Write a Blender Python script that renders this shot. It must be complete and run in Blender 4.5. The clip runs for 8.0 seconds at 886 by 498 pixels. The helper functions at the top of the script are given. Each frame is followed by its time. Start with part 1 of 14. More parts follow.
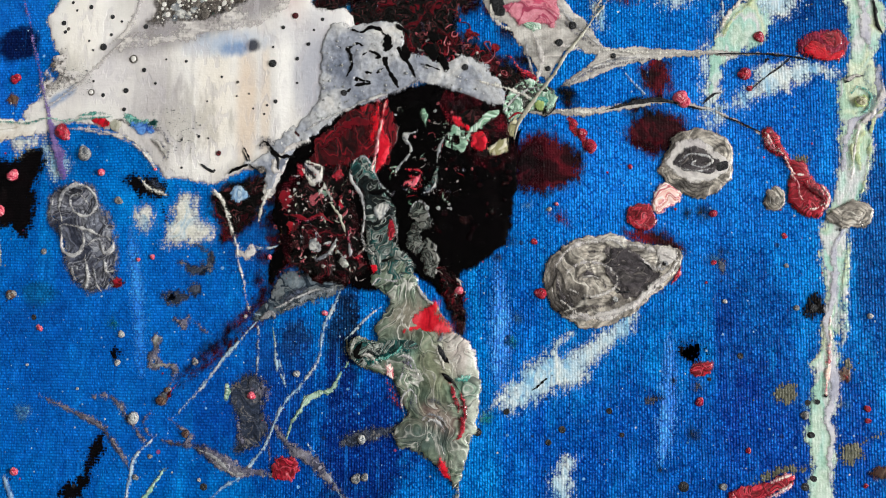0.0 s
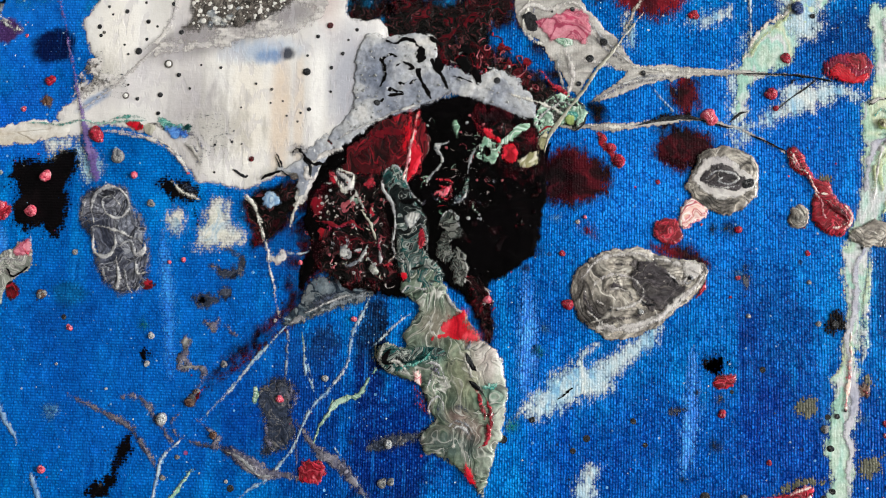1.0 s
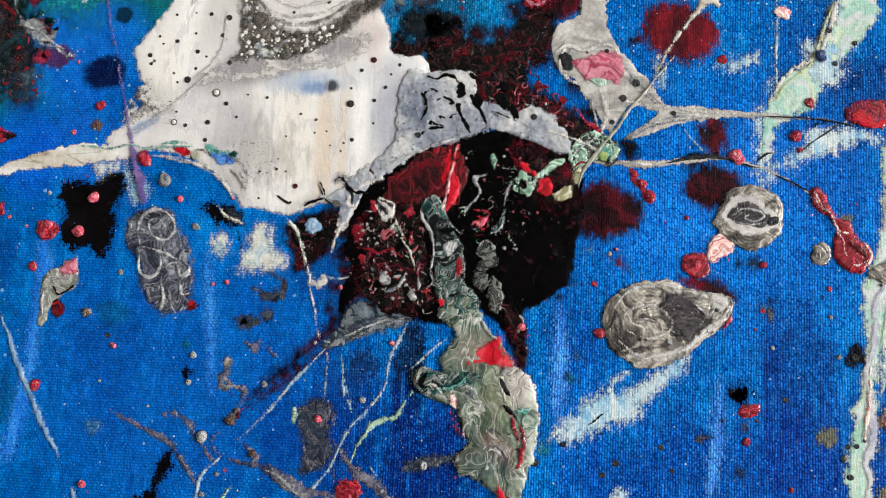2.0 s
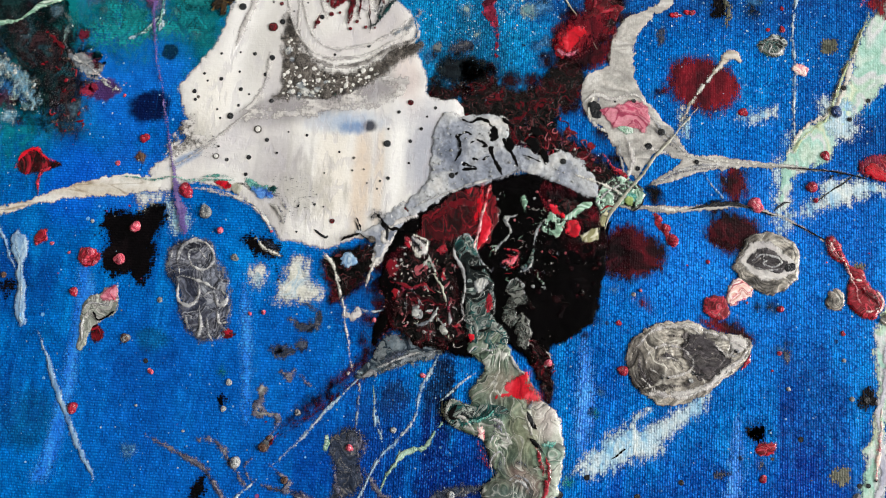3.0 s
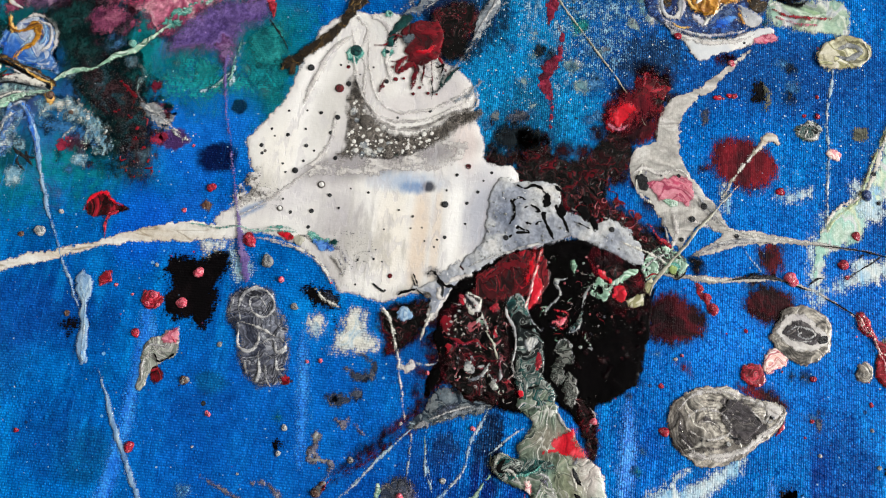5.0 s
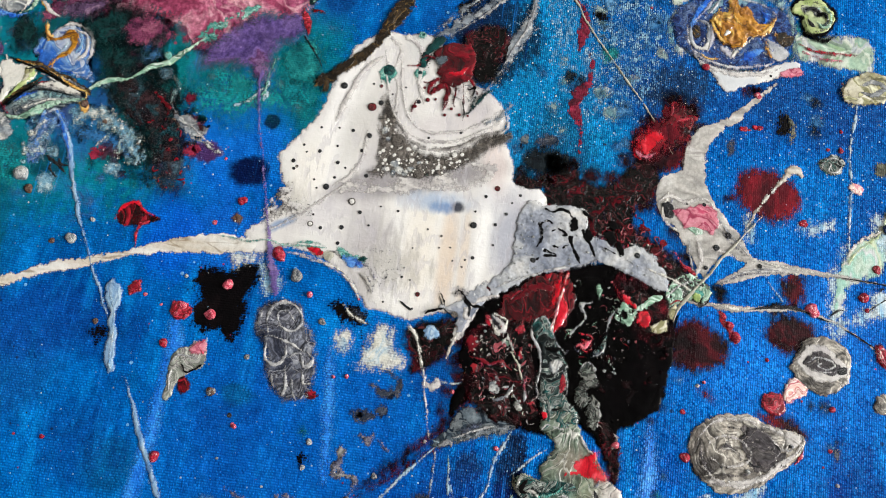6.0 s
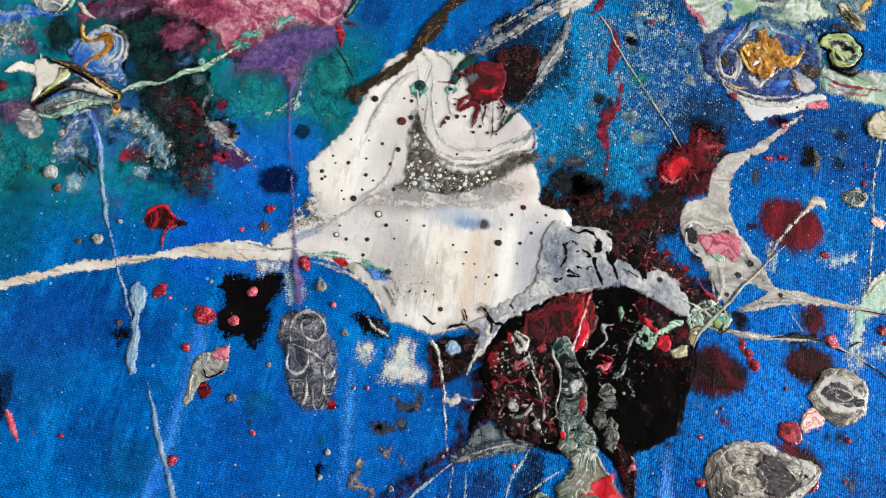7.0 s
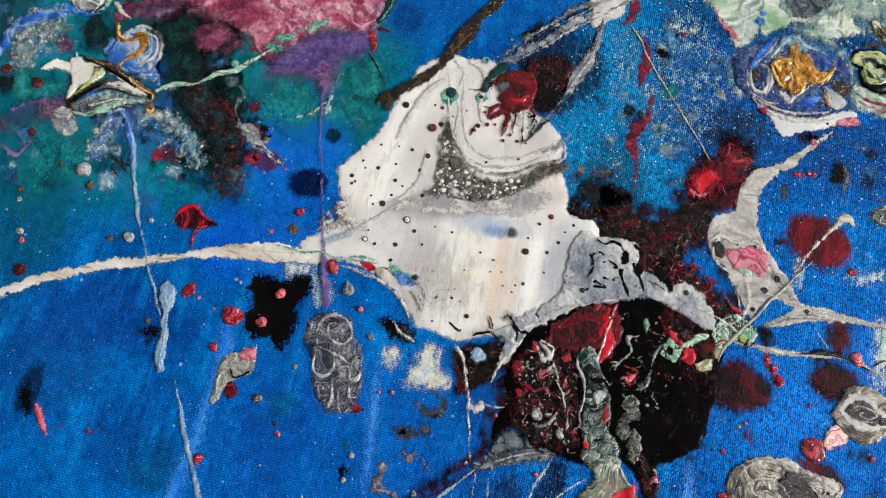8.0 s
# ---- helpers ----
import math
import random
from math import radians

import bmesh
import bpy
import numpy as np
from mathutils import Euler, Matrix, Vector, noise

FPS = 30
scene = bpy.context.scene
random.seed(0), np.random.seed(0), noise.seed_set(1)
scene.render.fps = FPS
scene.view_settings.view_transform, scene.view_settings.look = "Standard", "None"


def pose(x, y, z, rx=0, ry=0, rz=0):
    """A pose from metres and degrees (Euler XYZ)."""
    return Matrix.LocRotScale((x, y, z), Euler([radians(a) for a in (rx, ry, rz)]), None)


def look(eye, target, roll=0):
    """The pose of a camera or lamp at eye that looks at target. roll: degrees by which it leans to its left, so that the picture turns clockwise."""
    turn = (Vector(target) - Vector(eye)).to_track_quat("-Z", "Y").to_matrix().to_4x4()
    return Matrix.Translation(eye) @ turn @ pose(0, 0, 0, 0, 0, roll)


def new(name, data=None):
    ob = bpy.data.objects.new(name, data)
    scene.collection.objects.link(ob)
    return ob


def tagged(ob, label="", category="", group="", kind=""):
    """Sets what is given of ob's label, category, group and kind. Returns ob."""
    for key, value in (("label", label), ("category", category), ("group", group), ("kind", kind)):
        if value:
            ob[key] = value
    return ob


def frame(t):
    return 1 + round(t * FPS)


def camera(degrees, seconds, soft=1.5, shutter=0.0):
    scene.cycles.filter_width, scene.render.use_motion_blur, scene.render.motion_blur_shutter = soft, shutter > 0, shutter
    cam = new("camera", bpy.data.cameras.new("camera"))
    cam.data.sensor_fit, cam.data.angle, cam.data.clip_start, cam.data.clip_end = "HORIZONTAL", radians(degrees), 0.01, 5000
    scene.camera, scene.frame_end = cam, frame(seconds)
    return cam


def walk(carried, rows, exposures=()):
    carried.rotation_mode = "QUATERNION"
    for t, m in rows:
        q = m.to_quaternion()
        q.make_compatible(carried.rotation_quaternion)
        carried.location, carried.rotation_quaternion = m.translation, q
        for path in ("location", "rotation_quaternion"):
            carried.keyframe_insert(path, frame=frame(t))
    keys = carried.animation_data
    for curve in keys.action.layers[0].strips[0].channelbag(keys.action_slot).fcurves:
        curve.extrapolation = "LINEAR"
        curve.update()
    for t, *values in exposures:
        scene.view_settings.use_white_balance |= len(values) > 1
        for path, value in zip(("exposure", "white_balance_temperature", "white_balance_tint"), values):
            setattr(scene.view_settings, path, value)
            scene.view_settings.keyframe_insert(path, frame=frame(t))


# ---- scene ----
cam = camera(56.93, 8.0, soft=1.15)
# seconds; eye in cm from the canvas point opposite the first eye; yaw, pitch, roll in degrees
PATH = [
    (0, -0.052, -14.732, 0.040, 6.152, 5.150, 0.605),
    (0.5, -0.369, -14.841, 0.088, 5.864, 5.194, 1.223),
    (1, -0.753, -15.059, 0.088, 5.441, 5.483, 1.812),
    (1.5, -1.191, -15.376, 0.092, 5.059, 6.164, 2.363),
    (3, -2.512, -16.451, 0.177, 3.778, 8.922, 4.357),
    (3.5, -2.951, -16.763, 0.181, 3.292, 9.895, 4.998),
    (4, -3.352, -17.003, 0.179, 2.920, 10.744, 5.619),
    (4.5, -3.755, -17.194, 0.182, 2.567, 11.518, 6.139),
    (6, -4.998, -17.637, 0.282, 1.710, 12.768, 8.466),
    (6.5, -5.344, -17.695, 0.268, 1.535, 13.293, 9.690),
    (7, -5.644, -17.773, 0.268, 1.553, 13.523, 10.797),
    (7.5, -5.932, -17.879, 0.250, 1.755, 13.543, 11.672),
    (8, -6.060, -17.902, 0.324, 2.241, 13.353, 12.506),
]
HEIGHT = 1.5
walk(cam, [(t, pose(x / 100, y / 100, HEIGHT + z / 100, 90, 0, yaw) @ pose(0, 0, 0, pitch) @ pose(0, 0, 0, 0, 0, roll))
           for t, x, y, z, yaw, pitch, roll in PATH],
     exposures=[(0, 0.15), (1.5, 0.17), (3.5, 0.21), (4.5, 0.24), (6, 0.28), (6.5, 0.29), (7, 0.24), (7.5, 0.13), (8, 0.12)])

# ---- light: an overcast sky outside one tall window ----
world = bpy.data.worlds.new("sky")
scene.world = world
world.use_nodes = True
wn = world.node_tree.nodes
sky = wn.new("ShaderNodeTexSky")
sky.sky_type, sky.sun_disc, sky.sun_elevation, sky.sun_rotation = "NISHITA", False, radians(38), radians(115)
world.node_tree.links.new(sky.outputs[0], wn["Background"].inputs[0])
wn["Background"].inputs[1].default_value = 0.12

sun_data = bpy.data.lights.new("sun", "SUN")
sun_data.energy, sun_data.angle, sun_data.color = 0.8, radians(12), (1.0, 0.96, 0.9)
sun_ob = new("sun", sun_data)
sun_ob.matrix_world = look((6, -3, 5), (0, 0, 1.5))

RX0, RX1, RY0, RZ1 = -2.2, 3.2, -3.0, 2.7                  # inner faces of the room
WIN_Y0, WIN_Y1, WIN_Z0, WIN_Z1 = -2.5, -0.8, 0.7, 2.3      # window in the side wall
window_light = bpy.data.lights.new("window_daylight", "AREA")
window_light.shape, window_light.size, window_light.size_y = "RECTANGLE", WIN_Y1 - WIN_Y0, WIN_Z1 - WIN_Z0
window_light.energy, window_light.color = 210.0, (1.0, 0.985, 0.96)
window_lamp = new("window_daylight", window_light)
window_lamp.matrix_world = pose(RX1 + 0.05, (WIN_Y0 + WIN_Y1) / 2, (WIN_Z0 + WIN_Z1) / 2, 90, 0, 90)

# ---- materials ----
CM = 100.0


def node(nt, kind, **inputs):
    n = nt.nodes.new("ShaderNode" + kind)
    for key, value in inputs.items():
        socket = n.inputs[int(key[1:])] if key[0] == "i" and key[1:].isdigit() else n.inputs[key]
        if isinstance(value, bpy.types.NodeSocket):
            nt.links.new(value, socket)
        else:
            socket.default_value = value
    return n


def maths(nt, op, a, b=0.0, c=0.0):
    n = nt.nodes.new("ShaderNodeMath")
    n.operation = op
    for socket, value in zip(n.inputs, (a, b, c)):
        if isinstance(value, bpy.types.NodeSocket):
            nt.links.new(value, socket)
        else:
            socket.default_value = value
    return n.outputs[0]


def vmaths(nt, op, a, b):
    n = nt.nodes.new("ShaderNodeVectorMath")
    n.operation = op
    for socket, value in zip(n.inputs, (a, b)):
        if isinstance(value, bpy.types.NodeSocket):
            nt.links.new(value, socket)
        else:
            socket.default_value = value
    return n.outputs[0]


def mixed(nt, fac, a, b, blend="MIX"):
    n = nt.nodes.new("ShaderNodeMix")
    n.data_type, n.blend_type = "RGBA", blend
    for socket, value in zip((n.inputs[0], n.inputs[6], n.inputs[7]), (fac, a, b)):
        if isinstance(value, bpy.types.NodeSocket):
            nt.links.new(value, socket)
        elif socket == n.inputs[0]:
            socket.default_value = value
        else:
            socket.default_value = (*value, 1)
    return n.outputs[2]


def ramp(nt, fac, stops, smooth="LINEAR"):
    n = nt.nodes.new("ShaderNodeValToRGB")
    n.color_ramp.interpolation = smooth
    e = n.color_ramp.elements
    while len(e) < len(stops):
        e.new(0.5)
    for el, (p, c) in zip(e, stops):
        el.position, el.color = p, (*c, 1)
    nt.links.new(fac, n.inputs[0])
    return n.outputs[0]


def ranged(nt, v, a, b, c=0.0, d=1.0):
    n = nt.nodes.new("ShaderNodeMapRange")
    n.interpolation_type = "SMOOTHSTEP"
    nt.links.new(v, n.inputs[0])
    for i, value in zip((1, 2, 3, 4), (a, b, c, d)):
        n.inputs[i].default_value = value
    return n.outputs[0]


def weave_group():
    """Plain weave of cotton canvas, thread pitch about half a millimetre: height of the threads from a place in cm. No two crossings are alike."""
    g = bpy.data.node_groups.new("weave", "ShaderNodeTree")
    g.interface.new_socket("Place", in_out="INPUT", socket_type="NodeSocketVector")
    g.interface.new_socket("Height", in_out="OUTPUT", socket_type="NodeSocketFloat")
    gi, go = g.nodes.new("NodeGroupInput"), g.nodes.new("NodeGroupOutput")
    wob = node(g, "TexNoise", Vector=gi.outputs[0], Scale=2.6, Detail=4.0, Roughness=0.65)
    off = vmaths(g, "MULTIPLY", vmaths(g, "SUBTRACT", wob.outputs["Color"], (0.5, 0.5, 0.5)), (0.045, 0.0, 0.06))
    p = node(g, "SeparateXYZ", Vector=vmaths(g, "ADD", gi.outputs[0], off))
    u, v = maths(g, "DIVIDE", p.outputs[0], WEAVE_X), maths(g, "DIVIDE", p.outputs[2], WEAVE_Z)
    a, b = maths(g, "SINE", maths(g, "MULTIPLY", u, math.pi)), maths(g, "SINE", maths(g, "MULTIPLY", v, math.pi))
    # each thread is thick and thin along its own run
    warp_run = node(g, "CombineXYZ", X=maths(g, "MULTIPLY", maths(g, "FLOOR", u), 7.31), Z=maths(g, "MULTIPLY", v, 1.15))
    weft_run = node(g, "CombineXYZ", X=maths(g, "MULTIPLY", u, 1.15), Z=maths(g, "MULTIPLY", maths(g, "FLOOR", v), 7.31))
    warp_swell = ranged(g, node(g, "TexNoise", Vector=warp_run.outputs[0], Scale=1.0, Detail=2.0).outputs[0], 0.32, 0.66)
    weft_swell = ranged(g, node(g, "TexNoise", Vector=weft_run.outputs[0], Scale=1.0, Detail=2.0).outputs[0], 0.32, 0.66)
    # upright threads lead on one half of the canvas, level ones on the other
    side = ranged(g, node(g, "SeparateXYZ", Vector=gi.outputs[0]).outputs[0], -6.5, -3.5, 0.0, 1.0)
    column, row = maths(g, "ABSOLUTE", a), maths(g, "ABSOLUTE", b)
    warp_height = maths(g, "MULTIPLY", maths(g, "MULTIPLY", column, maths(g, "MULTIPLY_ADD", warp_swell, 1.25, 0.12)), maths(g, "MULTIPLY_ADD", side, 0.5, 0.16))
    weft_height = maths(g, "MULTIPLY", maths(g, "MULTIPLY", row, maths(g, "MULTIPLY_ADD", weft_swell, 1.15, 0.15)), maths(g, "MULTIPLY_ADD", side, -0.38, 0.58))
    h = maths(g, "MULTIPLY_ADD", maths(g, "MULTIPLY", a, b), 0.12, maths(g, "ADD", maths(g, "ADD", warp_height, weft_height), 0.1))
    yarn = node(g, "TexNoise", Vector=vmaths(g, "MULTIPLY", gi.outputs[0], (16.0, 1.0, 3.5)), Scale=1.0, Detail=3.0, Roughness=0.6)
    h = maths(g, "MULTIPLY_ADD", maths(g, "SUBTRACT", yarn.outputs[0], 0.5), maths(g, "MULTIPLY_ADD", side, 0.75, 0.25), h)
    slub = node(g, "TexNoise", Vector=vmaths(g, "MULTIPLY", gi.outputs[0], (12.0, 1.0, 10.0)), Scale=1.0, Detail=4.0, Roughness=0.65)
    g.links.new(maths(g, "MULTIPLY_ADD", maths(g, "SUBTRACT", slub.outputs[0], 0.5), maths(g, "MULTIPLY_ADD", side, 0.9, 0.9), h), go.inputs[0])
    return g


WEAVE_X, WEAVE_Z = 0.048, 0.054
WEAVE = weave_group()


def woven(nt, place):
    n = nt.nodes.new("ShaderNodeGroup")
    n.node_tree = WEAVE
    nt.links.new(place, n.inputs[0])
    return n.outputs[0]


def begin(name):
    m = bpy.data.materials.new(name)
    m.use_nodes = True
    nt = m.node_tree
    place = vmaths(nt, "MULTIPLY", nt.nodes.new("ShaderNodeTexCoord").outputs["Object"], (CM, CM, CM))
    return m, nt, place, nt.nodes["Principled BSDF"]


def washes(nt, place, col, rough_edge, rows):
    """Soft or ragged veils of other colours: centre x, z, half sizes in cm, turn, colour, share, softness, raggedness."""
    for x, z, rx, rz, turn, colour, share, soft, rag in rows:
        mp = node(nt, "Mapping", Vector=place)
        mp.vector_type = "TEXTURE"
        mp.inputs[1].default_value, mp.inputs[2].default_value, mp.inputs[3].default_value = (x, 0, z), (0, radians(turn), 0), (rx, 1000.0, rz)
        far = nt.nodes.new("ShaderNodeVectorMath")
        far.operation = "LENGTH"
        nt.links.new(mp.outputs[0], far.inputs[0])
        edge = maths(nt, "MULTIPLY_ADD", rough_edge, rag, far.outputs["Value"])
        col = mixed(nt, ranged(nt, edge, 1 + soft, max(0.0, 1 - soft), 0.0, share), col, srgb(*colour))
    return col


def paint(name, stops, scale=1.2, warp=0.5, gloss=0.3, relief=0.5, weave=0.0, streak=None, grain=0.15, spec=0.25, lights=None, darks=None,
          fleck=None, veils=(), rings=None, feather=0.02, metal=0.0, coat=0.0, soft=0.0, folds=3.0, marble=None):
    """Poured acrylic: broad drifts of colour folded by a twice warped noise, laced with thin light and dark veins (colour, share), with their
    relief. streak: (x, z) stretch; weave: how far the threads show through; fleck: (colour, share) of fine spots; rings: (colour, per cm,
    share) of wrinkles that follow the rim; feather: cm over which thin paint breaks up at its edge; soft: how gently it blends there;
    folds: detail of the marbling, low for smooth bands; marble: how plainly fine parallel bands show."""
    if marble is None:
        marble = 0.6 if folds < 3.0 or lights else 0.0
    m, nt, place, bsdf = begin(name)
    rnd = nt.nodes.new("ShaderNodeObjectInfo").outputs["Random"]
    p = vmaths(nt, "ADD", place, maths_vec(nt, rnd))
    if streak:
        p = vmaths(nt, "MULTIPLY", p, (streak[0], 1.0, streak[1]))
    q = p
    for size, amount in ((scale * 0.8, warp * 3.0), (scale * 2.3, warp * 0.9)):
        turb = node(nt, "TexNoise", Vector=q, Scale=size, Detail=2.0)
        q = vmaths(nt, "ADD", q, vmaths(nt, "MULTIPLY", vmaths(nt, "SUBTRACT", turb.outputs["Color"], (0.5, 0.5, 0.5)), (amount, 0, amount)))
    broad = node(nt, "TexNoise", Vector=q, Scale=scale, Detail=folds, Roughness=0.6)
    v = ranged(nt, broad.outputs[0], 0.27, 0.73)
    col = ramp(nt, v, stops, "B_SPLINE" if len(stops) > 10 else "EASE")
    depth = nt.nodes.new("ShaderNodeAttribute")
    depth.attribute_name = "depth"
    fine = node(nt, "TexNoise", Vector=place, Scale=14.0, Detail=4.0, Roughness=0.65)
    rough = node(nt, "TexNoise", Vector=place, Scale=5.0, Detail=6.0, Roughness=0.7)
    height = maths(nt, "ADD", maths(nt, "MULTIPLY", v, relief), maths(nt, "ADD", maths(nt, "MULTIPLY", fine.outputs[0], 0.3), maths(nt, "MULTIPLY", rough.outputs[0], 0.4)))
    if marble:
        # thin parallel bands where the pour folded on itself
        eddy = node(nt, "TexNoise", Vector=q, Scale=scale * 3.6, Detail=2.0)
        flow_place = vmaths(nt, "ADD", q, vmaths(nt, "MULTIPLY", vmaths(nt, "SUBTRACT", eddy.outputs["Color"], (0.5, 0.5, 0.5)), (0.5 / scale, 0, 0.5 / scale)))
        flow = node(nt, "TexNoise", Vector=flow_place, Scale=scale * 0.9, Detail=1.0)
        band = maths(nt, "SINE", maths(nt, "MULTIPLY", flow.outputs[0], 58.0))
        calm = node(nt, "TexNoise", Vector=vmaths(nt, "ADD", p, (2.0, 0.0, 6.0)), Scale=scale * 1.3, Detail=2.0)
        shown = ranged(nt, calm.outputs[0], 0.34, 0.6, 0.1, marble)
        col = mixed(nt, shown, col, ramp(nt, maths(nt, "MULTIPLY_ADD", band, 0.5, 0.5), [(0.0, (0.06, 0.07, 0.07)), (0.3, (0.42, 0.42, 0.42)), (0.7, (0.55, 0.55, 0.55)), (1.0, (0.93, 0.93, 0.92))]), "OVERLAY")
        height = maths(nt, "MULTIPLY_ADD", maths(nt, "MULTIPLY", band, shown), 0.3 * relief, height)
    if veils:
        soft_edge = node(nt, "TexNoise", Vector=vmaths(nt, "MULTIPLY", place, (2.0, 1.0, 0.6)), Scale=2.0, Detail=6.0, Roughness=0.65)
        col = washes(nt, place, col, maths(nt, "MULTIPLY", maths(nt, "SUBTRACT", soft_edge.outputs[0], 0.5), 2.4), veils)
    for n, vein in enumerate((darks, lights)):
        if vein:
            shift = vmaths(nt, "ADD", q, (3.7 * n, 0.0, 8.1 * n))
            fold = node(nt, "TexNoise", Vector=shift, Scale=scale * 1.5, Detail=1.5, Roughness=0.5)
            ridge = maths(nt, "ABSOLUTE", maths(nt, "SUBTRACT", fold.outputs[0], 0.5))
            gate = node(nt, "TexNoise", Vector=vmaths(nt, "ADD", p, (5.0 + n, 0.0, 2.0)), Scale=scale * 1.6, Detail=2.0)
            width = maths(nt, "MULTIPLY", ranged(nt, gate.outputs[0], 0.5 - 0.25 * vein[1], 0.75), 0.03)
            line = ranged(nt, maths(nt, "SUBTRACT", ridge, width), 0.02, -0.016)
            col = mixed(nt, maths(nt, "MULTIPLY", line, 0.75), col, vein[0])
            height = maths(nt, "MULTIPLY_ADD", line, (0.5 if n else -0.4) * relief, height)
    if rings:
        wob = node(nt, "TexNoise", Vector=p, Scale=3.0, Detail=4.0, Roughness=0.65)
        wave = maths(nt, "SINE", maths(nt, "MULTIPLY_ADD", depth.outputs["Fac"], rings[1] * math.tau, maths(nt, "MULTIPLY", wob.outputs[0], 16.0)))
        gate = node(nt, "TexNoise", Vector=p, Scale=1.6, Detail=3.0)
        line = maths(nt, "MULTIPLY", ranged(nt, wave, 0.1, 0.8), ranged(nt, gate.outputs[0], 0.36, 0.62, 0.0, rings[2]))
        col = mixed(nt, line, col, rings[0])
        height = maths(nt, "MULTIPLY_ADD", line, -0.5, height)
    if fleck:
        spots = node(nt, "TexNoise", Vector=place, Scale=9.0, Detail=3.0, Roughness=0.65)
        col = mixed(nt, ranged(nt, spots.outputs[0], 0.66 - fleck[1], 0.7 - fleck[1]), col, fleck[0])
    col = mixed(nt, grain, col, ramp(nt, fine.outputs[0], [(0.3, (0.15, 0.15, 0.15)), (0.7, (0.95, 0.95, 0.95))]), "OVERLAY")
    col = mixed(nt, grain * 0.8, col, ramp(nt, rough.outputs[0], [(0.35, (0.1, 0.1, 0.1)), (0.65, (0.9, 0.9, 0.9))]), "OVERLAY")
    if weave:
        threads = woven(nt, place)
        height = maths(nt, "ADD", height, maths(nt, "MULTIPLY", threads, weave))
        col = mixed(nt, min(1.0, weave * 0.5), col, ramp(nt, threads, [(0.1, (0.2, 0.2, 0.2)), (0.8, (0.75, 0.75, 0.75))]), "OVERLAY")
    bump = node(nt, "Bump", Strength=0.7, Distance=0.0002, Height=height)
    nt.links.new(bump.outputs[0], bsdf.inputs["Normal"])
    nt.links.new(col, bsdf.inputs["Base Color"])
    nt.links.new(ranged(nt, fine.outputs[0], 0.3, 0.7, max(0.05, gloss - 0.1), gloss + 0.1), bsdf.inputs["Roughness"])
    bsdf.inputs["Specular IOR Level"].default_value = spec
    bsdf.inputs["Metallic"].default_value = metal
    bsdf.inputs["Coat Weight"].default_value, bsdf.inputs["Coat Roughness"].default_value = coat, 0.1
    nt.links.new(bump.outputs[0], bsdf.inputs["Coat Normal"])
    m["feather"] = feather
    if feather:
        # thin paint breaks up over the threads towards its edge
        broken = node(nt, "TexNoise", Vector=vmaths(nt, "MULTIPLY", place, (1.3, 1.0, 0.7)), Scale=7.0, Detail=5.0, Roughness=0.7)
        cover = maths(nt, "MULTIPLY_ADD", depth.outputs["Fac"], 1.0 / feather, maths(nt, "MULTIPLY", maths(nt, "SUBTRACT", broken.outputs[0], 0.47), 4.5 / (1.0 + soft)))
        cover = maths(nt, "MULTIPLY_ADD", maths(nt, "SUBTRACT", woven(nt, place), 0.9), (0.7 + 1.2 * weave) / (1.0 + soft), cover)
        see = nt.nodes.new("ShaderNodeBsdfTransparent")
        mix = nt.nodes.new("ShaderNodeMixShader")
        nt.links.new(ranged(nt, cover, -0.25 - 0.6 * soft, 0.3 + 0.9 * soft), mix.inputs[0])
        nt.links.new(see.outputs[0], mix.inputs[1])
        nt.links.new(bsdf.outputs[0], mix.inputs[2])
        nt.links.new(mix.outputs[0], nt.nodes["Material Output"].inputs["Surface"])
    return m


def maths_vec(nt, value):
    n = nt.nodes.new("ShaderNodeCombineXYZ")
    nt.links.new(maths(nt, "MULTIPLY", value, 37.0), n.inputs[0])
    nt.links.new(maths(nt, "MULTIPLY", value, 91.0), n.inputs[2])
    return n.outputs[0]


def srgb(r, g, b):
    return tuple(c / 255 / 12.92 if c <= 10 else ((c / 255 + 0.055) / 1.055) ** 2.4 for c in (r, g, b))


LEAF_VEILS, WHITE_VEILS, WASHES = [], [], []


def veil(to, x, z, rx, rz, turn, colour, share, soft, rag):
    to.append((x, z, rx, rz, turn, colour, share, soft, rag))


veil(LEAF_VEILS, -1.30, -0.50, 0.34, 0.43, -1, (206, 196, 192), 0.8, 0.5, 0.5)
veil(LEAF_VEILS, -1.07, -1.05, 0.12, 0.90, -1, (196, 200, 190), 0.7, 0.5, 0.4)
veil(LEAF_VEILS, -1.71, -0.76, 0.30, 0.51, -21, (134, 138, 112), 0.6, 0.6, 0.5)
veil(LEAF_VEILS, -2.49, -0.42, 0.41, 0.14, -1, (30, 84, 80), 0.7, 0.5, 0.8)
veil(LEAF_VEILS, -1.25, -1.15, 0.26, 0.16, -1, (60, 120, 100), 0.6, 0.5, 0.8)
veil(LEAF_VEILS, -2.29, 0.15, 0.25, 0.31, -1, (150, 140, 128), 0.6, 0.6, 0.6)
veil(LEAF_VEILS, -1.95, -2.01, 0.50, 0.20, 9, (70, 86, 84), 0.7, 0.5, 0.8)
veil(LEAF_VEILS, -1.65, -1.66, 0.40, 0.20, 29, (150, 112, 112), 0.4, 0.6, 0.9)
veil(WHITE_VEILS, -5.42, 4.03, 0.2, 1.3, -1, (222, 205, 186), 0.85, 0.5, 0.25)
veil(WHITE_VEILS, -5.05, 4.1, 0.1, 1.1, -1, (226, 212, 196), 0.7, 0.5, 0.3)
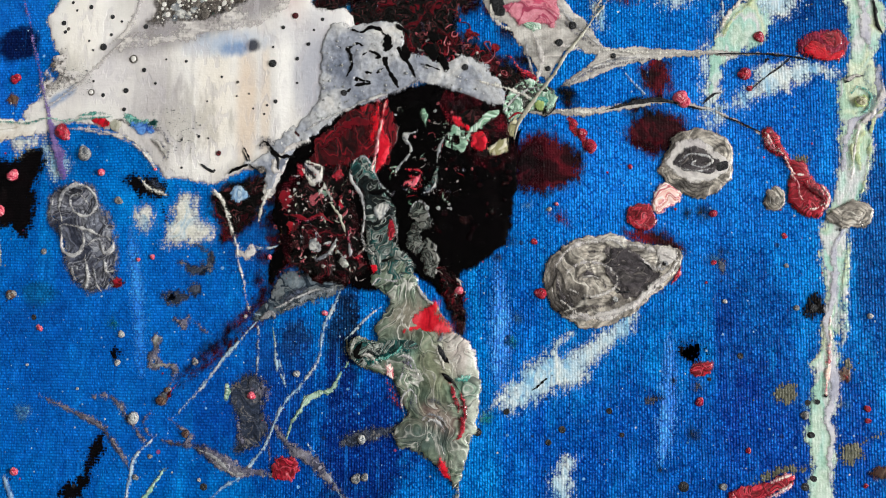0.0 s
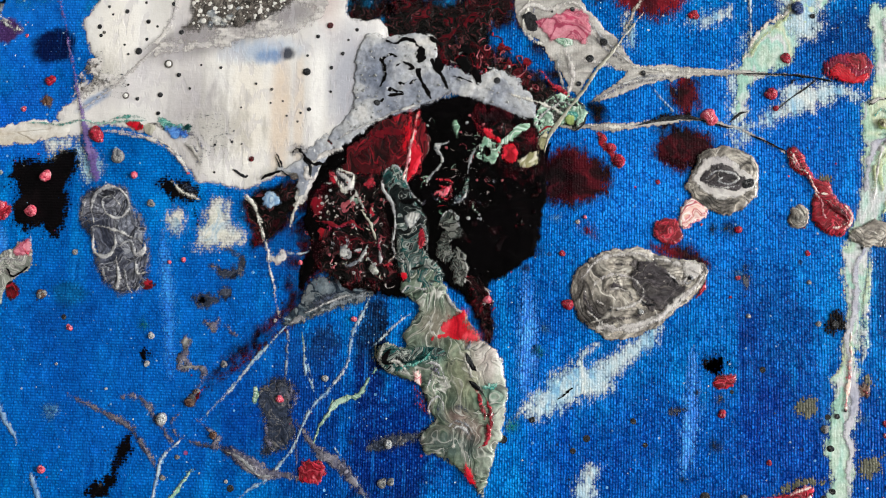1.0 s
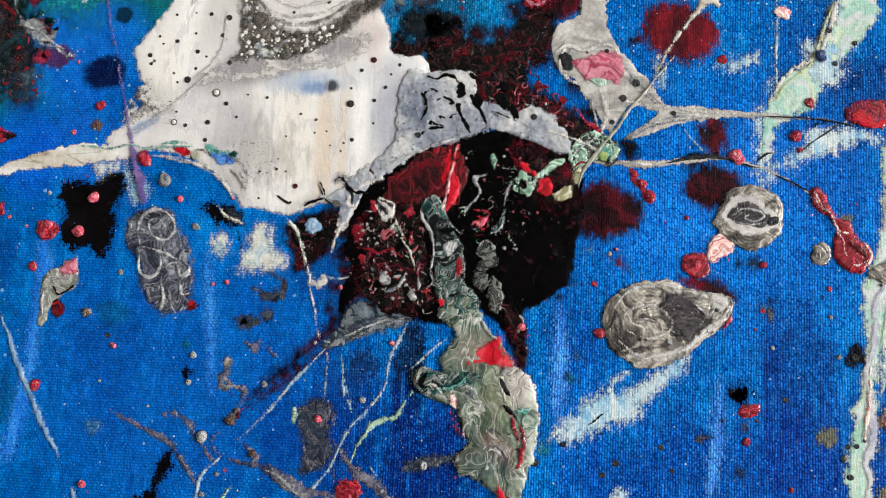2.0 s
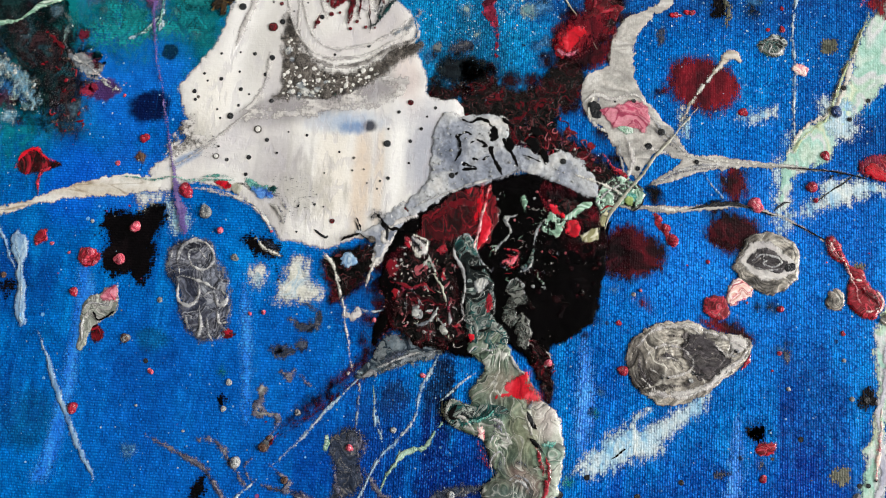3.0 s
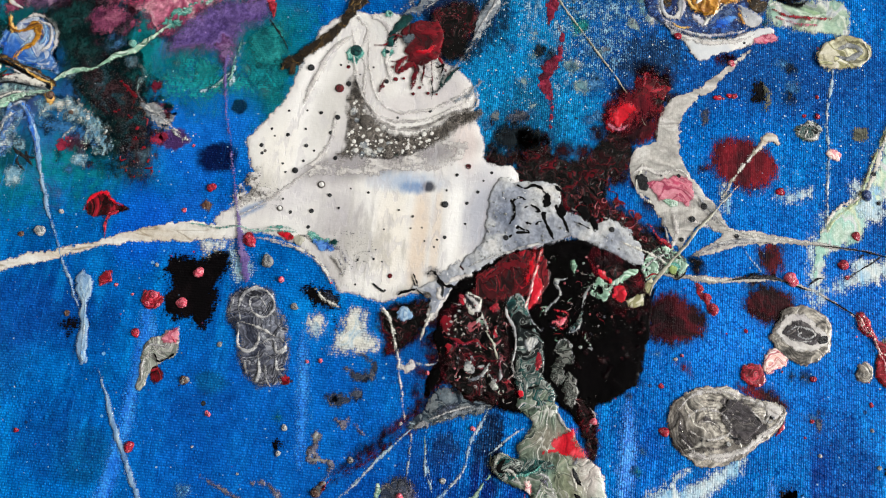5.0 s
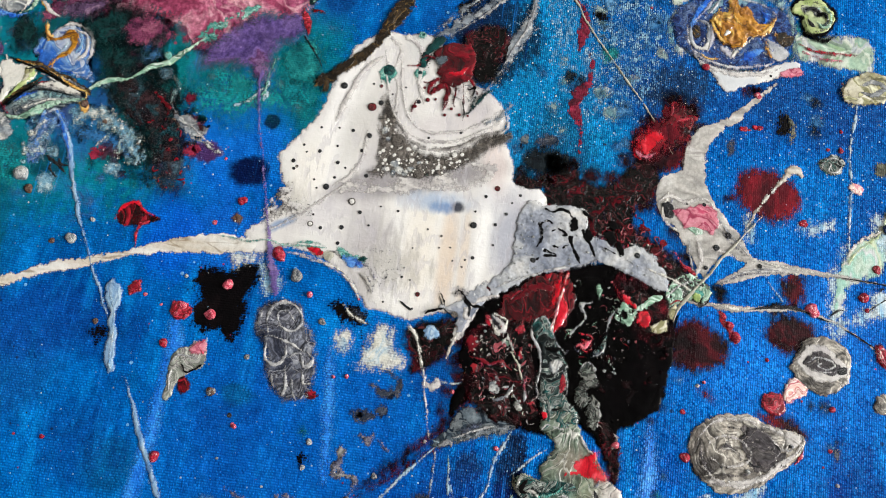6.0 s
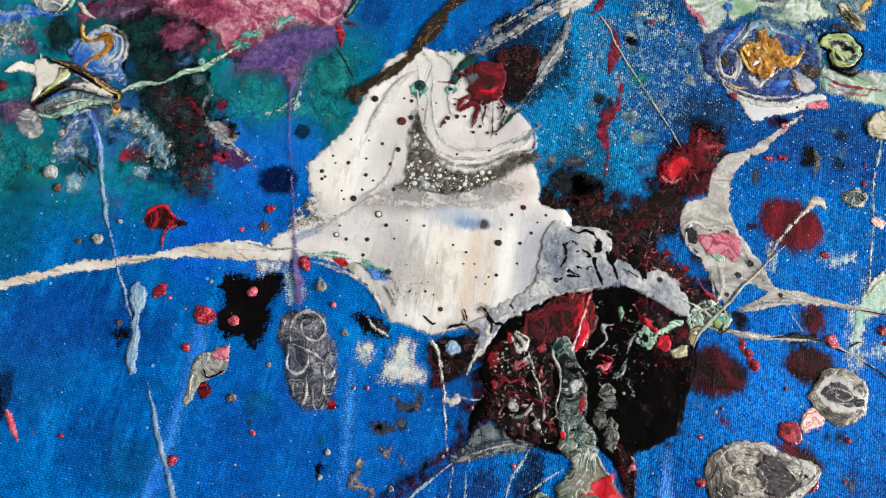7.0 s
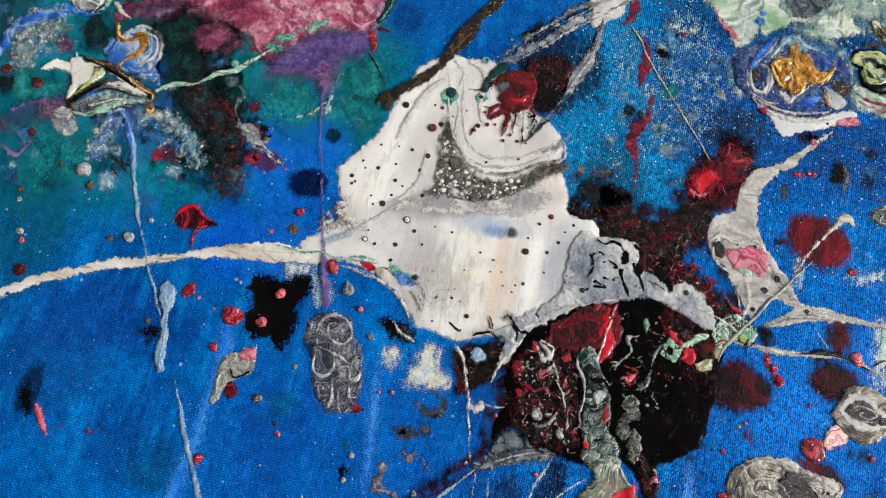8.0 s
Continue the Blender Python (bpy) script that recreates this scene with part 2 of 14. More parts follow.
veil(WHITE_VEILS, -4.68, 4.84, 0.18, 1.42, 1, (250, 250, 248), 0.8, 0.5, 0.2)
veil(WHITE_VEILS, -6.02, 4.22, 0.38, 1.15, -3, (236, 230, 218), 0.7, 0.6, 0.3)
veil(WHITE_VEILS, -6.27, 5.76, 1.98, 0.29, -17, (140, 136, 140), 0.9, 0.6, 0.35)
veil(WHITE_VEILS, -7.50, 5.63, 0.92, 0.18, -27, (150, 146, 148), 0.8, 0.6, 0.5)
veil(WHITE_VEILS, -3.98, 4.66, 0.51, 1.03, -3, (168, 172, 186), 0.85, 0.5, 0.4)
veil(WHITE_VEILS, -4.35, 5.66, 0.65, 0.34, -13, (206, 206, 212), 0.6, 0.6, 0.4)
veil(WHITE_VEILS, -4.62, 6.42, 0.27, 0.66, -13, (226, 210, 206), 0.6, 0.6, 0.4)
veil(WHITE_VEILS, -5.80, 5.34, 0.65, 0.21, -5, (150, 176, 208), 0.7, 0.7, 0.7)
veil(WHITE_VEILS, -5.62, 5.23, 0.29, 0.13, -5, (96, 134, 184), 0.75, 0.6, 0.9)
veil(WHITE_VEILS, -5.32, 5.27, 0.14, 0.13, -13, (50, 54, 66), 0.95, 0.4, 0.4)
veil(WHITE_VEILS, -9.00, 4.84, 0.34, 0.39, -23, (170, 168, 160), 0.7, 0.5, 1.2)
veil(WHITE_VEILS, -6.77, 3.85, 0.7, 0.6, -13, (158, 154, 146), 0.5, 0.5, 2.2)
veil(WHITE_VEILS, -7.2, 4.4, 0.5, 0.4, -20, (176, 172, 178), 0.5, 0.6, 1.6)
veil(WHITE_VEILS, -8.3, 4.7, 0.8, 0.3, -25, (196, 192, 198), 0.5, 0.6, 0.8)
veil(WHITE_VEILS, -6.95, 4.1, 0.06, 1.0, -2, (186, 184, 180), 0.6, 0.5, 0.5)
veil(WHITE_VEILS, -6.5, 4.0, 0.05, 1.1, -1, (192, 190, 186), 0.5, 0.5, 0.5)
veil(WHITE_VEILS, -7.6, 4.5, 0.07, 0.7, -3, (186, 184, 184), 0.6, 0.5, 0.5)
veil(WHITE_VEILS, -7.81, 4.36, 0.77, 0.39, -33, (206, 204, 204), 0.5, 0.6, 0.5)
veil(WHITE_VEILS, -8.77, 5.65, 0.40, 0.80, 7, (240, 236, 226), 0.5, 0.6, 0.3)
veil(WHITE_VEILS, -7.84, 6.84, 0.30, 0.95, 12, (196, 194, 190), 0.6, 0.6, 0.5)
veil(WHITE_VEILS, -5.77, 7.23, 1.22, 0.30, -25, (206, 200, 202), 0.6, 0.5, 0.4)
veil(WHITE_VEILS, -5.44, 2.92, 0.75, 0.17, -23, (170, 168, 162), 0.5, 0.6, 1.2)
veil(WHITE_VEILS, -9.17, 4.33, 0.34, 0.10, -33, (90, 130, 180), 0.7, 0.5, 0.5)
veil(WHITE_VEILS, -6.67, 9.00, 0.36, 0.42, -13, (202, 204, 204), 0.6, 0.6, 0.5)
WHITE = paint("white_paint", [(0, srgb(206, 203, 203)), (0.35, srgb(224, 222, 219)), (0.7, srgb(236, 235, 232)), (1, srgb(243, 242, 240))], scale=0.4, warp=0.35, gloss=0.2, relief=0.3, streak=(1.5, 0.45), grain=0.04, weave=0.04, veils=WHITE_VEILS, feather=0.07, soft=0.6, rings=(srgb(190, 187, 194), 1.8, 0.4), coat=0.2, folds=1.5, marble=0.0)
ARM = paint("arm_paint", [(0, srgb(196, 186, 168)), (0.4, srgb(212, 207, 198)), (0.75, srgb(226, 225, 220)), (1, srgb(204, 203, 200))], scale=0.9, warp=0.3, gloss=0.3, relief=0.5, streak=(0.45, 2.2), grain=0.18, darks=(srgb(140, 124, 100), 0.35), feather=0.06, soft=0.35)
BRIGHT = paint("bright_paint", [(0, srgb(206, 205, 200)), (0.5, srgb(224, 223, 219)), (1, srgb(234, 233, 230))], scale=6, gloss=0.2, relief=0.2, grain=0.1, feather=0)
GREYW = paint("greyw_paint", [(0, srgb(112, 120, 136)), (0.35, srgb(146, 152, 164)), (0.7, srgb(178, 181, 185)), (1, srgb(210, 209, 206))], scale=0.9, warp=0.5, gloss=0.16, relief=0.6, grain=0.3, fleck=(srgb(230, 232, 232), -0.03), feather=0.05, soft=0.3, coat=0.35)
GREYL = paint("greyl_paint", [(0, srgb(168, 164, 164)), (0.5, srgb(212, 209, 206)), (1, srgb(188, 184, 186))], scale=1.5, gloss=0.28, relief=0.4, grain=0.2, feather=0.06, soft=0.5)
CELL = paint("cell_paint", [(0, srgb(34, 32, 32)), (0.35, srgb(74, 70, 66)), (0.6, srgb(122, 116, 110)), (0.8, srgb(56, 52, 50)), (1, srgb(104, 98, 94))], scale=3.0, warp=0.6, gloss=0.22, relief=0.8, grain=0.45, fleck=(srgb(176, 172, 166), -0.03), feather=0.14, soft=0.6, marble=0.5)
BLACK = paint("black_paint", [(0, srgb(2, 2, 2)), (0.7, srgb(4, 3, 4)), (1, srgb(8, 5, 6))], scale=1.2, gloss=0.14, relief=0.2, grain=0.1, spec=0.08, feather=0.06, soft=0.5)
BLACKM = paint("blackm_paint", [(0, srgb(4, 4, 5)), (0.6, srgb(8, 6, 8)), (1, srgb(16, 11, 13))], scale=1.5, gloss=0.45, relief=0.2, weave=0.5, grain=0.2, spec=0.06, feather=0.13, soft=0.0)
BLACKRED = paint("blackred_paint", [(0, srgb(2, 2, 2)), (0.55, srgb(4, 3, 3)), (0.68, srgb(34, 5, 10)), (0.76, srgb(6, 3, 4)), (0.85, srgb(88, 10, 22)), (0.92, srgb(14, 4, 7)), (1, srgb(64, 8, 16))], scale=2.2, warp=0.6, gloss=0.12, relief=1.2, grain=0.18, weave=0.1, spec=0.16, lights=(srgb(104, 52, 56), 0.06), fleck=(srgb(140, 116, 114), -0.15), feather=0.15, soft=0.7, coat=0.12, marble=0.3)
MAROON = paint("maroon_paint", [(0, srgb(12, 5, 8)), (0.4, srgb(34, 7, 13)), (0.7, srgb(70, 11, 22)), (1, srgb(108, 16, 30))], scale=1.5, warp=0.4, gloss=0.4, relief=0.2, weave=0.3, grain=0.4, spec=0.12, feather=0.18, soft=0.5)
STAINRED = paint("stainred_paint", [(0, srgb(52, 10, 20)), (0.5, srgb(84, 14, 26)), (1, srgb(124, 22, 36))], scale=1.6, gloss=0.4, relief=0.2, weave=0.3, grain=0.35, streak=(2, 0.6), spec=0.12, feather=0.2, soft=0.5)
RED = paint("red_paint", [(0, srgb(130, 6, 22)), (0.5, srgb(192, 12, 36)), (0.85, srgb(226, 40, 62)), (1, srgb(236, 90, 104))], scale=2, warp=0.5, gloss=0.15, relief=0.6, grain=0.3, darks=(srgb(84, 4, 14), 0.4), spec=0.4, coat=0.35, feather=0.05, soft=0.4)
DKRED = paint("dkred_paint", [(0, srgb(14, 2, 4)), (0.35, srgb(48, 5, 10)), (0.6, srgb(84, 8, 18)), (0.75, srgb(30, 4, 8)), (0.9, srgb(150, 16, 32)), (1, srgb(110, 12, 24))], scale=1.6, warp=0.4, gloss=0.16, relief=0.6, grain=0.25, streak=(1.4, 0.75), darks=(srgb(10, 2, 4), 0.6), lights=(srgb(170, 30, 48), 0.05), spec=0.3, coat=0.3, soft=0.3, feather=0.044)
ROSE = paint("rose_paint", [(0, srgb(152, 24, 42)), (0.101, srgb(152, 24, 42)), (0.144, srgb(114, 13, 28)), (0.246, srgb(114, 13, 28)), (0.29, srgb(194, 47, 67)), (0.355, srgb(194, 47, 67)), (0.368, srgb(201, 74, 91)), (0.382, srgb(92, 10, 22)), (0.473, srgb(92, 10, 22)), (0.511, srgb(150, 24, 42)), (0.597, srgb(150, 24, 42)), (0.634, srgb(123, 14, 30)), (0.708, srgb(123, 14, 30)), (0.724, srgb(176, 63, 78)), (0.739, srgb(179, 43, 61)), (0.794, srgb(179, 43, 61)), (0.805, srgb(206, 112, 121)), (0.817, srgb(94, 10, 23)), (0.901, srgb(94, 10, 23)), (0.937, srgb(162, 26, 45)), (1, srgb(162, 26, 45))], scale=2, warp=0.6, gloss=0.18, relief=0.6, grain=0.2, folds=2, spec=0.4, coat=0.35, feather=0.044, soft=0.35)
PINK = paint("pink_paint", [(0, srgb(185, 72, 90)), (0.083, srgb(185, 72, 90)), (0.1, srgb(220, 164, 169)), (0.118, srgb(223, 114, 130)), (0.204, srgb(223, 114, 130)), (0.222, srgb(224, 137, 149)), (0.24, srgb(179, 52, 75)), (0.395, srgb(179, 52, 75)), (0.428, srgb(218, 157, 164)), (0.461, srgb(215, 83, 104)), (0.606, srgb(215, 83, 104)), (0.636, srgb(222, 126, 140)), (0.667, srgb(217, 110, 126)), (0.787, srgb(217, 110, 126)), (0.813, srgb(231, 177, 181)), (0.839, srgb(208, 61, 87)), (0.919, srgb(208, 61, 87)), (0.937, srgb(219, 118, 134)), (0.954, srgb(224, 87, 108)), (1, srgb(224, 87, 108)), (1, srgb(234, 169, 175))], scale=2.6, warp=0.5, gloss=0.22, relief=0.5, grain=0.15, folds=2, coat=0.3, feather=0.044, soft=0.35)
PINKDROP = paint("pinkdrop_paint", [(0, srgb(112, 16, 36)), (0.3, srgb(186, 58, 80)), (0.55, srgb(222, 112, 128)), (0.75, srgb(168, 40, 62)), (0.9, srgb(236, 186, 190)), (1, srgb(204, 84, 102))], scale=1.2, warp=0.6, gloss=0.18, relief=0.7, grain=0.25, coat=0.35, feather=0.05, soft=0.4, marble=0.4)
ROSEDROP = paint("rosedrop_paint", [(0, srgb(70, 6, 18)), (0.3, srgb(132, 16, 36)), (0.55, srgb(176, 34, 56)), (0.75, srgb(104, 10, 26)), (0.9, srgb(214, 110, 122)), (1, srgb(150, 22, 42))], scale=1.2, warp=0.6, gloss=0.18, relief=0.7, grain=0.25, coat=0.35, feather=0.05, soft=0.4, marble=0.4)
PINKW = paint("pinkw_paint", [(0, srgb(228, 191, 185)), (0.128, srgb(228, 191, 185)), (0.156, srgb(203, 105, 119)), (0.183, srgb(253, 238, 227)), (0.268, srgb(253, 238, 227)), (0.305, srgb(208, 121, 135)), (0.433, srgb(208, 121, 135)), (0.488, srgb(245, 206, 199)), (0.572, srgb(245, 206, 199)), (0.59, srgb(244, 225, 219)), (0.608, srgb(246, 231, 221)), (0.721, srgb(246, 231, 221)), (0.769, srgb(200, 116, 130)), (0.917, srgb(200, 116, 130)), (0.948, srgb(228, 194, 195)), (0.98, srgb(236, 198, 192)), (1, srgb(236, 198, 192)), (1, srgb(206, 108, 121))], scale=2, warp=0.5, gloss=0.22, relief=0.5, grain=0.12, folds=2, coat=0.35, feather=0.044, soft=0.35)
PEBBLE = paint("pebble_paint", [(0, srgb(66, 62, 60)), (0.3, srgb(128, 123, 116)), (0.55, srgb(180, 174, 164)), (0.75, srgb(112, 108, 103)), (1, srgb(196, 190, 180))], scale=1.1, warp=0.5, gloss=0.25, relief=0.7, grain=0.5, rings=(srgb(34, 32, 33), 15, 0.6), darks=(srgb(44, 42, 42), 0.75), lights=(srgb(220, 216, 206), 0.35), coat=0.5, feather=0.04, soft=0.3, marble=0.5)
PEBBLED = paint("pebbled_paint", [(0, srgb(34, 32, 36)), (0.5, srgb(66, 62, 66)), (1, srgb(100, 95, 95))], scale=1.8, warp=0.5, gloss=0.28, relief=0.6, grain=0.45, lights=(srgb(130, 124, 120), 0.3), fleck=(srgb(150, 144, 138), -0.02), coat=0.5, feather=0.044, soft=0.35)
GREYD = paint("greyd_paint", [(0, srgb(38, 42, 56)), (0.2, srgb(84, 88, 102)), (0.35, srgb(52, 54, 66)), (0.5, srgb(112, 114, 124)), (0.62, srgb(46, 48, 58)), (0.8, srgb(96, 100, 112)), (1, srgb(60, 62, 72))], scale=1.3, warp=0.8, gloss=0.22, relief=0.7, grain=0.4, folds=2.0, rings=(srgb(30, 30, 38), 11, 0.5), lights=(srgb(164, 168, 176), 0.35), feather=0.14, soft=0.6, coat=0.25)
LINE = paint("line_paint", [(0, srgb(104, 106, 112)), (0.5, srgb(140, 142, 146)), (1, srgb(176, 176, 174))], scale=3, warp=0.4, gloss=0.26, relief=0.4, grain=0.3, darks=(srgb(70, 72, 80), 0.4), feather=0.0304, soft=0.2)
GREEN = paint("green_paint", [(0, srgb(58, 77, 69)), (0.12, srgb(124, 135, 120)), (0.22, srgb(80, 100, 87)), (0.32, srgb(147, 147, 135)), (0.42, srgb(94, 111, 93)), (0.52, srgb(48, 68, 62)), (0.6, srgb(126, 138, 121)), (0.7, srgb(84, 106, 92)), (0.8, srgb(152, 158, 146)), (0.9, srgb(70, 90, 80)), (1, srgb(117, 129, 113))], scale=1.1, warp=0.9, gloss=0.2, relief=0.8, grain=0.3, folds=2.0, lights=(srgb(200, 200, 194), 0.35), darks=(srgb(30, 44, 44), 0.55), veils=LEAF_VEILS, feather=0.05, soft=0.3, coat=0.35, marble=0.75)
GREENTEAL = paint("greenteal_paint", [(0, srgb(16, 45, 47)), (0.077, srgb(16, 45, 47)), (0.109, srgb(32, 91, 89)), (0.186, srgb(32, 91, 89)), (0.219, srgb(65, 83, 81)), (0.28, srgb(65, 83, 81)), (0.306, srgb(12, 24, 26)), (0.391, srgb(12, 24, 26)), (0.41, srgb(147, 151, 149)), (0.428, srgb(109, 121, 115)), (0.477, srgb(109, 121, 115)), (0.487, srgb(172, 177, 171)), (0.498, srgb(16, 44, 46)), (0.533, srgb(16, 44, 46)), (0.541, srgb(10, 24, 26)), (0.549, srgb(28, 80, 78)), (0.635, srgb(28, 80, 78)), (0.672, srgb(67, 85, 83)), (0.752, srgb(67, 85, 83)), (0.769, srgb(166, 172, 169)), (0.786, srgb(12, 24, 26)), (0.828, srgb(12, 24, 26))], scale=1.6, warp=0.8, gloss=0.18, relief=0.7, grain=0.2, spec=0.3, lights=(srgb(196, 202, 196), 0.45), folds=1.6, darks=(srgb(5, 10, 12), 0.7), coat=0.25, feather=0.044, soft=0.35)
MINT = paint("mint_paint", [(0, srgb(118, 159, 137)), (0.123, srgb(118, 159, 137)), (0.15, srgb(181, 203, 189)), (0.176, srgb(170, 202, 182)), (0.297, srgb(170, 202, 182)), (0.349, srgb(103, 138, 118)), (0.454, srgb(103, 138, 118)), (0.476, srgb(176, 196, 183)), (0.499, srgb(187, 211, 195)), (0.592, srgb(187, 211, 195)), (0.632, srgb(131, 177, 153)), (0.761, srgb(131, 177, 153)), (0.788, srgb(186, 210, 195)), (0.816, srgb(160, 190, 172)), (0.954, srgb(160, 190, 172))], scale=1.6, warp=0.7, gloss=0.22, relief=0.8, grain=0.25, folds=2.5, feather=0.035, soft=0.3, coat=0.3, rings=(srgb(92, 128, 108), 8, 0.5))
PALE = paint("pale_paint", [(0, srgb(152, 188, 172)), (0.2, srgb(198, 218, 204)), (0.38, srgb(162, 206, 192)), (0.5, srgb(208, 212, 214)), (0.62, srgb(180, 210, 192)), (0.75, srgb(214, 224, 196)), (0.9, srgb(168, 208, 198)), (1, srgb(210, 216, 220))], scale=0.7, warp=0.5, gloss=0.26, relief=0.5, grain=0.22, folds=3.0, streak=(1.4, 0.7), weave=0.15, rings=(srgb(138, 176, 160), 5, 0.35), feather=0.1, soft=0.5, marble=0.15)
WASHW = paint("washw_paint", [(0, srgb(120, 178, 218)), (0.5, srgb(182, 208, 222)), (1, srgb(216, 224, 222))], scale=1.6, warp=0.4, gloss=0.4, relief=0.2, weave=0.35, grain=0.3, streak=(1.6, 0.7), feather=0.2, soft=0.55)
SPLAT = paint("splat_paint", [(0, srgb(150, 184, 206)), (0.6, srgb(218, 218, 208)), (1, srgb(200, 200, 192))], scale=2, gloss=0.35, relief=0.3, weave=0.12, grain=0.35, feather=0.24, soft=0.5)
TAUPE = paint("taupe_paint", [(0, srgb(197, 195, 190)), (0.149, srgb(197, 195, 190)), (0.212, srgb(194, 192, 189)), (0.29, srgb(194, 192, 189)), (0.323, srgb(170, 167, 163)), (0.434, srgb(170, 167, 163)), (0.482, srgb(181, 179, 175)), (0.654, srgb(181, 179, 175)), (0.691, srgb(159, 156, 151)), (0.728, srgb(190, 188, 184)), (0.901, srgb(190, 188, 184)), (0.938, srgb(212, 210, 205)), (0.975, srgb(162, 160, 155)), (1, srgb(162, 160, 155))], scale=0.6, warp=0.7, gloss=0.26, relief=0.6, grain=0.2, folds=2.5, streak=(0.5, 1.6), weave=0.12, rings=(srgb(140, 136, 130), 5, 0.3), feather=0.035, soft=0.3, marble=0.4)
TWIG = paint("twig_paint", [(0, srgb(46, 48, 70)), (0.5, srgb(90, 90, 108)), (1, srgb(138, 136, 146))], scale=2.5, warp=0.5, gloss=0.32, relief=0.6, grain=0.4, lights=(srgb(140, 136, 136), 0.3), weave=0.15, feather=0.08, soft=0.4)
THREAD = paint("thread_paint", [(0, srgb(96, 146, 196)), (0.5, srgb(160, 188, 206)), (1, srgb(198, 208, 212))], scale=2, gloss=0.3, relief=0.15, grain=0.14, feather=0.06, soft=0.35)
LBLUE = paint("lblue_paint", [(0, srgb(84, 126, 176)), (0.5, srgb(132, 166, 200)), (1, srgb(176, 198, 214))], scale=1.6, warp=0.3, gloss=0.25, relief=0.3, grain=0.2, streak=(3, 0.5), feather=0.0525, coat=0.5, soft=0.35, rings=(srgb(88, 130, 178), 9, 0.6))
DKGREY = paint("dkgrey_paint", [(0, srgb(26, 34, 50)), (0.5, srgb(44, 52, 68)), (1, srgb(70, 76, 90))], scale=2.2, warp=0.6, gloss=0.38, relief=0.4, weave=0.4, grain=0.4, spec=0.2, lights=(srgb(118, 114, 110), 0.35), feather=0.1, soft=0.5)
GREYTEAL = paint("greyteal_paint", [(0, srgb(52, 67, 79)), (0.067, srgb(52, 67, 79)), (0.081, srgb(127, 137, 143)), (0.096, srgb(89, 101, 110)), (0.232, srgb(89, 101, 110)), (0.261, srgb(31, 39, 47)), (0.29, srgb(25, 37, 49)), (0.383, srgb(25, 37, 49)), (0.403, srgb(117, 127, 132)), (0.423, srgb(101, 108, 112)), (0.545, srgb(101, 108, 112)), (0.571, srgb(35, 41, 48)), (0.597, srgb(46, 60, 71)), (0.691, srgb(46, 60, 71)), (0.711, srgb(125, 135, 140)), (0.731, srgb(80, 92, 100)), (0.879, srgb(80, 92, 100)), (0.942, srgb(27, 39, 52)), (1, srgb(27, 39, 52)), (1, srgb(118, 128, 133))], scale=1.2, warp=0.7, gloss=0.25, relief=0.6, grain=0.3, folds=3, feather=0.09, soft=0.4)
BROWN = paint("brown_paint", [(0, srgb(16, 11, 6)), (0.6, srgb(36, 26, 14)), (1, srgb(62, 46, 24))], scale=1.6, warp=0.7, gloss=0.22, relief=0.8, grain=0.25, lights=(srgb(140, 110, 58), 0.35), coat=0.5, feather=0.044, soft=0.35)
GOLD = paint("gold_paint", [(0, srgb(108, 62, 10)), (0.3, srgb(164, 106, 18)), (0.55, srgb(198, 138, 34)), (0.75, srgb(140, 86, 14)), (1, srgb(228, 180, 84))], scale=1.4, warp=0.6, gloss=0.16, relief=0.7, grain=0.15, folds=2.5, darks=(srgb(70, 38, 10), 0.3), spec=0.6, metal=0.15, coat=0.5, feather=0.05, soft=0.4, marble=0.2)
PURPLE = paint("purple_paint", [(0, srgb(54, 40, 92)), (0.35, srgb(84, 66, 122)), (0.6, srgb(104, 84, 140)), (0.8, srgb(92, 56, 100)), (1, srgb(128, 98, 140))], scale=1.2, warp=0.5, gloss=0.26, relief=0.4, grain=0.5, fleck=(srgb(150, 130, 170), -0.04), feather=0.25, soft=0.9, folds=5, marble=0.0)
MAGENTA = paint("magenta_paint", [(0, srgb(96, 34, 60)), (0.25, srgb(146, 62, 92)), (0.45, srgb(176, 104, 128)), (0.6, srgb(204, 152, 164)), (0.75, srgb(150, 72, 104)), (0.9, srgb(120, 44, 72)), (1, srgb(190, 130, 146))], scale=0.9, warp=0.6, gloss=0.25, relief=0.7, grain=0.55, folds=4, feather=0.3, soft=0.9, marble=0.05)
LILAC = paint("lilac_paint", [(0, srgb(76, 66, 128)), (0.5, srgb(104, 86, 146)), (1, srgb(128, 110, 160))], scale=1.5, gloss=0.3, relief=0.3, grain=0.2, weave=0.3, feather=0.06, soft=0.35)
BLUEWHITE = paint("bluewhite_paint", [(0, srgb(20, 52, 120)), (0.25, srgb(46, 100, 184)), (0.45, srgb(124, 160, 200)), (0.6, srgb(60, 104, 168)), (0.78, srgb(186, 196, 210)), (1, srgb(34, 70, 140))], scale=1.2, warp=0.7, gloss=0.22, relief=0.5, grain=0.25, folds=2.5, feather=0.1, soft=0.5, marble=0.25)
NAVYW = paint("navyw_paint", [(0, srgb(14, 26, 62)), (0.3, srgb(22, 40, 92)), (0.5, srgb(52, 92, 156)), (0.68, srgb(20, 34, 78)), (0.85, srgb(90, 112, 150)), (1, srgb(40, 60, 104))], scale=2.4, warp=0.6, gloss=0.2, relief=0.6, grain=0.35, fleck=(srgb(150, 170, 200), 0.02), feather=0.1, soft=0.5, coat=0.2, marble=0.25)
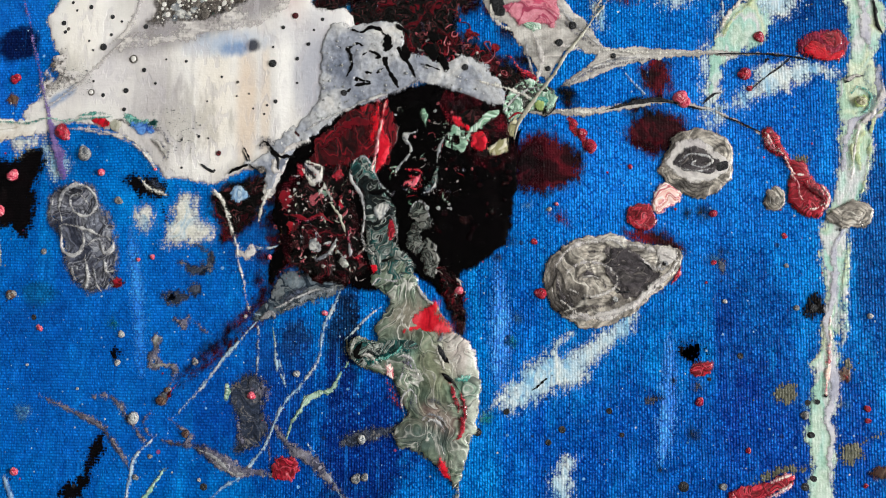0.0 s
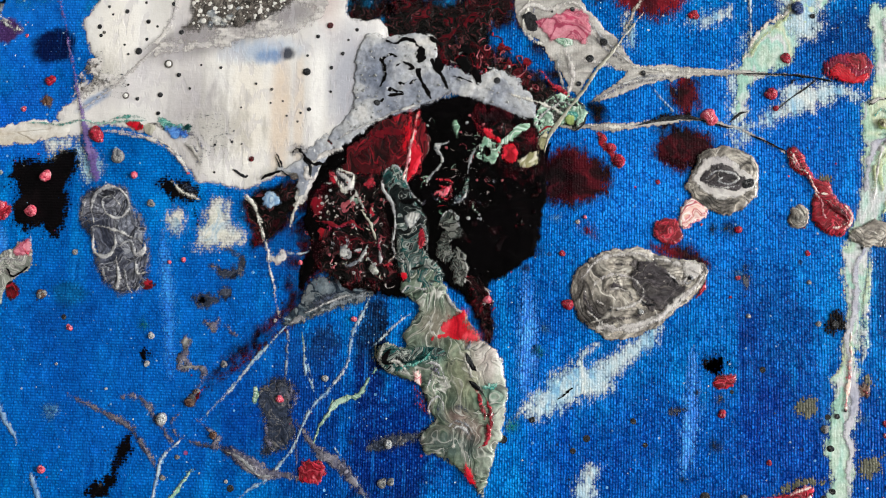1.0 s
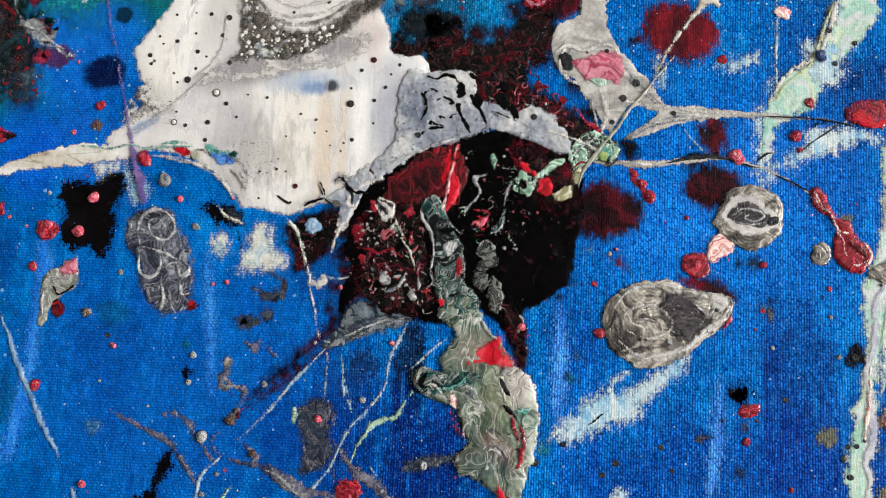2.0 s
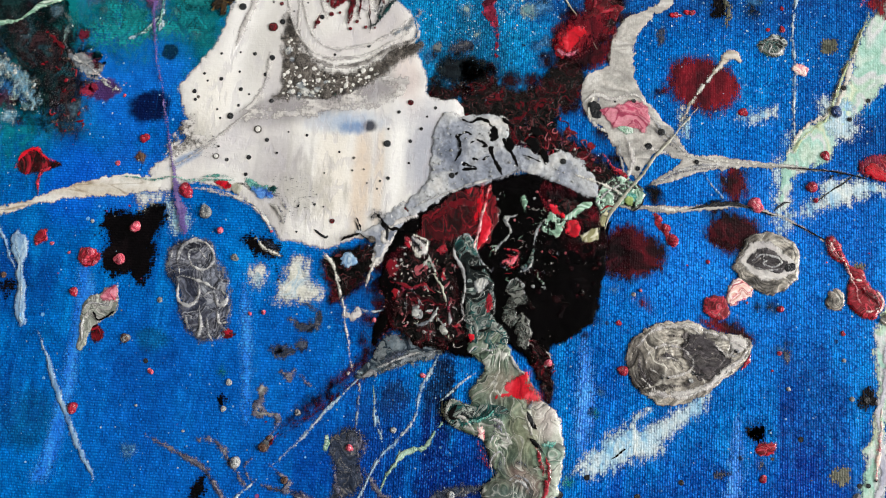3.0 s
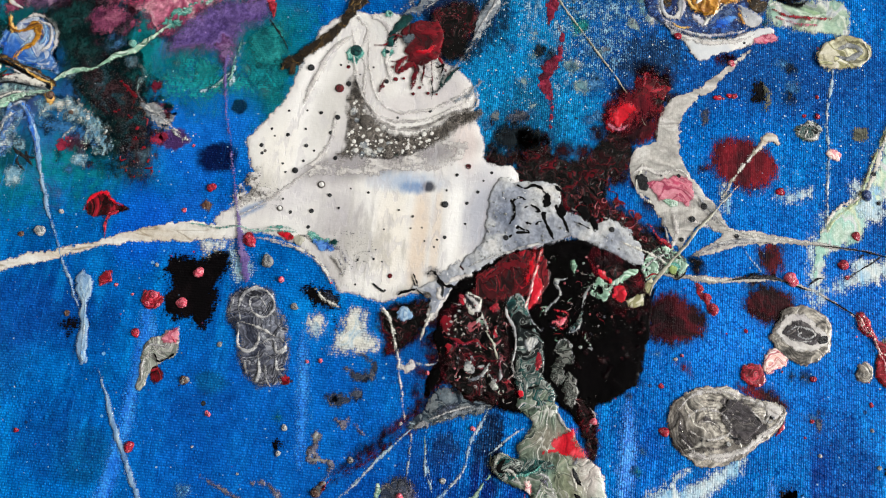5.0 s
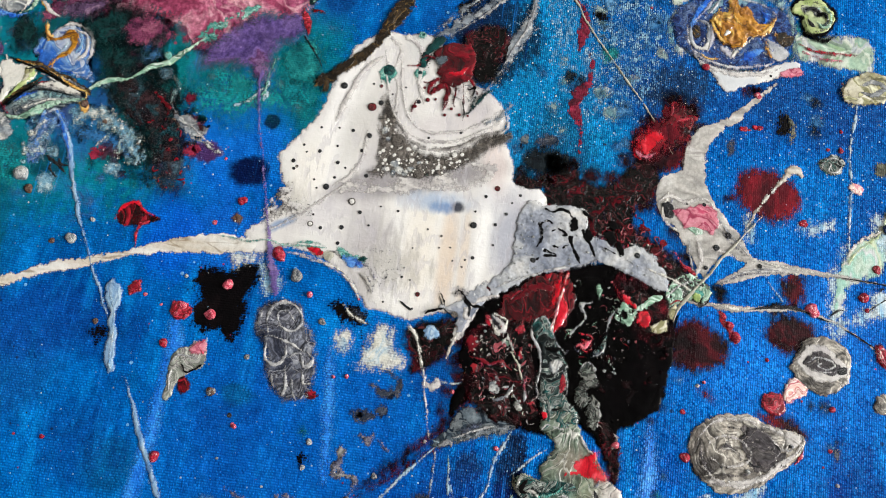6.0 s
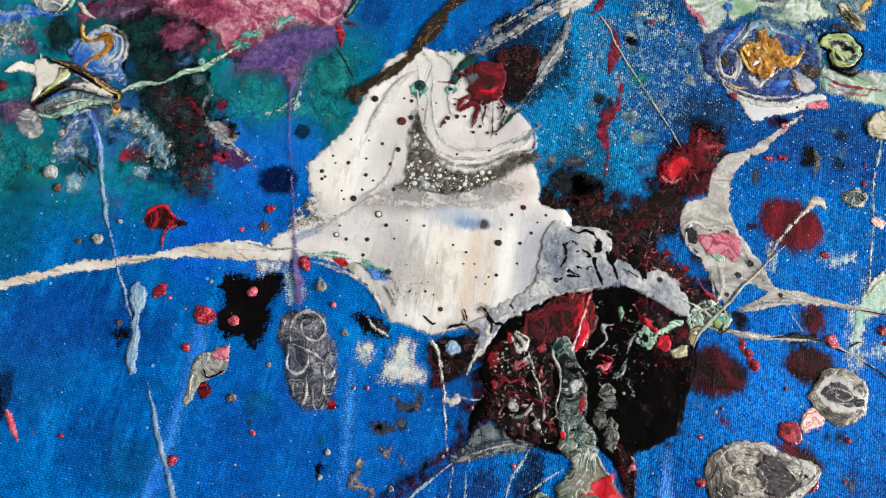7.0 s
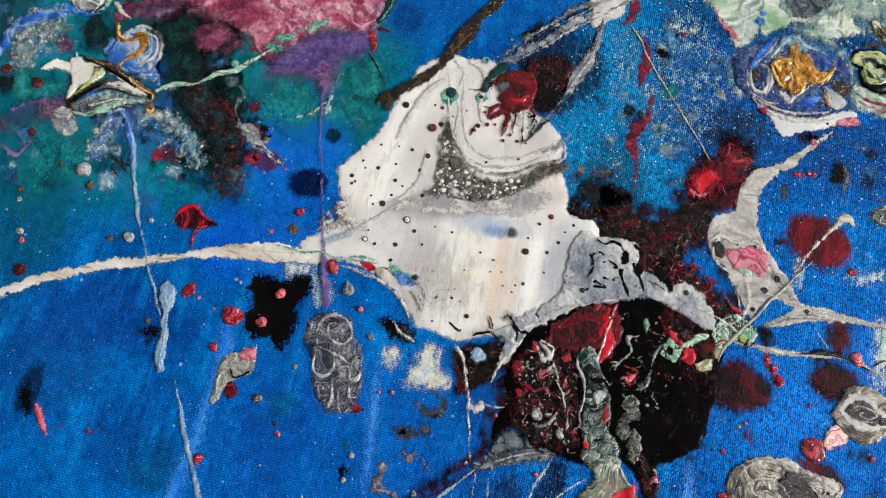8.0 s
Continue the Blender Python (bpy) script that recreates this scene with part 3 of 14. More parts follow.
BIRD = paint("bird_paint", [(0, srgb(120, 170, 40)), (0.15, srgb(206, 222, 150)), (0.4, srgb(232, 234, 224)), (0.8, srgb(238, 238, 232)), (1, srgb(180, 206, 110))], scale=0.9, warp=0.5, gloss=0.22, relief=0.5, grain=0.1, feather=0.06, soft=0.35)
LIME = paint("lime_paint", [(0, srgb(177, 177, 139)), (0.109, srgb(177, 177, 139)), (0.155, srgb(195, 193, 166)), (0.282, srgb(195, 193, 166)), (0.31, srgb(109, 102, 78)), (0.337, srgb(147, 145, 106)), (0.516, srgb(147, 145, 106)), (0.554, srgb(199, 196, 172)), (0.593, srgb(209, 205, 185)), (0.688, srgb(209, 205, 185)), (0.708, srgb(114, 106, 85)), (0.729, srgb(193, 193, 151)), (0.836, srgb(193, 193, 151)), (0.859, srgb(215, 213, 188)), (0.881, srgb(200, 198, 171)), (1, srgb(200, 198, 171)), (1, srgb(111, 104, 80))], scale=1.2, warp=0.6, gloss=0.2, relief=0.7, grain=0.2, folds=1.6, rings=(srgb(52, 48, 26), 7, 0.7), feather=0.06, coat=0.3, soft=0.35)
OLIVE = paint("olive_paint", [(0, srgb(50, 54, 44)), (0.5, srgb(84, 86, 72)), (1, srgb(112, 112, 94))], scale=2.4, gloss=0.38, relief=0.4, weave=0.5, grain=0.3, feather=0.08, soft=0.0)
SKYWASH = paint("skywash_paint", [(0, srgb(18, 112, 218)), (1, srgb(52, 142, 234))], scale=1.5, gloss=0.35, relief=0.3, weave=0.9, grain=0.35, streak=(2, 0.5), feather=0.12, soft=0.8)
INK = paint("ink_paint", [(0, srgb(14, 16, 20)), (0.6, srgb(30, 32, 36)), (1, srgb(56, 58, 60))], scale=6, gloss=0.25, relief=0.3, grain=0.1, feather=0)
FLECKG = paint("fleckg_paint", [(0, srgb(50, 56, 66)), (0.4, srgb(104, 108, 112)), (0.7, srgb(150, 150, 148)), (1, srgb(72, 76, 84))], scale=1.3, warp=0.6, gloss=0.3, relief=0.6, grain=0.35, feather=0.07, soft=0.5, marble=0.5)
PEARL = paint("pearl_paint", [(0, srgb(78, 88, 100)), (0.3, srgb(140, 146, 150)), (0.5, srgb(196, 197, 194)), (0.7, srgb(128, 132, 136)), (1, srgb(206, 206, 200))], scale=1.3, warp=0.6, gloss=0.25, relief=0.7, grain=0.35, darks=(srgb(70, 76, 88), 0.5), feather=0.05, soft=0.4, marble=0.5)
AQUA = paint("aqua_paint", [(0, srgb(30, 96, 92)), (0.5, srgb(72, 146, 136)), (1, srgb(150, 196, 184))], scale=4, warp=0.5, gloss=0.2, relief=0.5, grain=0.2, lights=(srgb(190, 216, 206), 0.4), feather=0.044, soft=0.35)
DTEAL = paint("dteal_paint", [(0, srgb(8, 32, 36)), (0.6, srgb(16, 58, 58)), (1, srgb(30, 86, 82))], scale=2.5, gloss=0.2, relief=0.5, grain=0.15, feather=0.044, soft=0.35)
BROWNDROP = paint("browndrop_paint", [(0, srgb(22, 16, 16)), (0.4, srgb(74, 50, 42)), (0.7, srgb(112, 92, 80)), (1, srgb(46, 32, 30))], scale=1.3, warp=0.6, gloss=0.3, relief=0.6, grain=0.3, feather=0.07, soft=0.5, marble=0.6)
FRAG = paint("frag_paint", [(0, srgb(1, 8, 8)), (0.099, srgb(1, 8, 8)), (0.12, srgb(110, 114, 110)), (0.141, srgb(35, 48, 46)), (0.185, srgb(35, 48, 46)), (0.195, srgb(7, 12, 12)), (0.204, srgb(0, 0, 0)), (0.256, srgb(0, 0, 0)), (0.267, srgb(79, 54, 54)), (0.278, srgb(61, 71, 67)), (0.345, srgb(61, 71, 67)), (0.36, srgb(131, 136, 131)), (0.374, srgb(1, 8, 8)), (0.465, srgb(1, 8, 8)), (0.484, srgb(0, 0, 0)), (0.504, srgb(31, 42, 40)), (0.544, srgb(31, 42, 40)), (0.552, srgb(92, 70, 69)), (0.561, srgb(0, 0, 0)), (0.656, srgb(0, 0, 0)), (0.676, srgb(108, 110, 106))], scale=2.2, warp=0.8, gloss=0.18, relief=0.8, grain=0.25, spec=0.25, folds=2.2, darks=(srgb(4, 6, 6), 0.8), lights=(srgb(130, 138, 130), 0.25), feather=0.03, coat=0.25)
SMEARG = paint("smearg_paint", [(0, srgb(80, 90, 102)), (0.5, srgb(130, 138, 146)), (1, srgb(182, 184, 184))], scale=1.6, warp=0.5, gloss=0.28, relief=0.6, grain=0.35, streak=(0.6, 1.8), darks=(srgb(60, 66, 78), 0.5), feather=0.12, soft=0.3)
BEIGE = paint("beige_paint", [(0, srgb(134, 134, 120)), (0.5, srgb(168, 168, 154)), (1, srgb(194, 192, 180))], scale=2.5, warp=0.4, gloss=0.3, relief=0.15, grain=0.12, feather=0.015)
CURLW = paint("curlw_paint", [(0, srgb(120, 116, 116)), (0.5, srgb(160, 152, 150)), (1, srgb(196, 190, 186))], scale=4, gloss=0.3, relief=0.4, grain=0.2, feather=0)
CURLP = paint("curlp_paint", [(0, srgb(110, 40, 50)), (0.5, srgb(150, 70, 80)), (1, srgb(190, 120, 124))], scale=4, gloss=0.2, relief=0.4, grain=0.2, feather=0)
CURLR = paint("curlr_paint", [(0, srgb(70, 10, 18)), (0.5, srgb(110, 18, 30)), (1, srgb(150, 30, 44))], scale=4, gloss=0.2, relief=0.4, grain=0.2, feather=0)
REDSOFT = paint("redsoft_paint", [(0, srgb(116, 12, 24)), (0.5, srgb(192, 24, 40)), (1, srgb(226, 78, 90))], scale=1.8, warp=0.4, gloss=0.16, relief=0.4, grain=0.3, feather=0.12, soft=0.6)
PALETEAL = paint("paleteal_paint", [(0, srgb(109, 155, 163)), (0.086, srgb(109, 155, 163)), (0.104, srgb(170, 193, 194)), (0.122, srgb(164, 197, 195)), (0.213, srgb(164, 197, 195)), (0.233, srgb(99, 128, 135)), (0.252, srgb(82, 123, 140)), (0.361, srgb(82, 123, 140)), (0.407, srgb(160, 181, 177)), (0.585, srgb(160, 181, 177)), (0.623, srgb(97, 123, 129)), (0.661, srgb(102, 144, 153)), (0.835, srgb(102, 144, 153)), (0.873, srgb(168, 189, 191)), (0.91, srgb(162, 195, 193)), (1, srgb(162, 195, 193)), (1, srgb(98, 128, 135))], scale=0.9, warp=0.7, gloss=0.25, relief=0.6, grain=0.3, folds=3.5, feather=0.2, soft=0.8)
PALEG = paint("paleg_paint", [(0, srgb(176, 200, 178)), (0.158, srgb(176, 200, 178)), (0.192, srgb(202, 213, 200)), (0.226, srgb(190, 204, 188)), (0.34, srgb(190, 204, 188)), (0.389, srgb(139, 172, 159)), (0.475, srgb(139, 172, 159)), (0.494, srgb(172, 191, 153)), (0.512, srgb(171, 180, 186)), (0.619, srgb(171, 180, 186)), (0.642, srgb(200, 206, 202)), (0.665, srgb(156, 178, 158)), (0.771, srgb(156, 178, 158)), (0.794, srgb(127, 159, 143)), (0.817, srgb(192, 206, 190)), (0.909, srgb(192, 206, 190)), (0.929, srgb(190, 203, 164)), (0.949, srgb(137, 169, 156)), (1, srgb(137, 169, 156)), (1, srgb(188, 202, 192))], scale=0.7, warp=0.6, gloss=0.25, relief=0.5, grain=0.2, folds=3, lights=(srgb(232, 232, 222), 0.3), feather=0.1, soft=0.5)
RASP = paint("rasp_paint", [(0, srgb(64, 12, 30)), (0.5, srgb(110, 24, 48)), (1, srgb(150, 44, 70))], scale=2.4, warp=0.5, gloss=0.3, relief=0.5, grain=0.4, weave=0.3, feather=0.08, soft=0.2)
HAZED = paint("hazed_paint", [(0, srgb(10, 14, 20)), (0.5, srgb(18, 26, 32)), (1, srgb(30, 40, 44))], scale=2, warp=0.6, gloss=0.35, relief=0.4, grain=0.4, spec=0.15, weave=0.3, feather=0.16, soft=0.8)
HAZEG = paint("hazeg_paint", [(0, srgb(6, 10, 12)), (0.4, srgb(10, 30, 32)), (0.7, srgb(14, 54, 54)), (1, srgb(28, 34, 38))], scale=1.6, warp=0.7, gloss=0.3, relief=0.5, grain=0.5, spec=0.15, weave=0.15, feather=0.3, soft=0.9, folds=5, fleck=(srgb(90, 110, 110), -0.08))
DUST = paint("dust_paint", [(0, srgb(52, 104, 150)), (0.5, srgb(92, 140, 176)), (1, srgb(160, 190, 206))], scale=2.5, warp=0.5, gloss=0.35, relief=0.3, grain=0.45, spec=0.15, weave=0.6, feather=0.12, soft=0.3)
HAZES = paint("hazes_paint", [(0, srgb(9, 72, 84)), (0.4, srgb(14, 112, 122)), (0.7, srgb(24, 141, 146)), (1, srgb(19, 100, 129))], scale=1.4, warp=0.7, gloss=0.32, relief=0.4, grain=0.45, spec=0.15, weave=0.4, feather=0.6, soft=1.0, folds=5, fleck=(srgb(120, 176, 180), -0.07))
HAZEK = paint("hazek_paint", [(0, srgb(10, 10, 12)), (0.35, srgb(28, 26, 32)), (0.55, srgb(54, 34, 38)), (0.75, srgb(22, 58, 66)), (1, srgb(70, 66, 74))], scale=1.8, warp=0.7, gloss=0.3, relief=0.5, grain=0.5, spec=0.15, weave=0.2, feather=0.75, soft=0.7, folds=5, fleck=(srgb(110, 112, 116), -0.01))
HAZET = paint("hazet_paint", [(0, srgb(10, 70, 80)), (0.5, srgb(16, 108, 112)), (1, srgb(40, 140, 140))], scale=2, warp=0.6, gloss=0.35, relief=0.4, grain=0.4, spec=0.15, weave=0.3, feather=0.16, soft=0.8)
HAZEB = paint("hazeb_paint", [(0, srgb(20, 70, 120)), (0.5, srgb(44, 100, 150)), (1, srgb(100, 150, 190))], scale=2, warp=0.6, gloss=0.35, relief=0.4, grain=0.4, spec=0.15, weave=0.3, feather=0.16, soft=0.8)
HAZER = paint("hazer_paint", [(0, srgb(8, 3, 5)), (0.5, srgb(26, 6, 12)), (1, srgb(64, 12, 24))], scale=2, warp=0.6, gloss=0.35, relief=0.4, grain=0.4, spec=0.12, weave=0.3, feather=0.18, soft=0.9)
CRACK = paint("crack_paint", [(0, srgb(3, 3, 4)), (1, srgb(10, 9, 10))], scale=3, gloss=0.4, relief=0.2, grain=0.1, spec=0.08, feather=0.012)
OCHRE = paint("ochre_paint", [(0, srgb(168, 120, 60)), (0.4, srgb(214, 166, 84)), (0.7, srgb(232, 196, 124)), (1, srgb(196, 148, 76))], scale=1.6, warp=0.5, gloss=0.22, relief=0.5, grain=0.2, feather=0.05, soft=0.5, marble=0.3)
VEILB = paint("veilb_paint", [(0, srgb(20, 60, 150)), (0.4, srgb(40, 104, 206)), (0.7, srgb(96, 150, 216)), (1, srgb(30, 80, 176))], scale=1.8, warp=0.6, gloss=0.25, relief=0.5, grain=0.3, feather=0.08, soft=0.6, marble=0.4)
PINKM = paint("pinkm_paint", [(0, srgb(190, 93, 116)), (0.118, srgb(190, 93, 116)), (0.144, srgb(217, 159, 170)), (0.169, srgb(207, 131, 147)), (0.296, srgb(207, 131, 147)), (0.324, srgb(163, 71, 96)), (0.351, srgb(159, 63, 89)), (0.468, srgb(159, 63, 89)), (0.493, srgb(206, 149, 161)), (0.518, srgb(180, 88, 110)), (0.617, srgb(180, 88, 110)), (0.66, srgb(213, 135, 151)), (0.791, srgb(213, 135, 151)), (0.847, srgb(190, 75, 105)), (0.981, srgb(190, 75, 105)), (1, srgb(157, 52, 82))], scale=1.4, warp=0.6, gloss=0.22, relief=0.6, grain=0.25, folds=3, feather=0.06, soft=0.5, coat=0.2)
SHARD = paint("shard_paint", [(0, srgb(133, 137, 129)), (0.097, srgb(133, 137, 129)), (0.118, srgb(185, 188, 181)), (0.138, srgb(121, 126, 119)), (0.244, srgb(121, 126, 119)), (0.267, srgb(81, 84, 79)), (0.29, srgb(156, 154, 152)), (0.417, srgb(156, 154, 152)), (0.444, srgb(193, 194, 189)), (0.471, srgb(152, 157, 148)), (0.589, srgb(152, 157, 148)), (0.614, srgb(92, 95, 89)), (0.639, srgb(124, 128, 122)), (0.753, srgb(124, 128, 122)), (0.778, srgb(182, 185, 179)), (0.802, srgb(168, 166, 164)), (0.884, srgb(168, 166, 164)), (0.901, srgb(97, 98, 95)), (0.919, srgb(143, 147, 139)), (1, srgb(143, 147, 139))], scale=1.8, warp=0.7, gloss=0.22, relief=0.6, grain=0.2, folds=2, feather=0.04, soft=0.3, coat=0.25)
LILACW = paint("lilacw_paint", [(0, srgb(162, 166, 186)), (0.5, srgb(192, 192, 204)), (1, srgb(214, 216, 216))], scale=1, warp=0.5, gloss=0.26, relief=0.25, grain=0.2, streak=(2, 0.5), feather=0.06, soft=0.5)
YGREEN = paint("ygreen_paint", [(0, srgb(156, 174, 130)), (0.5, srgb(188, 200, 156)), (1, srgb(206, 214, 182))], scale=2, warp=0.5, gloss=0.28, relief=0.5, grain=0.25, feather=0.05, soft=0.5)
GLINE = paint("gline_paint", [(0, srgb(84, 88, 98)), (0.5, srgb(166, 167, 170)), (1, srgb(200, 200, 198))], scale=3, warp=0.4, gloss=0.2, relief=0.4, grain=0.45, feather=0.035, soft=0.4, coat=0.2)
HAZEW = paint("hazew_paint", [(0, srgb(70, 120, 150)), (0.5, srgb(120, 160, 180)), (1, srgb(180, 200, 206))], scale=2.5, warp=0.7, gloss=0.3, relief=0.5, grain=0.45, spec=0.15, weave=0.05, feather=0.14, soft=0.7)
HAZEM = paint("hazem_paint", [(0, srgb(70, 32, 56)), (0.5, srgb(112, 54, 82)), (1, srgb(150, 90, 112))], scale=2, warp=0.6, gloss=0.3, relief=0.5, grain=0.4, spec=0.15, weave=0.2, feather=0.16, soft=0.5)
LIMEG = paint("limeg_paint", [(0, srgb(120, 150, 84)), (0.4, srgb(160, 180, 112)), (0.7, srgb(190, 202, 146)), (1, srgb(142, 168, 98))], scale=1.4, warp=0.5, gloss=0.2, relief=0.5, grain=0.12, feather=0.04, soft=0.3, coat=0.3, marble=0.3)
HAZEP = paint("hazep_paint", [(0, srgb(44, 34, 58)), (0.5, srgb(82, 62, 90)), (1, srgb(128, 104, 124))], scale=2.4, warp=0.6, gloss=0.35, relief=0.5, grain=0.55, spec=0.15, weave=0.2, feather=0.2, soft=0.9)
CRIMSON = paint("crimson_paint", [(0, srgb(44, 2, 8)), (0.5, srgb(92, 6, 20)), (0.8, srgb(122, 10, 28)), (1, srgb(100, 8, 22))], scale=2, warp=0.6, gloss=0.12, relief=0.7, grain=0.2, coat=0.35, darks=(srgb(30, 2, 6), 0.4), feather=0.035, soft=0.3)
TONGUE = paint("tongue_paint", [(0, srgb(190, 196, 206)), (0.5, srgb(212, 216, 220)), (1, srgb(228, 228, 226))], scale=0.8, warp=0.5, gloss=0.22, relief=0.4, grain=0.1, coat=0.3, feather=0.044, soft=0.35)
DRIPW = paint("dripw_paint", [(0, srgb(196, 194, 186)), (0.5, srgb(222, 220, 212)), (1, srgb(206, 206, 200))], scale=2, warp=0.4, gloss=0.28, relief=0.25, grain=0.1, feather=0.06, soft=0.35)

# stains and washes brushed over the blue ground: centre x, z, half sizes in cm, turn, colour, share, softness, raggedness
veil(WASHES, -16.09, 6.17, 4.53, 3.29, -13, (8, 92, 104), 0.4, 0.28, 0.52)
veil(WASHES, -16.69, 3.91, 1.58, 2.64, -13, (10, 84, 110), 0.7, 0.35, 0.39)
veil(WASHES, -10.28, 6.88, 1.64, 1.50, -43, (8, 104, 110), 0.95, 0.21, 0.52)
veil(WASHES, -12.03, 7.81, 2.79, 1.25, -23, (10, 104, 98), 0.5, 0.245, 0.52)
veil(WASHES, -9.62, 8.64, 1.26, 1.54, -13, (10, 106, 118), 0.7, 0.28, 0.52)
veil(WASHES, -13.55, 7.77, 0.98, 1.54, -3, (18, 30, 36), 0.6, 0.245, 0.91)
veil(WASHES, -10.60, 6.19, 1.30, 1.43, -6, (16, 104, 214), 0.8, 0.35, 0.52)
veil(WASHES, -12.29, 5.91, 0.57, 1.04, -6, (26, 20, 22), 0.85, 0.28, 1.04)
veil(WASHES, -13.23, 7.12, 0.93, 0.73, -6, (24, 32, 36), 0.5, 0.315, 1.3)
veil(WASHES, -14.21, 6.08, 0.82, 0.82, -13, (40, 96, 170), 0.6, 0.35, 0.65)
veil(WASHES, -14.79, 5.10, 0.54, 0.48, -13, (14, 34, 54), 0.7, 0.28, 1.17)
veil(WASHES, -18.15, 8.11, 0.72, 0.86, -13, (30, 30, 38), 0.6, 0.21, 0.52)
veil(WASHES, -14.78, 8.40, 0.85, 0.71, -13, (16, 70, 72), 0.8, 0.21, 0.65)
veil(WASHES, -14.85, 6.16, 0.55, 0.41, -13, (70, 40, 70), 0.5, 0.28, 0.78)
veil(WASHES, -13.29, 5.50, 0.32, 0.24, -13, (90, 16, 30), 0.8, 0.21, 0.65)
veil(WASHES, -11.20, 5.75, 0.40, 0.24, -13, (84, 14, 30), 0.8, 0.21, 0.65)
veil(WASHES, -16.77, 5.73, 0.82, 0.33, -43, (70, 40, 90), 0.5, 0.28, 0.91)
veil(WASHES, -14.55, 7.40, 0.56, 0.56, -13, (20, 80, 150), 0.6, 0.28, 0.65)
veil(WASHES, -3.35, 8.70, 1.79, 3.87, -1, (16, 128, 184), 0.9, 0.315, 0.455)
veil(WASHES, -3.31, 6.85, 0.80, 1.20, 7, (20, 66, 90), 0.6, 0.28, 0.91)
veil(WASHES, -2.34, 11.02, 1.01, 1.15, -13, (14, 90, 160), 0.5, 0.35, 0.52)
veil(WASHES, -5.60, 10.60, 1.44, 1.01, -43, (16, 84, 160), 0.5, 0.28, 0.65)
veil(WASHES, -5.05, 9.50, 1.13, 1.13, -53, (18, 22, 34), 0.85, 0.245, 0.91)
veil(WASHES, -0.03, 8.99, 2.48, 1.24, -13, (22, 84, 152), 0.7, 0.28, 0.65)
veil(WASHES, -1.47, 9.70, 1.26, 1.82, -13, (16, 74, 144), 0.7, 0.35, 0.78)
veil(WASHES, 1.98, 8.86, 1.78, 1.37, -13, (16, 66, 146), 0.45, 0.315, 0.65)
veil(WASHES, 0.29, 12.06, 2.91, 0.87, -13, (20, 70, 110), 0.8, 0.28, 0.78)
veil(WASHES, -0.68, 8.85, 0.82, 0.55, -23, (34, 44, 50), 0.7, 0.28, 1.17)
veil(WASHES, -8.83, 10.03, 0.37, 0.43, -13, (14, 24, 84), 0.9, 0.28, 0.65)
veil(WASHES, -9.83, 6.69, 0.19, 0.19, -13, (14, 20, 28), 0.9, 0.21, 0.65)
veil(WASHES, -10.10, 5.44, 0.44, 0.38, -6, (8, 14, 54), 0.97, 0.245, 0.455)
veil(WASHES, -8.53, 10.26, 1.30, 0.86, -13, (12, 86, 160), 0.6, 0.28, 0.65)
veil(WASHES, 2.71, 8.89, 1.54, 0.90, -6, (22, 72, 134), 0.6, 0.28, 0.78)
veil(WASHES, 3.93, 8.45, 1.14, 1.52, -6, (18, 66, 138), 0.5, 0.28, 0.65)
veil(WASHES, 3.84, 5.00, 0.72, 1.92, -6, (12, 52, 130), 0.3, 0.35, 0.65)
veil(WASHES, 4.95, 5.53, 0.60, 0.60, 19, (10, 36, 100), 0.6, 0.28, 0.78)
veil(WASHES, 5.82, 1.59, 0.38, 1.91, -1, (12, 40, 100), 0.6, 0.28, 0.65)
veil(WASHES, 4.51, 3.59, 0.69, 0.79, -1, (10, 56, 150), 0.3, 0.35, 0.65)
veil(WASHES, 3.37, -0.19, 0.25, 2.22, 0, (10, 52, 140), 0.55, 0.35, 0.52)
veil(WASHES, 2.96, -2.13, 3.14, 1.33, -1, (8, 56, 150), 0.6, 0.35, 0.52)
veil(WASHES, -7.85, -0.75, 3.25, 2.39, -1, (14, 84, 180), 0.5, 0.35, 0.39)
veil(WASHES, -3.42, -1.90, 0.34, 1.9, 3, (16, 24, 44), 0.9, 0.315, 1.17)
veil(WASHES, -2.75, -2.3, 0.5, 1.0, 8, (12, 34, 84), 0.8, 0.35, 1.1)
veil(WASHES, -3.47, -0.27, 0.3, 0.93, 3, (16, 24, 44), 0.85, 0.315, 1.17)
veil(WASHES, -4.35, -0.3, 0.3, 0.35, 20, (24, 34, 56), 0.7, 0.3, 1.2)
veil(WASHES, -4.57, -1.21, 0.63, 1.15, -1, (20, 54, 110), 0.5, 0.35, 1.17)
veil(WASHES, -5.30, 1.49, 0.54, 0.65, -1, (12, 40, 110), 0.5, 0.28, 0.91)
veil(WASHES, -2.48, -1.07, 0.61, 0.61, -1, (10, 64, 160), 0.5, 0.28, 0.52)
veil(WASHES, -11.77, -1.28, 0.59, 0.59, -13, (14, 70, 76), 0.4, 0.315, 0.65)
veil(WASHES, -14.42, 0.33, 1.10, 0.98, -13, (16, 80, 150), 0.6, 0.35, 0.65)
veil(WASHES, -14.82, -0.37, 0.27, 0.48, 7, (14, 26, 52), 0.8, 0.28, 0.78)
veil(WASHES, -14.13, 1.41, 1.50, 0.75, -13, (16, 72, 160), 0.5, 0.35, 0.65)
veil(WASHES, -10.41, 3.79, 1.03, 0.77, -13, (22, 104, 214), 0.6, 0.35, 0.52)
veil(WASHES, -9.39, 0.51, 0.33, 0.27, -1, (10, 80, 110), 0.6, 0.28, 0.91)
veil(WASHES, 2.46, 3.21, 3.02, 2.31, -1, (16, 114, 216), 0.5, 0.42, 0.39)
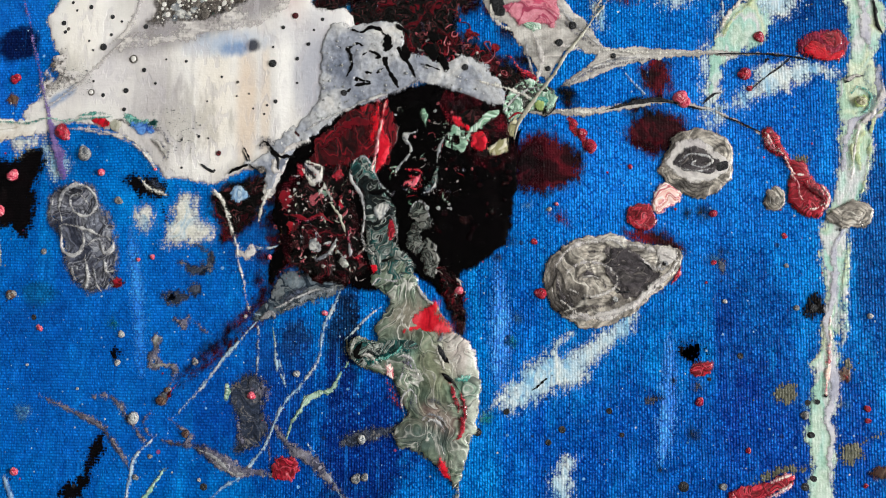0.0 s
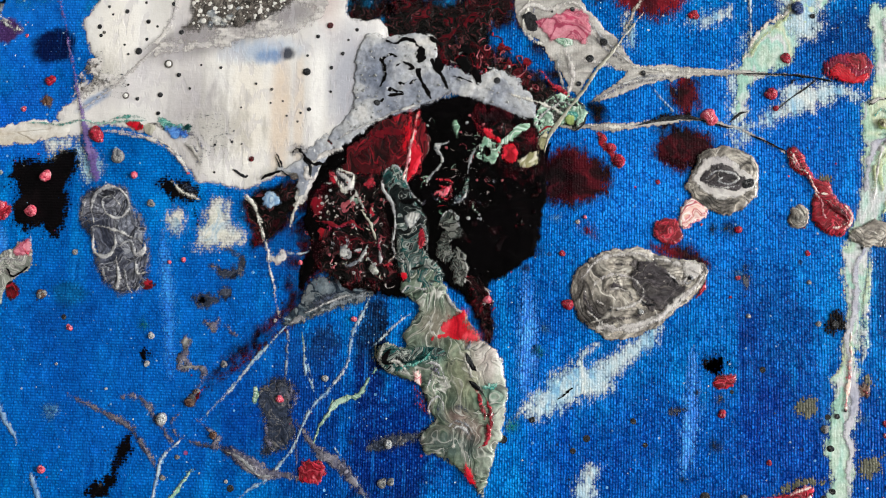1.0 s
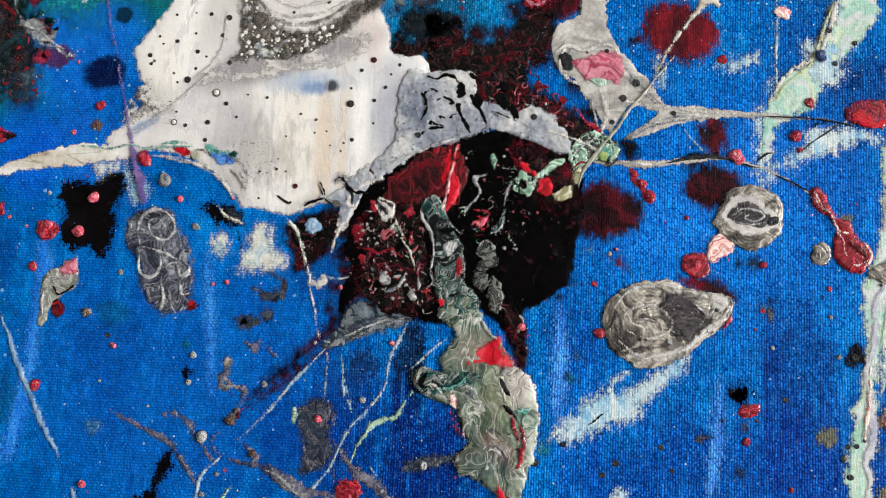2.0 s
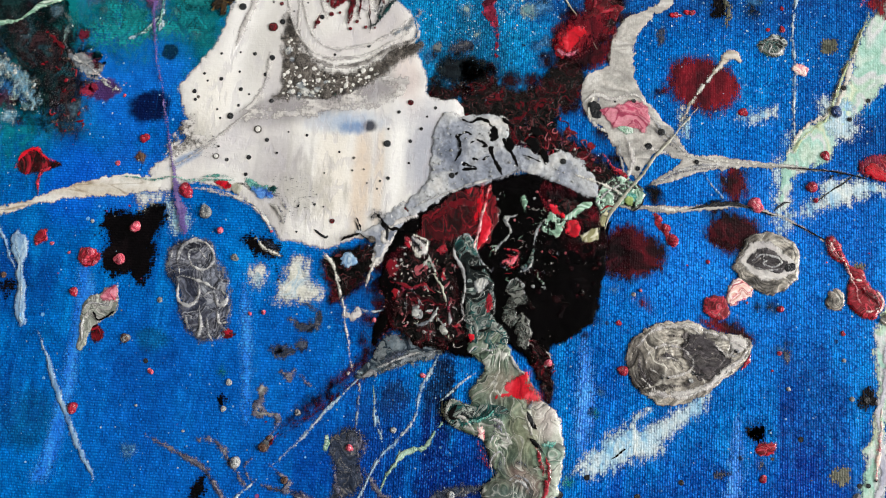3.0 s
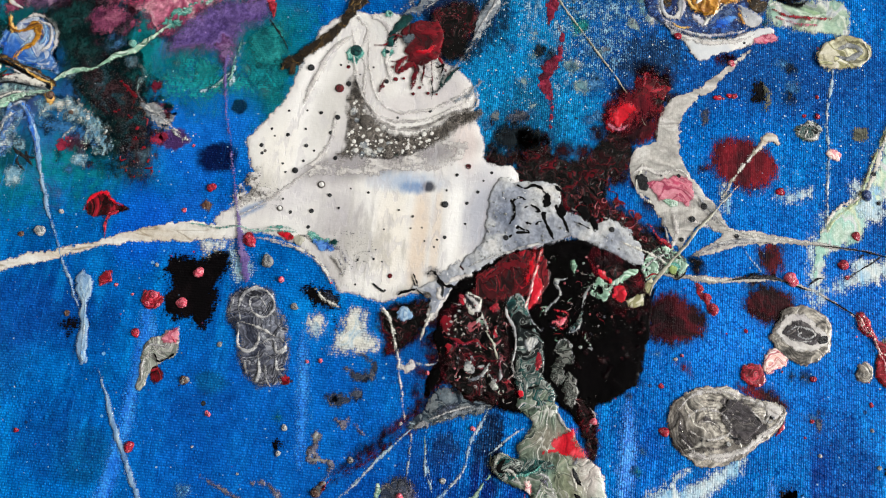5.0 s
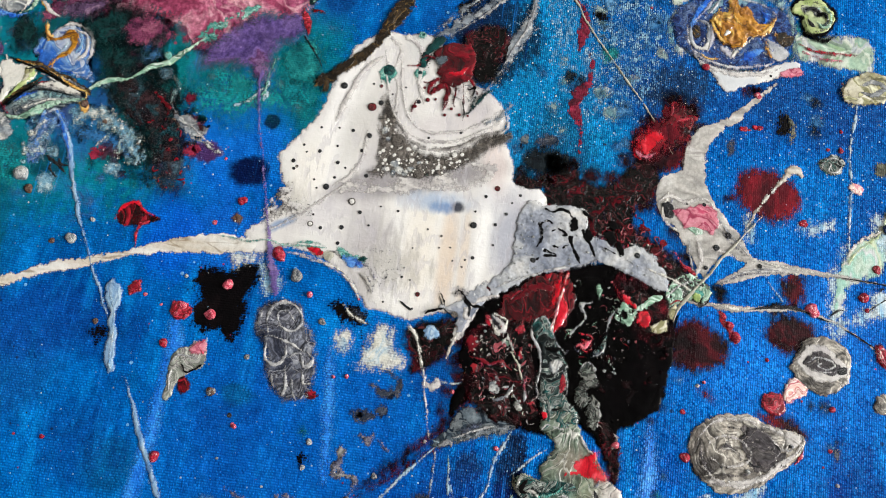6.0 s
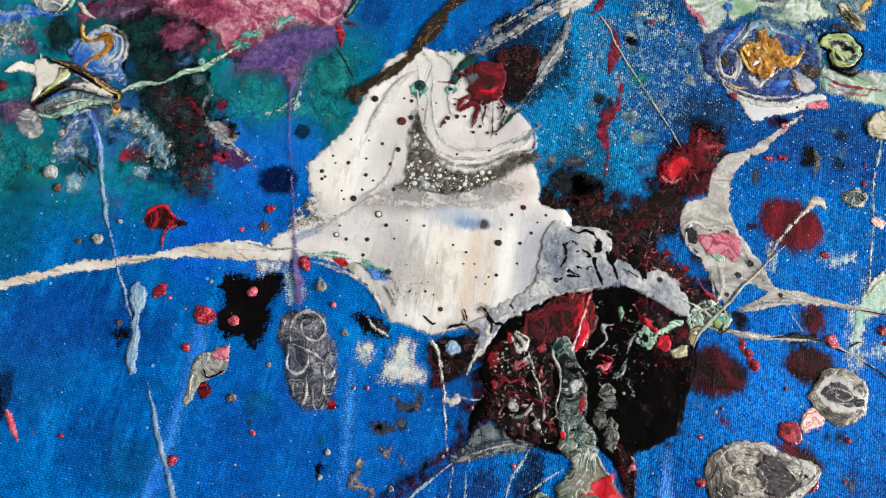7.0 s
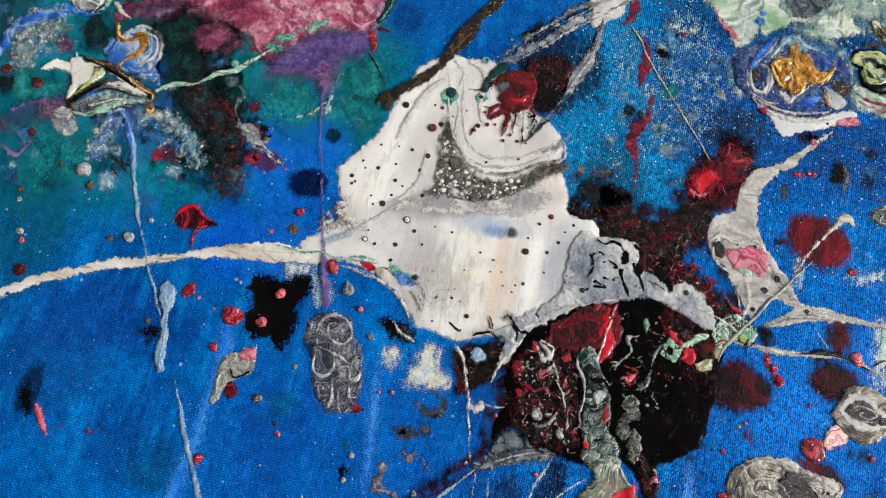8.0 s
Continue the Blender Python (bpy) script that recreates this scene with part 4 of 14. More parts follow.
veil(WASHES, -0.14, -1.82, 0.40, 2.57, 0, (8, 64, 168), 0.4, 0.35, 0.39)
veil(WASHES, -2.97, -2.29, 0.75, 0.90, 5, (8, 34, 96), 0.75, 0.35, 1.1)
veil(WASHES, -3.91, -1.91, 2.20, 1.30, 0, (6, 46, 132), 0.62, 0.4, 0.7)
veil(WASHES, 3.76, 0.01, 0.60, 1.30, 0, (6, 40, 120), 0.6, 0.35, 0.9)
veil(WASHES, 4.56, -1.71, 1.20, 1.40, 0, (8, 48, 140), 0.5, 0.4, 0.8)
veil(WASHES, 2.96, 3.41, 0.80, 0.60, 0, (20, 110, 214), 0.5, 0.4, 0.6)
veil(WASHES, -11.53, 3.67, 0.60, 0.90, -12, (12, 92, 214), 0.6, 0.4, 0.6)
veil(WASHES, 1.27, 2.77, 1.00, 0.70, 0, (24, 124, 226), 0.6, 0.4, 0.7)
veil(WASHES, 2.99, 4.16, 0.60, 0.80, 0, (30, 120, 216), 0.5, 0.4, 0.8)
veil(WASHES, -12.47, 1.42, 0.90, 0.60, -8, (8, 60, 136), 0.5, 0.4, 1.2)
veil(WASHES, -12.59, -0.97, 0.80, 0.80, -8, (10, 64, 140), 0.5, 0.4, 1.2)
veil(WASHES, -9.53, 0.05, 0.70, 0.30, -8, (10, 70, 150), 0.45, 0.4, 1.3)


def canvas_material():
    m, nt, place, bsdf = begin("blue_painted_canvas")
    corner = node(nt, "Mapping", Vector=place)
    corner.vector_type = "TEXTURE"
    corner.inputs[1].default_value, corner.inputs[2].default_value, corner.inputs[3].default_value = (-15.76, 0, 7.28), (0, radians(-12.51), 0), (6.71, 1000.0, 3.50)
    reach = nt.nodes.new("ShaderNodeVectorMath")
    reach.operation = "LENGTH"
    nt.links.new(corner.outputs[0], reach.inputs[0])
    raw_threads = woven(nt, place)
    big = node(nt, "TexNoise", Vector=place, Scale=0.35, Detail=4.0, Roughness=0.6)
    mid = node(nt, "TexNoise", Vector=vmaths(nt, "MULTIPLY", place, (2.2, 1.0, 0.5)), Scale=1.1, Detail=5.0, Roughness=0.6)
    fine = node(nt, "TexNoise", Vector=place, Scale=6.0, Detail=5.0, Roughness=0.65)
    col = ramp(nt, big.outputs[0], [(0.3, srgb(2, 67, 142)), (0.5, srgb(2, 96, 179)), (0.7, srgb(4, 114, 200))])
    col = mixed(nt, ranged(nt, mid.outputs[0], 0.48, 0.7, 0.0, 0.55), col, srgb(10, 137, 219))
    col = mixed(nt, ranged(nt, mid.outputs[0], 0.45, 0.25, 0.0, 0.5), col, srgb(3, 58, 136))
    rough_edge = maths(nt, "ADD", maths(nt, "MULTIPLY", maths(nt, "SUBTRACT", fine.outputs[0], 0.5), 1.6), maths(nt, "MULTIPLY", maths(nt, "SUBTRACT", mid.outputs[0], 0.5), 1.2))
    covered = ranged(nt, maths(nt, "MULTIPLY_ADD", rough_edge, 0.45, reach.outputs["Value"]), 1.25, 0.75)
    threads = maths(nt, "ADD", maths(nt, "MULTIPLY", raw_threads, maths(nt, "MULTIPLY_ADD", covered, -0.75, 1.0)), maths(nt, "MULTIPLY", covered, 0.33))
    turb = node(nt, "TexNoise", Vector=place, Scale=0.7, Detail=3.0)
    folded = vmaths(nt, "ADD", place, vmaths(nt, "MULTIPLY", vmaths(nt, "SUBTRACT", turb.outputs["Color"], (0.5, 0.5, 0.5)), (2.6, 0.0, 2.6)))
    swirl = node(nt, "TexNoise", Vector=folded, Scale=0.9, Detail=7.0, Roughness=0.66)
    pour = ramp(nt, swirl.outputs[0], [(0.3, srgb(10, 12, 16)), (0.37, srgb(12, 44, 54)), (0.43, srgb(12, 116, 126)), (0.52, srgb(18, 150, 150)), (0.59, srgb(44, 140, 182)), (0.65, srgb(84, 76, 130)), (0.72, srgb(150, 176, 186))])
    col = mixed(nt, maths(nt, "MULTIPLY", covered, 0.85), col, pour)
    col = washes(nt, place, col, rough_edge, WASHES)
    mottle = node(nt, "TexNoise", Vector=place, Scale=3.2, Detail=8.0, Roughness=0.72)
    col = mixed(nt, 0.5, col, ramp(nt, mottle.outputs[0], [(0.3, (0.08, 0.1, 0.14)), (0.5, (0.5, 0.5, 0.5)), (0.7, (0.82, 0.86, 0.9))]), "OVERLAY")
    # lit thread tops and shaded hollows of the weave, put into the colour
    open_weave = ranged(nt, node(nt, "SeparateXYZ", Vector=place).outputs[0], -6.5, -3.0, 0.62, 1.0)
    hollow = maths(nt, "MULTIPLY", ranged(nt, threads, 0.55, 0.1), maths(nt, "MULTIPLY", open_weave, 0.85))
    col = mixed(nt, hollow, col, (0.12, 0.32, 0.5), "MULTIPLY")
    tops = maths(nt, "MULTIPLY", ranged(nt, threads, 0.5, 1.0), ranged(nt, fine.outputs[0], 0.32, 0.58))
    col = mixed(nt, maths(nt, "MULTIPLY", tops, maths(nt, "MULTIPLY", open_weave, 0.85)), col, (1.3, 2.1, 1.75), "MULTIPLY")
    # patchy pale glints on the highest threads, also painted as colour
    patchy = maths(nt, "MULTIPLY", ranged(nt, threads, 0.75, 1.15), ranged(nt, mottle.outputs[0], 0.43, 0.6))
    col = mixed(nt, maths(nt, "MULTIPLY", patchy, maths(nt, "MULTIPLY", open_weave, 0.6)), col, srgb(34, 142, 246))
    # the last dry brush went up and down, and left pale scratches
    dragged = node(nt, "TexNoise", Vector=vmaths(nt, "MULTIPLY", place, (13.0, 1.0, 0.55)), Scale=1.0, Detail=4.0, Roughness=0.6)
    where = node(nt, "TexNoise", Vector=vmaths(nt, "MULTIPLY", place, (1.1, 1.0, 0.35)), Scale=1.0, Detail=2.0)
    scratch = maths(nt, "MULTIPLY", ranged(nt, dragged.outputs[0], 0.55, 0.72), ranged(nt, where.outputs[0], 0.42, 0.6))
    col = mixed(nt, maths(nt, "MULTIPLY", scratch, maths(nt, "MULTIPLY", open_weave, 0.6)), col, srgb(30, 138, 242))
    sunk = maths(nt, "MULTIPLY", ranged(nt, dragged.outputs[0], 0.45, 0.3), ranged(nt, where.outputs[0], 0.56, 0.42))
    col = mixed(nt, maths(nt, "MULTIPLY", sunk, maths(nt, "MULTIPLY", open_weave, 0.6)), col, srgb(4, 40, 110))
    dots = node(nt, "TexVoronoi", Vector=place, Scale=4.5)
    size = node(nt, "SeparateColor", Color=dots.outputs["Color"])
    dust = ranged(nt, maths(nt, "SUBTRACT", dots.outputs["Distance"], maths(nt, "MULTIPLY", maths(nt, "POWER", size.outputs[0], 6.0), 0.2)), 0.012, -0.012)
    col = mixed(nt, maths(nt, "MULTIPLY", dust, 0.75), col, ramp(nt, size.outputs[1], [(0.0, srgb(25, 35, 60)), (0.45, srgb(30, 40, 80)), (0.5, srgb(190, 205, 215)), (0.85, srgb(120, 180, 230)), (0.97, srgb(150, 60, 85))], "CONSTANT"))
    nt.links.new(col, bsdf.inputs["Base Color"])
    bump = node(nt, "Bump", Strength=0.9, Distance=0.00013, Height=maths(nt, "ADD", threads, maths(nt, "MULTIPLY", fine.outputs[0], 0.4)))
    nt.links.new(bump.outputs[0], bsdf.inputs["Normal"])
    nt.links.new(ranged(nt, fine.outputs[0], 0.35, 0.65, 0.18, 0.32), bsdf.inputs["Roughness"])
    bsdf.inputs["Specular IOR Level"].default_value = 0.025
    return m


def plain(name, colour, rough=0.7, bump_cm=0.5):
    m, nt, place, bsdf = begin(name)
    a = node(nt, "TexNoise", Vector=place, Scale=0.03, Detail=4.0)
    b = node(nt, "TexNoise", Vector=place, Scale=1.0 / bump_cm, Detail=5.0)
    dark = tuple(c * 0.85 for c in colour)
    nt.links.new(mixed(nt, a.outputs[0], dark, colour), bsdf.inputs["Base Color"])
    nt.links.new(node(nt, "Bump", Strength=0.3, Distance=0.001, Height=b.outputs[0]).outputs[0], bsdf.inputs["Normal"])
    bsdf.inputs["Roughness"].default_value = rough
    return m


# ---- room ----
def box_mesh(name, x0, x1, y0, y1, z0, z1):
    bm = bmesh.new()
    bmesh.ops.create_cube(bm, size=1.0, matrix=Matrix.Translation(((x0 + x1) / 2, (y0 + y1) / 2, (z0 + z1) / 2)) @ Matrix.Diagonal((x1 - x0, y1 - y0, z1 - z0, 1)))
    me = bpy.data.meshes.new(name)
    bm.to_mesh(me)
    bm.free()
    return me


PLASTER, BOARDS, CEILING = plain("wall_plaster", (0.26, 0.255, 0.245)), plain("floor_boards", (0.12, 0.1, 0.085), 0.5, 3.0), plain("ceiling_paint", (0.6, 0.6, 0.58))


def structure(name, material, label, category, *boxes):
    me = box_mesh(name, *boxes[0])
    if len(boxes) > 1:
        bm = bmesh.new()
        for bx in boxes:
            part_me = box_mesh(name, *bx)
            bm.from_mesh(part_me)
            bpy.data.meshes.remove(part_me)
        bm.to_mesh(me)
        bm.free()
    me.materials.append(material)
    return tagged(new(name, me), label, category, kind="structure")


WALL_Y = 0.018
structure("wall_north", PLASTER, "plain plastered wall that the painting hangs on", "wall", (RX0, RX1, WALL_Y, WALL_Y + 0.12, 0, RZ1))
structure("wall_south", PLASTER, "plain plastered wall across the room", "wall", (RX0, RX1, RY0 - 0.12, RY0, 0, RZ1))
structure("wall_west", PLASTER, "plain plastered side wall", "wall", (RX0 - 0.12, RX0, RY0, WALL_Y, 0, RZ1))
structure("wall_east", PLASTER, "plain plastered side wall with a window opening", "wall",
          (RX1, RX1 + 0.12, RY0, WIN_Y0, 0, RZ1), (RX1, RX1 + 0.12, WIN_Y1, WALL_Y, 0, RZ1), (RX1, RX1 + 0.12, WIN_Y0, WIN_Y1, 0, WIN_Z0), (RX1, RX1 + 0.12, WIN_Y0, WIN_Y1, WIN_Z1, RZ1))
structure("floor", BOARDS, "plain brown wooden floor", "floor", (RX0 - 0.12, RX1 + 0.12, RY0 - 0.12, WALL_Y + 0.12, -0.1, 0))
structure("ceiling", CEILING, "plain white ceiling", "ceiling", (RX0 - 0.12, RX1 + 0.12, RY0 - 0.12, WALL_Y + 0.12, RZ1, RZ1 + 0.1))

# ---- the painting: a stretched canvas, its own place 0 at the point opposite the first eye ----
painting = tagged(new("painting"), "abstract blue canvas painting with poured acrylic, hanging on a wall", "painting")
painting.location = (0, 0, HEIGHT)


def part(name, me, material, parent, label=""):
    ob = new(name, me)
    me.materials.append(material) if not me.materials else None
    ob.parent = parent
    return tagged(ob, label)


def canvas_mesh():
    bm = bmesh.new()
    bmesh.ops.create_cube(bm, size=1.0, matrix=Matrix.Translation(((CX0 + CX1) / 200, 0.009, (CZ0 + CZ1) / 200)) @ Matrix.Diagonal(((CX1 - CX0) / 100, 0.018, (CZ1 - CZ0) / 100, 1)))
    bmesh.ops.bevel(bm, geom=bm.edges[:], offset=0.0025, segments=3, profile=0.5, affect="EDGES")
    me = bpy.data.meshes.new("canvas")
    bm.to_mesh(me)
    bm.free()
    return me


CX0, CX1, CZ0, CZ1 = -22.0, 12.0, -8.0, 18.0
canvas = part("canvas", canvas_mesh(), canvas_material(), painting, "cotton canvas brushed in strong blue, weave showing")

# ---- paint: every pool, drip and drop is a raised skin of its own ----
HASH = np.random.RandomState(7).rand(256, 256)


def value_noise(x, z):
    i, j = np.floor(x).astype(int), np.floor(z).astype(int)
    u, v = x - i, z - j
    u, v = u * u * (3 - 2 * u), v * v * (3 - 2 * v)
    i, j, i1, j1 = i % 256, j % 256, (i + 1) % 256, (j + 1) % 256
    return (HASH[i, j] * (1 - u) + HASH[i1, j] * u) * (1 - v) + (HASH[i, j1] * (1 - u) + HASH[i1, j1] * u) * v


def fbm(x, z, size, octaves=3):
    """Noise between about -1 and 1, its largest lumps size cm across."""
    total, weight, s = 0.0, 0.0, 1.0 / size
    for n in range(octaves):
        total = total + value_noise(x * s + 17.3 * n + 100, z * s + 9.1 * n + 100) * 0.6 ** n
        weight += 0.6 ** n
        s *= 2.1
    return (total / weight - 0.5) * 2.6


def curve_through(points, closed, steps=6):
    """A smooth line through the control points (each x, z and more), Catmull-Rom."""
    p = np.array(points, float)
    q = np.concatenate([p[-1:], p, p[:2]]) if closed else np.concatenate([p[:1] * 2 - p[1:2], p, p[-1:] * 2 - p[-2:-1]])
    out = []
    for a, b, c, d in zip(q[:-3], q[1:-2], q[2:-1], q[3:]):
        t = np.linspace(0, 1, steps, endpoint=False)[:, None]
        out.append(0.5 * (2 * b + (c - a) * t + (2 * a - 5 * b + 4 * c - d) * t ** 2 + (3 * b - a - 3 * c + d) * t ** 3))
    if not closed:
        out.append(p[-1:])
    return np.concatenate(out)


def line_distance(x, z, line, closed):
    """Distance from each place to the line, and the share along the nearest piece; inside: odd crossings."""
    nxt = np.roll(line, -1, axis=0) if closed else line[1:]
    best, which, along, inside = np.full(x.shape, 1e9), np.zeros(x.shape, int), np.zeros(x.shape), np.zeros(x.shape, bool)
    for n, (a, b) in enumerate(zip(line, nxt)):
        dx, dz = b[0] - a[0], b[1] - a[1]
        t = np.clip(((x - a[0]) * dx + (z - a[1]) * dz) / (dx * dx + dz * dz + 1e-12), 0, 1)
        d = (x - a[0] - t * dx) ** 2 + (z - a[1] - t * dz) ** 2
        less = d < best
        best[less], which[less], along[less] = d[less], n, t[less]
        if closed and abs(dz) > 1e-12:
            inside ^= ((a[1] > z) != (b[1] > z)) & (x < a[0] + (z - a[1]) * dx / dz)
    return np.sqrt(best), which, along, inside


RELIEF = 0.85


def skin(name, x, z, f, thick, lift, edge, ripple, ripple_size, feather=0.0):
    """The mesh of a paint skin over a grid: f below 0 inside, in cm; the rim falls to the canvas."""
    h = x[1, 0] - x[0, 0]
    thick, lift = thick * RELIEF, lift * RELIEF
    true_f, f = f, f - feather
    inside = f < 0
    cells = inside[:-1, :-1] | inside[1:, :-1] | inside[:-1, 1:] | inside[1:, 1:]
    if not cells.any():
        return None
    gx, gz = np.gradient(f, h)
    g2 = gx * gx + gz * gz + 1e-6
    step = np.clip(f / g2, 0, None)
    mx, mz = step * gx, step * gz
    far = np.sqrt(mx * mx + mz * mz) + 1e-9
    cut = np.minimum(1, 0.75 * h / far) * ~inside
    px, pz = x - mx * cut, z - mz * cut
    depth = np.clip(-true_f, 0, None)
    swell = np.clip(depth / edge, 0, 1)
    height = lift + thick * np.sqrt(swell * (2 - swell))
    if ripple:
        height = height + thick * ripple * fbm(x, z, ripple_size) * swell
    y = np.where(inside, -np.maximum(height, 0.003), 0.004)
    used = np.zeros(f.shape, bool)
    for a, b in ((0, 0), (1, 0), (0, 1), (1, 1)):
        used[a:f.shape[0] - 1 + a, b:f.shape[1] - 1 + b] |= cells
    index = np.cumsum(used.ravel()).reshape(f.shape) - 1
    co = np.stack([px[used], y[used], pz[used]], -1) / CM
    quads = np.stack([index[:-1, :-1][cells], index[1:, :-1][cells], index[1:, 1:][cells], index[:-1, 1:][cells]], -1)
    me = bpy.data.meshes.new(name)
    me.vertices.add(len(co))
    me.vertices.foreach_set("co", co.ravel().astype(np.float32))
    me.loops.add(quads.size)
    me.loops.foreach_set("vertex_index", quads.ravel().astype(np.int32))
    me.polygons.add(len(quads))
    me.polygons.foreach_set("loop_start", np.arange(0, quads.size, 4, dtype=np.int32))
    me.polygons.foreach_set("use_smooth", np.ones(len(quads), bool))
    me.attributes.new("depth", "FLOAT", "POINT").data.foreach_set("value", (-true_f[used]).astype(np.float32))
    me.update(calc_edges=True)
    return me


def grid_for(line, pad, h):
    x0, z0 = line[:, :2].min(0) - pad - 2 * h
    x1, z1 = line[:, :2].max(0) + pad + 2 * h
    n, m = int((x1 - x0) / h) + 2, int((z1 - z0) / h) + 2
    return np.meshgrid(x0 + h * np.arange(n), z0 + h * np.arange(m), indexing="ij")


def ragged(x, z, rag, rag_size, streak):
    """The uneven edge: lumps, and the teeth that the threads of the weave give to thin paint."""
    if not rag:
        return 0.0
    teeth = fbm(x * streak[0], z * streak[1], rag_size, 4)
    return rag * teeth + min(0.012, rag * 0.6) * fbm(x, z, 0.07, 2)


def pool(name, material, outline, thick=0.03, rag=0.015, rag_size=0.2, lift=0.0, edge=0.08, ripple=0.25, ripple_size=0.5, h=0.025, streak=(1, 1), holes=0.0, parent=None, label=""):
    """A spread of paint inside a smooth closed outline (cm on the canvas)."""
    line = curve_through(outline, True)
    h = h * 0.8
    feather = material["feather"]
    x, z = grid_for(line, rag + feather, h)
    sway = min(0.06, 0.1 * float(np.ptp(line, axis=0).min()))
    wx, wz = x + sway * (fbm(x + 31, z, 0.5) + 0.5 * fbm(x, z + 7, 0.16, 2)), z + sway * (fbm(x, z + 57, 0.5) + 0.5 * fbm(x + 3, z, 0.16, 2))
    d, _, _, inside = line_distance(wx, wz, line, True)
    f = np.where(inside, -d, d) + ragged(x, z, rag, rag_size, streak)
    if holes:
        f = np.maximum(f, holes * 0.1 + 0.1 * fbm(x * streak[0], z * streak[1], rag_size * 1.5, 4) - 0.04)
    me = skin(name, x, z, f, thick, lift, edge, ripple, ripple_size, feather)
    return part(name, me, material, parent or painting, label) if me else None


def strand(name, material, line, thick=0.025, rag=0.008, rag_size=0.12, lift=0.0, edge=None, ripple=0.2, h=0.0, streak=(1, 1), parent=None, label=""):
    """A drip or thread of paint along a line of (x, z, width), in cm."""
    fine = curve_through(line, False)
    fine[:, 2] = np.maximum(fine[:, 2], 0.012)
    half = fine[:, 2] / 2
    thick = min(thick, 0.5 * float(half.mean()) + 0.004)
    h = h or float(np.clip(half.mean() / 3, 0.01, 0.025))
    feather = material["feather"] and min(material["feather"], float(half.mean()) * 1.2)
    x, z = grid_for(fine, half.max() * 1.5 + rag + feather, h)
    sway = min(0.03, float(half.mean()) * 0.8)
    d, which, along, _ = line_distance(x + sway * fbm(x + 31, z, 0.35), z + sway * fbm(x, z + 57, 0.35), fine, False)
    nxt = np.minimum(which + 1, len(half) - 1)
    f = d - (half[which] * (1 - along) + half[nxt] * along) * (1 + 0.3 * fbm(x, z, 0.5, 2) + 0.22 * fbm(x, z + 5, 0.14, 2)) * (1 - 0.65 * np.exp(-np.minimum(which + along, len(half) - 1 - which - along) / (0.12 * len(half)))) + ragged(x, z, rag, rag_size, streak)
    me = skin(name, x, z, f, thick, lift, edge or float(max(0.02, half.mean())), ripple, 0.15, feather)
    return part(name, me, material, parent or painting, label) if me else None


def drop_mesh(name, seed, lumpy):
    """A drop of radius 1 cm that dried on the weave: its rim is uneven and its back lumpy, the more so the thicker the paint was."""
    bm = bmesh.new()
    rng = random.Random(seed)
    lobes = [rng.uniform(-1, 1) for _ in range(6)]
    rings = [(1.05, 0.25), (1.0, -0.05), (0.95, -0.36), (0.82, -0.64), (0.6, -0.86), (0.32, -0.97)]
    rows, count = [], 26
    for r, y in rings:
        row = []
        for k in range(count):
            a = k / count * math.tau
            wave = sum(l * 0.6 ** n * math.sin((n + 2) * a + seed * 1.7 + n) for n, l in enumerate(lobes))
            rr = r * (1 + (0.03 + 0.13 * lumpy) * wave)
            x, z = rr * math.cos(a), rr * math.sin(a)
            lump = 1 + lumpy * 0.32 * float(fbm(np.array([x + seed * 3.1]), np.array([z + seed]), 0.8, 3)[0])
            row.append(bm.verts.new((x / CM, (y * lump if y < 0 else y) / CM, z / CM)))
        rows.append(row)
    top = bm.verts.new((0, -1.0 / CM, 0))
    for one, two in zip(rows, rows[1:]):
        for k in range(count):
            bm.faces.new((one[k], one[(k + 1) % count], two[(k + 1) % count], two[k]))
    for k in range(count):
        bm.faces.new((rows[-1][k], rows[-1][(k + 1) % count], top))
    bmesh.ops.recalc_face_normals(bm, faces=bm.faces[:])
    for f in bm.faces:
        f.smooth = True
    me = bpy.data.meshes.new(name)
    bm.to_mesh(me)
    bm.free()
    me.attributes.new("depth", "FLOAT", "POINT").data.foreach_set("value", np.repeat([0.0, 0.02, 0.06, 0.15, 0.3, 0.3, 0.3], [count] * 6 + [1]).astype(np.float32))
    return me


DROPS = {}
SMOOTH_DROPS = ("ink_paint", "dkred_paint", "dteal_paint", "bright_paint", "cell_paint", "crimson_paint")


def drops(material, places, height=0.24, lift=0.0, name="paint_drop", parent=None, label="", squash=1.0):
    """Single drops at (x, z, radius) in cm; height: dome height as a share of the radius."""
    for n, (x, z, r) in enumerate(places):
        key = (material.name, (n * 7 + int(r * 100)) % 8)
        lumpy = 0.0 if material.name in SMOOTH_DROPS else 1.0
        if key not in DROPS:
            DROPS[key] = drop_mesh(name, key[1] + 1, lumpy)
            DROPS[key].materials.append(material)
        ob = new(name, DROPS[key])
        ob.parent = parent or painting
        ob.location = (x / CM, -lift * RELIEF / CM, z / CM)
        ob.rotation_euler = (0, (n * 2.4) % 6.28, 0)
        size = r * (0.94 - 0.06 * lumpy)
        ob.scale = (size, max(height * (1 + 0.9 * lumpy) * r, 0.006), size * squash)
        tagged(ob, label)


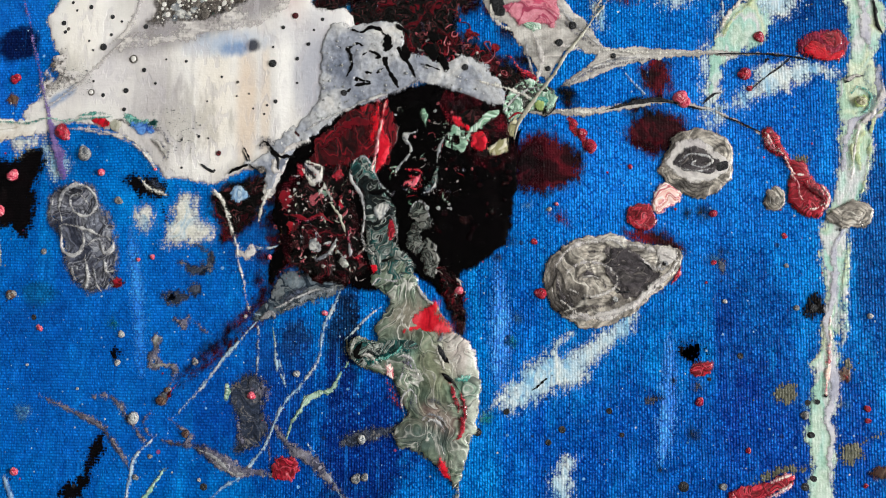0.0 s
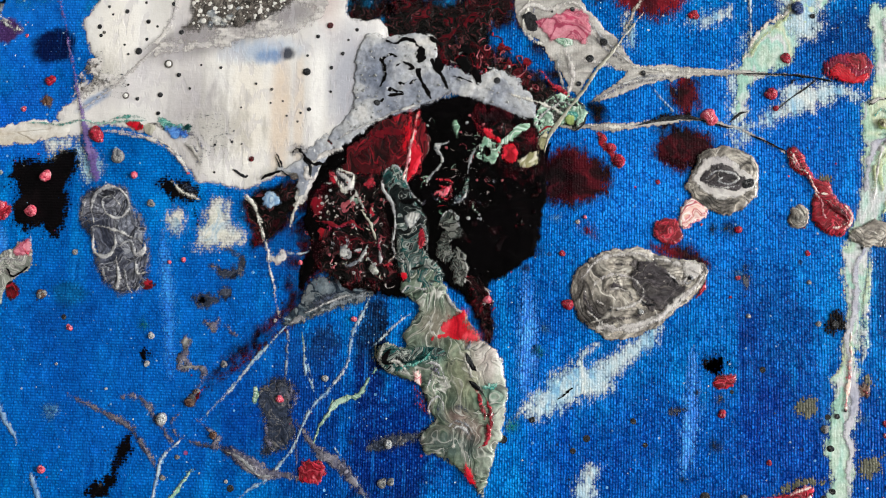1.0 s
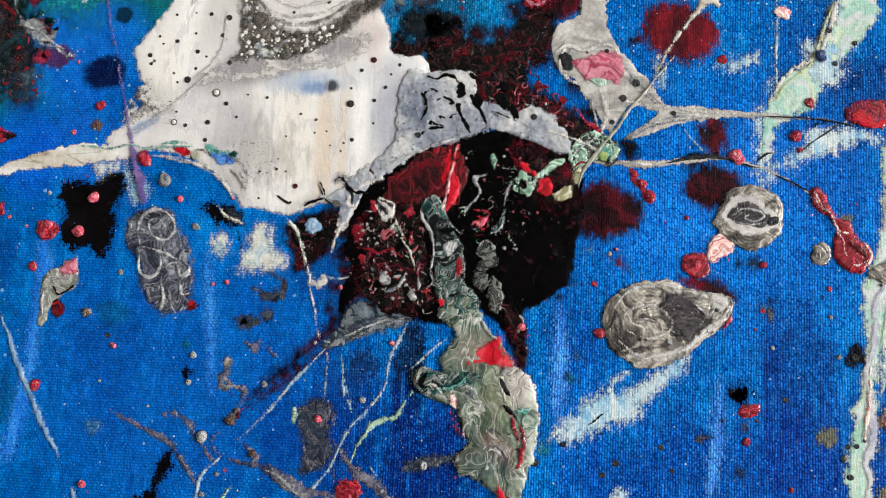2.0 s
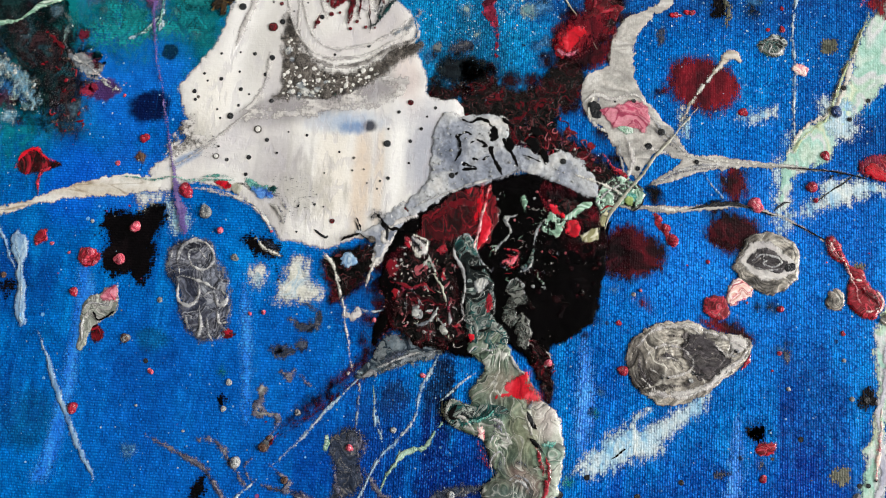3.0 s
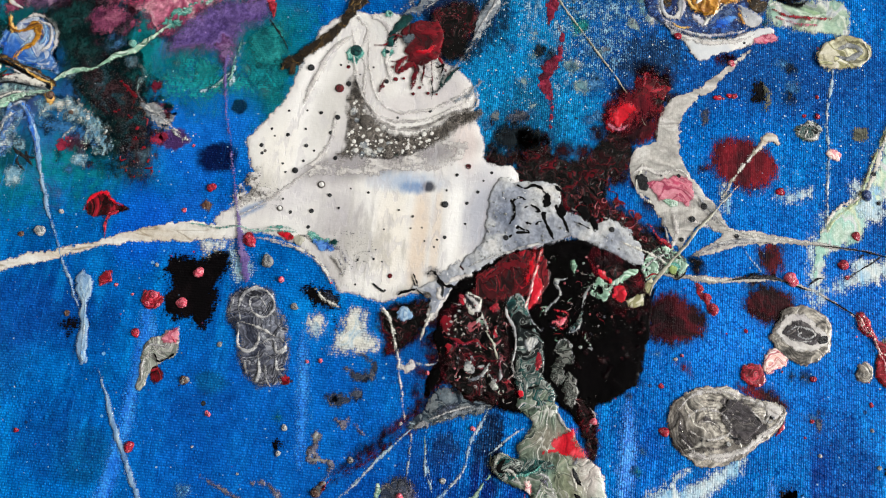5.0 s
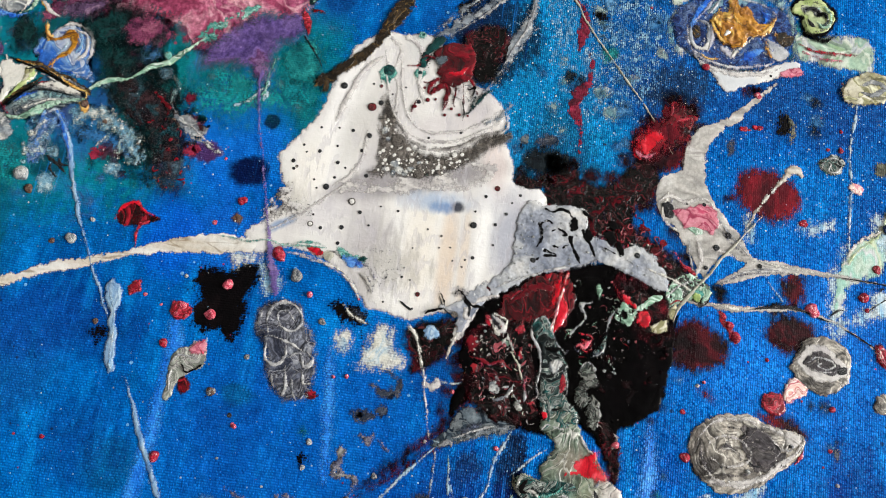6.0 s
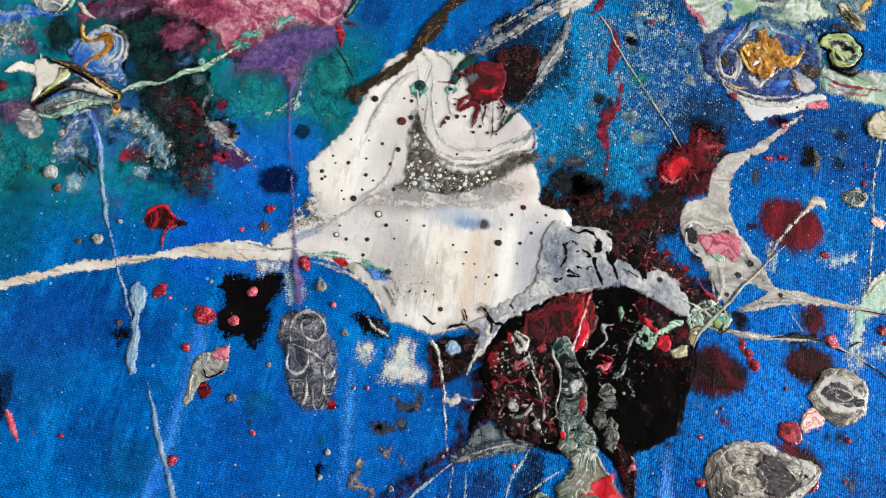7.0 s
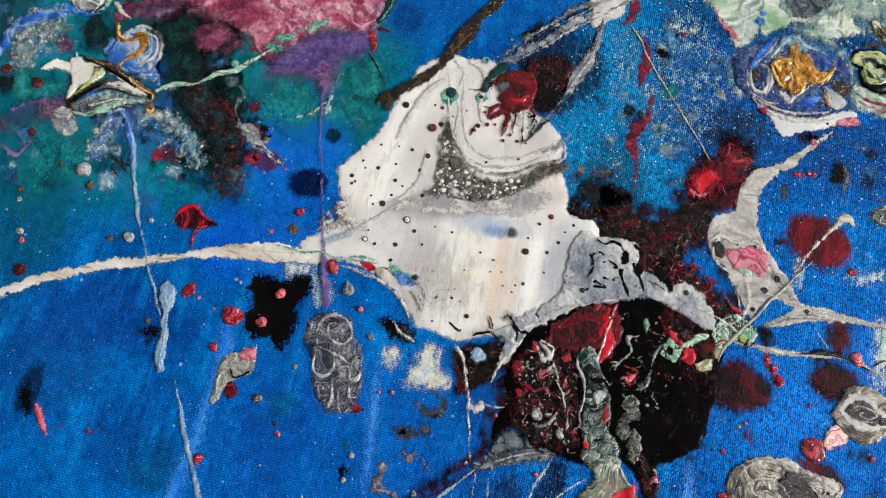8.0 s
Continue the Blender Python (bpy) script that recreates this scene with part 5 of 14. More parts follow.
def blots(material, places, lift=0.0, name="paint_blot", parent=None, label=""):
    """Flat round blots of thin paint at (x, z, radius), soaked into the weave."""
    for n, (x, z, r) in enumerate(places):
        ring = [(x + r * math.cos(a) * (1 + 0.12 * math.sin(2 * a + n)), z + r * math.sin(a) * (1 + 0.1 * math.sin(3 * a + 2 * n))) for a in np.arange(8) * math.tau / 8]
        pool(name, material, ring, thick=0.006, rag=0.3 * r, rag_size=0.12, lift=lift, edge=0.02, ripple=0.0, h=0.018, parent=parent, label=label)


def specks(material, count, seed, box, label, lift=0.0):
    """Fine spatter and stand-in gloss glints too small to pick apart, as one mesh of little domes."""
    rng = np.random.RandomState(seed)
    bm = bmesh.new()
    for _ in range(count):
        x, z = box[0] + rng.rand() * (box[1] - box[0]), box[2] + rng.rand() * (box[3] - box[2])
        r, a0 = 0.007 + 0.02 * rng.rand() ** 3, rng.rand() * 6.28
        rim = [bm.verts.new(((x + r * (0.8 + 0.4 * rng.rand()) * math.cos(a0 + k * 1.047)) / CM, 0.00002, (z + r * (0.8 + 0.4 * rng.rand()) * math.sin(a0 + k * 1.047)) / CM)) for k in range(6)]
        top = bm.verts.new((x / CM, -(max(0.4 * r, 0.006) + lift) / CM, z / CM))
        for k in range(6):
            bm.faces.new((rim[k], rim[(k + 1) % 6], top)).smooth = True
    me = bpy.data.meshes.new("paint_spatter")
    bm.to_mesh(me)
    bm.free()
    me.attributes.new("depth", "FLOAT", "POINT").data.foreach_set("value", np.full(len(me.vertices), 0.2, np.float32))
    return tagged(part("paint_spatter", me, material, painting, label), kind="stuff")


def scatter_inside(outline, count, seed):
    """Seeded places inside an outline."""
    line = curve_through(outline, True)
    rng = np.random.RandomState(seed)
    lo, hi = line.min(0), line.max(0)
    p = lo + rng.rand(count * 6, 2) * (hi - lo)
    _, _, _, inside = line_distance(p[:, 0], p[:, 1], line, True)
    return p[inside][:count], rng


def curls(materials, outline, count, seed, length=0.35, width=0.022, lift=0.02, label=""):
    """Fine loose threads of paint, curled at random inside an outline."""
    places, rng = scatter_inside(outline, count, seed)
    for n, (x, z) in enumerate(places):
        a, line, size = rng.rand() * 6.28, [], length * (0.4 + rng.rand())
        turn = rng.randn() * 1.2
        for k in range(5):
            line.append((x, z, width * (0.5 + rng.rand())))
            x, z = x + math.cos(a) * size / 5, z + math.sin(a) * size / 5
            a += turn + rng.randn() * 0.7
        strand("paint_curl", materials[n % len(materials)], line, thick=0.015, lift=lift + 0.008 * rng.rand(), rag=0.004, label=label)



# thin light ridges left by the brush
pool("brush_ridge", SKYWASH, [(-11.02, 2.07), (-10.72, 1.37), (-10.8, 0.41), (-10.88, -0.76), (-10.93, -1.79), (-11.15, -2.41), (-11.55, -2.45), (-11.32, -1.26), (-11.22, -0.1), (-11.17, 0.97), (-11.17, 1.81)], rag=0.04, rag_size=0.12, h=0.02, streak=(2.5, 0.7), thick=0.006, edge=0.02, ripple=0.0, label='light blue brush ridge')
pool("brush_ridge", SKYWASH, [(-7.68, 1.65), (-7.47, 1.55), (-7.25, 0.28), (-7.22, -0.97), (-7.4, -0.88), (-7.57, 0.48)], rag=0.04, rag_size=0.12, h=0.02, streak=(2.5, 0.7), thick=0.006, edge=0.02, ripple=0.0, label='light blue brush ridge')
pool("brush_ridge", SKYWASH, [(-0.63, 1.37), (-0.36, 0.03), (-0.48, -0.97), (-0.75, -1.0), (-0.76, 0.22)], rag=0.04, rag_size=0.12, h=0.02, streak=(2.5, 0.7), thick=0.006, edge=0.02, ripple=0.0, label='light blue brush ridge')
pool("brush_ridge", SKYWASH, [(2.37, -0.1), (2.48, -1.18), (2.33, -2.24), (2.1, -2.25), (2.19, -1.18)], rag=0.04, rag_size=0.12, h=0.02, streak=(2.5, 0.7), thick=0.006, edge=0.02, ripple=0.0, label='light blue brush ridge')

# clouds of thin paint
blots(HAZED, [(-14.04, 5.8, 0.23), (-12.34, 6.19, 0.244), (-17.63, 6.3, 0.263), (-13.7, 5.16, 0.094)], name='paint_cloud', label='dark cloud of thin paint')
blots(HAZET, [(-15.55, 7.81, 0.183), (-15.3, 9.0, 0.13), (-15.64, 4.66, 0.213), (-16.43, 5.02, 0.094), (-14.91, 8.53, 0.086), (-13.39, 8.45, 0.128), (-11.96, 5.67, 0.134), (-12.48, 7.09, 0.207), (-15.99, 4.47, 0.2), (-12.03, 5.57, 0.134)], name='paint_cloud', label='teal cloud of thin paint')
blots(HAZEP, [(-16.27, 8.03, 0.114), (-17.69, 7.06, 0.196), (-17.45, 5.35, 0.136), (-15.61, 5.12, 0.161), (-16.06, 6.58, 0.207), (-16.73, 4.15, 0.08), (-13.24, 5.51, 0.081), (-13.65, 7.64, 0.196)], name='paint_cloud', label='plum cloud of thin paint')
blots(HAZEB, [(-18.4, 8.15, 0.115), (-12.94, 8.63, 0.227), (-12.16, 5.31, 0.133), (-15.78, 6.43, 0.22), (-16.79, 5.17, 0.23), (-13.68, 9.25, 0.273), (-17.48, 6.91, 0.196), (-12.97, 7.93, 0.252), (-15.05, 7.6, 0.14), (-17.41, 8.2, 0.114), (-13.37, 4.81, 0.106), (-16.76, 4.11, 0.172), (-15.92, 7.77, 0.198), (-13.31, 7.3, 0.153)], name='paint_cloud', label='steel blue cloud of thin paint')
blots(HAZEW, [(-16.82, 4.4, 0.08), (-14.6, 5.24, 0.094), (-13.2, 5.06, 0.186), (-13.99, 8.82, 0.171), (-16.43, 4.81, 0.134), (-14.61, 4.52, 0.225), (-12.51, 7.48, 0.167), (-13.81, 7.07, 0.138), (-16.06, 8.18, 0.157), (-11.82, 5.3, 0.186)], name='paint_cloud', label='pale blue cloud of thin paint')
blots(HAZED, [(-12.91, 6.75, 0.053), (-13.07, 5.42, 0.13), (-12.91, 5.43, 0.117), (-12.38, 5.82, 0.117)], name='paint_cloud', label='dark cloud of thin paint')
blots(HAZER, [(-12.96, 5.67, 0.065), (-12.71, 5.49, 0.104), (-12.94, 4.96, 0.103), (-12.94, 7.73, 0.094), (-13.17, 5.74, 0.091), (-12.17, 5.89, 0.117), (-13.02, 5.84, 0.118), (-12.31, 6.76, 0.119)], name='paint_cloud', label='dark maroon cloud of thin paint')
blots(DKGREY, [(-12.06, 5.78, 0.13), (-12.0, 6.3, 0.092), (-13.23, 5.25, 0.13), (-12.76, 5.71, 0.117), (-12.58, 7.28, 0.12), (-12.58, 5.81, 0.078), (-12.45, 5.5, 0.104), (-12.68, 7.7, 0.067)], name='paint_cloud', label='dark grey blot of thin paint')
blots(HAZEW, [(-12.85, 5.82, 0.065), (-12.41, 5.93, 0.052), (-13.01, 7.08, 0.053), (-13.58, 6.76, 0.067), (-13.63, 7.61, 0.094)], name='paint_cloud', label='pale blue cloud of thin paint')
blots(HAZET, [(-12.97, 5.93, 0.105), (-13.07, 5.08, 0.052), (-13.11, 6.91, 0.08), (-13.32, 5.27, 0.078), (-13.58, 5.88, 0.052)], name='paint_cloud', label='teal cloud of thin paint')
blots(HAZED, [(-0.45, 10.45, 0.17), (2.49, 8.93, 0.137), (1.46, 9.48, 0.125), (-2.94, 8.73, 0.166), (2.53, 8.27, 0.162), (-1.4, 7.75, 0.067), (-3.19, 8.8, 0.166)], name='paint_cloud', label='dark cloud of thin paint')
blots(HAZEB, [(-2.92, 8.57, 0.22), (-1.52, 9.79, 0.098), (-1.74, 7.32, 0.121), (2.54, 8.51, 0.163), (-1.93, 7.24, 0.147), (-1.33, 10.36, 0.241), (-0.84, 10.62, 0.156), (-3.06, 8.59, 0.138), (-1.84, 8.13, 0.204), (-3.83, 8.81, 0.111), (2.32, 9.05, 0.11), (-2.42, 10.89, 0.244), (-1.95, 8.89, 0.152), (0.35, 9.41, 0.194), (-2.98, 7.98, 0.109), (-0.54, 10.44, 0.113), (-0.49, 9.87, 0.126), (0.99, 9.61, 0.069)], name='paint_cloud', label='steel blue cloud of thin paint')
blots(HAZET, [(-2.31, 9.5, 0.224), (1.9, 10.02, 0.07), (1.14, 10.4, 0.169), (0.78, 9.39, 0.152), (1.99, 10.78, 0.142)], name='paint_cloud', label='teal cloud of thin paint')
blots(HAZED, [(3.28, 1.33, 0.069), (2.98, 2.04, 0.119), (0.96, 0.05, 0.069), (2.2, -2.45, 0.057), (-2.31, -0.62, 0.092), (-4.69, 1.57, 0.107), (2.71, 2.03, 0.069), (2.76, -1.82, 0.096)], name='paint_cloud', label='dark cloud of thin paint')
blots(HAZEB, [(-9.62, -1.73, 0.142), (5.28, -1.29, 0.047), (3.14, 1.21, 0.098), (4.64, -1.36, 0.056), (-5.18, -2.7, 0.062), (-0.29, 0.14, 0.06), (-0.12, 2.18, 0.051), (-3.93, 2.04, 0.053)], name='paint_cloud', label='steel blue cloud of thin paint')
blots(HAZET, [(-0.82, -1.64, 0.12), (-7.88, -0.04, 0.076), (-0.44, -0.28, 0.131), (-4.0, 2.12, 0.117)], name='paint_cloud', label='teal cloud of thin paint')

# stains soaked into the weave
pool("paint_stain", BLACKM, [(-10.91, 2.82), (-10.65, 3.23), (-10.12, 3.19), (-9.56, 3.45), (-9.42, 3.08), (-9.58, 2.59), (-9.55, 2.09), (-9.79, 1.53), (-10.13, 1.77), (-10.49, 1.67), (-10.77, 2.14), (-10.63, 2.49)], rag=0.08, rag_size=0.35, h=0.02, thick=0.006, edge=0.02, ripple=0.0, label='matt black splash soaked into the weave')
pool("paint_stain", MAROON, [(-0.4, 3.23), (0.16, 3.51), (0.85, 3.15), (0.83, 2.61), (0.46, 2.39), (-0.23, 2.46)], rag=0.045, rag_size=0.15, h=0.02, streak=(2.2, 0.6), thick=0.006, edge=0.02, ripple=0.0, label='dark maroon stain soaked into the weave')
pool("paint_stain", MAROON, [(1.65, 3.56), (2.08, 3.92), (2.72, 3.7), (2.68, 3.25), (2.17, 3.03), (1.69, 3.25)], rag=0.04, rag_size=0.15, h=0.02, streak=(2.2, 0.6), thick=0.006, edge=0.02, ripple=0.0, label='dark maroon stain soaked into the weave')
pool("paint_stain", MAROON, [(1.94, 4.7), (2.24, 4.88), (2.49, 4.68), (2.5, 4.33), (2.16, 4.0), (1.98, 4.36)], rag=0.035, rag_size=0.15, h=0.02, streak=(2.2, 0.6), thick=0.006, edge=0.02, ripple=0.0, label='dark maroon stain soaked into the weave')
pool("paint_stain", MAROON, [(1.61, 1.67), (2.05, 1.77), (2.59, 1.54), (2.61, 1.27), (2.14, 1.33), (1.7, 1.47)], rag=0.03, rag_size=0.15, h=0.02, streak=(2.2, 0.6), thick=0.006, edge=0.02, ripple=0.0, label='dark maroon stain soaked into the weave')
pool("paint_stain", STAINRED, [(0.86, 6.96), (1.49, 7.21), (2.2, 6.85), (2.25, 6.32), (1.75, 5.94), (0.98, 6.17)], rag=0.06, rag_size=0.18, h=0.02, streak=(2.2, 0.6), thick=0.006, edge=0.02, ripple=0.0, label='worn dark red stain over the weave')
pool("paint_stain", BLACKRED, [(-4.08, 6.1), (-3.55, 5.94), (-2.97, 6.4), (-2.17, 6.3), (-1.66, 6.77), (-1.37, 7.56), (-1.06, 7.91), (-0.65, 8.57), (-0.13, 8.18), (-0.49, 7.33), (-0.93, 6.93), (-0.92, 6.14), (-1.36, 5.64), (-0.98, 5.19), (-0.35, 4.8), (0.04, 4.23), (-0.53, 3.98), (-1.14, 4.5), (-2.08, 4.81), (-2.51, 5.12), (-3.34, 5.47), (-3.9, 5.69)], rag=0.1, rag_size=0.45, h=0.022, thick=0.012, edge=0.04, ripple=0.4, label='black paint shot through with maroon')
pool("paint_stain", BLACKM, [(-8.83, -3.31), (-8.76, -2.98), (-8.41, -2.83), (-8.27, -2.43), (-8.1, -2.07), (-7.9, -2.09), (-7.92, -2.54), (-8.16, -2.94), (-8.37, -3.3)], rag=0.04, rag_size=0.2, h=0.02, thick=0.006, edge=0.02, ripple=0.0, label='matt black splash soaked into the weave')
pool("paint_stain", BLACKM, [(-7.82, 2.69), (-7.46, 2.84), (-7.03, 2.72), (-6.88, 2.44), (-7.07, 2.27), (-7.46, 2.33), (-7.65, 2.49)], rag=0.03, rag_size=0.15, h=0.02, thick=0.006, edge=0.02, ripple=0.0, label='matt black splash soaked into the weave')
pool("paint_stain", BLACKM, [(-7.1, 2.33), (-6.95, 2.08), (-6.83, 1.83), (-6.9, 1.83), (-7.02, 2.05)], rag=0.02, rag_size=0.12, h=0.015, thick=0.006, edge=0.02, ripple=0.0, label='matt black splash soaked into the weave')
pool("paint_stain", BLACKM, [(2.56, -0.39), (2.72, -0.26), (2.91, -0.31), (2.95, -0.51), (2.79, -0.64), (2.58, -0.55)], rag=0.02, rag_size=0.12, h=0.015, thick=0.006, edge=0.02, ripple=0.0, label='matt black splash soaked into the weave')
pool("paint_stain", BLACKM, [(4.64, 0.46), (4.81, 0.63), (4.99, 0.51), (5.01, 0.26), (4.8, 0.18), (4.65, 0.29)], rag=0.025, rag_size=0.12, h=0.015, thick=0.006, edge=0.02, ripple=0.0, label='matt black splash soaked into the weave')
pool("paint_stain", BLACKM, [(1.62, 8.29), (1.8, 8.49), (2.01, 8.4), (2.02, 8.14), (1.81, 7.96), (1.63, 8.05)], rag=0.02, rag_size=0.12, h=0.015, thick=0.006, edge=0.02, ripple=0.0, label='matt black splash soaked into the weave')
pool("paint_stain", BLACKM, [(-2.81, 10.45), (-2.67, 10.61), (-2.45, 10.44), (-2.51, 10.29), (-2.7, 10.3)], rag=0.02, rag_size=0.1, h=0.015, thick=0.006, edge=0.02, ripple=0.0, label='matt black splash soaked into the weave')
pool("paint_stain", BLACKM, [(-7.88, -0.63), (-7.81, -0.46), (-7.69, -0.49), (-7.68, -0.66), (-7.8, -0.75)], rag=0.015, rag_size=0.1, h=0.015, thick=0.006, edge=0.02, ripple=0.0, label='matt black splash soaked into the weave')
pool("paint_stain", BLACKM, [(-15.02, -0.54), (-14.89, -0.16), (-14.7, -0.35), (-14.6, -0.71), (-14.67, -0.89), (-14.87, -0.75)], rag=0.045, rag_size=0.15, h=0.02, thick=0.006, edge=0.02, ripple=0.0, label='matt black splash soaked into the weave')
pool("paint_stain", BLACKM, [(-13.01, 1.34), (-12.61, 1.5), (-12.06, 1.43), (-12.44, 1.3), (-12.58, 1.05), (-12.74, 1.23)], rag=0.03, rag_size=0.15, h=0.02, thick=0.006, edge=0.02, ripple=0.0, label='matt black splash soaked into the weave')
pool("paint_stain", DKGREY, [(1.92, -1.3), (2.02, -1.19), (2.23, -1.2), (2.35, -1.24), (2.16, -1.28), (2.01, -1.36)], rag=0.015, rag_size=0.1, h=0.015, thick=0.006, edge=0.02, ripple=0.0, label='dark grey blot of thin paint')
pool("paint_stain", WASHW, [(-0.96, -1.66), (-0.54, -1.16), (-0.04, -0.68), (0.36, -0.39), (0.67, -0.44), (1.15, -0.1), (1.74, 0.23), (1.64, -0.09), (1.07, -0.63), (0.77, -1.05), (0.16, -1.26), (-0.34, -1.55), (-0.64, -1.42)], rag=0.07, rag_size=0.22, h=0.02, thick=0.006, edge=0.02, ripple=0.0, label='thin white paint dragged over the weave')
pool("paint_stain", WASHW, [(0.4, -3.07), (0.3, -2.7), (0.55, -2.27), (0.71, -2.46), (0.59, -3.06)], rag=0.06, rag_size=0.2, h=0.02, thick=0.006, edge=0.02, ripple=0.0, label='thin white paint dragged over the weave')
pool("paint_stain", WASHW, [(3.18, 3.82), (3.85, 4.24), (4.46, 4.6), (5.04, 4.62), (5.07, 4.52), (4.55, 4.35), (3.95, 4.09), (3.41, 3.8)], rag=0.07, rag_size=0.25, h=0.02, thick=0.006, edge=0.02, ripple=0.0, label='thin white paint dragged over the weave')
pool("paint_stain", WASHW, [(2.17, 5.85), (2.59, 6.04), (3.02, 6.18), (2.98, 5.99), (2.53, 5.78)], rag=0.045, rag_size=0.15, h=0.02, thick=0.006, edge=0.02, ripple=0.0, label='thin white paint dragged over the weave')
pool("paint_stain", WASHW, [(1.05, 5.89), (1.21, 5.96), (1.29, 5.48), (1.19, 5.42)], rag=0.025, rag_size=0.15, h=0.02, thick=0.006, edge=0.02, ripple=0.0, label='thin white paint dragged over the weave')
pool("paint_stain", WASHW, [(1.07, 5.97), (1.19, 6.07), (1.21, 5.54), (1.12, 5.38)], rag=0.025, rag_size=0.15, h=0.02, thick=0.006, edge=0.02, ripple=0.0, label='thin white paint dragged over the weave')
pool("paint_stain", WASHW, [(-9.42, 3.09), (-9.26, 3.27), (-8.99, 3.19), (-8.93, 2.92), (-9.17, 2.72), (-9.36, 2.81)], rag=0.04, rag_size=0.15, h=0.02, thick=0.006, edge=0.02, ripple=0.0, label='thin white paint dragged over the weave')
pool("paint_stain", WASHW, [(-9.59, 3.37), (-9.42, 3.5), (-9.29, 3.24), (-9.32, 2.97), (-9.51, 3.06)], rag=0.03, rag_size=0.15, h=0.02, thick=0.006, edge=0.02, ripple=0.0, label='thin white paint dragged over the weave')
pool("paint_stain", SPLAT, [(-6.93, 1.55), (-6.81, 2.11), (-6.65, 2.4), (-6.36, 2.33), (-6.28, 1.97), (-6.01, 1.79), (-6.04, 1.54), (-6.64, 1.45)], rag=0.04, rag_size=0.15, h=0.02, thick=0.012, edge=0.03, ripple=0.2, label='off-white splash of paint')
pool("paint_stain", SPLAT, [(-7.58, 2.03), (-7.37, 2.2), (-7.2, 2.07), (-7.23, 1.77), (-7.52, 1.75)], rag=0.03, rag_size=0.12, h=0.02, thick=0.012, edge=0.03, ripple=0.2, label='off-white splash of paint')
strand("paint_stain", DKGREY, [(-6.62, 1.13, 0.218), (-6.26, 0.96, 0.281), (-6.01, 1.15, 0.238), (-6.1, 1.36, 0.195), (-6.45, 1.47, 0.087)], rag=0.03, thick=0.006, edge=0.02, ripple=0.0, label='dark grey blot of thin paint')
blots(DKGREY, [(-6.31, 0.62, 0.162), (-6.66, 0.44, 0.184), (-6.8, 0.48, 0.13), (2.41, -0.91, 0.077), (2.84, -1.0, 0.087)], label='dark grey blot of thin paint')
pool("paint_stain", DKGREY, [(-5.64, -1.25), (-5.22, -0.94), (-4.87, -1.14), (-4.96, -1.63), (-4.76, -1.95), (-5.12, -2.35), (-5.47, -2.27), (-5.44, -1.85)], rag=0.06, rag_size=0.2, h=0.02, thick=0.006, edge=0.02, ripple=0.0, label='dark grey blot of thin paint')
pool("paint_stain", OLIVE, [(4.11, -1.19), (4.16, -1.0), (4.35, -0.9), (4.5, -1.04), (4.46, -1.25), (4.29, -1.33)], rag=0.02, rag_size=0.12, h=0.015, thick=0.006, edge=0.02, ripple=0.0, label='olive grey blot of thin paint')
pool("paint_stain", OLIVE, [(5.1, -2.07), (5.24, -1.93), (5.47, -1.92), (5.54, -2.11), (5.37, -2.27), (5.17, -2.24)], rag=0.02, rag_size=0.12, h=0.015, thick=0.006, edge=0.02, ripple=0.0, label='olive grey blot of thin paint')
strand("paint_stain", OLIVE, [(3.7, -2.68, 0.131), (4.08, -2.46, 0.187), (4.63, -2.33, 0.093), (5.1, -2.22, 0.056), (5.56, -1.87, 0.074), (5.91, -1.72, 0.074)], rag=0.03, thick=0.006, edge=0.02, ripple=0.0, label='olive grey blot of thin paint')
pool("paint_stain", OLIVE, [(5.24, -0.55), (5.34, -0.47), (5.44, -0.55), (5.4, -0.69), (5.28, -0.69)], rag=0.015, rag_size=0.12, h=0.015, thick=0.006, edge=0.02, ripple=0.0, label='olive grey blot of thin paint')
strand("paint_stain", MAROON, [(-4.8, 0.17, 0.127), (-5.35, -0.21, 0.159), (-5.85, -0.68, 0.159), (-6.46, -1.12, 0.096), (-6.8, -1.42, 0.107)], rag=0.04, thick=0.006, edge=0.02, ripple=0.0, label='dark maroon stain soaked into the weave')

# the black and maroon mass in the middle
pool("paint_pool", BLACK, [(-4.46, 3.45), (-4.14, 3.71), (-3.74, 4.07), (-3.2, 4.25), (-2.56, 4.37), (-1.93, 4.53), (-1.51, 4.56), (-0.98, 4.26), (-0.44, 3.83), (-0.37, 3.36), (-0.29, 2.52), (-0.39, 2.29), (-0.43, 1.8), (-0.53, 1.49), (-0.84, 1.18), (-1.24, 0.95), (-1.3, 0.77), (-1.2, 0.36), (-1.24, -0.17), (-1.44, 0.14), (-1.71, 0.54), (-2.07, 0.85), (-2.9, 0.6), (-3.56, 0.74), (-3.98, 0.74), (-4.5, 1.05), (-4.82, 0.75), (-4.91, 1.07), (-4.69, 1.59), (-4.88, 1.97), (-4.82, 2.34), (-4.83, 2.55), (-4.64, 3.04)], thick=0.03, edge=0.15, ripple=0.5, ripple_size=0.3, rag=0.03, rag_size=0.15, h=0.025, label='glossy black pool of paint')
pool("paint_pool", BLACKRED, [(-5.94, 2.56), (-5.34, 2.75), (-5.01, 2.77), (-4.76, 2.55), (-4.87, 2.36), (-5.09, 1.94), (-5.5, 1.64), (-5.73, 1.51), (-5.82, 1.38), (-5.92, 1.81), (-6.05, 2.19)], thick=0.015, rag=0.1, rag_size=0.2, h=0.02, label='black paint shot through with maroon')
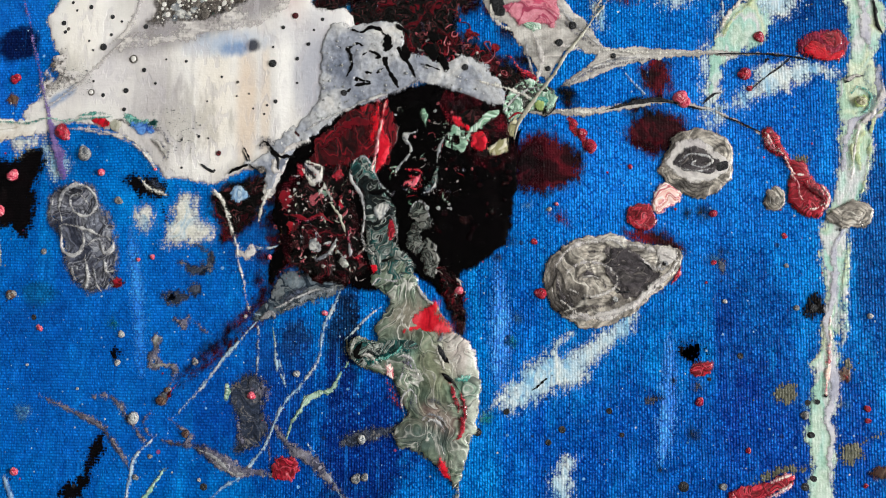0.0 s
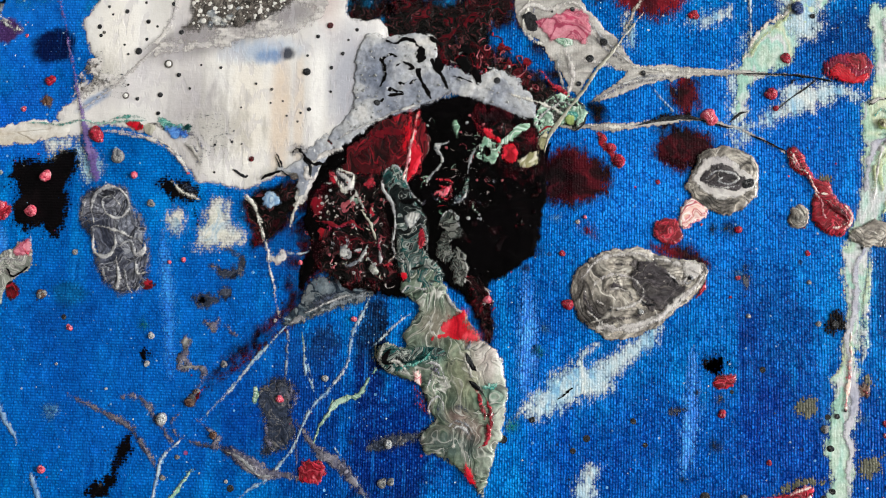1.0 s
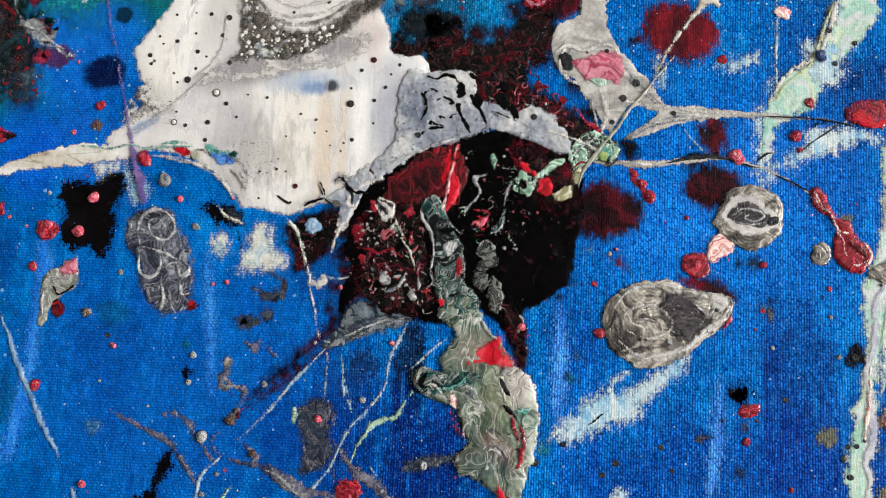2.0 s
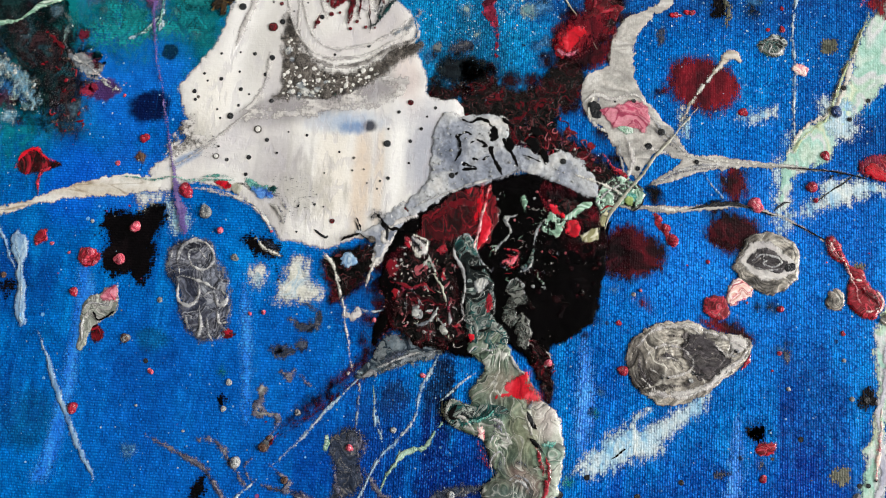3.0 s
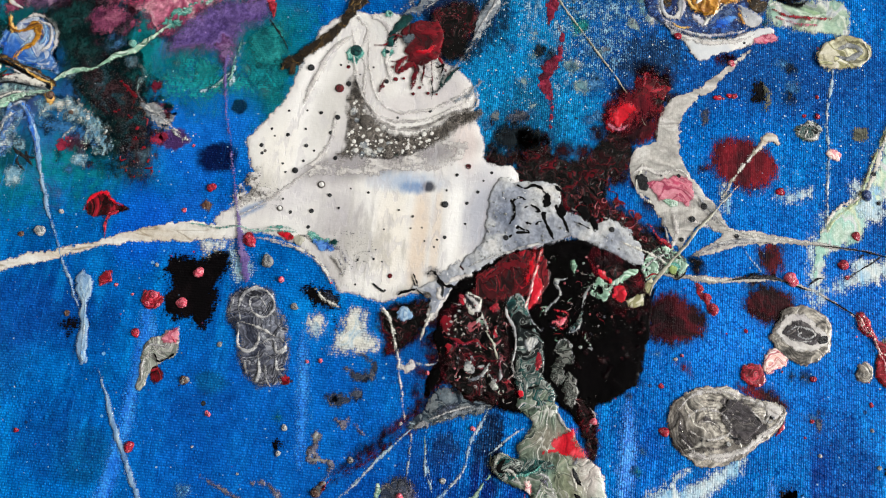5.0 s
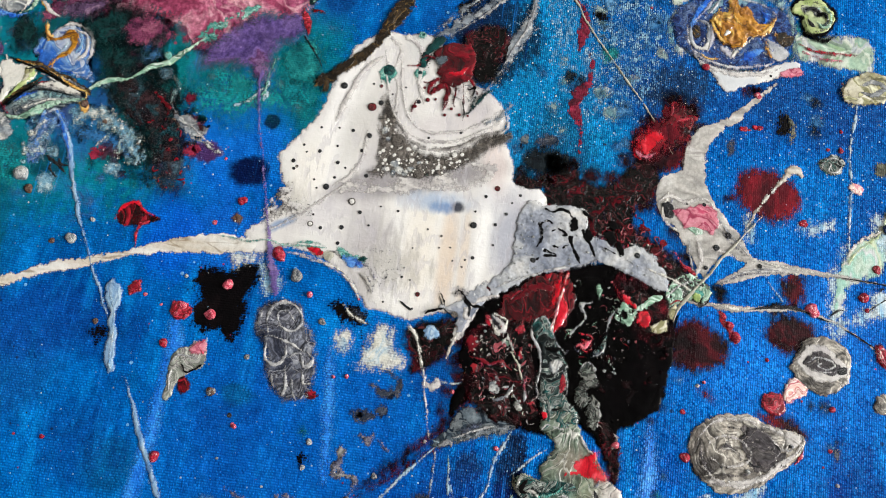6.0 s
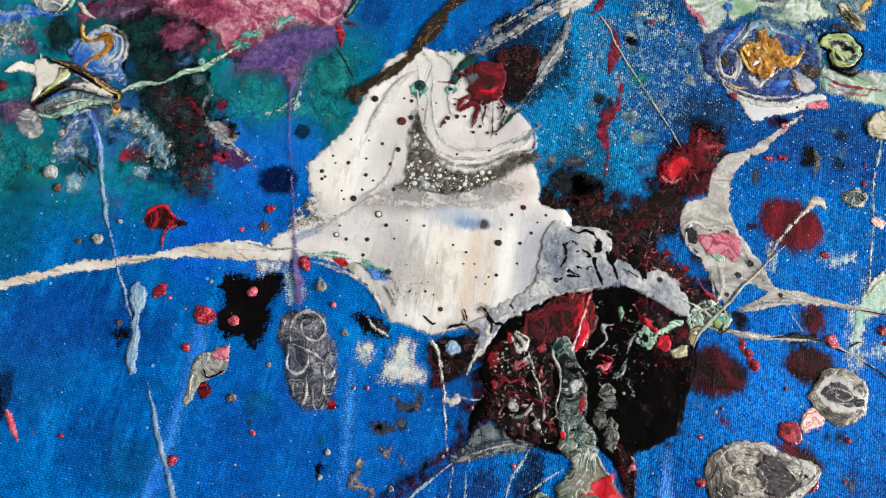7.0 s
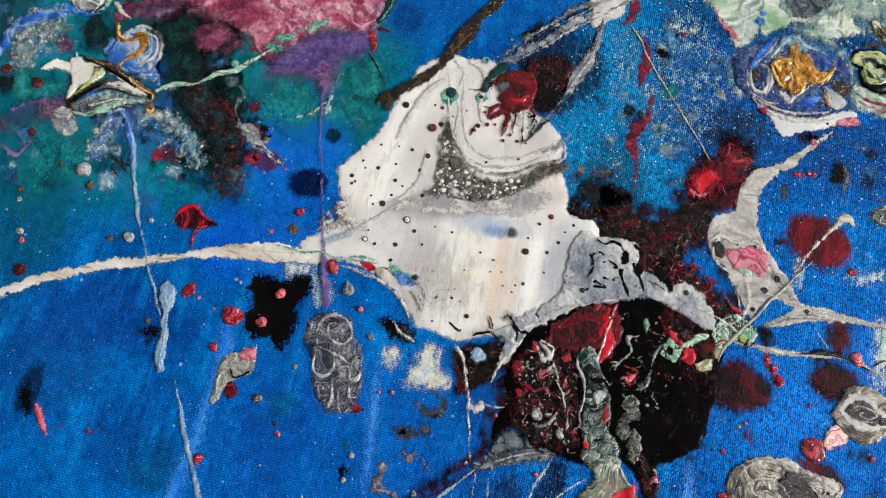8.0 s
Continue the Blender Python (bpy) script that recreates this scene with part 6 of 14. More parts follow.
pool("paint_pool", DKRED, [(-4.1, 3.24), (-3.83, 3.51), (-3.62, 3.7), (-3.2, 3.91), (-2.69, 4.07), (-2.53, 3.54), (-2.65, 2.96), (-2.97, 3.07), (-3.28, 2.86), (-3.71, 2.81), (-4.04, 2.98)], thick=0.02, lift=0.025, rag=0.06, rag_size=0.2, ripple=0.6, ripple_size=0.25, holes=0.0, label='glossy dark red paint')
pool("paint_pool", BLACKRED, [(-4.67, 2.34), (-4.03, 2.87), (-3.39, 2.97), (-3.27, 2.33), (-3.15, 1.59), (-3.03, 0.97), (-3.56, 0.76), (-4.2, 0.86), (-4.58, 1.07), (-4.52, 1.59)], thick=0.02, lift=0.022, rag=0.05, rag_size=0.2, ripple=0.9, ripple_size=0.15, label='black paint shot through with maroon')
pool("paint_pool", BLACKRED, [(-1.61, 4.17), (-1.08, 4.05), (-0.51, 3.73), (-0.46, 3.25), (-0.87, 2.94), (-1.28, 3.26), (-1.5, 3.64)], thick=0.02, lift=0.022, rag=0.04, rag_size=0.2, ripple=0.9, ripple_size=0.15, label='black paint shot through with maroon')
pool("paint_pool", BLACKRED, [(-1.68, 1.08), (-1.47, 0.97), (-1.26, 0.57), (-1.2, 0.16), (-1.23, -0.2), (-1.46, 0.0), (-1.61, 0.41), (-1.72, 0.77)], thick=0.02, lift=0.02, rag=0.02, rag_size=0.15, ripple=0.9, ripple_size=0.15, label='black paint shot through with maroon')
pool("paint_pool", MAROON, [(-1.75, 4.2), (-1.19, 4.26), (-0.64, 3.89), (-0.44, 3.46), (-0.48, 2.92), (-0.95, 2.82), (-1.3, 3.24), (-1.52, 3.67)], lift=0.03, thick=0.015, rag=0.06, rag_size=0.15, h=0.018, holes=0.02, ripple=0.6, ripple_size=0.12, label='dark maroon stain soaked into the weave')
pool("paint_pool", MAROON, [(-4.76, 2.55), (-4.25, 2.82), (-4.02, 2.44), (-4.14, 1.81), (-4.32, 1.28), (-4.64, 1.38), (-4.7, 1.91)], lift=0.024, thick=0.012, rag=0.08, rag_size=0.12, h=0.018, holes=0.1, label='dark maroon stain soaked into the weave')
strand("paint_drip", RED, [(-2.73, 4.14, 0.086), (-2.81, 3.66, 0.128), (-2.74, 3.26, 0.277), (-2.88, 2.86, 0.106), (-2.92, 2.73, 0.064)], lift=0.045, thick=0.03, rag=0.02, label='glossy bright red paint')
strand("paint_thread", PINKW, [(-2.73, 4.12, 0.032), (-2.83, 3.55, 0.043), (-2.94, 2.96, 0.043), (-2.96, 2.75, 0.032)], lift=0.08, thick=0.015, label='pink and cream marbled paint')
pool("paint_pool", RED, [(-1.16, 3.47), (-0.97, 3.55), (-0.85, 3.47), (-0.81, 3.24), (-0.97, 3.13), (-1.1, 3.24)], lift=0.04, thick=0.02, rag=0.04, h=0.02, label='glossy bright red paint')
strand("paint_thread", RED, [(-1.55, 3.85, 0.084), (-1.34, 3.69, 0.147), (-1.13, 3.52, 0.084)], lift=0.04, rag=0.03, label='glossy bright red paint')
curls([CURLR, CURLW, BROWN, CURLP, TWIG], [(-4.78, 2.34), (-4.04, 2.98), (-3.34, 2.86), (-3.16, 2.01), (-3.03, 0.97), (-3.56, 0.76), (-4.31, 0.96), (-4.64, 1.38)], 80, 3, label='fine curled thread of pink and grey paint', length=0.24, width=0.014)
curls([CURLW, MINT, CURLW, CURLP], [(-2.66, 3.81), (-1.71, 4.01), (-1.29, 3.47), (-1.59, 2.53), (-2.11, 2.43), (-2.54, 2.75)], 60, 5, label='fine curled thread of grey-green paint', length=0.3, width=0.012)
curls([CURLP, CURLR, CURLR], [(-2.14, 5.2), (-1.32, 5.78), (-0.24, 4.43), (-0.85, 4.3), (-1.68, 4.77)], 26, 8, label='fine red thread of paint', length=0.4)
curls([CURLP, CURLR, CURLW], [(-3.6, 2.86), (-3.18, 2.97), (-3.09, 0.97), (-3.45, 0.86)], 30, 11, label='fine curled thread of paint', length=0.3)
curls([CURLW, CURLR], [(-1.68, 0.97), (-1.31, 0.77), (-1.26, -0.04), (-1.51, 0.16)], 12, 13, label='fine curled thread of paint', length=0.3)
strand("paint_thread", LINE, [(-2.15, 3.57, 0.053), (-2.38, 3.47, 0.085), (-2.25, 3.25, 0.053), (-2.31, 3.06, 0.042), (-2.5, 2.87, 0.063), (-2.54, 2.75, 0.032)], lift=0.035, label='pale grey line of paint')
strand("paint_thread", LINE, [(-1.55, 3.5, 0.053), (-1.7, 3.29, 0.053), (-1.76, 2.95, 0.053)], lift=0.035, label='pale grey line of paint')
strand("paint_thread", GREENTEAL, [(-1.75, 2.85, 0.084), (-1.8, 2.64, 0.147), (-1.95, 2.48, 0.084), (-1.98, 2.41, 0.031)], lift=0.035, label='teal, sage and white swirled paint')
pool("paint_thread", MINT, [(-2.08, 3.91), (-1.99, 3.99), (-1.92, 3.85), (-1.96, 3.64), (-2.04, 3.72)], lift=0.035, rag=0.03, h=0.015, label='pale mint green paint')
strand("paint_thread", ROSE, [(-2.33, 2.85, 0.053), (-2.06, 2.8, 0.063), (-2.09, 2.66, 0.063), (-2.32, 2.59, 0.053), (-2.13, 2.48, 0.052), (-2.03, 2.72, 0.042)], lift=0.035, label='red and pink marbled paint')
strand("paint_thread", LINE, [(-4.09, 1.54, 0.064), (-4.0, 1.47, 0.106), (-3.93, 1.38, 0.085), (-4.05, 1.33, 0.053)], lift=0.04, label='pale grey line of paint')
strand("paint_thread", LINE, [(-3.99, 1.17, 0.042), (-3.78, 1.28, 0.042), (-3.66, 1.47, 0.042), (-3.6, 1.59, 0.032)], lift=0.04, label='pale grey line of paint')
strand("paint_thread", LINE, [(-3.38, 1.49, 0.063), (-3.36, 1.33, 0.084), (-3.38, 1.23, 0.053)], lift=0.045, label='pale grey line of paint')
strand("paint_thread", GREYL, [(-4.25, 2.98, 0.065), (-4.06, 2.85, 0.108), (-3.96, 2.68, 0.107), (-4.07, 2.65, 0.064), (-4.19, 2.82, 0.043)], lift=0.045, label='pale grey swirl of paint')
pool("paint_pool", MINT, [(-1.62, 3.39), (-1.5, 3.64), (-1.34, 3.66), (-1.18, 3.56), (-1.2, 3.24), (-1.37, 3.18), (-1.54, 3.24)], lift=0.035, thick=0.02, rag=0.08, rag_size=0.12, h=0.015, holes=0.05, label='pale mint green paint')
strand("paint_splash", MINT, [(-1.2, 3.49, 0.105), (-0.97, 3.66, 0.168), (-0.77, 3.84, 0.189), (-0.61, 3.89, 0.084)], lift=0.04, rag=0.05, thick=0.02, label='pale mint green paint')
pool("paint_pool", LIME, [(-0.85, 3.24), (-0.66, 3.36), (-0.48, 3.38), (-0.48, 3.2), (-0.66, 3.07), (-0.82, 3.1)], lift=0.03, rag=0.03, h=0.02, label='cream and olive curl of paint')
pool("paint_stain", BLACKRED, [(-4.19, 6.31), (-3.75, 6.31), (-3.15, 6.25), (-3.42, 5.94), (-4.0, 5.87)], rag=0.1, rag_size=0.2, h=0.02, thick=0.006, edge=0.02, ripple=0.0, label='black paint shot through with maroon')
blots(HAZED, [(-3.98, 6.38, 0.08), (-3.02, 6.68, 0.08), (-3.86, 6.51, 0.053), (-3.23, 6.69, 0.04), (-3.93, 6.7, 0.093), (-3.93, 6.3, 0.079), (-4.07, 6.32, 0.04), (-4.03, 6.41, 0.053), (-3.07, 6.76, 0.053)], name='paint_cloud', label='dark cloud of thin paint')
blots(HAZEB, [(-3.26, 7.25, 0.094), (-4.21, 6.9, 0.107), (-3.38, 7.0, 0.04), (-2.91, 6.58, 0.093), (-4.0, 6.38, 0.066), (-3.94, 6.74, 0.08), (-3.78, 6.72, 0.04)], name='paint_cloud', label='steel blue cloud of thin paint')
blots(GREYTEAL, [(-3.1, 6.55, 0.093), (-3.57, 6.21, 0.079), (-3.42, 6.57, 0.093), (-3.77, 7.06, 0.04), (-4.04, 7.07, 0.107)], name='paint_cloud', label='grey-blue smear of paint')
blots(MAROON, [(-3.53, 6.33, 0.04), (-3.53, 6.18, 0.079), (-3.66, 6.65, 0.04), (-4.08, 6.92, 0.067), (-3.63, 6.17, 0.04), (-3.93, 6.81, 0.04)], name='paint_cloud', label='dark maroon stain soaked into the weave')
pool("paint_stain", BLACKRED, [(-3.57, 6.79), (-3.04, 6.77), (-2.57, 6.32), (-2.92, 6.04), (-3.45, 6.13)], rag=0.1, rag_size=0.3, h=0.02, thick=0.006, edge=0.02, ripple=0.0, label='black paint shot through with maroon')
pool("paint_pool", CRIMSON, [(-4.73, 2.39), (-4.59, 2.47), (-4.51, 2.32), (-4.55, 2.1), (-4.69, 2.15)], thick=0.02, lift=0.03, rag=0.05, rag_size=0.12, h=0.015, label='glossy crimson splash of paint')
pool("paint_pool", DKRED, [(-4.6, 1.86), (-4.44, 1.91), (-4.35, 1.75), (-4.49, 1.65)], thick=0.02, lift=0.03, rag=0.05, rag_size=0.12, h=0.015, label='glossy dark red paint')
pool("paint_pool", ROSE, [(-3.76, 2.81), (-3.55, 2.86), (-3.47, 2.73), (-3.65, 2.67)], thick=0.02, lift=0.03, rag=0.04, rag_size=0.12, h=0.015, label='red and pink marbled paint')
pool("paint_pool", ROSE, [(-3.59, 2.31), (-3.51, 2.38), (-3.48, 2.14), (-3.56, 2.07)], thick=0.02, lift=0.03, rag=0.03, rag_size=0.12, h=0.015, label='red and pink marbled paint')
pool("paint_pool", CURLP, [(-4.18, 2.34), (-3.91, 2.39), (-3.89, 2.23), (-4.1, 2.18)], thick=0.02, lift=0.03, rag=0.08, rag_size=0.1, h=0.015, holes=0.1, label='fine pink curl of paint')
pool("paint_pool", GREYL, [(-4.13, 1.49), (-4.0, 1.55), (-3.91, 1.43), (-4.02, 1.32)], thick=0.02, lift=0.03, rag=0.03, rag_size=0.12, h=0.015, label='pale grey swirl of paint')
pool("paint_pool", MINT, [(-4.02, 2.44), (-3.86, 2.55), (-3.75, 2.39), (-3.83, 2.31)], thick=0.015, lift=0.03, rag=0.07, rag_size=0.1, h=0.015, holes=0.1, label='pale mint green paint')
strand("paint_thread", CURLW, [(-3.69, 2.17, 0.026), (-3.58, 1.96, 0.025), (-3.47, 1.75, 0.032), (-3.49, 1.59, 0.019)], lift=0.045, label='fine pale curl of paint')
strand("paint_thread", CURLW, [(-4.17, 1.81, 0.019), (-4.0, 1.7, 0.019), (-3.87, 1.49, 0.019)], lift=0.04, label='fine pale curl of paint')
strand("paint_thread", CURLW, [(-3.57, 1.33, 0.019), (-3.48, 1.18, 0.025), (-3.4, 1.02, 0.019)], lift=0.045, label='fine pale curl of paint')
drops(CURLP, [(-2.18, 3.45, 0.032), (-1.92, 3.75, 0.026), (-1.5, 3.9, 0.032), (-1.59, 2.84, 0.026), (-1.12, 2.84, 0.031), (-1.2, 3.37, 0.021), (-1.76, 4.07, 0.032), (-3.38, 2.44, 0.032), (-4.32, 1.38, 0.032), (-3.72, 1.07, 0.032), (-3.14, 1.23, 0.026), (-4.03, 2.76, 0.032)], height=0.3, lift=0.05, label='fine pink curl of paint')
drops(PEARL, [(-2.36, 3.46, 0.074), (-2.25, 3.19, 0.032), (-1.81, 3.93, 0.032), (-1.94, 2.13, 0.052), (-1.5, 2.11, 0.031), (-2.94, 1.89, 0.026), (-4.05, 1.44, 0.042), (-3.44, 1.23, 0.032), (-3.17, 2.65, 0.021), (-2.55, 3.87, 0.027)], height=0.25, lift=0.05, label='small off-white drop of paint')
blots(HAZER, [(-4.67, 2.5, 0.173), (-4.78, 2.23, 0.162), (-4.81, 1.91, 0.172), (-4.82, 1.59, 0.161), (-4.75, 1.28, 0.171), (-4.63, 0.96, 0.149), (-4.52, 2.87, 0.151), (-4.31, 3.25, 0.13), (-4.98, 1.81, 0.129), (-5.02, 1.22, 0.128), (-5.06, 0.8, 0.128), (-4.85, 0.54, 0.149), (-4.57, 0.7, 0.148), (-5.31, 1.86, 0.13), (-5.54, 2.13, 0.13), (-4.09, 0.67, 0.105), (-3.66, 0.65, 0.105), (-0.4, 2.83, 0.103), (-0.33, 3.25, 0.104), (-0.45, 1.54, 0.082), (-0.65, 1.23, 0.082), (-1.31, -0.25, 0.081), (-1.34, 0.16, 0.082)], name='paint_cloud', label='dark maroon cloud of thin paint')
blots(HAZER, [(-3.22, 6.66, 0.159), (-2.89, 6.67, 0.186), (-2.46, 6.45, 0.238), (-2.0, 6.45, 0.211), (-1.68, 6.93, 0.213), (-1.48, 7.39, 0.215), (-1.23, 7.94, 0.244), (-0.79, 8.61, 0.219), (-0.29, 8.36, 0.245), (-0.09, 7.84, 0.216), (-0.35, 7.29, 0.214), (-1.21, 5.94, 0.235), (-1.57, 5.72, 0.208), (-0.82, 5.89, 0.182), (-0.43, 5.44, 0.206), (-0.16, 4.84, 0.204), (-2.14, 5.2, 0.18), (-1.15, 6.43, 0.211), (-1.88, 6.06, 0.21)], name='paint_cloud', label='dark maroon cloud of thin paint')
blots(CRIMSON, [(-0.81, 8.25, 0.136), (-0.49, 7.89, 0.122), (-0.95, 7.37, 0.134), (-1.3, 7.01, 0.12), (-0.63, 8.43, 0.095), (-1.14, 6.36, 0.079), (-1.2, 5.4, 0.077), (-0.71, 5.11, 0.09), (-1.78, 6.29, 0.066)], label='glossy crimson splash of paint')
blots(REDSOFT, [(-1.29, 7.46, 0.188), (-1.08, 7.65, 0.162), (-0.74, 8.29, 0.122), (-1.41, 7.16, 0.133)], label='bright red paint blending into its neighbour')

# the green totem and leaf
leaf = pool("paint_pool", GREEN, [(-2.07, 0.68), (-1.75, 0.36), (-1.46, -0.05), (-1.11, -0.33), (-0.96, -0.84), (-0.98, -1.44), (-1.08, -2.04), (-1.22, -2.54), (-1.35, -2.89), (-1.49, -2.74), (-1.74, -2.47), (-2.05, -2.28), (-2.42, -2.13), (-2.46, -1.88), (-2.3, -1.57), (-2.41, -1.27), (-2.56, -0.97), (-2.89, -0.84), (-3.19, -0.74), (-3.33, -0.5), (-3.22, -0.21), (-2.86, -0.29), (-2.91, -0.01), (-2.6, 0.35), (-2.75, 0.62), (-2.98, 0.76), (-2.91, 1.07), (-2.51, 1.39), (-2.2, 1.16)], thick=0.07, edge=0.18, lift=0.02, rag=0.02, ripple=0.35, ripple_size=0.35, h=0.022, label='sage green swirled paint with grey and dark lines')
pool("paint_pool", GREENTEAL, [(-3.38, 2.91), (-3.24, 3.09), (-3.05, 3.03), (-2.92, 2.84), (-2.79, 2.54), (-2.59, 2.24), (-2.46, 1.82), (-2.47, 1.49), (-2.2, 1.2), (-2.14, 0.85), (-2.5, 0.76), (-2.88, 0.71), (-2.98, 0.97), (-3.09, 1.38), (-3.08, 1.8), (-3.14, 2.38), (-3.34, 2.67)], thick=0.05, edge=0.1, lift=0.04, rag=0.015, ripple=0.5, ripple_size=0.2, h=0.02, label='teal, sage and white swirled paint')
strand("paint_rim", GLINE, [(-3.37, 2.86, 0.043), (-3.36, 2.67, 0.053), (-3.17, 2.38, 0.053), (-3.1, 1.96, 0.053), (-3.13, 1.59, 0.042), (-3.04, 1.33, 0.042)], lift=0.075, label='pale rim of the green paint')
strand("paint_rim", GLINE, [(-3.35, 2.9, 0.043), (-3.24, 3.06, 0.043), (-3.09, 3.06, 0.043), (-2.92, 2.8, 0.042), (-2.79, 2.52, 0.042), (-2.61, 2.38, 0.042)], lift=0.075, label='pale rim of the green paint')
pool("paint_pool", PEARL, [(-2.91, 2.1), (-2.82, 2.22), (-2.63, 2.2), (-2.65, 2.06), (-2.73, 1.93), (-2.86, 1.95)], lift=0.085, thick=0.03, rag=0.01, h=0.015, label='white bead of paint')
strand("paint_rim", GLINE, [(-2.63, 2.01, 0.042), (-2.5, 1.8, 0.042), (-2.48, 1.54, 0.042), (-2.58, 1.39, 0.031)], lift=0.085, label='pale rim of the green paint')
strand("paint_rim", GLINE, [(-2.92, 0.71, 0.042), (-2.8, 0.84, 0.052), (-2.51, 0.78, 0.042), (-2.34, 0.87, 0.041)], lift=0.085, label='pale rim of the green paint')
strand("paint_rim", GLINE, [(-2.99, 1.38, 0.031), (-2.85, 1.26, 0.042), (-2.62, 1.28, 0.042)], lift=0.085, label='pale rim of the green paint')
strand("paint_crack", CRACK, [(-3.01, 2.43, 0.064), (-2.83, 2.41, 0.085), (-2.66, 2.45, 0.053)], lift=0.085, label='dark crack in the green paint')
strand("paint_crack", CRACK, [(-2.93, 1.23, 0.052), (-2.72, 1.16, 0.063), (-2.51, 1.22, 0.042)], lift=0.085, label='dark crack in the green paint')
pool("paint_pool", ROSE, [(-2.63, 1.93), (-2.52, 1.85), (-2.5, 1.65), (-2.58, 1.51), (-2.66, 1.59)], lift=0.08, thick=0.02, rag=0.01, h=0.015, label='red and pink marbled paint')
pool("paint_pool", RED, [(-2.97, 1.07), (-2.85, 1.09), (-2.84, 0.95), (-2.95, 0.93)], lift=0.08, thick=0.02, rag=0.015, h=0.015, label='glossy bright red paint')
pool("paint_pool", FRAG, [(-2.29, 2.01), (-2.13, 2.24), (-1.98, 2.2), (-1.9, 1.96), (-1.81, 1.75), (-2.02, 1.68), (-1.97, 1.39), (-2.12, 1.26), (-2.29, 1.54), (-2.25, 1.8)], lift=0.03, thick=0.04, rag=0.06, rag_size=0.12, h=0.02, edge=0.06, label='grey-green scrap of marbled paint')
pool("paint_pool", FRAG, [(-1.99, 1.54), (-1.84, 1.49), (-1.72, 1.18), (-1.76, 0.92), (-1.9, 0.89), (-2.01, 1.18)], lift=0.03, thick=0.03, rag=0.06, rag_size=0.12, h=0.02, edge=0.05, label='grey-green scrap of marbled paint')
pool("paint_pool", REDSOFT, [(-2.3, -0.14), (-2.13, 0.19), (-1.79, 0.42), (-1.69, 0.2), (-1.46, -0.05), (-1.58, -0.17), (-1.92, -0.09)], lift=0.085, thick=0.02, rag=0.015, h=0.02, label='bright red paint blending into its neighbour')
strand("paint_rim", GLINE, [(-2.29, 2.01, 0.021), (-2.15, 2.23, 0.026), (-1.98, 2.2, 0.026), (-1.9, 1.97, 0.021)], lift=0.06, label='pale rim of the scrap')
strand("paint_rim", GLINE, [(-1.84, 1.49, 0.021), (-1.72, 1.18, 0.026), (-1.76, 0.93, 0.021)], lift=0.055, label='pale rim of the scrap')
strand("paint_rim", GLINE, [(-2.12, 1.7, 0.021), (-2.06, 1.51, 0.026), (-2.12, 1.32, 0.021)], lift=0.06, label='pale rim of the scrap')
strand("paint_rim", LINE, [(-2.11, 0.71, 0.052), (-1.96, 0.48, 0.062), (-1.75, 0.36, 0.041)], lift=0.09, label='pale grey line of paint')
pool("paint_pool", GREENTEAL, [(-3.3, -0.5), (-3.18, -0.25), (-2.8, -0.31), (-2.28, -0.26), (-2.05, -0.38), (-2.33, -0.56), (-2.69, -0.67), (-3.0, -0.76), (-3.21, -0.72)], lift=0.075, thick=0.03, rag=0.02, h=0.02, ripple=0.6, ripple_size=0.2, label='teal, sage and white swirled paint')
strand("paint_crack", INK, [(-1.7, -0.37, 0.061), (-1.61, -0.53, 0.081), (-1.54, -0.65, 0.041)], lift=0.1, label='dark crack in the paint')
strand("paint_crack", INK, [(-1.61, -0.88, 0.061), (-1.45, -0.97, 0.061), (-1.3, -1.15, 0.05)], lift=0.1, label='dark crack in the paint')
strand("paint_swirl", ROSE, [(-1.3, -1.15, 0.05), (-1.22, -1.55, 0.08), (-1.26, -1.9, 0.06), (-1.44, -2.05, 0.08)], lift=0.095, rag=0.02, label='red and pink marbled paint')
strand("paint_swirl", RASP, [(-2.58, -1.07, 0.082), (-2.47, -1.27, 0.102), (-2.39, -1.52, 0.061)], lift=0.06, rag=0.02, label='red and pink marbled paint')
strand("paint_swirl", RED, [(-1.64, -2.35, 0.08), (-1.56, -2.55, 0.14), (-1.46, -2.72, 0.08)], lift=0.085, rag=0.02, label='glossy bright red paint')
strand("paint_drip", GREEN, [(-1.37, -2.74, 0.119), (-1.34, -3.05, 0.089), (-1.35, -3.32, 0.079)], lift=0.01, label='sage green swirled paint with grey and dark lines')
pool("paint_smear", GREYTEAL, [(-4.89, 0.46), (-4.65, 0.84), (-4.22, 0.98), (-3.77, 0.84), (-3.45, 0.76), (-3.66, 0.6), (-3.97, 0.42), (-4.5, 0.25), (-5.01, -0.0), (-5.19, 0.1)], thick=0.02, rag=0.03, rag_size=0.15, h=0.02, ripple=0.7, ripple_size=0.15, label='grey-blue smear of paint')

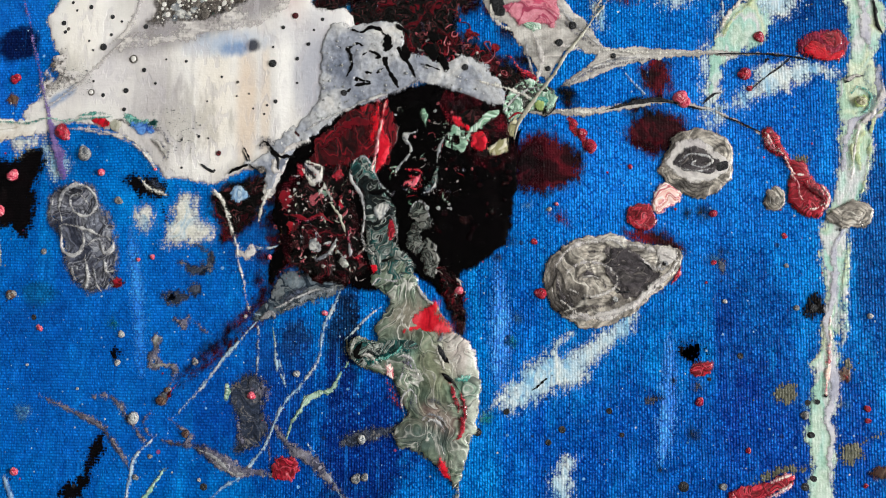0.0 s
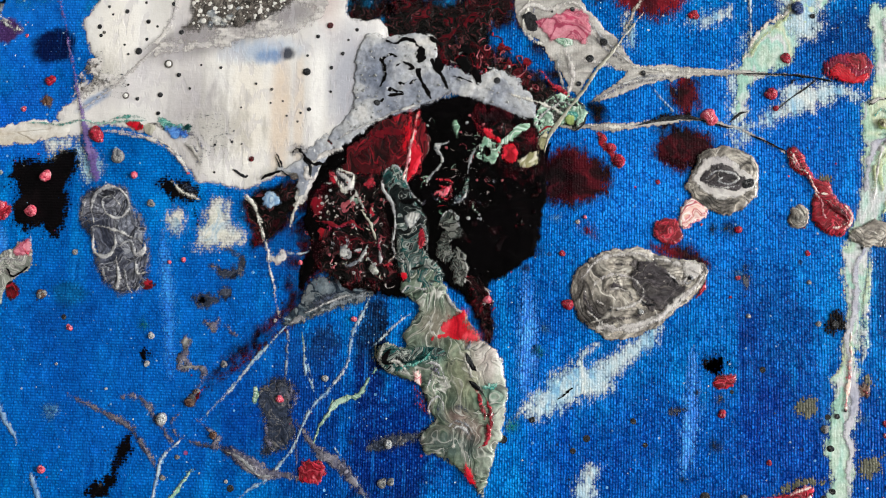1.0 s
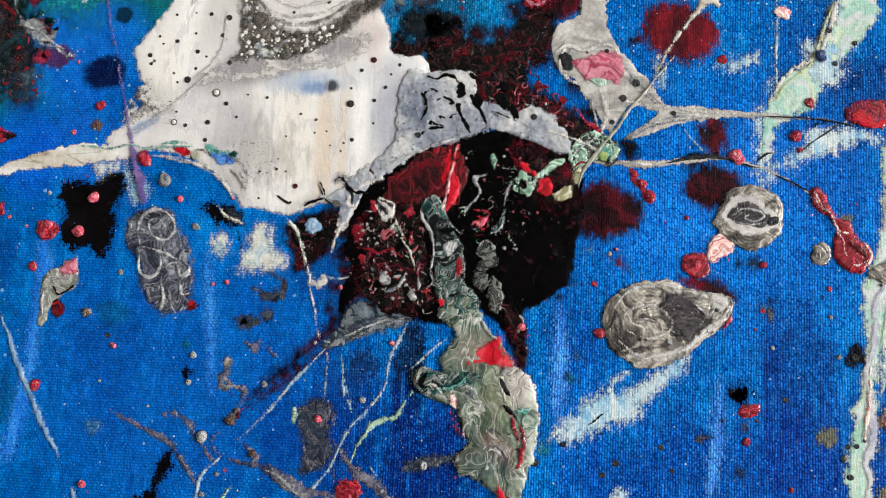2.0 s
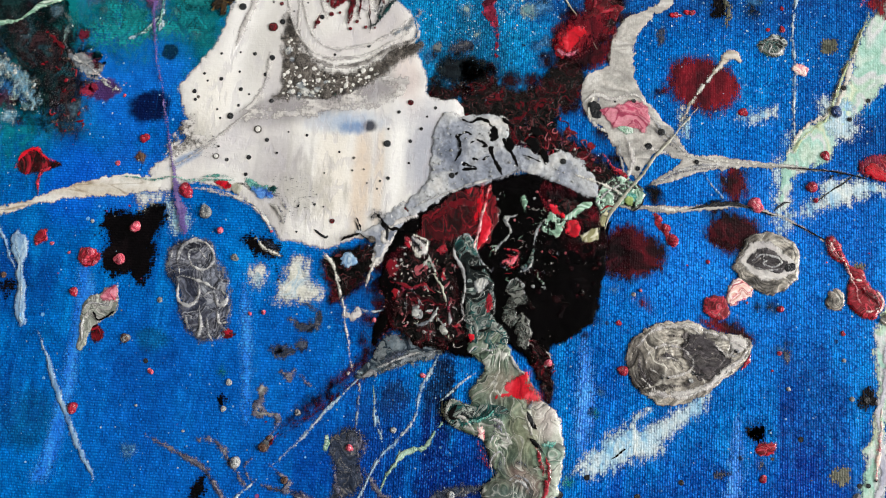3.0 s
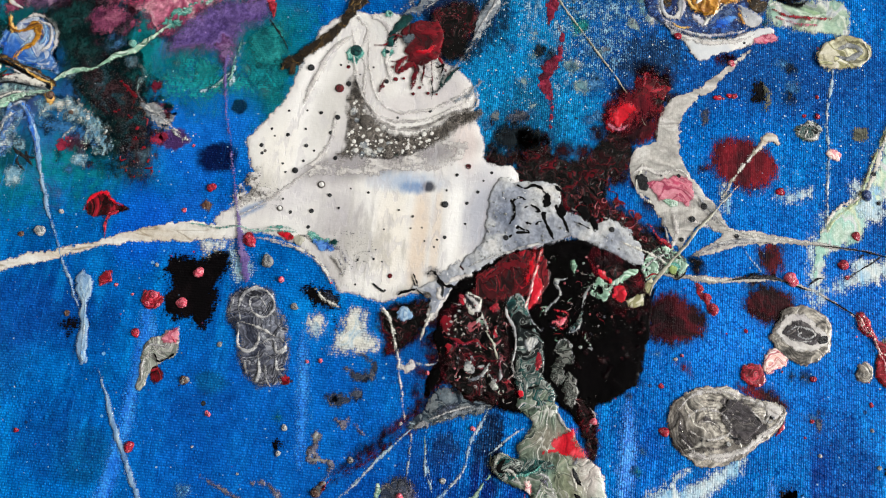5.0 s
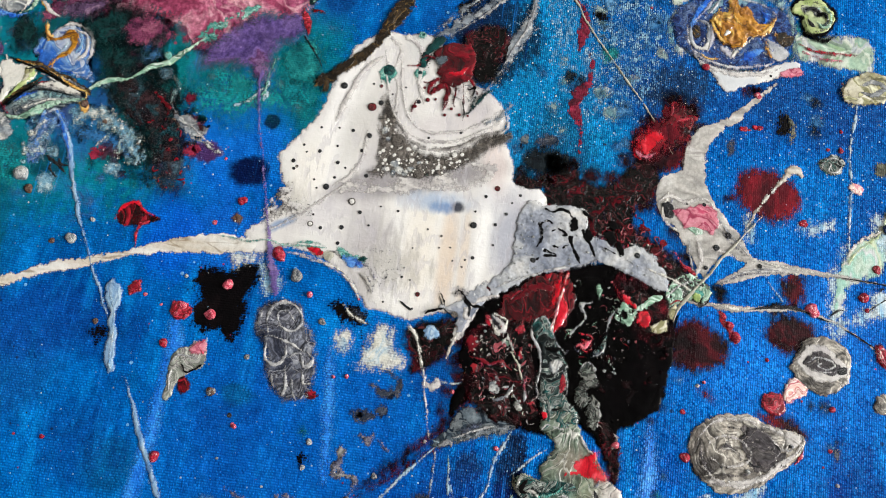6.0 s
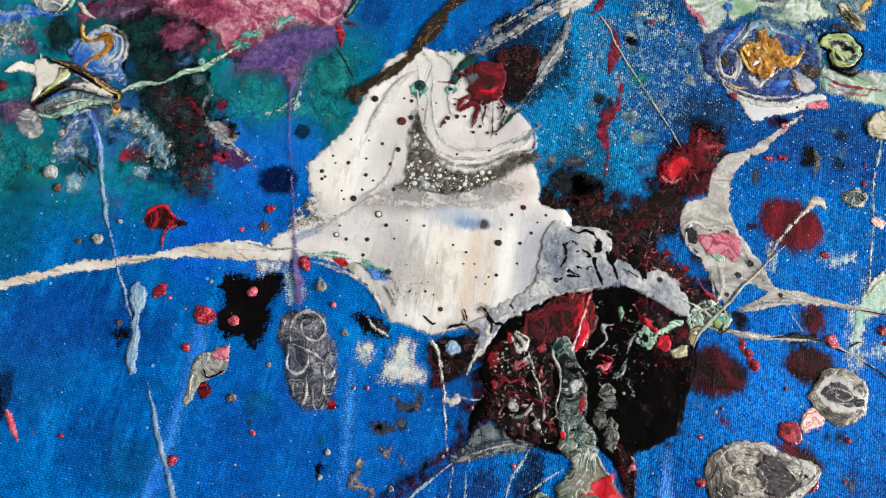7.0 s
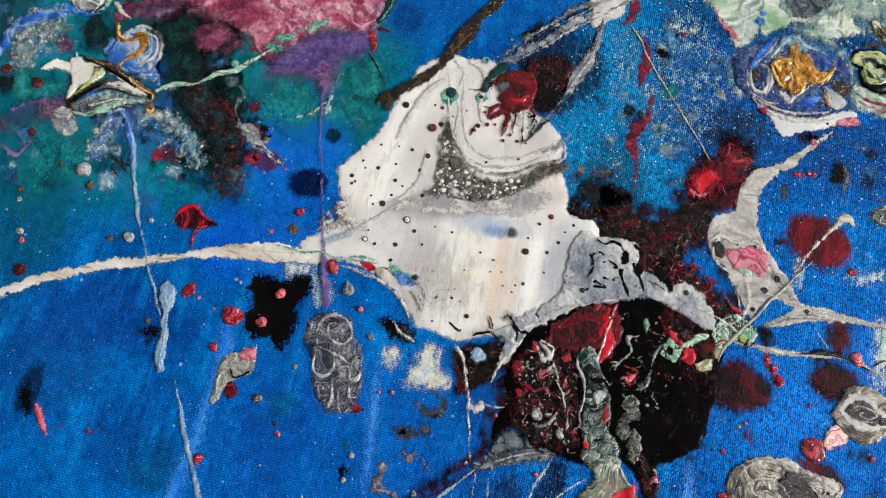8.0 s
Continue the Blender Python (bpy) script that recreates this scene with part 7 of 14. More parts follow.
# the white pour
white_pour = pool("paint_pool", WHITE, [(-9.95, 4.03), (-9.57, 4.35), (-9.26, 4.79), (-9.27, 5.2), (-9.48, 5.66), (-9.46, 6.02), (-9.11, 6.53), (-8.84, 6.98), (-8.67, 7.52), (-8.55, 8.06), (-8.21, 8.83), (-7.68, 9.25), (-7.15, 9.31), (-6.46, 9.34), (-6.02, 8.84), (-5.46, 8.38), (-4.76, 7.92), (-4.49, 7.51), (-4.55, 7.11), (-4.29, 6.63), (-4.12, 6.05), (-3.48, 5.92), (-3.33, 5.54), (-3.38, 4.79), (-3.45, 3.99), (-3.98, 3.59), (-4.35, 3.22), (-4.59, 2.82), (-4.9, 2.3), (-5.05, 2.49), (-5.01, 2.82), (-5.42, 2.85), (-5.99, 2.64), (-6.52, 2.65), (-6.95, 2.74), (-7.22, 3.02), (-7.58, 3.38), (-8.31, 3.74), (-8.98, 3.81), (-9.65, 3.61)], thick=0.03, edge=0.3, lift=0.002, rag=0.018, rag_size=0.12, ripple=0.3, ripple_size=1.2, h=0.025, label='cream white poured acrylic, glossy and dotted')
strand("paint_drip", ARM, [(-16.75, 1.1, 0.376), (-16.12, 1.52, 0.34), (-15.48, 1.93, 0.279), (-14.69, 2.31, 0.216), (-13.88, 2.66, 0.255), (-13.06, 2.95, 0.217), (-12.22, 3.24, 0.154), (-11.26, 3.54, 0.321), (-10.52, 3.7, 0.514), (-9.82, 3.79, 0.463), (-9.42, 4.01, 0.438)], thick=0.018, lift=0.012, rag=0.03, rag_size=0.15, ripple=0.4, h=0.022, label='cream white strand of paint with tan streaks')
strand("paint_line", AQUA, [(-10.56, 3.84, 0.039), (-10.23, 3.86, 0.039), (-9.83, 3.83, 0.051), (-9.4, 3.91, 0.039), (-8.99, 3.85, 0.051), (-8.49, 3.92, 0.051), (-8.07, 3.93, 0.064)], lift=0.06, label='teal and aqua ringed paint')
pool("paint_pool", SPLAT, [(-10.13, 3.48), (-9.65, 3.61), (-9.57, 3.47), (-9.99, 3.27)], lift=0.01, rag=0.01, h=0.015, label='off-white splash of paint')
pool("paint_skin", GREYW, [(-3.71, 5.69), (-3.36, 5.6), (-2.73, 5.67), (-2.42, 5.54), (-2.43, 5.24), (-2.3, 5.03), (-1.57, 4.86), (-1.27, 4.99), (-0.82, 4.5), (-0.54, 4.04), (-0.88, 4.03), (-1.42, 4.28), (-2.03, 4.5), (-2.68, 4.2), (-3.41, 3.99), (-3.92, 3.63), (-4.31, 3.35), (-4.49, 3.63), (-4.07, 4.12), (-3.98, 4.66), (-3.95, 5.21)], thick=0.03, lift=0.035, edge=0.06, rag=0.03, rag_size=0.12, ripple=0.6, ripple_size=0.2, h=0.022, label='grey-white skin of paint with bubbles and cracks')
strand("paint_crack", CRACK, [(-3.68, 5.19, 0.055), (-3.48, 5.11, 0.099), (-3.39, 4.86, 0.054), (-3.46, 4.64, 0.098), (-3.25, 4.56, 0.076), (-2.98, 4.49, 0.065)], lift=0.068, thick=0.006, rag=0.03, label='jagged black crack in the white skin')
strand("paint_crack", CRACK, [(-2.93, 4.96, 0.131), (-2.76, 5.06, 0.110), (-2.74, 4.8, 0.065), (-2.58, 4.57, 0.076), (-2.5, 4.39, 0.054)], lift=0.068, thick=0.006, rag=0.03, label='jagged black crack in the white skin')
strand("paint_crack", CRACK, [(-2.82, 5.45, 0.066), (-2.64, 5.29, 0.088), (-2.43, 5.0, 0.088), (-2.27, 4.77, 0.087), (-2.18, 4.5, 0.043)], lift=0.068, thick=0.006, rag=0.03, label='jagged black crack in the white skin')
strand("paint_crack", CRACK, [(-3.44, 4.36, 0.108), (-3.3, 4.44, 0.087), (-2.94, 4.47, 0.043)], lift=0.068, thick=0.006, rag=0.03, label='jagged black crack in the white skin')
strand("paint_crack", CRACK, [(-3.42, 5.52, 0.044), (-3.21, 5.47, 0.066), (-3.03, 5.57, 0.088), (-2.82, 5.48, 0.066)], lift=0.068, thick=0.006, rag=0.035, label='jagged black crack in the white skin')
strand("paint_crack", CRACK, [(-3.26, 4.95, 0.043), (-3.09, 5.1, 0.055), (-2.88, 5.04, 0.088), (-2.67, 5.19, 0.065), (-2.51, 5.12, 0.054)], lift=0.068, thick=0.006, rag=0.035, label='jagged black crack in the white skin')
strand("paint_crack", CRACK, [(-3.15, 4.71, 0.043), (-2.95, 4.65, 0.054), (-2.77, 4.77, 0.043)], lift=0.068, thick=0.006, rag=0.035, label='jagged black crack in the white skin')
strand("paint_crack", CRACK, [(-2.62, 5.63, 0.088), (-2.44, 5.51, 0.111), (-2.31, 5.36, 0.066)], lift=0.068, thick=0.006, rag=0.035, label='jagged black crack in the white skin')
strand("paint_crack", CRACK, [(-3.48, 5.11, 0.055), (-3.3, 5.24, 0.044), (-3.14, 5.18, 0.033)], lift=0.068, thick=0.006, rag=0.035, label='jagged black crack in the white skin')
strand("paint_crack", CRACK, [(-2.1, 4.83, 0.054), (-1.92, 4.78, 0.054), (-1.74, 4.69, 0.032)], lift=0.068, thick=0.006, rag=0.035, label='jagged black crack in the white skin')
strand("paint_rim", GLINE, [(-4.41, 3.52, 0.063), (-3.83, 3.84, 0.063), (-3.12, 4.13, 0.063), (-2.51, 4.3, 0.063), (-2.1, 4.55, 0.076)], lift=0.06, label='pale grey line of paint')
strand("paint_rim", GREYL, [(-4.68, 2.8, 0.149), (-4.86, 2.91, 0.124), (-4.61, 3.22, 0.15), (-4.2, 3.44, 0.1)], lift=0.045, rag=0.03, label='pale grey swirl of paint')
pool("paint_skin", GREYW, [(-5.42, 2.98), (-5.1, 3.14), (-4.67, 3.53), (-4.32, 3.74), (-4.42, 3.26), (-4.72, 2.82), (-4.89, 2.4), (-5.02, 2.62), (-5.01, 2.86)], thick=0.02, lift=0.04, rag=0.04, rag_size=0.12, h=0.02, ripple=0.6, ripple_size=0.15, label='grey-white skin of paint with bubbles and cracks')
pool("paint_pool", CELL, [(-7.43, 5.74), (-7.29, 6.05), (-7.36, 6.59), (-7.4, 7.15), (-7.33, 7.74), (-7.08, 7.3), (-6.87, 6.84), (-6.5, 6.54), (-5.99, 6.43), (-5.46, 6.63), (-4.93, 7.0), (-4.43, 7.19), (-4.38, 7.04), (-4.87, 6.68), (-5.14, 6.38), (-5.54, 6.05), (-6.16, 5.84), (-6.81, 5.78)], lift=0.042, thick=0.012, rag=0.03, rag_size=0.15, h=0.022, label='dark grey band with pale cells')
pool("paint_pool", GREYL, [(-8.01, 5.24), (-7.56, 5.61), (-6.81, 5.8), (-5.79, 5.96), (-5.19, 6.3), (-4.61, 6.36), (-4.73, 5.96), (-5.46, 5.62), (-6.36, 5.52), (-7.23, 5.3)], lift=0.04, thick=0.01, rag=0.08, rag_size=0.3, h=0.025, holes=-0.02, streak=(0.5, 1.5), label='pale grey swirl of paint')
strand("paint_swirl", GREYL, [(-7.44, 9.13, 0.141), (-7.15, 8.81, 0.14), (-7.27, 8.34, 0.083), (-7.1, 7.94, 0.069), (-7.07, 7.37, 0.082), (-6.85, 6.92, 0.094), (-6.48, 6.62, 0.094), (-5.97, 6.53, 0.094), (-5.41, 6.73, 0.107), (-4.87, 7.07, 0.108), (-4.51, 7.26, 0.108), (-4.51, 7.65, 0.082)], lift=0.036, thick=0.012, label='pale grey swirl of paint')
strand("paint_swirl", GREYL, [(-7.51, 8.81, 0.07), (-7.38, 8.1, 0.069), (-7.18, 7.49, 0.068), (-6.91, 7.02, 0.068), (-6.51, 6.77, 0.081), (-5.94, 6.72, 0.067), (-5.32, 6.94, 0.067), (-4.78, 7.29, 0.068), (-4.56, 7.59, 0.054)], lift=0.047, thick=0.012, label='pale grey swirl of paint')
strand("paint_swirl", GREYL, [(-7.11, 8.6, 0.056), (-7.03, 8.03, 0.055), (-6.85, 7.42, 0.054), (-6.57, 7.05, 0.054), (-6.14, 6.92, 0.054), (-5.54, 7.05, 0.054), (-5.0, 7.37, 0.054), (-4.72, 7.67, 0.041)], lift=0.047, thick=0.012, label='pale grey swirl of paint')
strand("paint_swirl", CELL, [(-6.98, 7.1, 0.041), (-6.72, 6.75, 0.054), (-6.31, 6.57, 0.054), (-5.78, 6.59, 0.053), (-5.17, 6.89, 0.054), (-4.63, 7.21, 0.054), (-4.5, 7.43, 0.041)], lift=0.05, thick=0.012, label='dark grey band with pale cells')
strand("paint_swirl", GREYL, [(-8.38, 6.86, 0.081), (-8.23, 7.4, 0.137), (-8.04, 8.03, 0.138), (-7.79, 8.45, 0.111), (-7.49, 8.66, 0.084)], lift=0.045, thick=0.012, label='pale grey swirl of paint')
strand("paint_swirl", GREYL, [(-8.17, 5.37, 0.079), (-7.84, 5.65, 0.106), (-7.63, 6.18, 0.107), (-7.62, 6.75, 0.081)], lift=0.045, thick=0.01, label='pale grey swirl of paint')
strand("paint_swirl", GREYL, [(-7.12, 9.2, 0.169), (-6.81, 9.04, 0.14), (-6.61, 8.71, 0.167), (-6.63, 8.12, 0.11), (-6.45, 7.58, 0.082)], lift=0.045, thick=0.01, label='pale grey swirl of paint')
strand("paint_swirl", GREYL, [(-7.63, 5.6, 0.04), (-8.03, 5.32, 0.046), (-8.46, 4.92, 0.052), (-8.84, 4.57, 0.052), (-9.22, 4.27, 0.065), (-9.52, 4.15, 0.065)], lift=0.036, thick=0.01, label='pale grey swirl of paint')
strand("paint_swirl", CELL, [(-4.42, 7.14, 0.108), (-4.79, 6.95, 0.134), (-5.12, 6.62, 0.107), (-5.5, 6.16, 0.08)], lift=0.055, thick=0.012, label='dark grey band with pale cells')
pool("paint_smear", AQUA, [(-7.85, 3.98), (-7.44, 3.88), (-7.2, 3.86), (-7.2, 3.7), (-7.44, 3.62), (-7.67, 3.75)], lift=0.036, thick=0.01, rag=0.05, h=0.015, holes=0.02, label='blue-green smear beside the white paint')
strand("paint_line", TWIG, [(-7.46, 3.71, 0.038), (-7.06, 3.62, 0.038), (-6.9, 3.31, 0.038), (-7.02, 3.06, 0.038)], lift=0.05, label='thin grey-brown thread of paint')
strand("paint_line", GREYL, [(-8.96, 3.71, 0.051), (-8.43, 3.69, 0.051), (-7.73, 3.45, 0.051), (-7.39, 3.2, 0.05), (-7.19, 2.92, 0.05)], lift=0.04, label='pale grey swirl of paint')
strand("paint_crack", INK, [(-5.47, 3.23, 0.038), (-5.29, 2.95, 0.037), (-5.03, 2.81, 0.025)], lift=0.05, thick=0.005, label='fine crack in the white paint')
strand("paint_crack", INK, [(-4.92, 3.22, 0.063), (-4.77, 3.06, 0.075), (-4.76, 2.83, 0.037)], lift=0.065, thick=0.005, label='fine crack in the white paint')
# bubbles in the grey skin and pale cells in the dark band of the pour
cells, rng = scatter_inside([(-3.98, 4.66), (-3.74, 5.52), (-2.97, 5.55), (-2.51, 5.12), (-2.34, 4.89), (-1.55, 4.73), (-0.84, 4.17), (-1.5, 4.35), (-2.17, 4.6), (-2.76, 4.27), (-3.48, 4.05), (-4.05, 3.67)], 90, 23)
drops(PEARL, [(x, z, 0.01 + 0.022 * rng.rand() ** 2) for x, z in cells], height=0.3, lift=0.07, name="paint_bubble", label="pale bubble in the grey skin")
cells, rng = scatter_inside([(-7.32, 5.83), (-7.26, 6.4), (-7.33, 7.24), (-7.08, 7.08), (-6.55, 6.45), (-5.88, 6.4), (-5.37, 6.54), (-5.21, 6.4), (-5.8, 6.0), (-6.81, 5.8)], 110, 21)
drops(BRIGHT, [(x, z, 0.012 + 0.05 * rng.rand() ** 2.5) for x, z in cells], height=0.2, lift=0.052, name="paint_cell", label="pale round cell in the dark paint")
blots(PEARL, [(-7.23, 6.86, 0.094), (-7.13, 6.64, 0.067), (-6.87, 6.07, 0.093), (-6.77, 5.95, 0.106), (-6.64, 5.91, 0.093), (-6.89, 5.84, 0.079), (-6.52, 6.01, 0.08), (-6.36, 6.18, 0.053), (-7.1, 5.91, 0.066)], lift=0.052, name='paint_cell', label='small off-white drop of paint')
drops(CELL, [(-6.89, 6.62, 0.175), (-6.31, 5.91, 0.132)], height=0.2, lift=0.056, label='dark grey band with pale cells')
drops(INK, [(-8.33, 5.32, 0.072), (-7.48, 5.7, 0.053), (-8.17, 5.92, 0.047), (-8.62, 6.13, 0.047), (-7.67, 6.28, 0.047), (-7.48, 4.84, 0.046), (-7.83, 4.44, 0.054), (-8.29, 4.36, 0.041), (-8.5, 4.64, 0.026), (-7.24, 4.57, 0.028), (-7.85, 4.07, 0.042), (-6.64, 4.99, 0.031), (-4.74, 5.61, 0.039), (-4.93, 5.23, 0.026), (-4.93, 4.91, 0.078), (-4.45, 4.99, 0.039), (-4.85, 4.17, 0.043), (-4.44, 4.52, 0.026), (-5.01, 4.1, 0.025), (-5.28, 4.04, 0.02), (-5.37, 4.33, 0.02), (-5.61, 4.29, 0.02), (-6.19, 4.2, 0.02), (-6.33, 3.52, 0.029)], height=0.35, lift=0.036, name='paint_fleck', parent=white_pour, label='small dark fleck of paint')
drops(INK, [(-6.67, 3.46, 0.025), (-6.14, 3.48, 0.02), (-6.65, 2.92, 0.025), (-4.24, 5.27, 0.039), (-3.98, 5.74, 0.039), (-8.34, 7.79, 0.083), (-7.43, 7.49, 0.061), (-6.58, 7.64, 0.055), (-6.92, 7.95, 0.023), (-7.57, 6.66, 0.067), (-8.68, 6.7, 0.03), (-8.91, 6.07, 0.027), (-9.0, 6.23, 0.032), (-8.24, 6.31, 0.029), (-7.95, 6.73, 0.043), (-8.27, 6.75, 0.023), (-6.22, 6.8, 0.031), (-5.88, 6.75, 0.04), (-5.51, 7.04, 0.043), (-7.2, 7.74, 0.023), (-7.67, 7.93, 0.028), (-9.17, 5.82, 0.053), (-9.13, 5.64, 0.04), (-8.18, 5.56, 0.033)], height=0.35, lift=0.036, name='paint_fleck', parent=white_pour, label='small dark fleck of paint')
drops(INK, [(-8.63, 5.45, 0.026), (-8.54, 5.26, 0.026), (-7.98, 5.82, 0.027), (-7.04, 5.04, 0.022), (-4.14, 5.54, 0.026), (-5.92, 4.67, 0.026), (-6.0, 2.86, 0.025)], height=0.35, lift=0.036, name='paint_fleck', parent=white_pour, label='small dark fleck of paint')
drops(CELL, [(-7.7, 5.06, 0.091), (-8.53, 4.42, 0.071), (-5.6, 4.56, 0.033), (-9.07, 5.7, 0.04), (-5.06, 3.93, 0.025)], height=0.2, lift=0.036, name='paint_fleck', parent=white_pour, label='dark grey band with pale cells')
drops(BRIGHT, [(-7.7, 5.06, 0.059), (-8.53, 4.42, 0.045)], height=0.26, lift=0.056, name='paint_fleck', label='pale cell of paint')
drops(DKRED, [(-7.62, 7.36, 0.109), (-4.51, 5.83, 0.066), (-5.93, 3.19, 0.056), (-4.38, 3.56, 0.101), (-7.49, 7.9, 0.048), (-6.01, 8.77, 0.028)], height=0.3, lift=0.036, parent=white_pour, label='glossy dark red paint')
strand("paint_fleck", INK, [(-6.27, 2.99, 0.075), (-6.15, 2.89, 0.05), (-6.02, 2.81, 0.087)], lift=0.036, parent=white_pour, label='small dark fleck of paint')
blots(AQUA, [(-7.4, 8.24, 0.208), (-6.63, 8.35, 0.125), (-6.19, 6.0, 0.119), (-6.73, 9.31, 0.099)], lift=0.046, parent=white_pour, label='teal and aqua ringed paint')
drops(DTEAL, [(-7.37, 8.31, 0.153), (-6.65, 8.36, 0.083), (-6.21, 5.96, 0.066), (-6.71, 9.32, 0.07)], height=0.22, lift=0.036, parent=white_pour, label='dark teal paint')

# the red splash on the pour
pool("paint_splash", BLACKRED, [(-5.8, 9.46), (-5.11, 9.82), (-4.7, 9.61), (-4.72, 8.98), (-4.84, 8.43), (-5.15, 8.21), (-5.48, 8.37), (-5.69, 8.91)], lift=0.04, thick=0.012, rag=0.03, rag_size=0.2, h=0.02, label='black paint shot through with maroon')
pool("paint_splash", DTEAL, [(-6.46, 9.31), (-6.2, 9.28), (-6.33, 9.0), (-6.54, 8.73), (-6.59, 8.49), (-6.71, 8.54), (-6.62, 8.89)], lift=0.045, thick=0.02, rag=0.04, h=0.02, label='dark teal trickle on the white paint')
pool("paint_splash", CRIMSON, [(-6.42, 8.87), (-6.09, 9.18), (-5.55, 9.21), (-5.46, 8.74), (-5.48, 8.34), (-5.84, 8.12), (-6.2, 8.18), (-6.14, 8.55), (-6.33, 8.7)], lift=0.05, thick=0.03, rag=0.03, h=0.02, label='glossy crimson splash of paint')
strand("paint_splash", CRIMSON, [(-5.96, 8.19, 0.165), (-6.2, 8.02, 0.124), (-6.35, 7.84, 0.11)], lift=0.05, rag=0.02, label='glossy crimson splash of paint')
strand("paint_splash", CRIMSON, [(-5.95, 8.15, 0.124), (-5.93, 7.76, 0.096), (-5.99, 7.49, 0.095)], lift=0.05, rag=0.015, label='glossy crimson splash of paint')
strand("paint_splash", CRIMSON, [(-5.65, 8.33, 0.069), (-5.58, 7.91, 0.041), (-5.52, 7.52, 0.041)], lift=0.05, rag=0.01, label='glossy crimson splash of paint')
strand("paint_splash", CRIMSON, [(-6.58, 7.77, 0.041), (-6.67, 7.56, 0.055), (-6.72, 7.37, 0.054)], lift=0.05, rag=0.01, label='glossy crimson splash of paint')
strand("paint_splash", CRIMSON, [(-6.2, 8.29, 0.097), (-6.33, 8.15, 0.069), (-6.52, 8.14, 0.041)], lift=0.05, rag=0.015, label='glossy crimson splash of paint')
strand("paint_splash", CRIMSON, [(-5.79, 8.16, 0.083), (-5.78, 7.94, 0.055), (-5.78, 7.7, 0.068), (-5.74, 7.59, 0.041)], lift=0.05, rag=0.015, label='glossy crimson splash of paint')
strand("paint_splash", CRIMSON, [(-6.35, 8.77, 0.098), (-6.54, 8.79, 0.056), (-6.68, 8.7, 0.042)], lift=0.05, rag=0.015, label='glossy crimson splash of paint')
strand("paint_splash", CRIMSON, [(-5.48, 8.37, 0.083), (-5.35, 8.18, 0.041), (-5.24, 7.96, 0.041)], lift=0.05, rag=0.015, label='glossy crimson splash of paint')
drops(CRIMSON, [(-6.38, 7.71, 0.055), (-5.94, 7.4, 0.041), (-6.64, 7.51, 0.041), (-6.2, 7.75, 0.034), (-5.61, 7.45, 0.041), (-6.49, 8.0, 0.034), (-5.81, 7.57, 0.041), (-5.41, 7.45, 0.027)], height=0.25, lift=0.05, label='glossy crimson splash of paint')
strand("paint_splash", RED, [(-5.57, 8.62, 0.139), (-5.74, 8.46, 0.111), (-6.01, 8.43, 0.069)], lift=0.075, rag=0.02, label='glossy bright red paint')
strand("paint_splash", ROSE, [(-6.48, 8.74, 0.07), (-6.71, 8.54, 0.042), (-6.95, 8.49, 0.028)], lift=0.05, label='red and pink marbled paint')
strand("paint_line", LINE, [(-5.68, 8.11, 0.055), (-5.49, 8.2, 0.055), (-5.33, 8.04, 0.069), (-5.42, 7.83, 0.055), (-5.58, 7.99, 0.041)], lift=0.05, label='pale grey line of paint')
strand("paint_splash", DTEAL, [(-5.31, 7.95, 0.11), (-5.38, 7.6, 0.136), (-5.57, 7.41, 0.081)], lift=0.05, rag=0.03, label='dark teal paint')
strand("paint_smear", SMEARG, [(-3.19, 12.07, 0.44), (-3.8, 11.47, 0.32), (-4.53, 10.99, 0.231), (-5.04, 10.57, 0.201), (-5.52, 10.03, 0.228), (-6.03, 9.59, 0.283), (-6.46, 9.31, 0.169)], lift=0.02, thick=0.03, rag=0.06, rag_size=0.2, label='grey smear dragged through wet paint')
strand("paint_smear", SMEARG, [(-3.48, 12.09, 0.147), (-4.09, 11.56, 0.146), (-4.85, 11.11, 0.145), (-5.39, 10.58, 0.129), (-5.91, 10.04, 0.142), (-6.37, 9.54, 0.085)], lift=0.03, thick=0.03, rag=0.05, label='grey smear dragged through wet paint')
strand("paint_smear", GLINE, [(-3.55, 11.68, 0.058), (-4.28, 11.02, 0.058), (-4.89, 10.54, 0.072), (-5.47, 9.92, 0.057), (-5.89, 9.56, 0.042)], lift=0.04, thick=0.02, rag=0.02, label='pale grey line of paint')
strand("paint_smear", GLINE, [(-3.98, 11.71, 0.058), (-4.58, 11.14, 0.043), (-5.25, 10.58, 0.057), (-5.66, 10.19, 0.043)], lift=0.045, thick=0.02, rag=0.02, label='pale grey line of paint')
strand("paint_smear", BLACKM, [(-4.59, 11.21, 0.261), (-5.2, 10.69, 0.23), (-5.74, 10.23, 0.371), (-6.02, 9.89, 0.199)], lift=0.018, thick=0.012, rag=0.07, rag_size=0.15, label='matt black splash soaked into the weave')
strand("paint_smear", GLINE, [(-4.18, 10.91, 0.058), (-4.21, 10.29, 0.071), (-4.35, 9.78, 0.085), (-4.59, 9.22, 0.07), (-4.82, 8.59, 0.042)], lift=0.05, thick=0.02, rag=0.03, label='pale grey line of paint')
strand("paint_smear", SMEARG, [(-4.19, 11.14, 0.202), (-4.2, 10.37, 0.228), (-4.34, 9.89, 0.339), (-4.55, 9.39, 0.281), (-4.73, 8.83, 0.125), (-4.97, 8.34, 0.124), (-5.35, 7.79, 0.096)], lift=0.03, thick=0.025, rag=0.04, rag_size=0.15, label='grey smear dragged through wet paint')
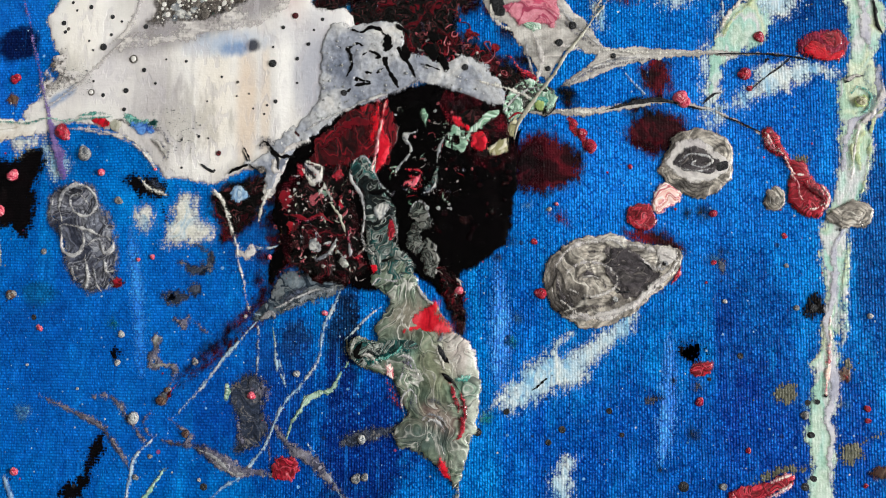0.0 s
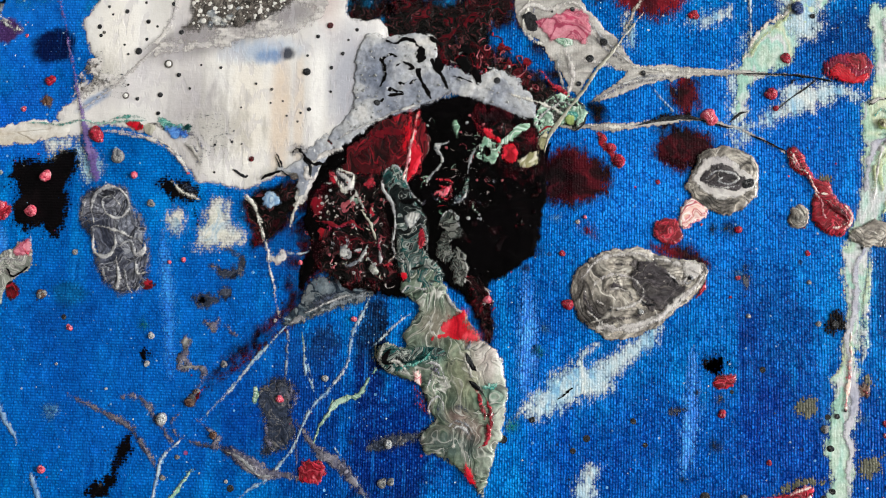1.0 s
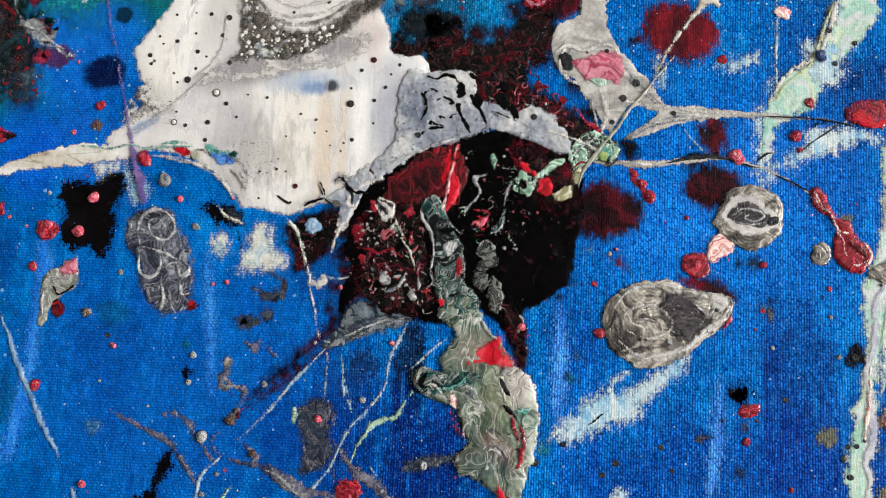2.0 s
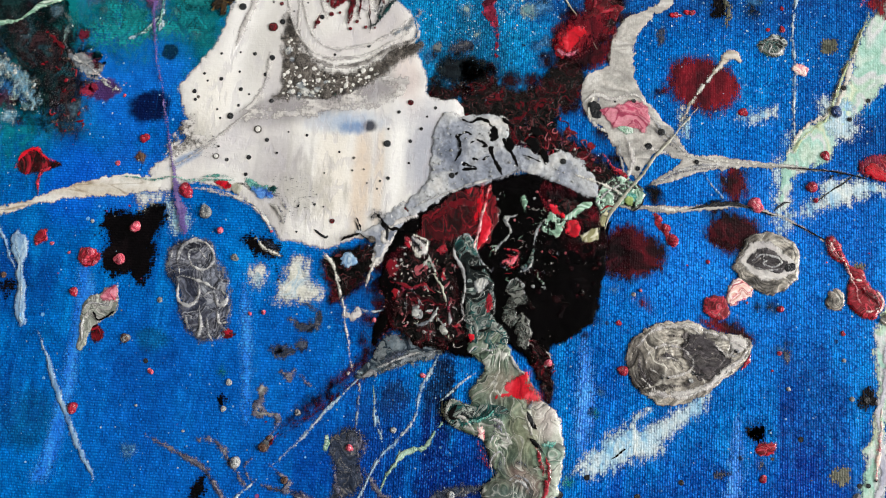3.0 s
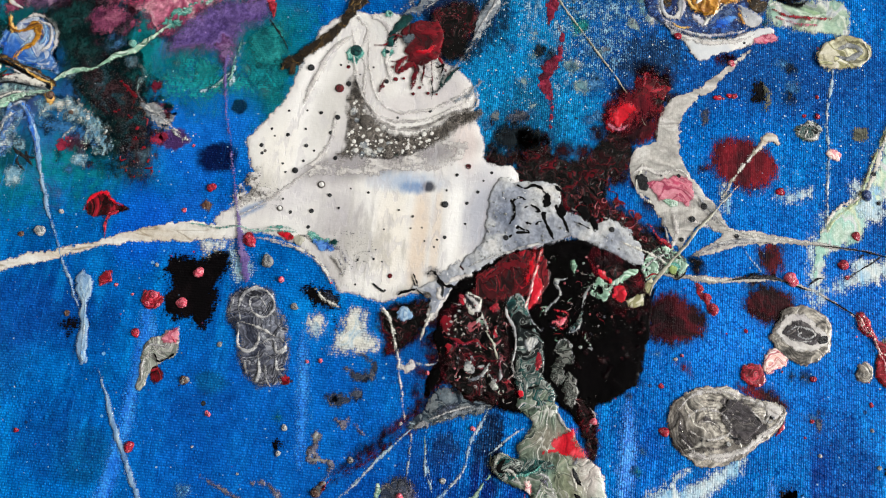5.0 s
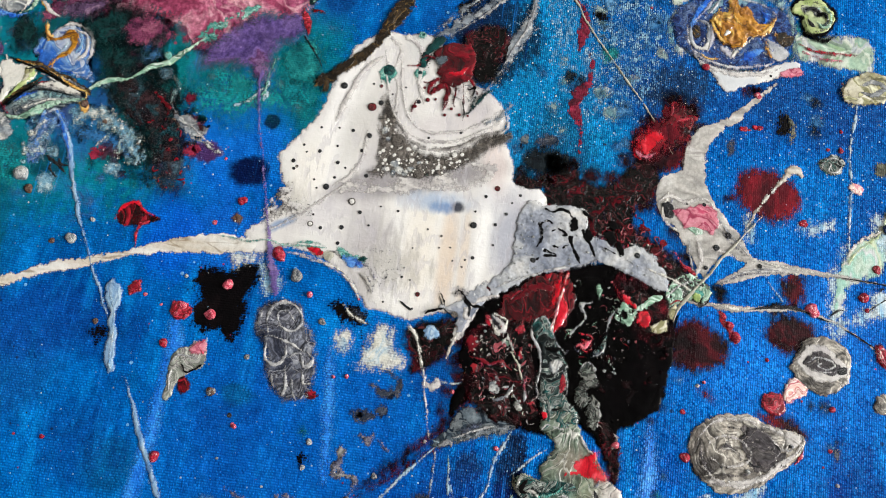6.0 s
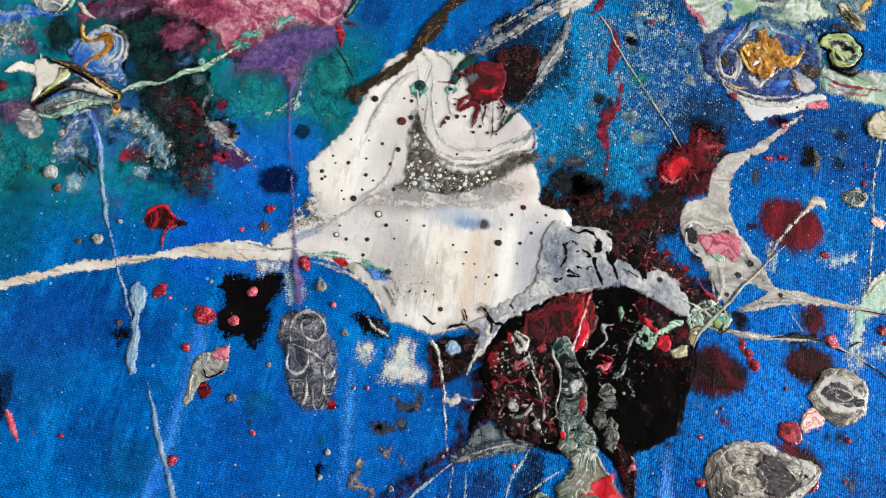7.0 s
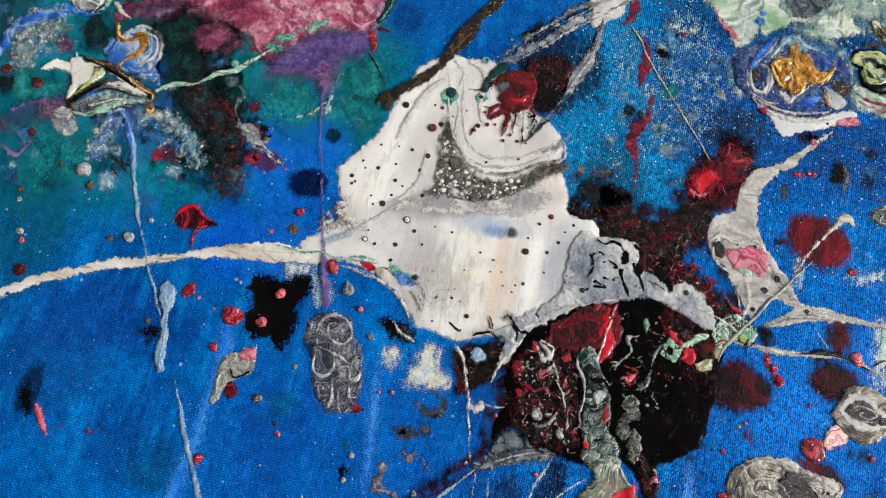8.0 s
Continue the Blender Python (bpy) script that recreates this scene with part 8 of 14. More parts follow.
strand("paint_smear", SMEARG, [(-4.42, 7.88, 0.164), (-4.69, 7.53, 0.109), (-5.12, 7.3, 0.068)], lift=0.045, thick=0.01, rag=0.05, label='grey smear dragged through wet paint')
pool("paint_pool", GREYL, [(-4.53, 11.65), (-3.8, 11.81), (-3.7, 11.36), (-3.92, 11.03), (-4.35, 10.75), (-4.5, 11.15)], lift=0.02, thick=0.03, rag=0.03, label='pale grey swirl of paint')

# brown strand over the pour
strand("paint_strand", BROWN, [(-6.54, 11.48, 0.381), (-6.78, 10.93, 0.348), (-7.14, 10.29, 0.373), (-7.43, 9.66, 0.483), (-7.61, 9.24, 0.282), (-7.95, 8.71, 0.21), (-8.29, 8.37, 0.251), (-8.59, 8.05, 0.305), (-8.87, 7.8, 0.331), (-9.0, 7.67, 0.193)], lift=0.05, thick=0.03, rag=0.03, rag_size=0.15, h=0.02, label='dark brown strand veined with gold')
strand("paint_strand", BROWN, [(-8.77, 7.94, 0.138), (-8.77, 7.65, 0.193), (-8.81, 7.55, 0.11)], lift=0.05, thick=0.03, rag=0.02, label='dark brown strand veined with gold')

# upper left: purple veil, bird shape and swirls
blots(HAZEW, [(-17.75, 7.97, 0.1), (-17.68, 6.84, 0.084), (-16.74, 7.44, 0.127), (-17.15, 6.93, 0.056), (-17.25, 7.98, 0.128), (-17.26, 8.2, 0.071), (-18.05, 7.91, 0.057), (-17.21, 6.85, 0.084), (-17.58, 7.61, 0.085), (-16.97, 7.34, 0.07), (-17.57, 7.28, 0.155), (-17.21, 7.76, 0.156)], name='paint_cloud', label='pale blue cloud of thin paint')
blots(HAZEW, [(-14.33, 6.26, 0.123), (-13.76, 6.41, 0.096), (-12.76, 5.91, 0.081), (-14.2, 6.27, 0.137), (-13.27, 5.18, 0.053), (-14.0, 6.34, 0.082), (-14.17, 6.0, 0.082), (-13.91, 6.36, 0.055), (-12.93, 6.39, 0.095), (-13.57, 5.72, 0.054), (-13.88, 6.29, 0.096), (-12.82, 5.79, 0.121)], name='paint_cloud', label='pale blue cloud of thin paint')
blots(HAZEW, [(-15.3, 6.04, 0.082), (-14.84, 5.43, 0.067), (-14.67, 5.27, 0.107), (-15.05, 5.54, 0.108), (-15.26, 5.92, 0.068), (-15.12, 5.11, 0.107), (-15.18, 5.93, 0.054)], name='paint_cloud', label='pale blue cloud of thin paint')
blots(HAZEM, [(-13.68, 9.0, 0.115), (-13.13, 8.89, 0.071), (-13.01, 9.2, 0.086), (-13.5, 8.64, 0.071), (-13.33, 8.76, 0.142), (-12.92, 8.06, 0.126), (-12.75, 8.54, 0.113), (-12.64, 8.45, 0.155), (-12.74, 8.36, 0.085), (-12.74, 8.8, 0.071)], name='paint_cloud', label='rosy cloud of thin paint')
blots(HAZEM, [(-15.48, 8.86, 0.115), (-14.64, 8.94, 0.086), (-14.45, 8.74, 0.086), (-15.5, 8.91, 0.115), (-14.23, 8.43, 0.142), (-15.18, 8.7, 0.115)], name='paint_cloud', label='rosy cloud of thin paint')
blots(HAZEP, [(-13.64, 8.04, 0.099), (-12.6, 7.31, 0.055), (-13.27, 7.91, 0.112), (-13.12, 6.92, 0.11), (-13.85, 7.58, 0.126), (-13.27, 7.55, 0.084), (-12.61, 7.03, 0.096), (-12.42, 7.53, 0.056)], name='paint_cloud', label='plum cloud of thin paint')
blots(DKGREY, [(-12.1, 6.92, 0.055), (-12.12, 8.0, 0.084), (-12.28, 5.62, 0.067), (-13.14, 7.09, 0.069), (-12.54, 7.0, 0.096), (-13.05, 6.91, 0.069), (-11.55, 5.9, 0.108), (-12.41, 6.9, 0.055)], name='paint_cloud', label='dark grey blot of thin paint')
blots(MAROON, [(-11.54, 6.56, 0.054), (-12.71, 7.16, 0.083), (-11.6, 7.18, 0.096), (-12.15, 6.01, 0.094), (-11.66, 5.86, 0.067), (-12.68, 6.26, 0.082)], name='paint_cloud', label='dark maroon stain soaked into the weave')
blots(PALETEAL, [(-11.08, 7.27, 0.055), (-11.42, 7.29, 0.055), (-10.38, 7.06, 0.055), (-9.31, 7.16, 0.082), (-9.95, 7.2, 0.068), (-9.81, 7.58, 0.069), (-10.02, 7.36, 0.055), (-11.39, 7.57, 0.055)], name='paint_cloud', label='mottled grey-green and teal paint')
pool("paint_pool", MAGENTA, [(-14.8, 9.64), (-9.91, 10.73), (-9.51, 9.81), (-9.7, 9.26), (-10.34, 9.31), (-10.84, 9.1), (-11.51, 8.45), (-12.11, 8.36), (-12.57, 8.77), (-13.26, 8.97), (-13.96, 8.71), (-14.58, 8.91)], thick=0.03, rag=0.08, rag_size=0.4, h=0.03, ripple=0.5, ripple_size=0.3, label='pink and magenta marbled paint')
pool("paint_pool", PURPLE, [(-11.66, 7.86), (-11.6, 8.38), (-10.91, 9.08), (-10.34, 9.31), (-9.7, 9.46), (-9.51, 9.04), (-9.71, 8.74), (-10.01, 8.53), (-10.14, 8.08), (-10.21, 7.69), (-10.41, 7.72), (-10.66, 7.96), (-11.12, 7.89)], thick=0.03, lift=0.012, rag=0.05, rag_size=0.25, h=0.025, label='purple veil of paint')
blots(HAZED, [(-11.05, 8.4, 0.14), (-11.58, 8.13, 0.098), (-10.91, 9.05, 0.156), (-10.81, 8.27, 0.168)], name='paint_cloud', label='dark cloud of thin paint')
blots(HAZET, [(-10.8, 8.38, 0.14), (-11.11, 8.88, 0.128), (-10.5, 8.99, 0.17), (-11.2, 8.7, 0.071), (-11.58, 8.81, 0.142)], name='paint_cloud', label='teal cloud of thin paint')
blots(HAZEM, [(-10.35, 8.42, 0.126), (-11.61, 8.87, 0.142), (-11.12, 8.43, 0.098), (-10.53, 9.01, 0.099), (-11.74, 8.37, 0.169), (-11.95, 8.32, 0.155), (-11.96, 8.83, 0.128), (-10.5, 8.42, 0.14), (-11.47, 8.61, 0.127)], name='paint_cloud', label='rosy cloud of thin paint')
blots(HAZEP, [(-10.47, 8.94, 0.099), (-10.96, 8.24, 0.084), (-12.36, 8.7, 0.128), (-11.13, 8.9, 0.085), (-11.04, 8.51, 0.141), (-10.89, 9.07, 0.114), (-10.47, 8.35, 0.098)], name='paint_cloud', label='plum cloud of thin paint')
blots(HAZED, [(-12.67, 8.9, 0.214), (-13.97, 8.57, 0.199), (-13.59, 9.19, 0.101), (-14.27, 9.05, 0.101), (-13.3, 9.26, 0.187), (-12.88, 8.7, 0.199)], name='paint_cloud', label='dark cloud of thin paint')
blots(HAZEM, [(-12.89, 8.6, 0.213), (-13.06, 8.53, 0.099), (-14.4, 9.06, 0.115), (-13.73, 8.84, 0.171), (-13.04, 9.33, 0.144), (-13.39, 8.99, 0.1), (-13.27, 9.01, 0.172), (-13.34, 8.46, 0.213)], name='paint_cloud', label='rosy cloud of thin paint')
blots(HAZEP, [(-14.29, 8.44, 0.185), (-13.97, 9.09, 0.144), (-13.7, 8.58, 0.213), (-13.74, 8.99, 0.143), (-12.96, 8.7, 0.156)], name='paint_cloud', label='plum cloud of thin paint')
strand("paint_drip", LILAC, [(-10.29, 7.9, 0.25), (-10.27, 7.39, 0.11), (-10.12, 6.62, 0.068), (-9.82, 5.56, 0.066), (-9.54, 4.52, 0.065), (-9.38, 4.02, 0.09)], thick=0.02, lift=0.03, label='thin violet drip of paint')
strand("paint_drip", LILAC, [(-9.46, 4.27, 0.065), (-9.35, 3.89, 0.116), (-9.24, 3.52, 0.153), (-9.1, 3.09, 0.253), (-8.99, 2.72, 0.226)], thick=0.015, lift=0.055, rag=0.03, label='thin violet drip of paint')
strand("paint_thread", INK, [(-9.47, 8.9, 0.056), (-9.17, 8.52, 0.042), (-8.94, 8.2, 0.042)], lift=0.01, label='thin dark thread of paint')
pool("paint_pool", DTEAL, [(-9.67, 10.5), (-9.17, 10.61), (-9.2, 10.11), (-9.43, 9.72), (-9.58, 9.75), (-9.44, 10.13)], thick=0.03, rag=0.02, label='dark teal paint')
strand("paint_line", AQUA, [(-9.24, 10.6, 0.073), (-9.28, 10.17, 0.058), (-9.44, 9.77, 0.057)], lift=0.03, label='teal and aqua ringed paint')
strand("paint_drip", ROSE, [(-9.64, 9.62, 0.114), (-9.49, 9.27, 0.17), (-9.4, 8.99, 0.127)], lift=0.02, rag=0.02, label='red and pink marbled paint')
strand("paint_splash", DKRED, [(-9.45, 9.59, 0.143), (-9.21, 9.57, 0.086), (-9.08, 9.49, 0.043)], lift=0.01, label='glossy dark red paint')
pool("paint_smear", AQUA, [(-11.94, 8.5), (-11.4, 9.08), (-10.54, 9.58), (-10.57, 9.42), (-11.22, 8.92), (-11.64, 8.42)], thick=0.01, lift=0.03, rag=0.1, rag_size=0.2, h=0.02, holes=0.15, label='thin aqua smear over magenta paint')
strand("paint_line", MINT, [(-14.25, 6.79, 0.11), (-13.89, 7.06, 0.152), (-13.45, 7.21, 0.083), (-13.24, 7.29, 0.069)], thick=0.03, lift=0.02, label='pale mint green paint')
strand("paint_line", MINT, [(-13.31, 7.26, 0.069), (-12.87, 7.61, 0.153), (-12.53, 7.73, 0.167), (-12.23, 8.03, 0.14), (-11.92, 8.33, 0.098), (-11.68, 8.55, 0.056)], thick=0.03, lift=0.02, rag=0.015, label='pale mint green paint')
drops(AQUA, [(-12.54, 7.93, 0.112)], height=0.3, lift=0.03, label='teal and aqua ringed paint')
strand("paint_line", AQUA, [(-10.04, 8.22, 0.084), (-10.11, 7.94, 0.056), (-10.13, 7.64, 0.069), (-10.15, 7.34, 0.096), (-10.36, 7.19, 0.082), (-10.6, 7.05, 0.055)], lift=0.01, rag=0.02, label='teal and aqua ringed paint')
bird = pool("paint_pool", BIRD, [(-16.95, 6.84), (-16.71, 7.11), (-16.24, 7.11), (-16.26, 7.44), (-16.04, 7.19), (-15.69, 7.15), (-15.5, 7.07), (-15.59, 6.84), (-15.86, 6.64), (-16.03, 6.3), (-16.13, 6.19), (-16.17, 6.48), (-16.09, 6.76), (-16.47, 6.88)], thick=0.045, lift=0.02, rag=0.012, h=0.02, label='white and lime marbled paint')
strand("paint_line", CRACK, [(-16.12, 7.35, 0.042), (-15.82, 7.24, 0.056), (-15.45, 7.17, 0.056), (-15.04, 6.99, 0.056), (-14.56, 6.78, 0.055), (-14.28, 6.63, 0.041)], lift=0.075, label='black crack')
strand("paint_line", GOLD, [(-16.05, 7.31, 0.035), (-15.47, 7.23, 0.042), (-14.96, 7.04, 0.042), (-14.43, 6.8, 0.041)], lift=0.078, label='shiny ochre and gold paint')
strand("paint_line", GLINE, [(-15.33, 7.05, 0.056), (-14.87, 6.88, 0.055), (-14.46, 6.68, 0.055)], lift=0.07, label='pale grey line of paint')
strand("paint_line", CRACK, [(-16.07, 6.09, 0.055), (-15.86, 6.37, 0.069), (-15.55, 6.62, 0.055), (-15.33, 6.81, 0.042)], lift=0.07, label='black crack')
strand("paint_line", GLINE, [(-15.66, 6.1, 0.041), (-15.33, 6.37, 0.055), (-14.89, 6.5, 0.055), (-14.48, 6.5, 0.041)], lift=0.05, label='pale grey line of paint')
pool("paint_pool", LIME, [(-15.75, 7.16), (-15.54, 7.3), (-15.52, 7.04), (-15.67, 6.82), (-15.76, 6.75), (-15.75, 6.98)], thick=0.02, lift=0.06, rag=0.01, h=0.015, label='olive and lime ringed paint')
strand("paint_strand", BROWN, [(-16.21, 7.36, 0.07), (-15.84, 7.29, 0.084), (-15.48, 7.28, 0.14), (-15.04, 7.11, 0.195), (-14.57, 6.92, 0.208), (-14.19, 6.77, 0.193), (-14.08, 6.68, 0.083)], lift=0.045, thick=0.03, h=0.015, label='dark brown strand veined with gold')
strand("paint_strand", BROWN, [(-16.11, 6.14, 0.082), (-15.9, 6.43, 0.138), (-15.57, 6.7, 0.111), (-15.31, 6.96, 0.111)], lift=0.04, thick=0.025, h=0.015, label='dark brown strand veined with gold')
pool("paint_pool", GREYTEAL, [(-16.02, 6.04), (-15.76, 6.42), (-15.28, 6.87), (-14.81, 6.9), (-14.37, 6.73), (-14.2, 6.62), (-14.5, 6.35), (-15.0, 6.18), (-15.48, 5.99), (-15.82, 5.86)], thick=0.03, lift=0.015, rag=0.0075, h=0.02, label='grey-blue smear of paint')
strand("paint_line", ROSE, [(-15.34, 6.84, 0.111), (-14.99, 6.83, 0.083), (-14.61, 6.72, 0.055)], lift=0.05, label='red and pink marbled paint')
strand("paint_line", GREYL, [(-15.19, 6.78, 0.111), (-14.79, 6.75, 0.11), (-14.34, 6.63, 0.069)], lift=0.05, label='pale grey swirl of paint')
strand("paint_line", MINT, [(-15.93, 5.92, 0.109), (-15.5, 5.96, 0.164), (-15.08, 6.22, 0.123), (-14.67, 6.46, 0.124), (-14.21, 6.57, 0.069)], thick=0.03, lift=0.045, rag=0.015, label='pale mint green paint')
drops(BROWNDROP, [(-14.18, 6.48, 0.11), (-15.74, 4.68, 0.053)], height=0.26, lift=0.03, label='small brown fleck of paint')
drops(DKRED, [(-16.94, 6.47, 0.152), (-16.66, 5.27, 0.108), (-17.76, 6.66, 0.139), (-15.87, 2.11, 0.153)], height=0.35, label='glossy dark red paint')
pool("paint_pool", TAUPE, [(-16.31, 5.66), (-16.28, 5.9), (-16.07, 6.01), (-15.86, 5.88), (-15.83, 5.62), (-16.03, 5.49), (-16.21, 5.54)], thick=0.011, rag=0.03, h=0.018, label='grey scrap of paint')
strand("paint_line", LILAC, [(-17.31, 5.69, 0.109), (-16.86, 6.0, 0.082), (-16.26, 6.25, 0.069)], lift=0.005, rag=0.03, label='thin violet drip of paint')
strand("paint_line", LILAC, [(-17.28, 4.83, 0.108), (-16.81, 4.65, 0.134), (-16.59, 5.2, 0.068)], lift=0.005, rag=0.03, label='thin violet drip of paint')
pool("paint_pool", LILAC, [(-16.78, 7.62), (-16.54, 7.74), (-16.38, 7.56), (-16.51, 7.34), (-16.72, 7.4)], thick=0.012, rag=0.015, h=0.02, label='thin violet drip of paint')
strand("paint_drip", BLUEWHITE, [(-18.26, 6.43, 0.334), (-18.07, 7.07, 0.281), (-17.91, 7.74, 0.37), (-17.43, 8.15, 0.372), (-16.82, 8.38, 0.258), (-16.24, 8.77, 0.374), (-15.96, 9.22, 0.29)], thick=0.03, rag=0.05, rag_size=0.2, label='blue and white marbled paint')
pool("paint_pool", PEARL, [(-16.84, 8.64), (-16.59, 8.96), (-16.05, 9.08), (-16.07, 8.76), (-16.29, 8.5), (-16.6, 8.49)], lift=0.03, thick=0.02, rag=0.02, h=0.02, label='white swirl of paint')
pool("paint_smear", SMEARG, [(-17.45, 7.81), (-17.07, 8.05), (-16.69, 7.9), (-16.71, 7.52), (-17.05, 7.59)], thick=0.012, rag=0.15, rag_size=0.15, h=0.02, holes=0.2, label='grey smear dragged through wet paint')
pool("paint_smear", SMEARG, [(-17.84, 6.82), (-17.71, 7.45), (-17.5, 7.65), (-17.37, 7.07), (-17.6, 6.72)], thick=0.012, rag=0.15, rag_size=0.15, h=0.02, holes=0.25, label='grey smear dragged through wet paint')
pool("paint_pool", BLUEWHITE, [(-15.51, 7.64), (-15.39, 8.09), (-14.98, 8.36), (-14.49, 8.22), (-14.3, 7.87), (-14.36, 7.47), (-14.12, 7.08), (-14.41, 7.06), (-14.77, 7.23), (-15.1, 7.16), (-15.49, 7.22)], thick=0.03, rag=0.03, rag_size=0.2, h=0.02, label='blue and white marbled paint')
strand("paint_line", GOLD, [(-15.58, 8.38, 0.086), (-15.43, 7.99, 0.113), (-15.12, 7.99, 0.113), (-14.92, 8.16, 0.198), (-14.76, 7.95, 0.198), (-14.9, 7.65, 0.098), (-15.17, 7.38, 0.07), (-15.2, 7.11, 0.056)], lift=0.035, label='shiny ochre and gold paint')
strand("paint_line", GREYL, [(-15.78, 8.88, 0.086), (-15.58, 8.69, 0.115), (-15.3, 8.56, 0.071)], lift=0.02, label='pale grey swirl of paint')
strand("paint_line", GREYL, [(-14.84, 8.27, 0.085), (-14.52, 8.13, 0.085), (-14.43, 7.75, 0.084), (-14.65, 7.5, 0.07)], lift=0.035, label='pale grey swirl of paint')
pool("paint_smear", BLUEWHITE, [(-15.17, 5.87), (-14.77, 6.1), (-14.59, 5.85), (-14.81, 5.38), (-15.01, 4.95), (-15.22, 5.08)], thick=0.012, rag=0.12, rag_size=0.2, h=0.02, holes=0.15, label='blue and white marbled paint')
strand("paint_drip", LBLUE, [(-14.75, 6.18, 0.355), (-14.52, 5.87, 0.244), (-14.29, 5.42, 0.161), (-14.05, 4.77, 0.146), (-13.79, 4.14, 0.118), (-13.53, 3.58, 0.065), (-13.27, 3.1, 0.051), (-12.95, 2.51, 0.076), (-12.66, 1.99, 0.088), (-12.47, 1.64, 0.062)], thick=0.025, lift=0.012, rag=0.012, h=0.015, label='light blue thread of paint')
pool("paint_drip", LBLUE, [(-12.71, 2.34), (-12.55, 2.56), (-12.32, 2.42), (-12.31, 2.13), (-12.34, 1.8), (-12.21, 1.32), (-12.08, 0.72), (-12.14, 0.56), (-12.27, 0.61), (-12.38, 1.15), (-12.51, 1.76), (-12.61, 2.06)], thick=0.03, lift=0.02, rag=0.015, h=0.018, label='light blue thread of paint')
strand("paint_line", THREAD, [(-12.61, 2.32, 0.05), (-12.42, 1.97, 0.038), (-12.3, 1.3, 0.037), (-12.22, 0.75, 0.061), (-12.13, 0.64, 0.049)], lift=0.05, label='thin pale thread of paint')
strand("paint_drip", LBLUE, [(-11.88, 0.54, 0.036), (-11.54, -0.05, 0.096), (-11.19, -0.74, 0.118), (-10.88, -1.3, 0.117), (-10.55, -1.83, 0.139), (-10.21, -2.33, 0.126)], thick=0.025, lift=0.01, rag=0.01, label='light blue thread of paint')
strand("paint_drip", LBLUE, [(-9.89, -2.93, 0.12), (-9.7, -3.35, 0.12), (-9.49, -3.75, 0.097)], thick=0.025, lift=0.01, rag=0.01, label='light blue thread of paint')
blots(HAZEM, [(-11.47, 6.36, 0.081), (-11.61, 6.51, 0.068)], lift=0.03, label='rosy cloud of thin paint')
strand("paint_thread", STAINRED, [(-12.78, 7.02, 0.083), (-12.51, 6.82, 0.137), (-12.29, 6.51, 0.191), (-12.25, 6.23, 0.081)], rag=0.05, thick=0.008, label='worn dark red stain over the weave')
pool("paint_splash", DKRED, [(-12.88, 3.95), (-12.77, 4.2), (-12.47, 4.37), (-12.23, 4.18), (-11.87, 4.08), (-12.13, 3.93), (-12.32, 3.8), (-12.68, 3.81)], thick=0.02, rag=0.02, h=0.018, label='dark red splash with a bright rim')
strand("paint_rim", RED, [(-12.85, 3.93, 0.065), (-12.74, 4.18, 0.078), (-12.48, 4.33, 0.079), (-12.26, 4.2, 0.065), (-11.94, 4.07, 0.052)], lift=0.02, label='glossy bright red paint')
strand("paint_splash", ROSE, [(-12.26, 3.36, 0.039), (-12.31, 3.62, 0.065), (-12.26, 3.82, 0.13), (-12.07, 3.97, 0.13)], lift=0.018, label='red and pink marbled paint')
drops(PEARL, [(-15.21, 4.65, 0.2), (-13.73, 3.34, 0.142), (-16.16, 2.95, 0.104), (-16.41, 3.66, 0.066), (-13.35, 3.82, 0.065), (-11.01, 2.87, 0.051), (-10.2, 4.24, 0.026)], label='small off-white drop of paint')
drops(PINKDROP, [(-16.05, 2.76, 0.077), (-15.19, 4.59, 0.066), (-10.64, 4.15, 0.065), (-10.7, 5.65, 0.04)], label='small pink and white marbled drop')
drops(BROWNDROP, [(-14.95, 4.32, 0.119), (-14.13, 3.22, 0.077), (-16.46, 3.9, 0.079), (-12.75, 1.61, 0.075), (-9.97, 0.49, 0.109), (-16.24, 3.38, 0.039), (-12.75, 5.73, 0.04), (-12.67, 5.71, 0.027)], label='small brown fleck of paint')
blots(BROWNDROP, [(-10.16, 4.32, 0.13), (-16.33, 6.05, 0.055)], label='small brown fleck of paint')

# black splash and its pink drops, pebble and dash on the left
pool("paint_drop", ROSE, [(-11.21, 2.05), (-11.19, 2.26), (-11.0, 2.33), (-10.8, 2.26), (-10.71, 2.08), (-10.81, 1.9), (-11.03, 1.87)], thick=0.05, edge=0.1, rag=0.02, h=0.015, ripple=0.5, ripple_size=0.1, label='red and pink marbled paint')
drops(PINKDROP, [(-10.94, 2.21, 0.1), (-11.04, 2.01, 0.062), (-10.81, 2.0, 0.05)], height=0.2, lift=0.045, label='small pink and white marbled drop')
drops(PINKDROP, [(-10.05, 2.83, 0.114), (-10.32, 2.11, 0.137), (-11.81, 2.34, 0.05), (-11.42, 2.17, 0.038), (-9.37, -0.13, 0.059)], height=0.26, label='small pink and white marbled drop')
strand("paint_drop", ROSE, [(-12.14, 2.29, 0.126), (-12.07, 2.48, 0.278), (-11.98, 2.63, 0.152)], thick=0.04, rag=0.015, label='red and pink marbled paint')
drops(ROSEDROP, [(-11.19, 1.36, 0.111), (-9.1, 3.65, 0.179), (-10.13, 4.73, 0.118), (-8.32, 3.88, 0.038), (-10.87, -0.99, 0.129), (-13.89, -0.96, 0.036), (-13.29, -0.93, 0.059)], height=0.26, label='red and pink marbled paint')
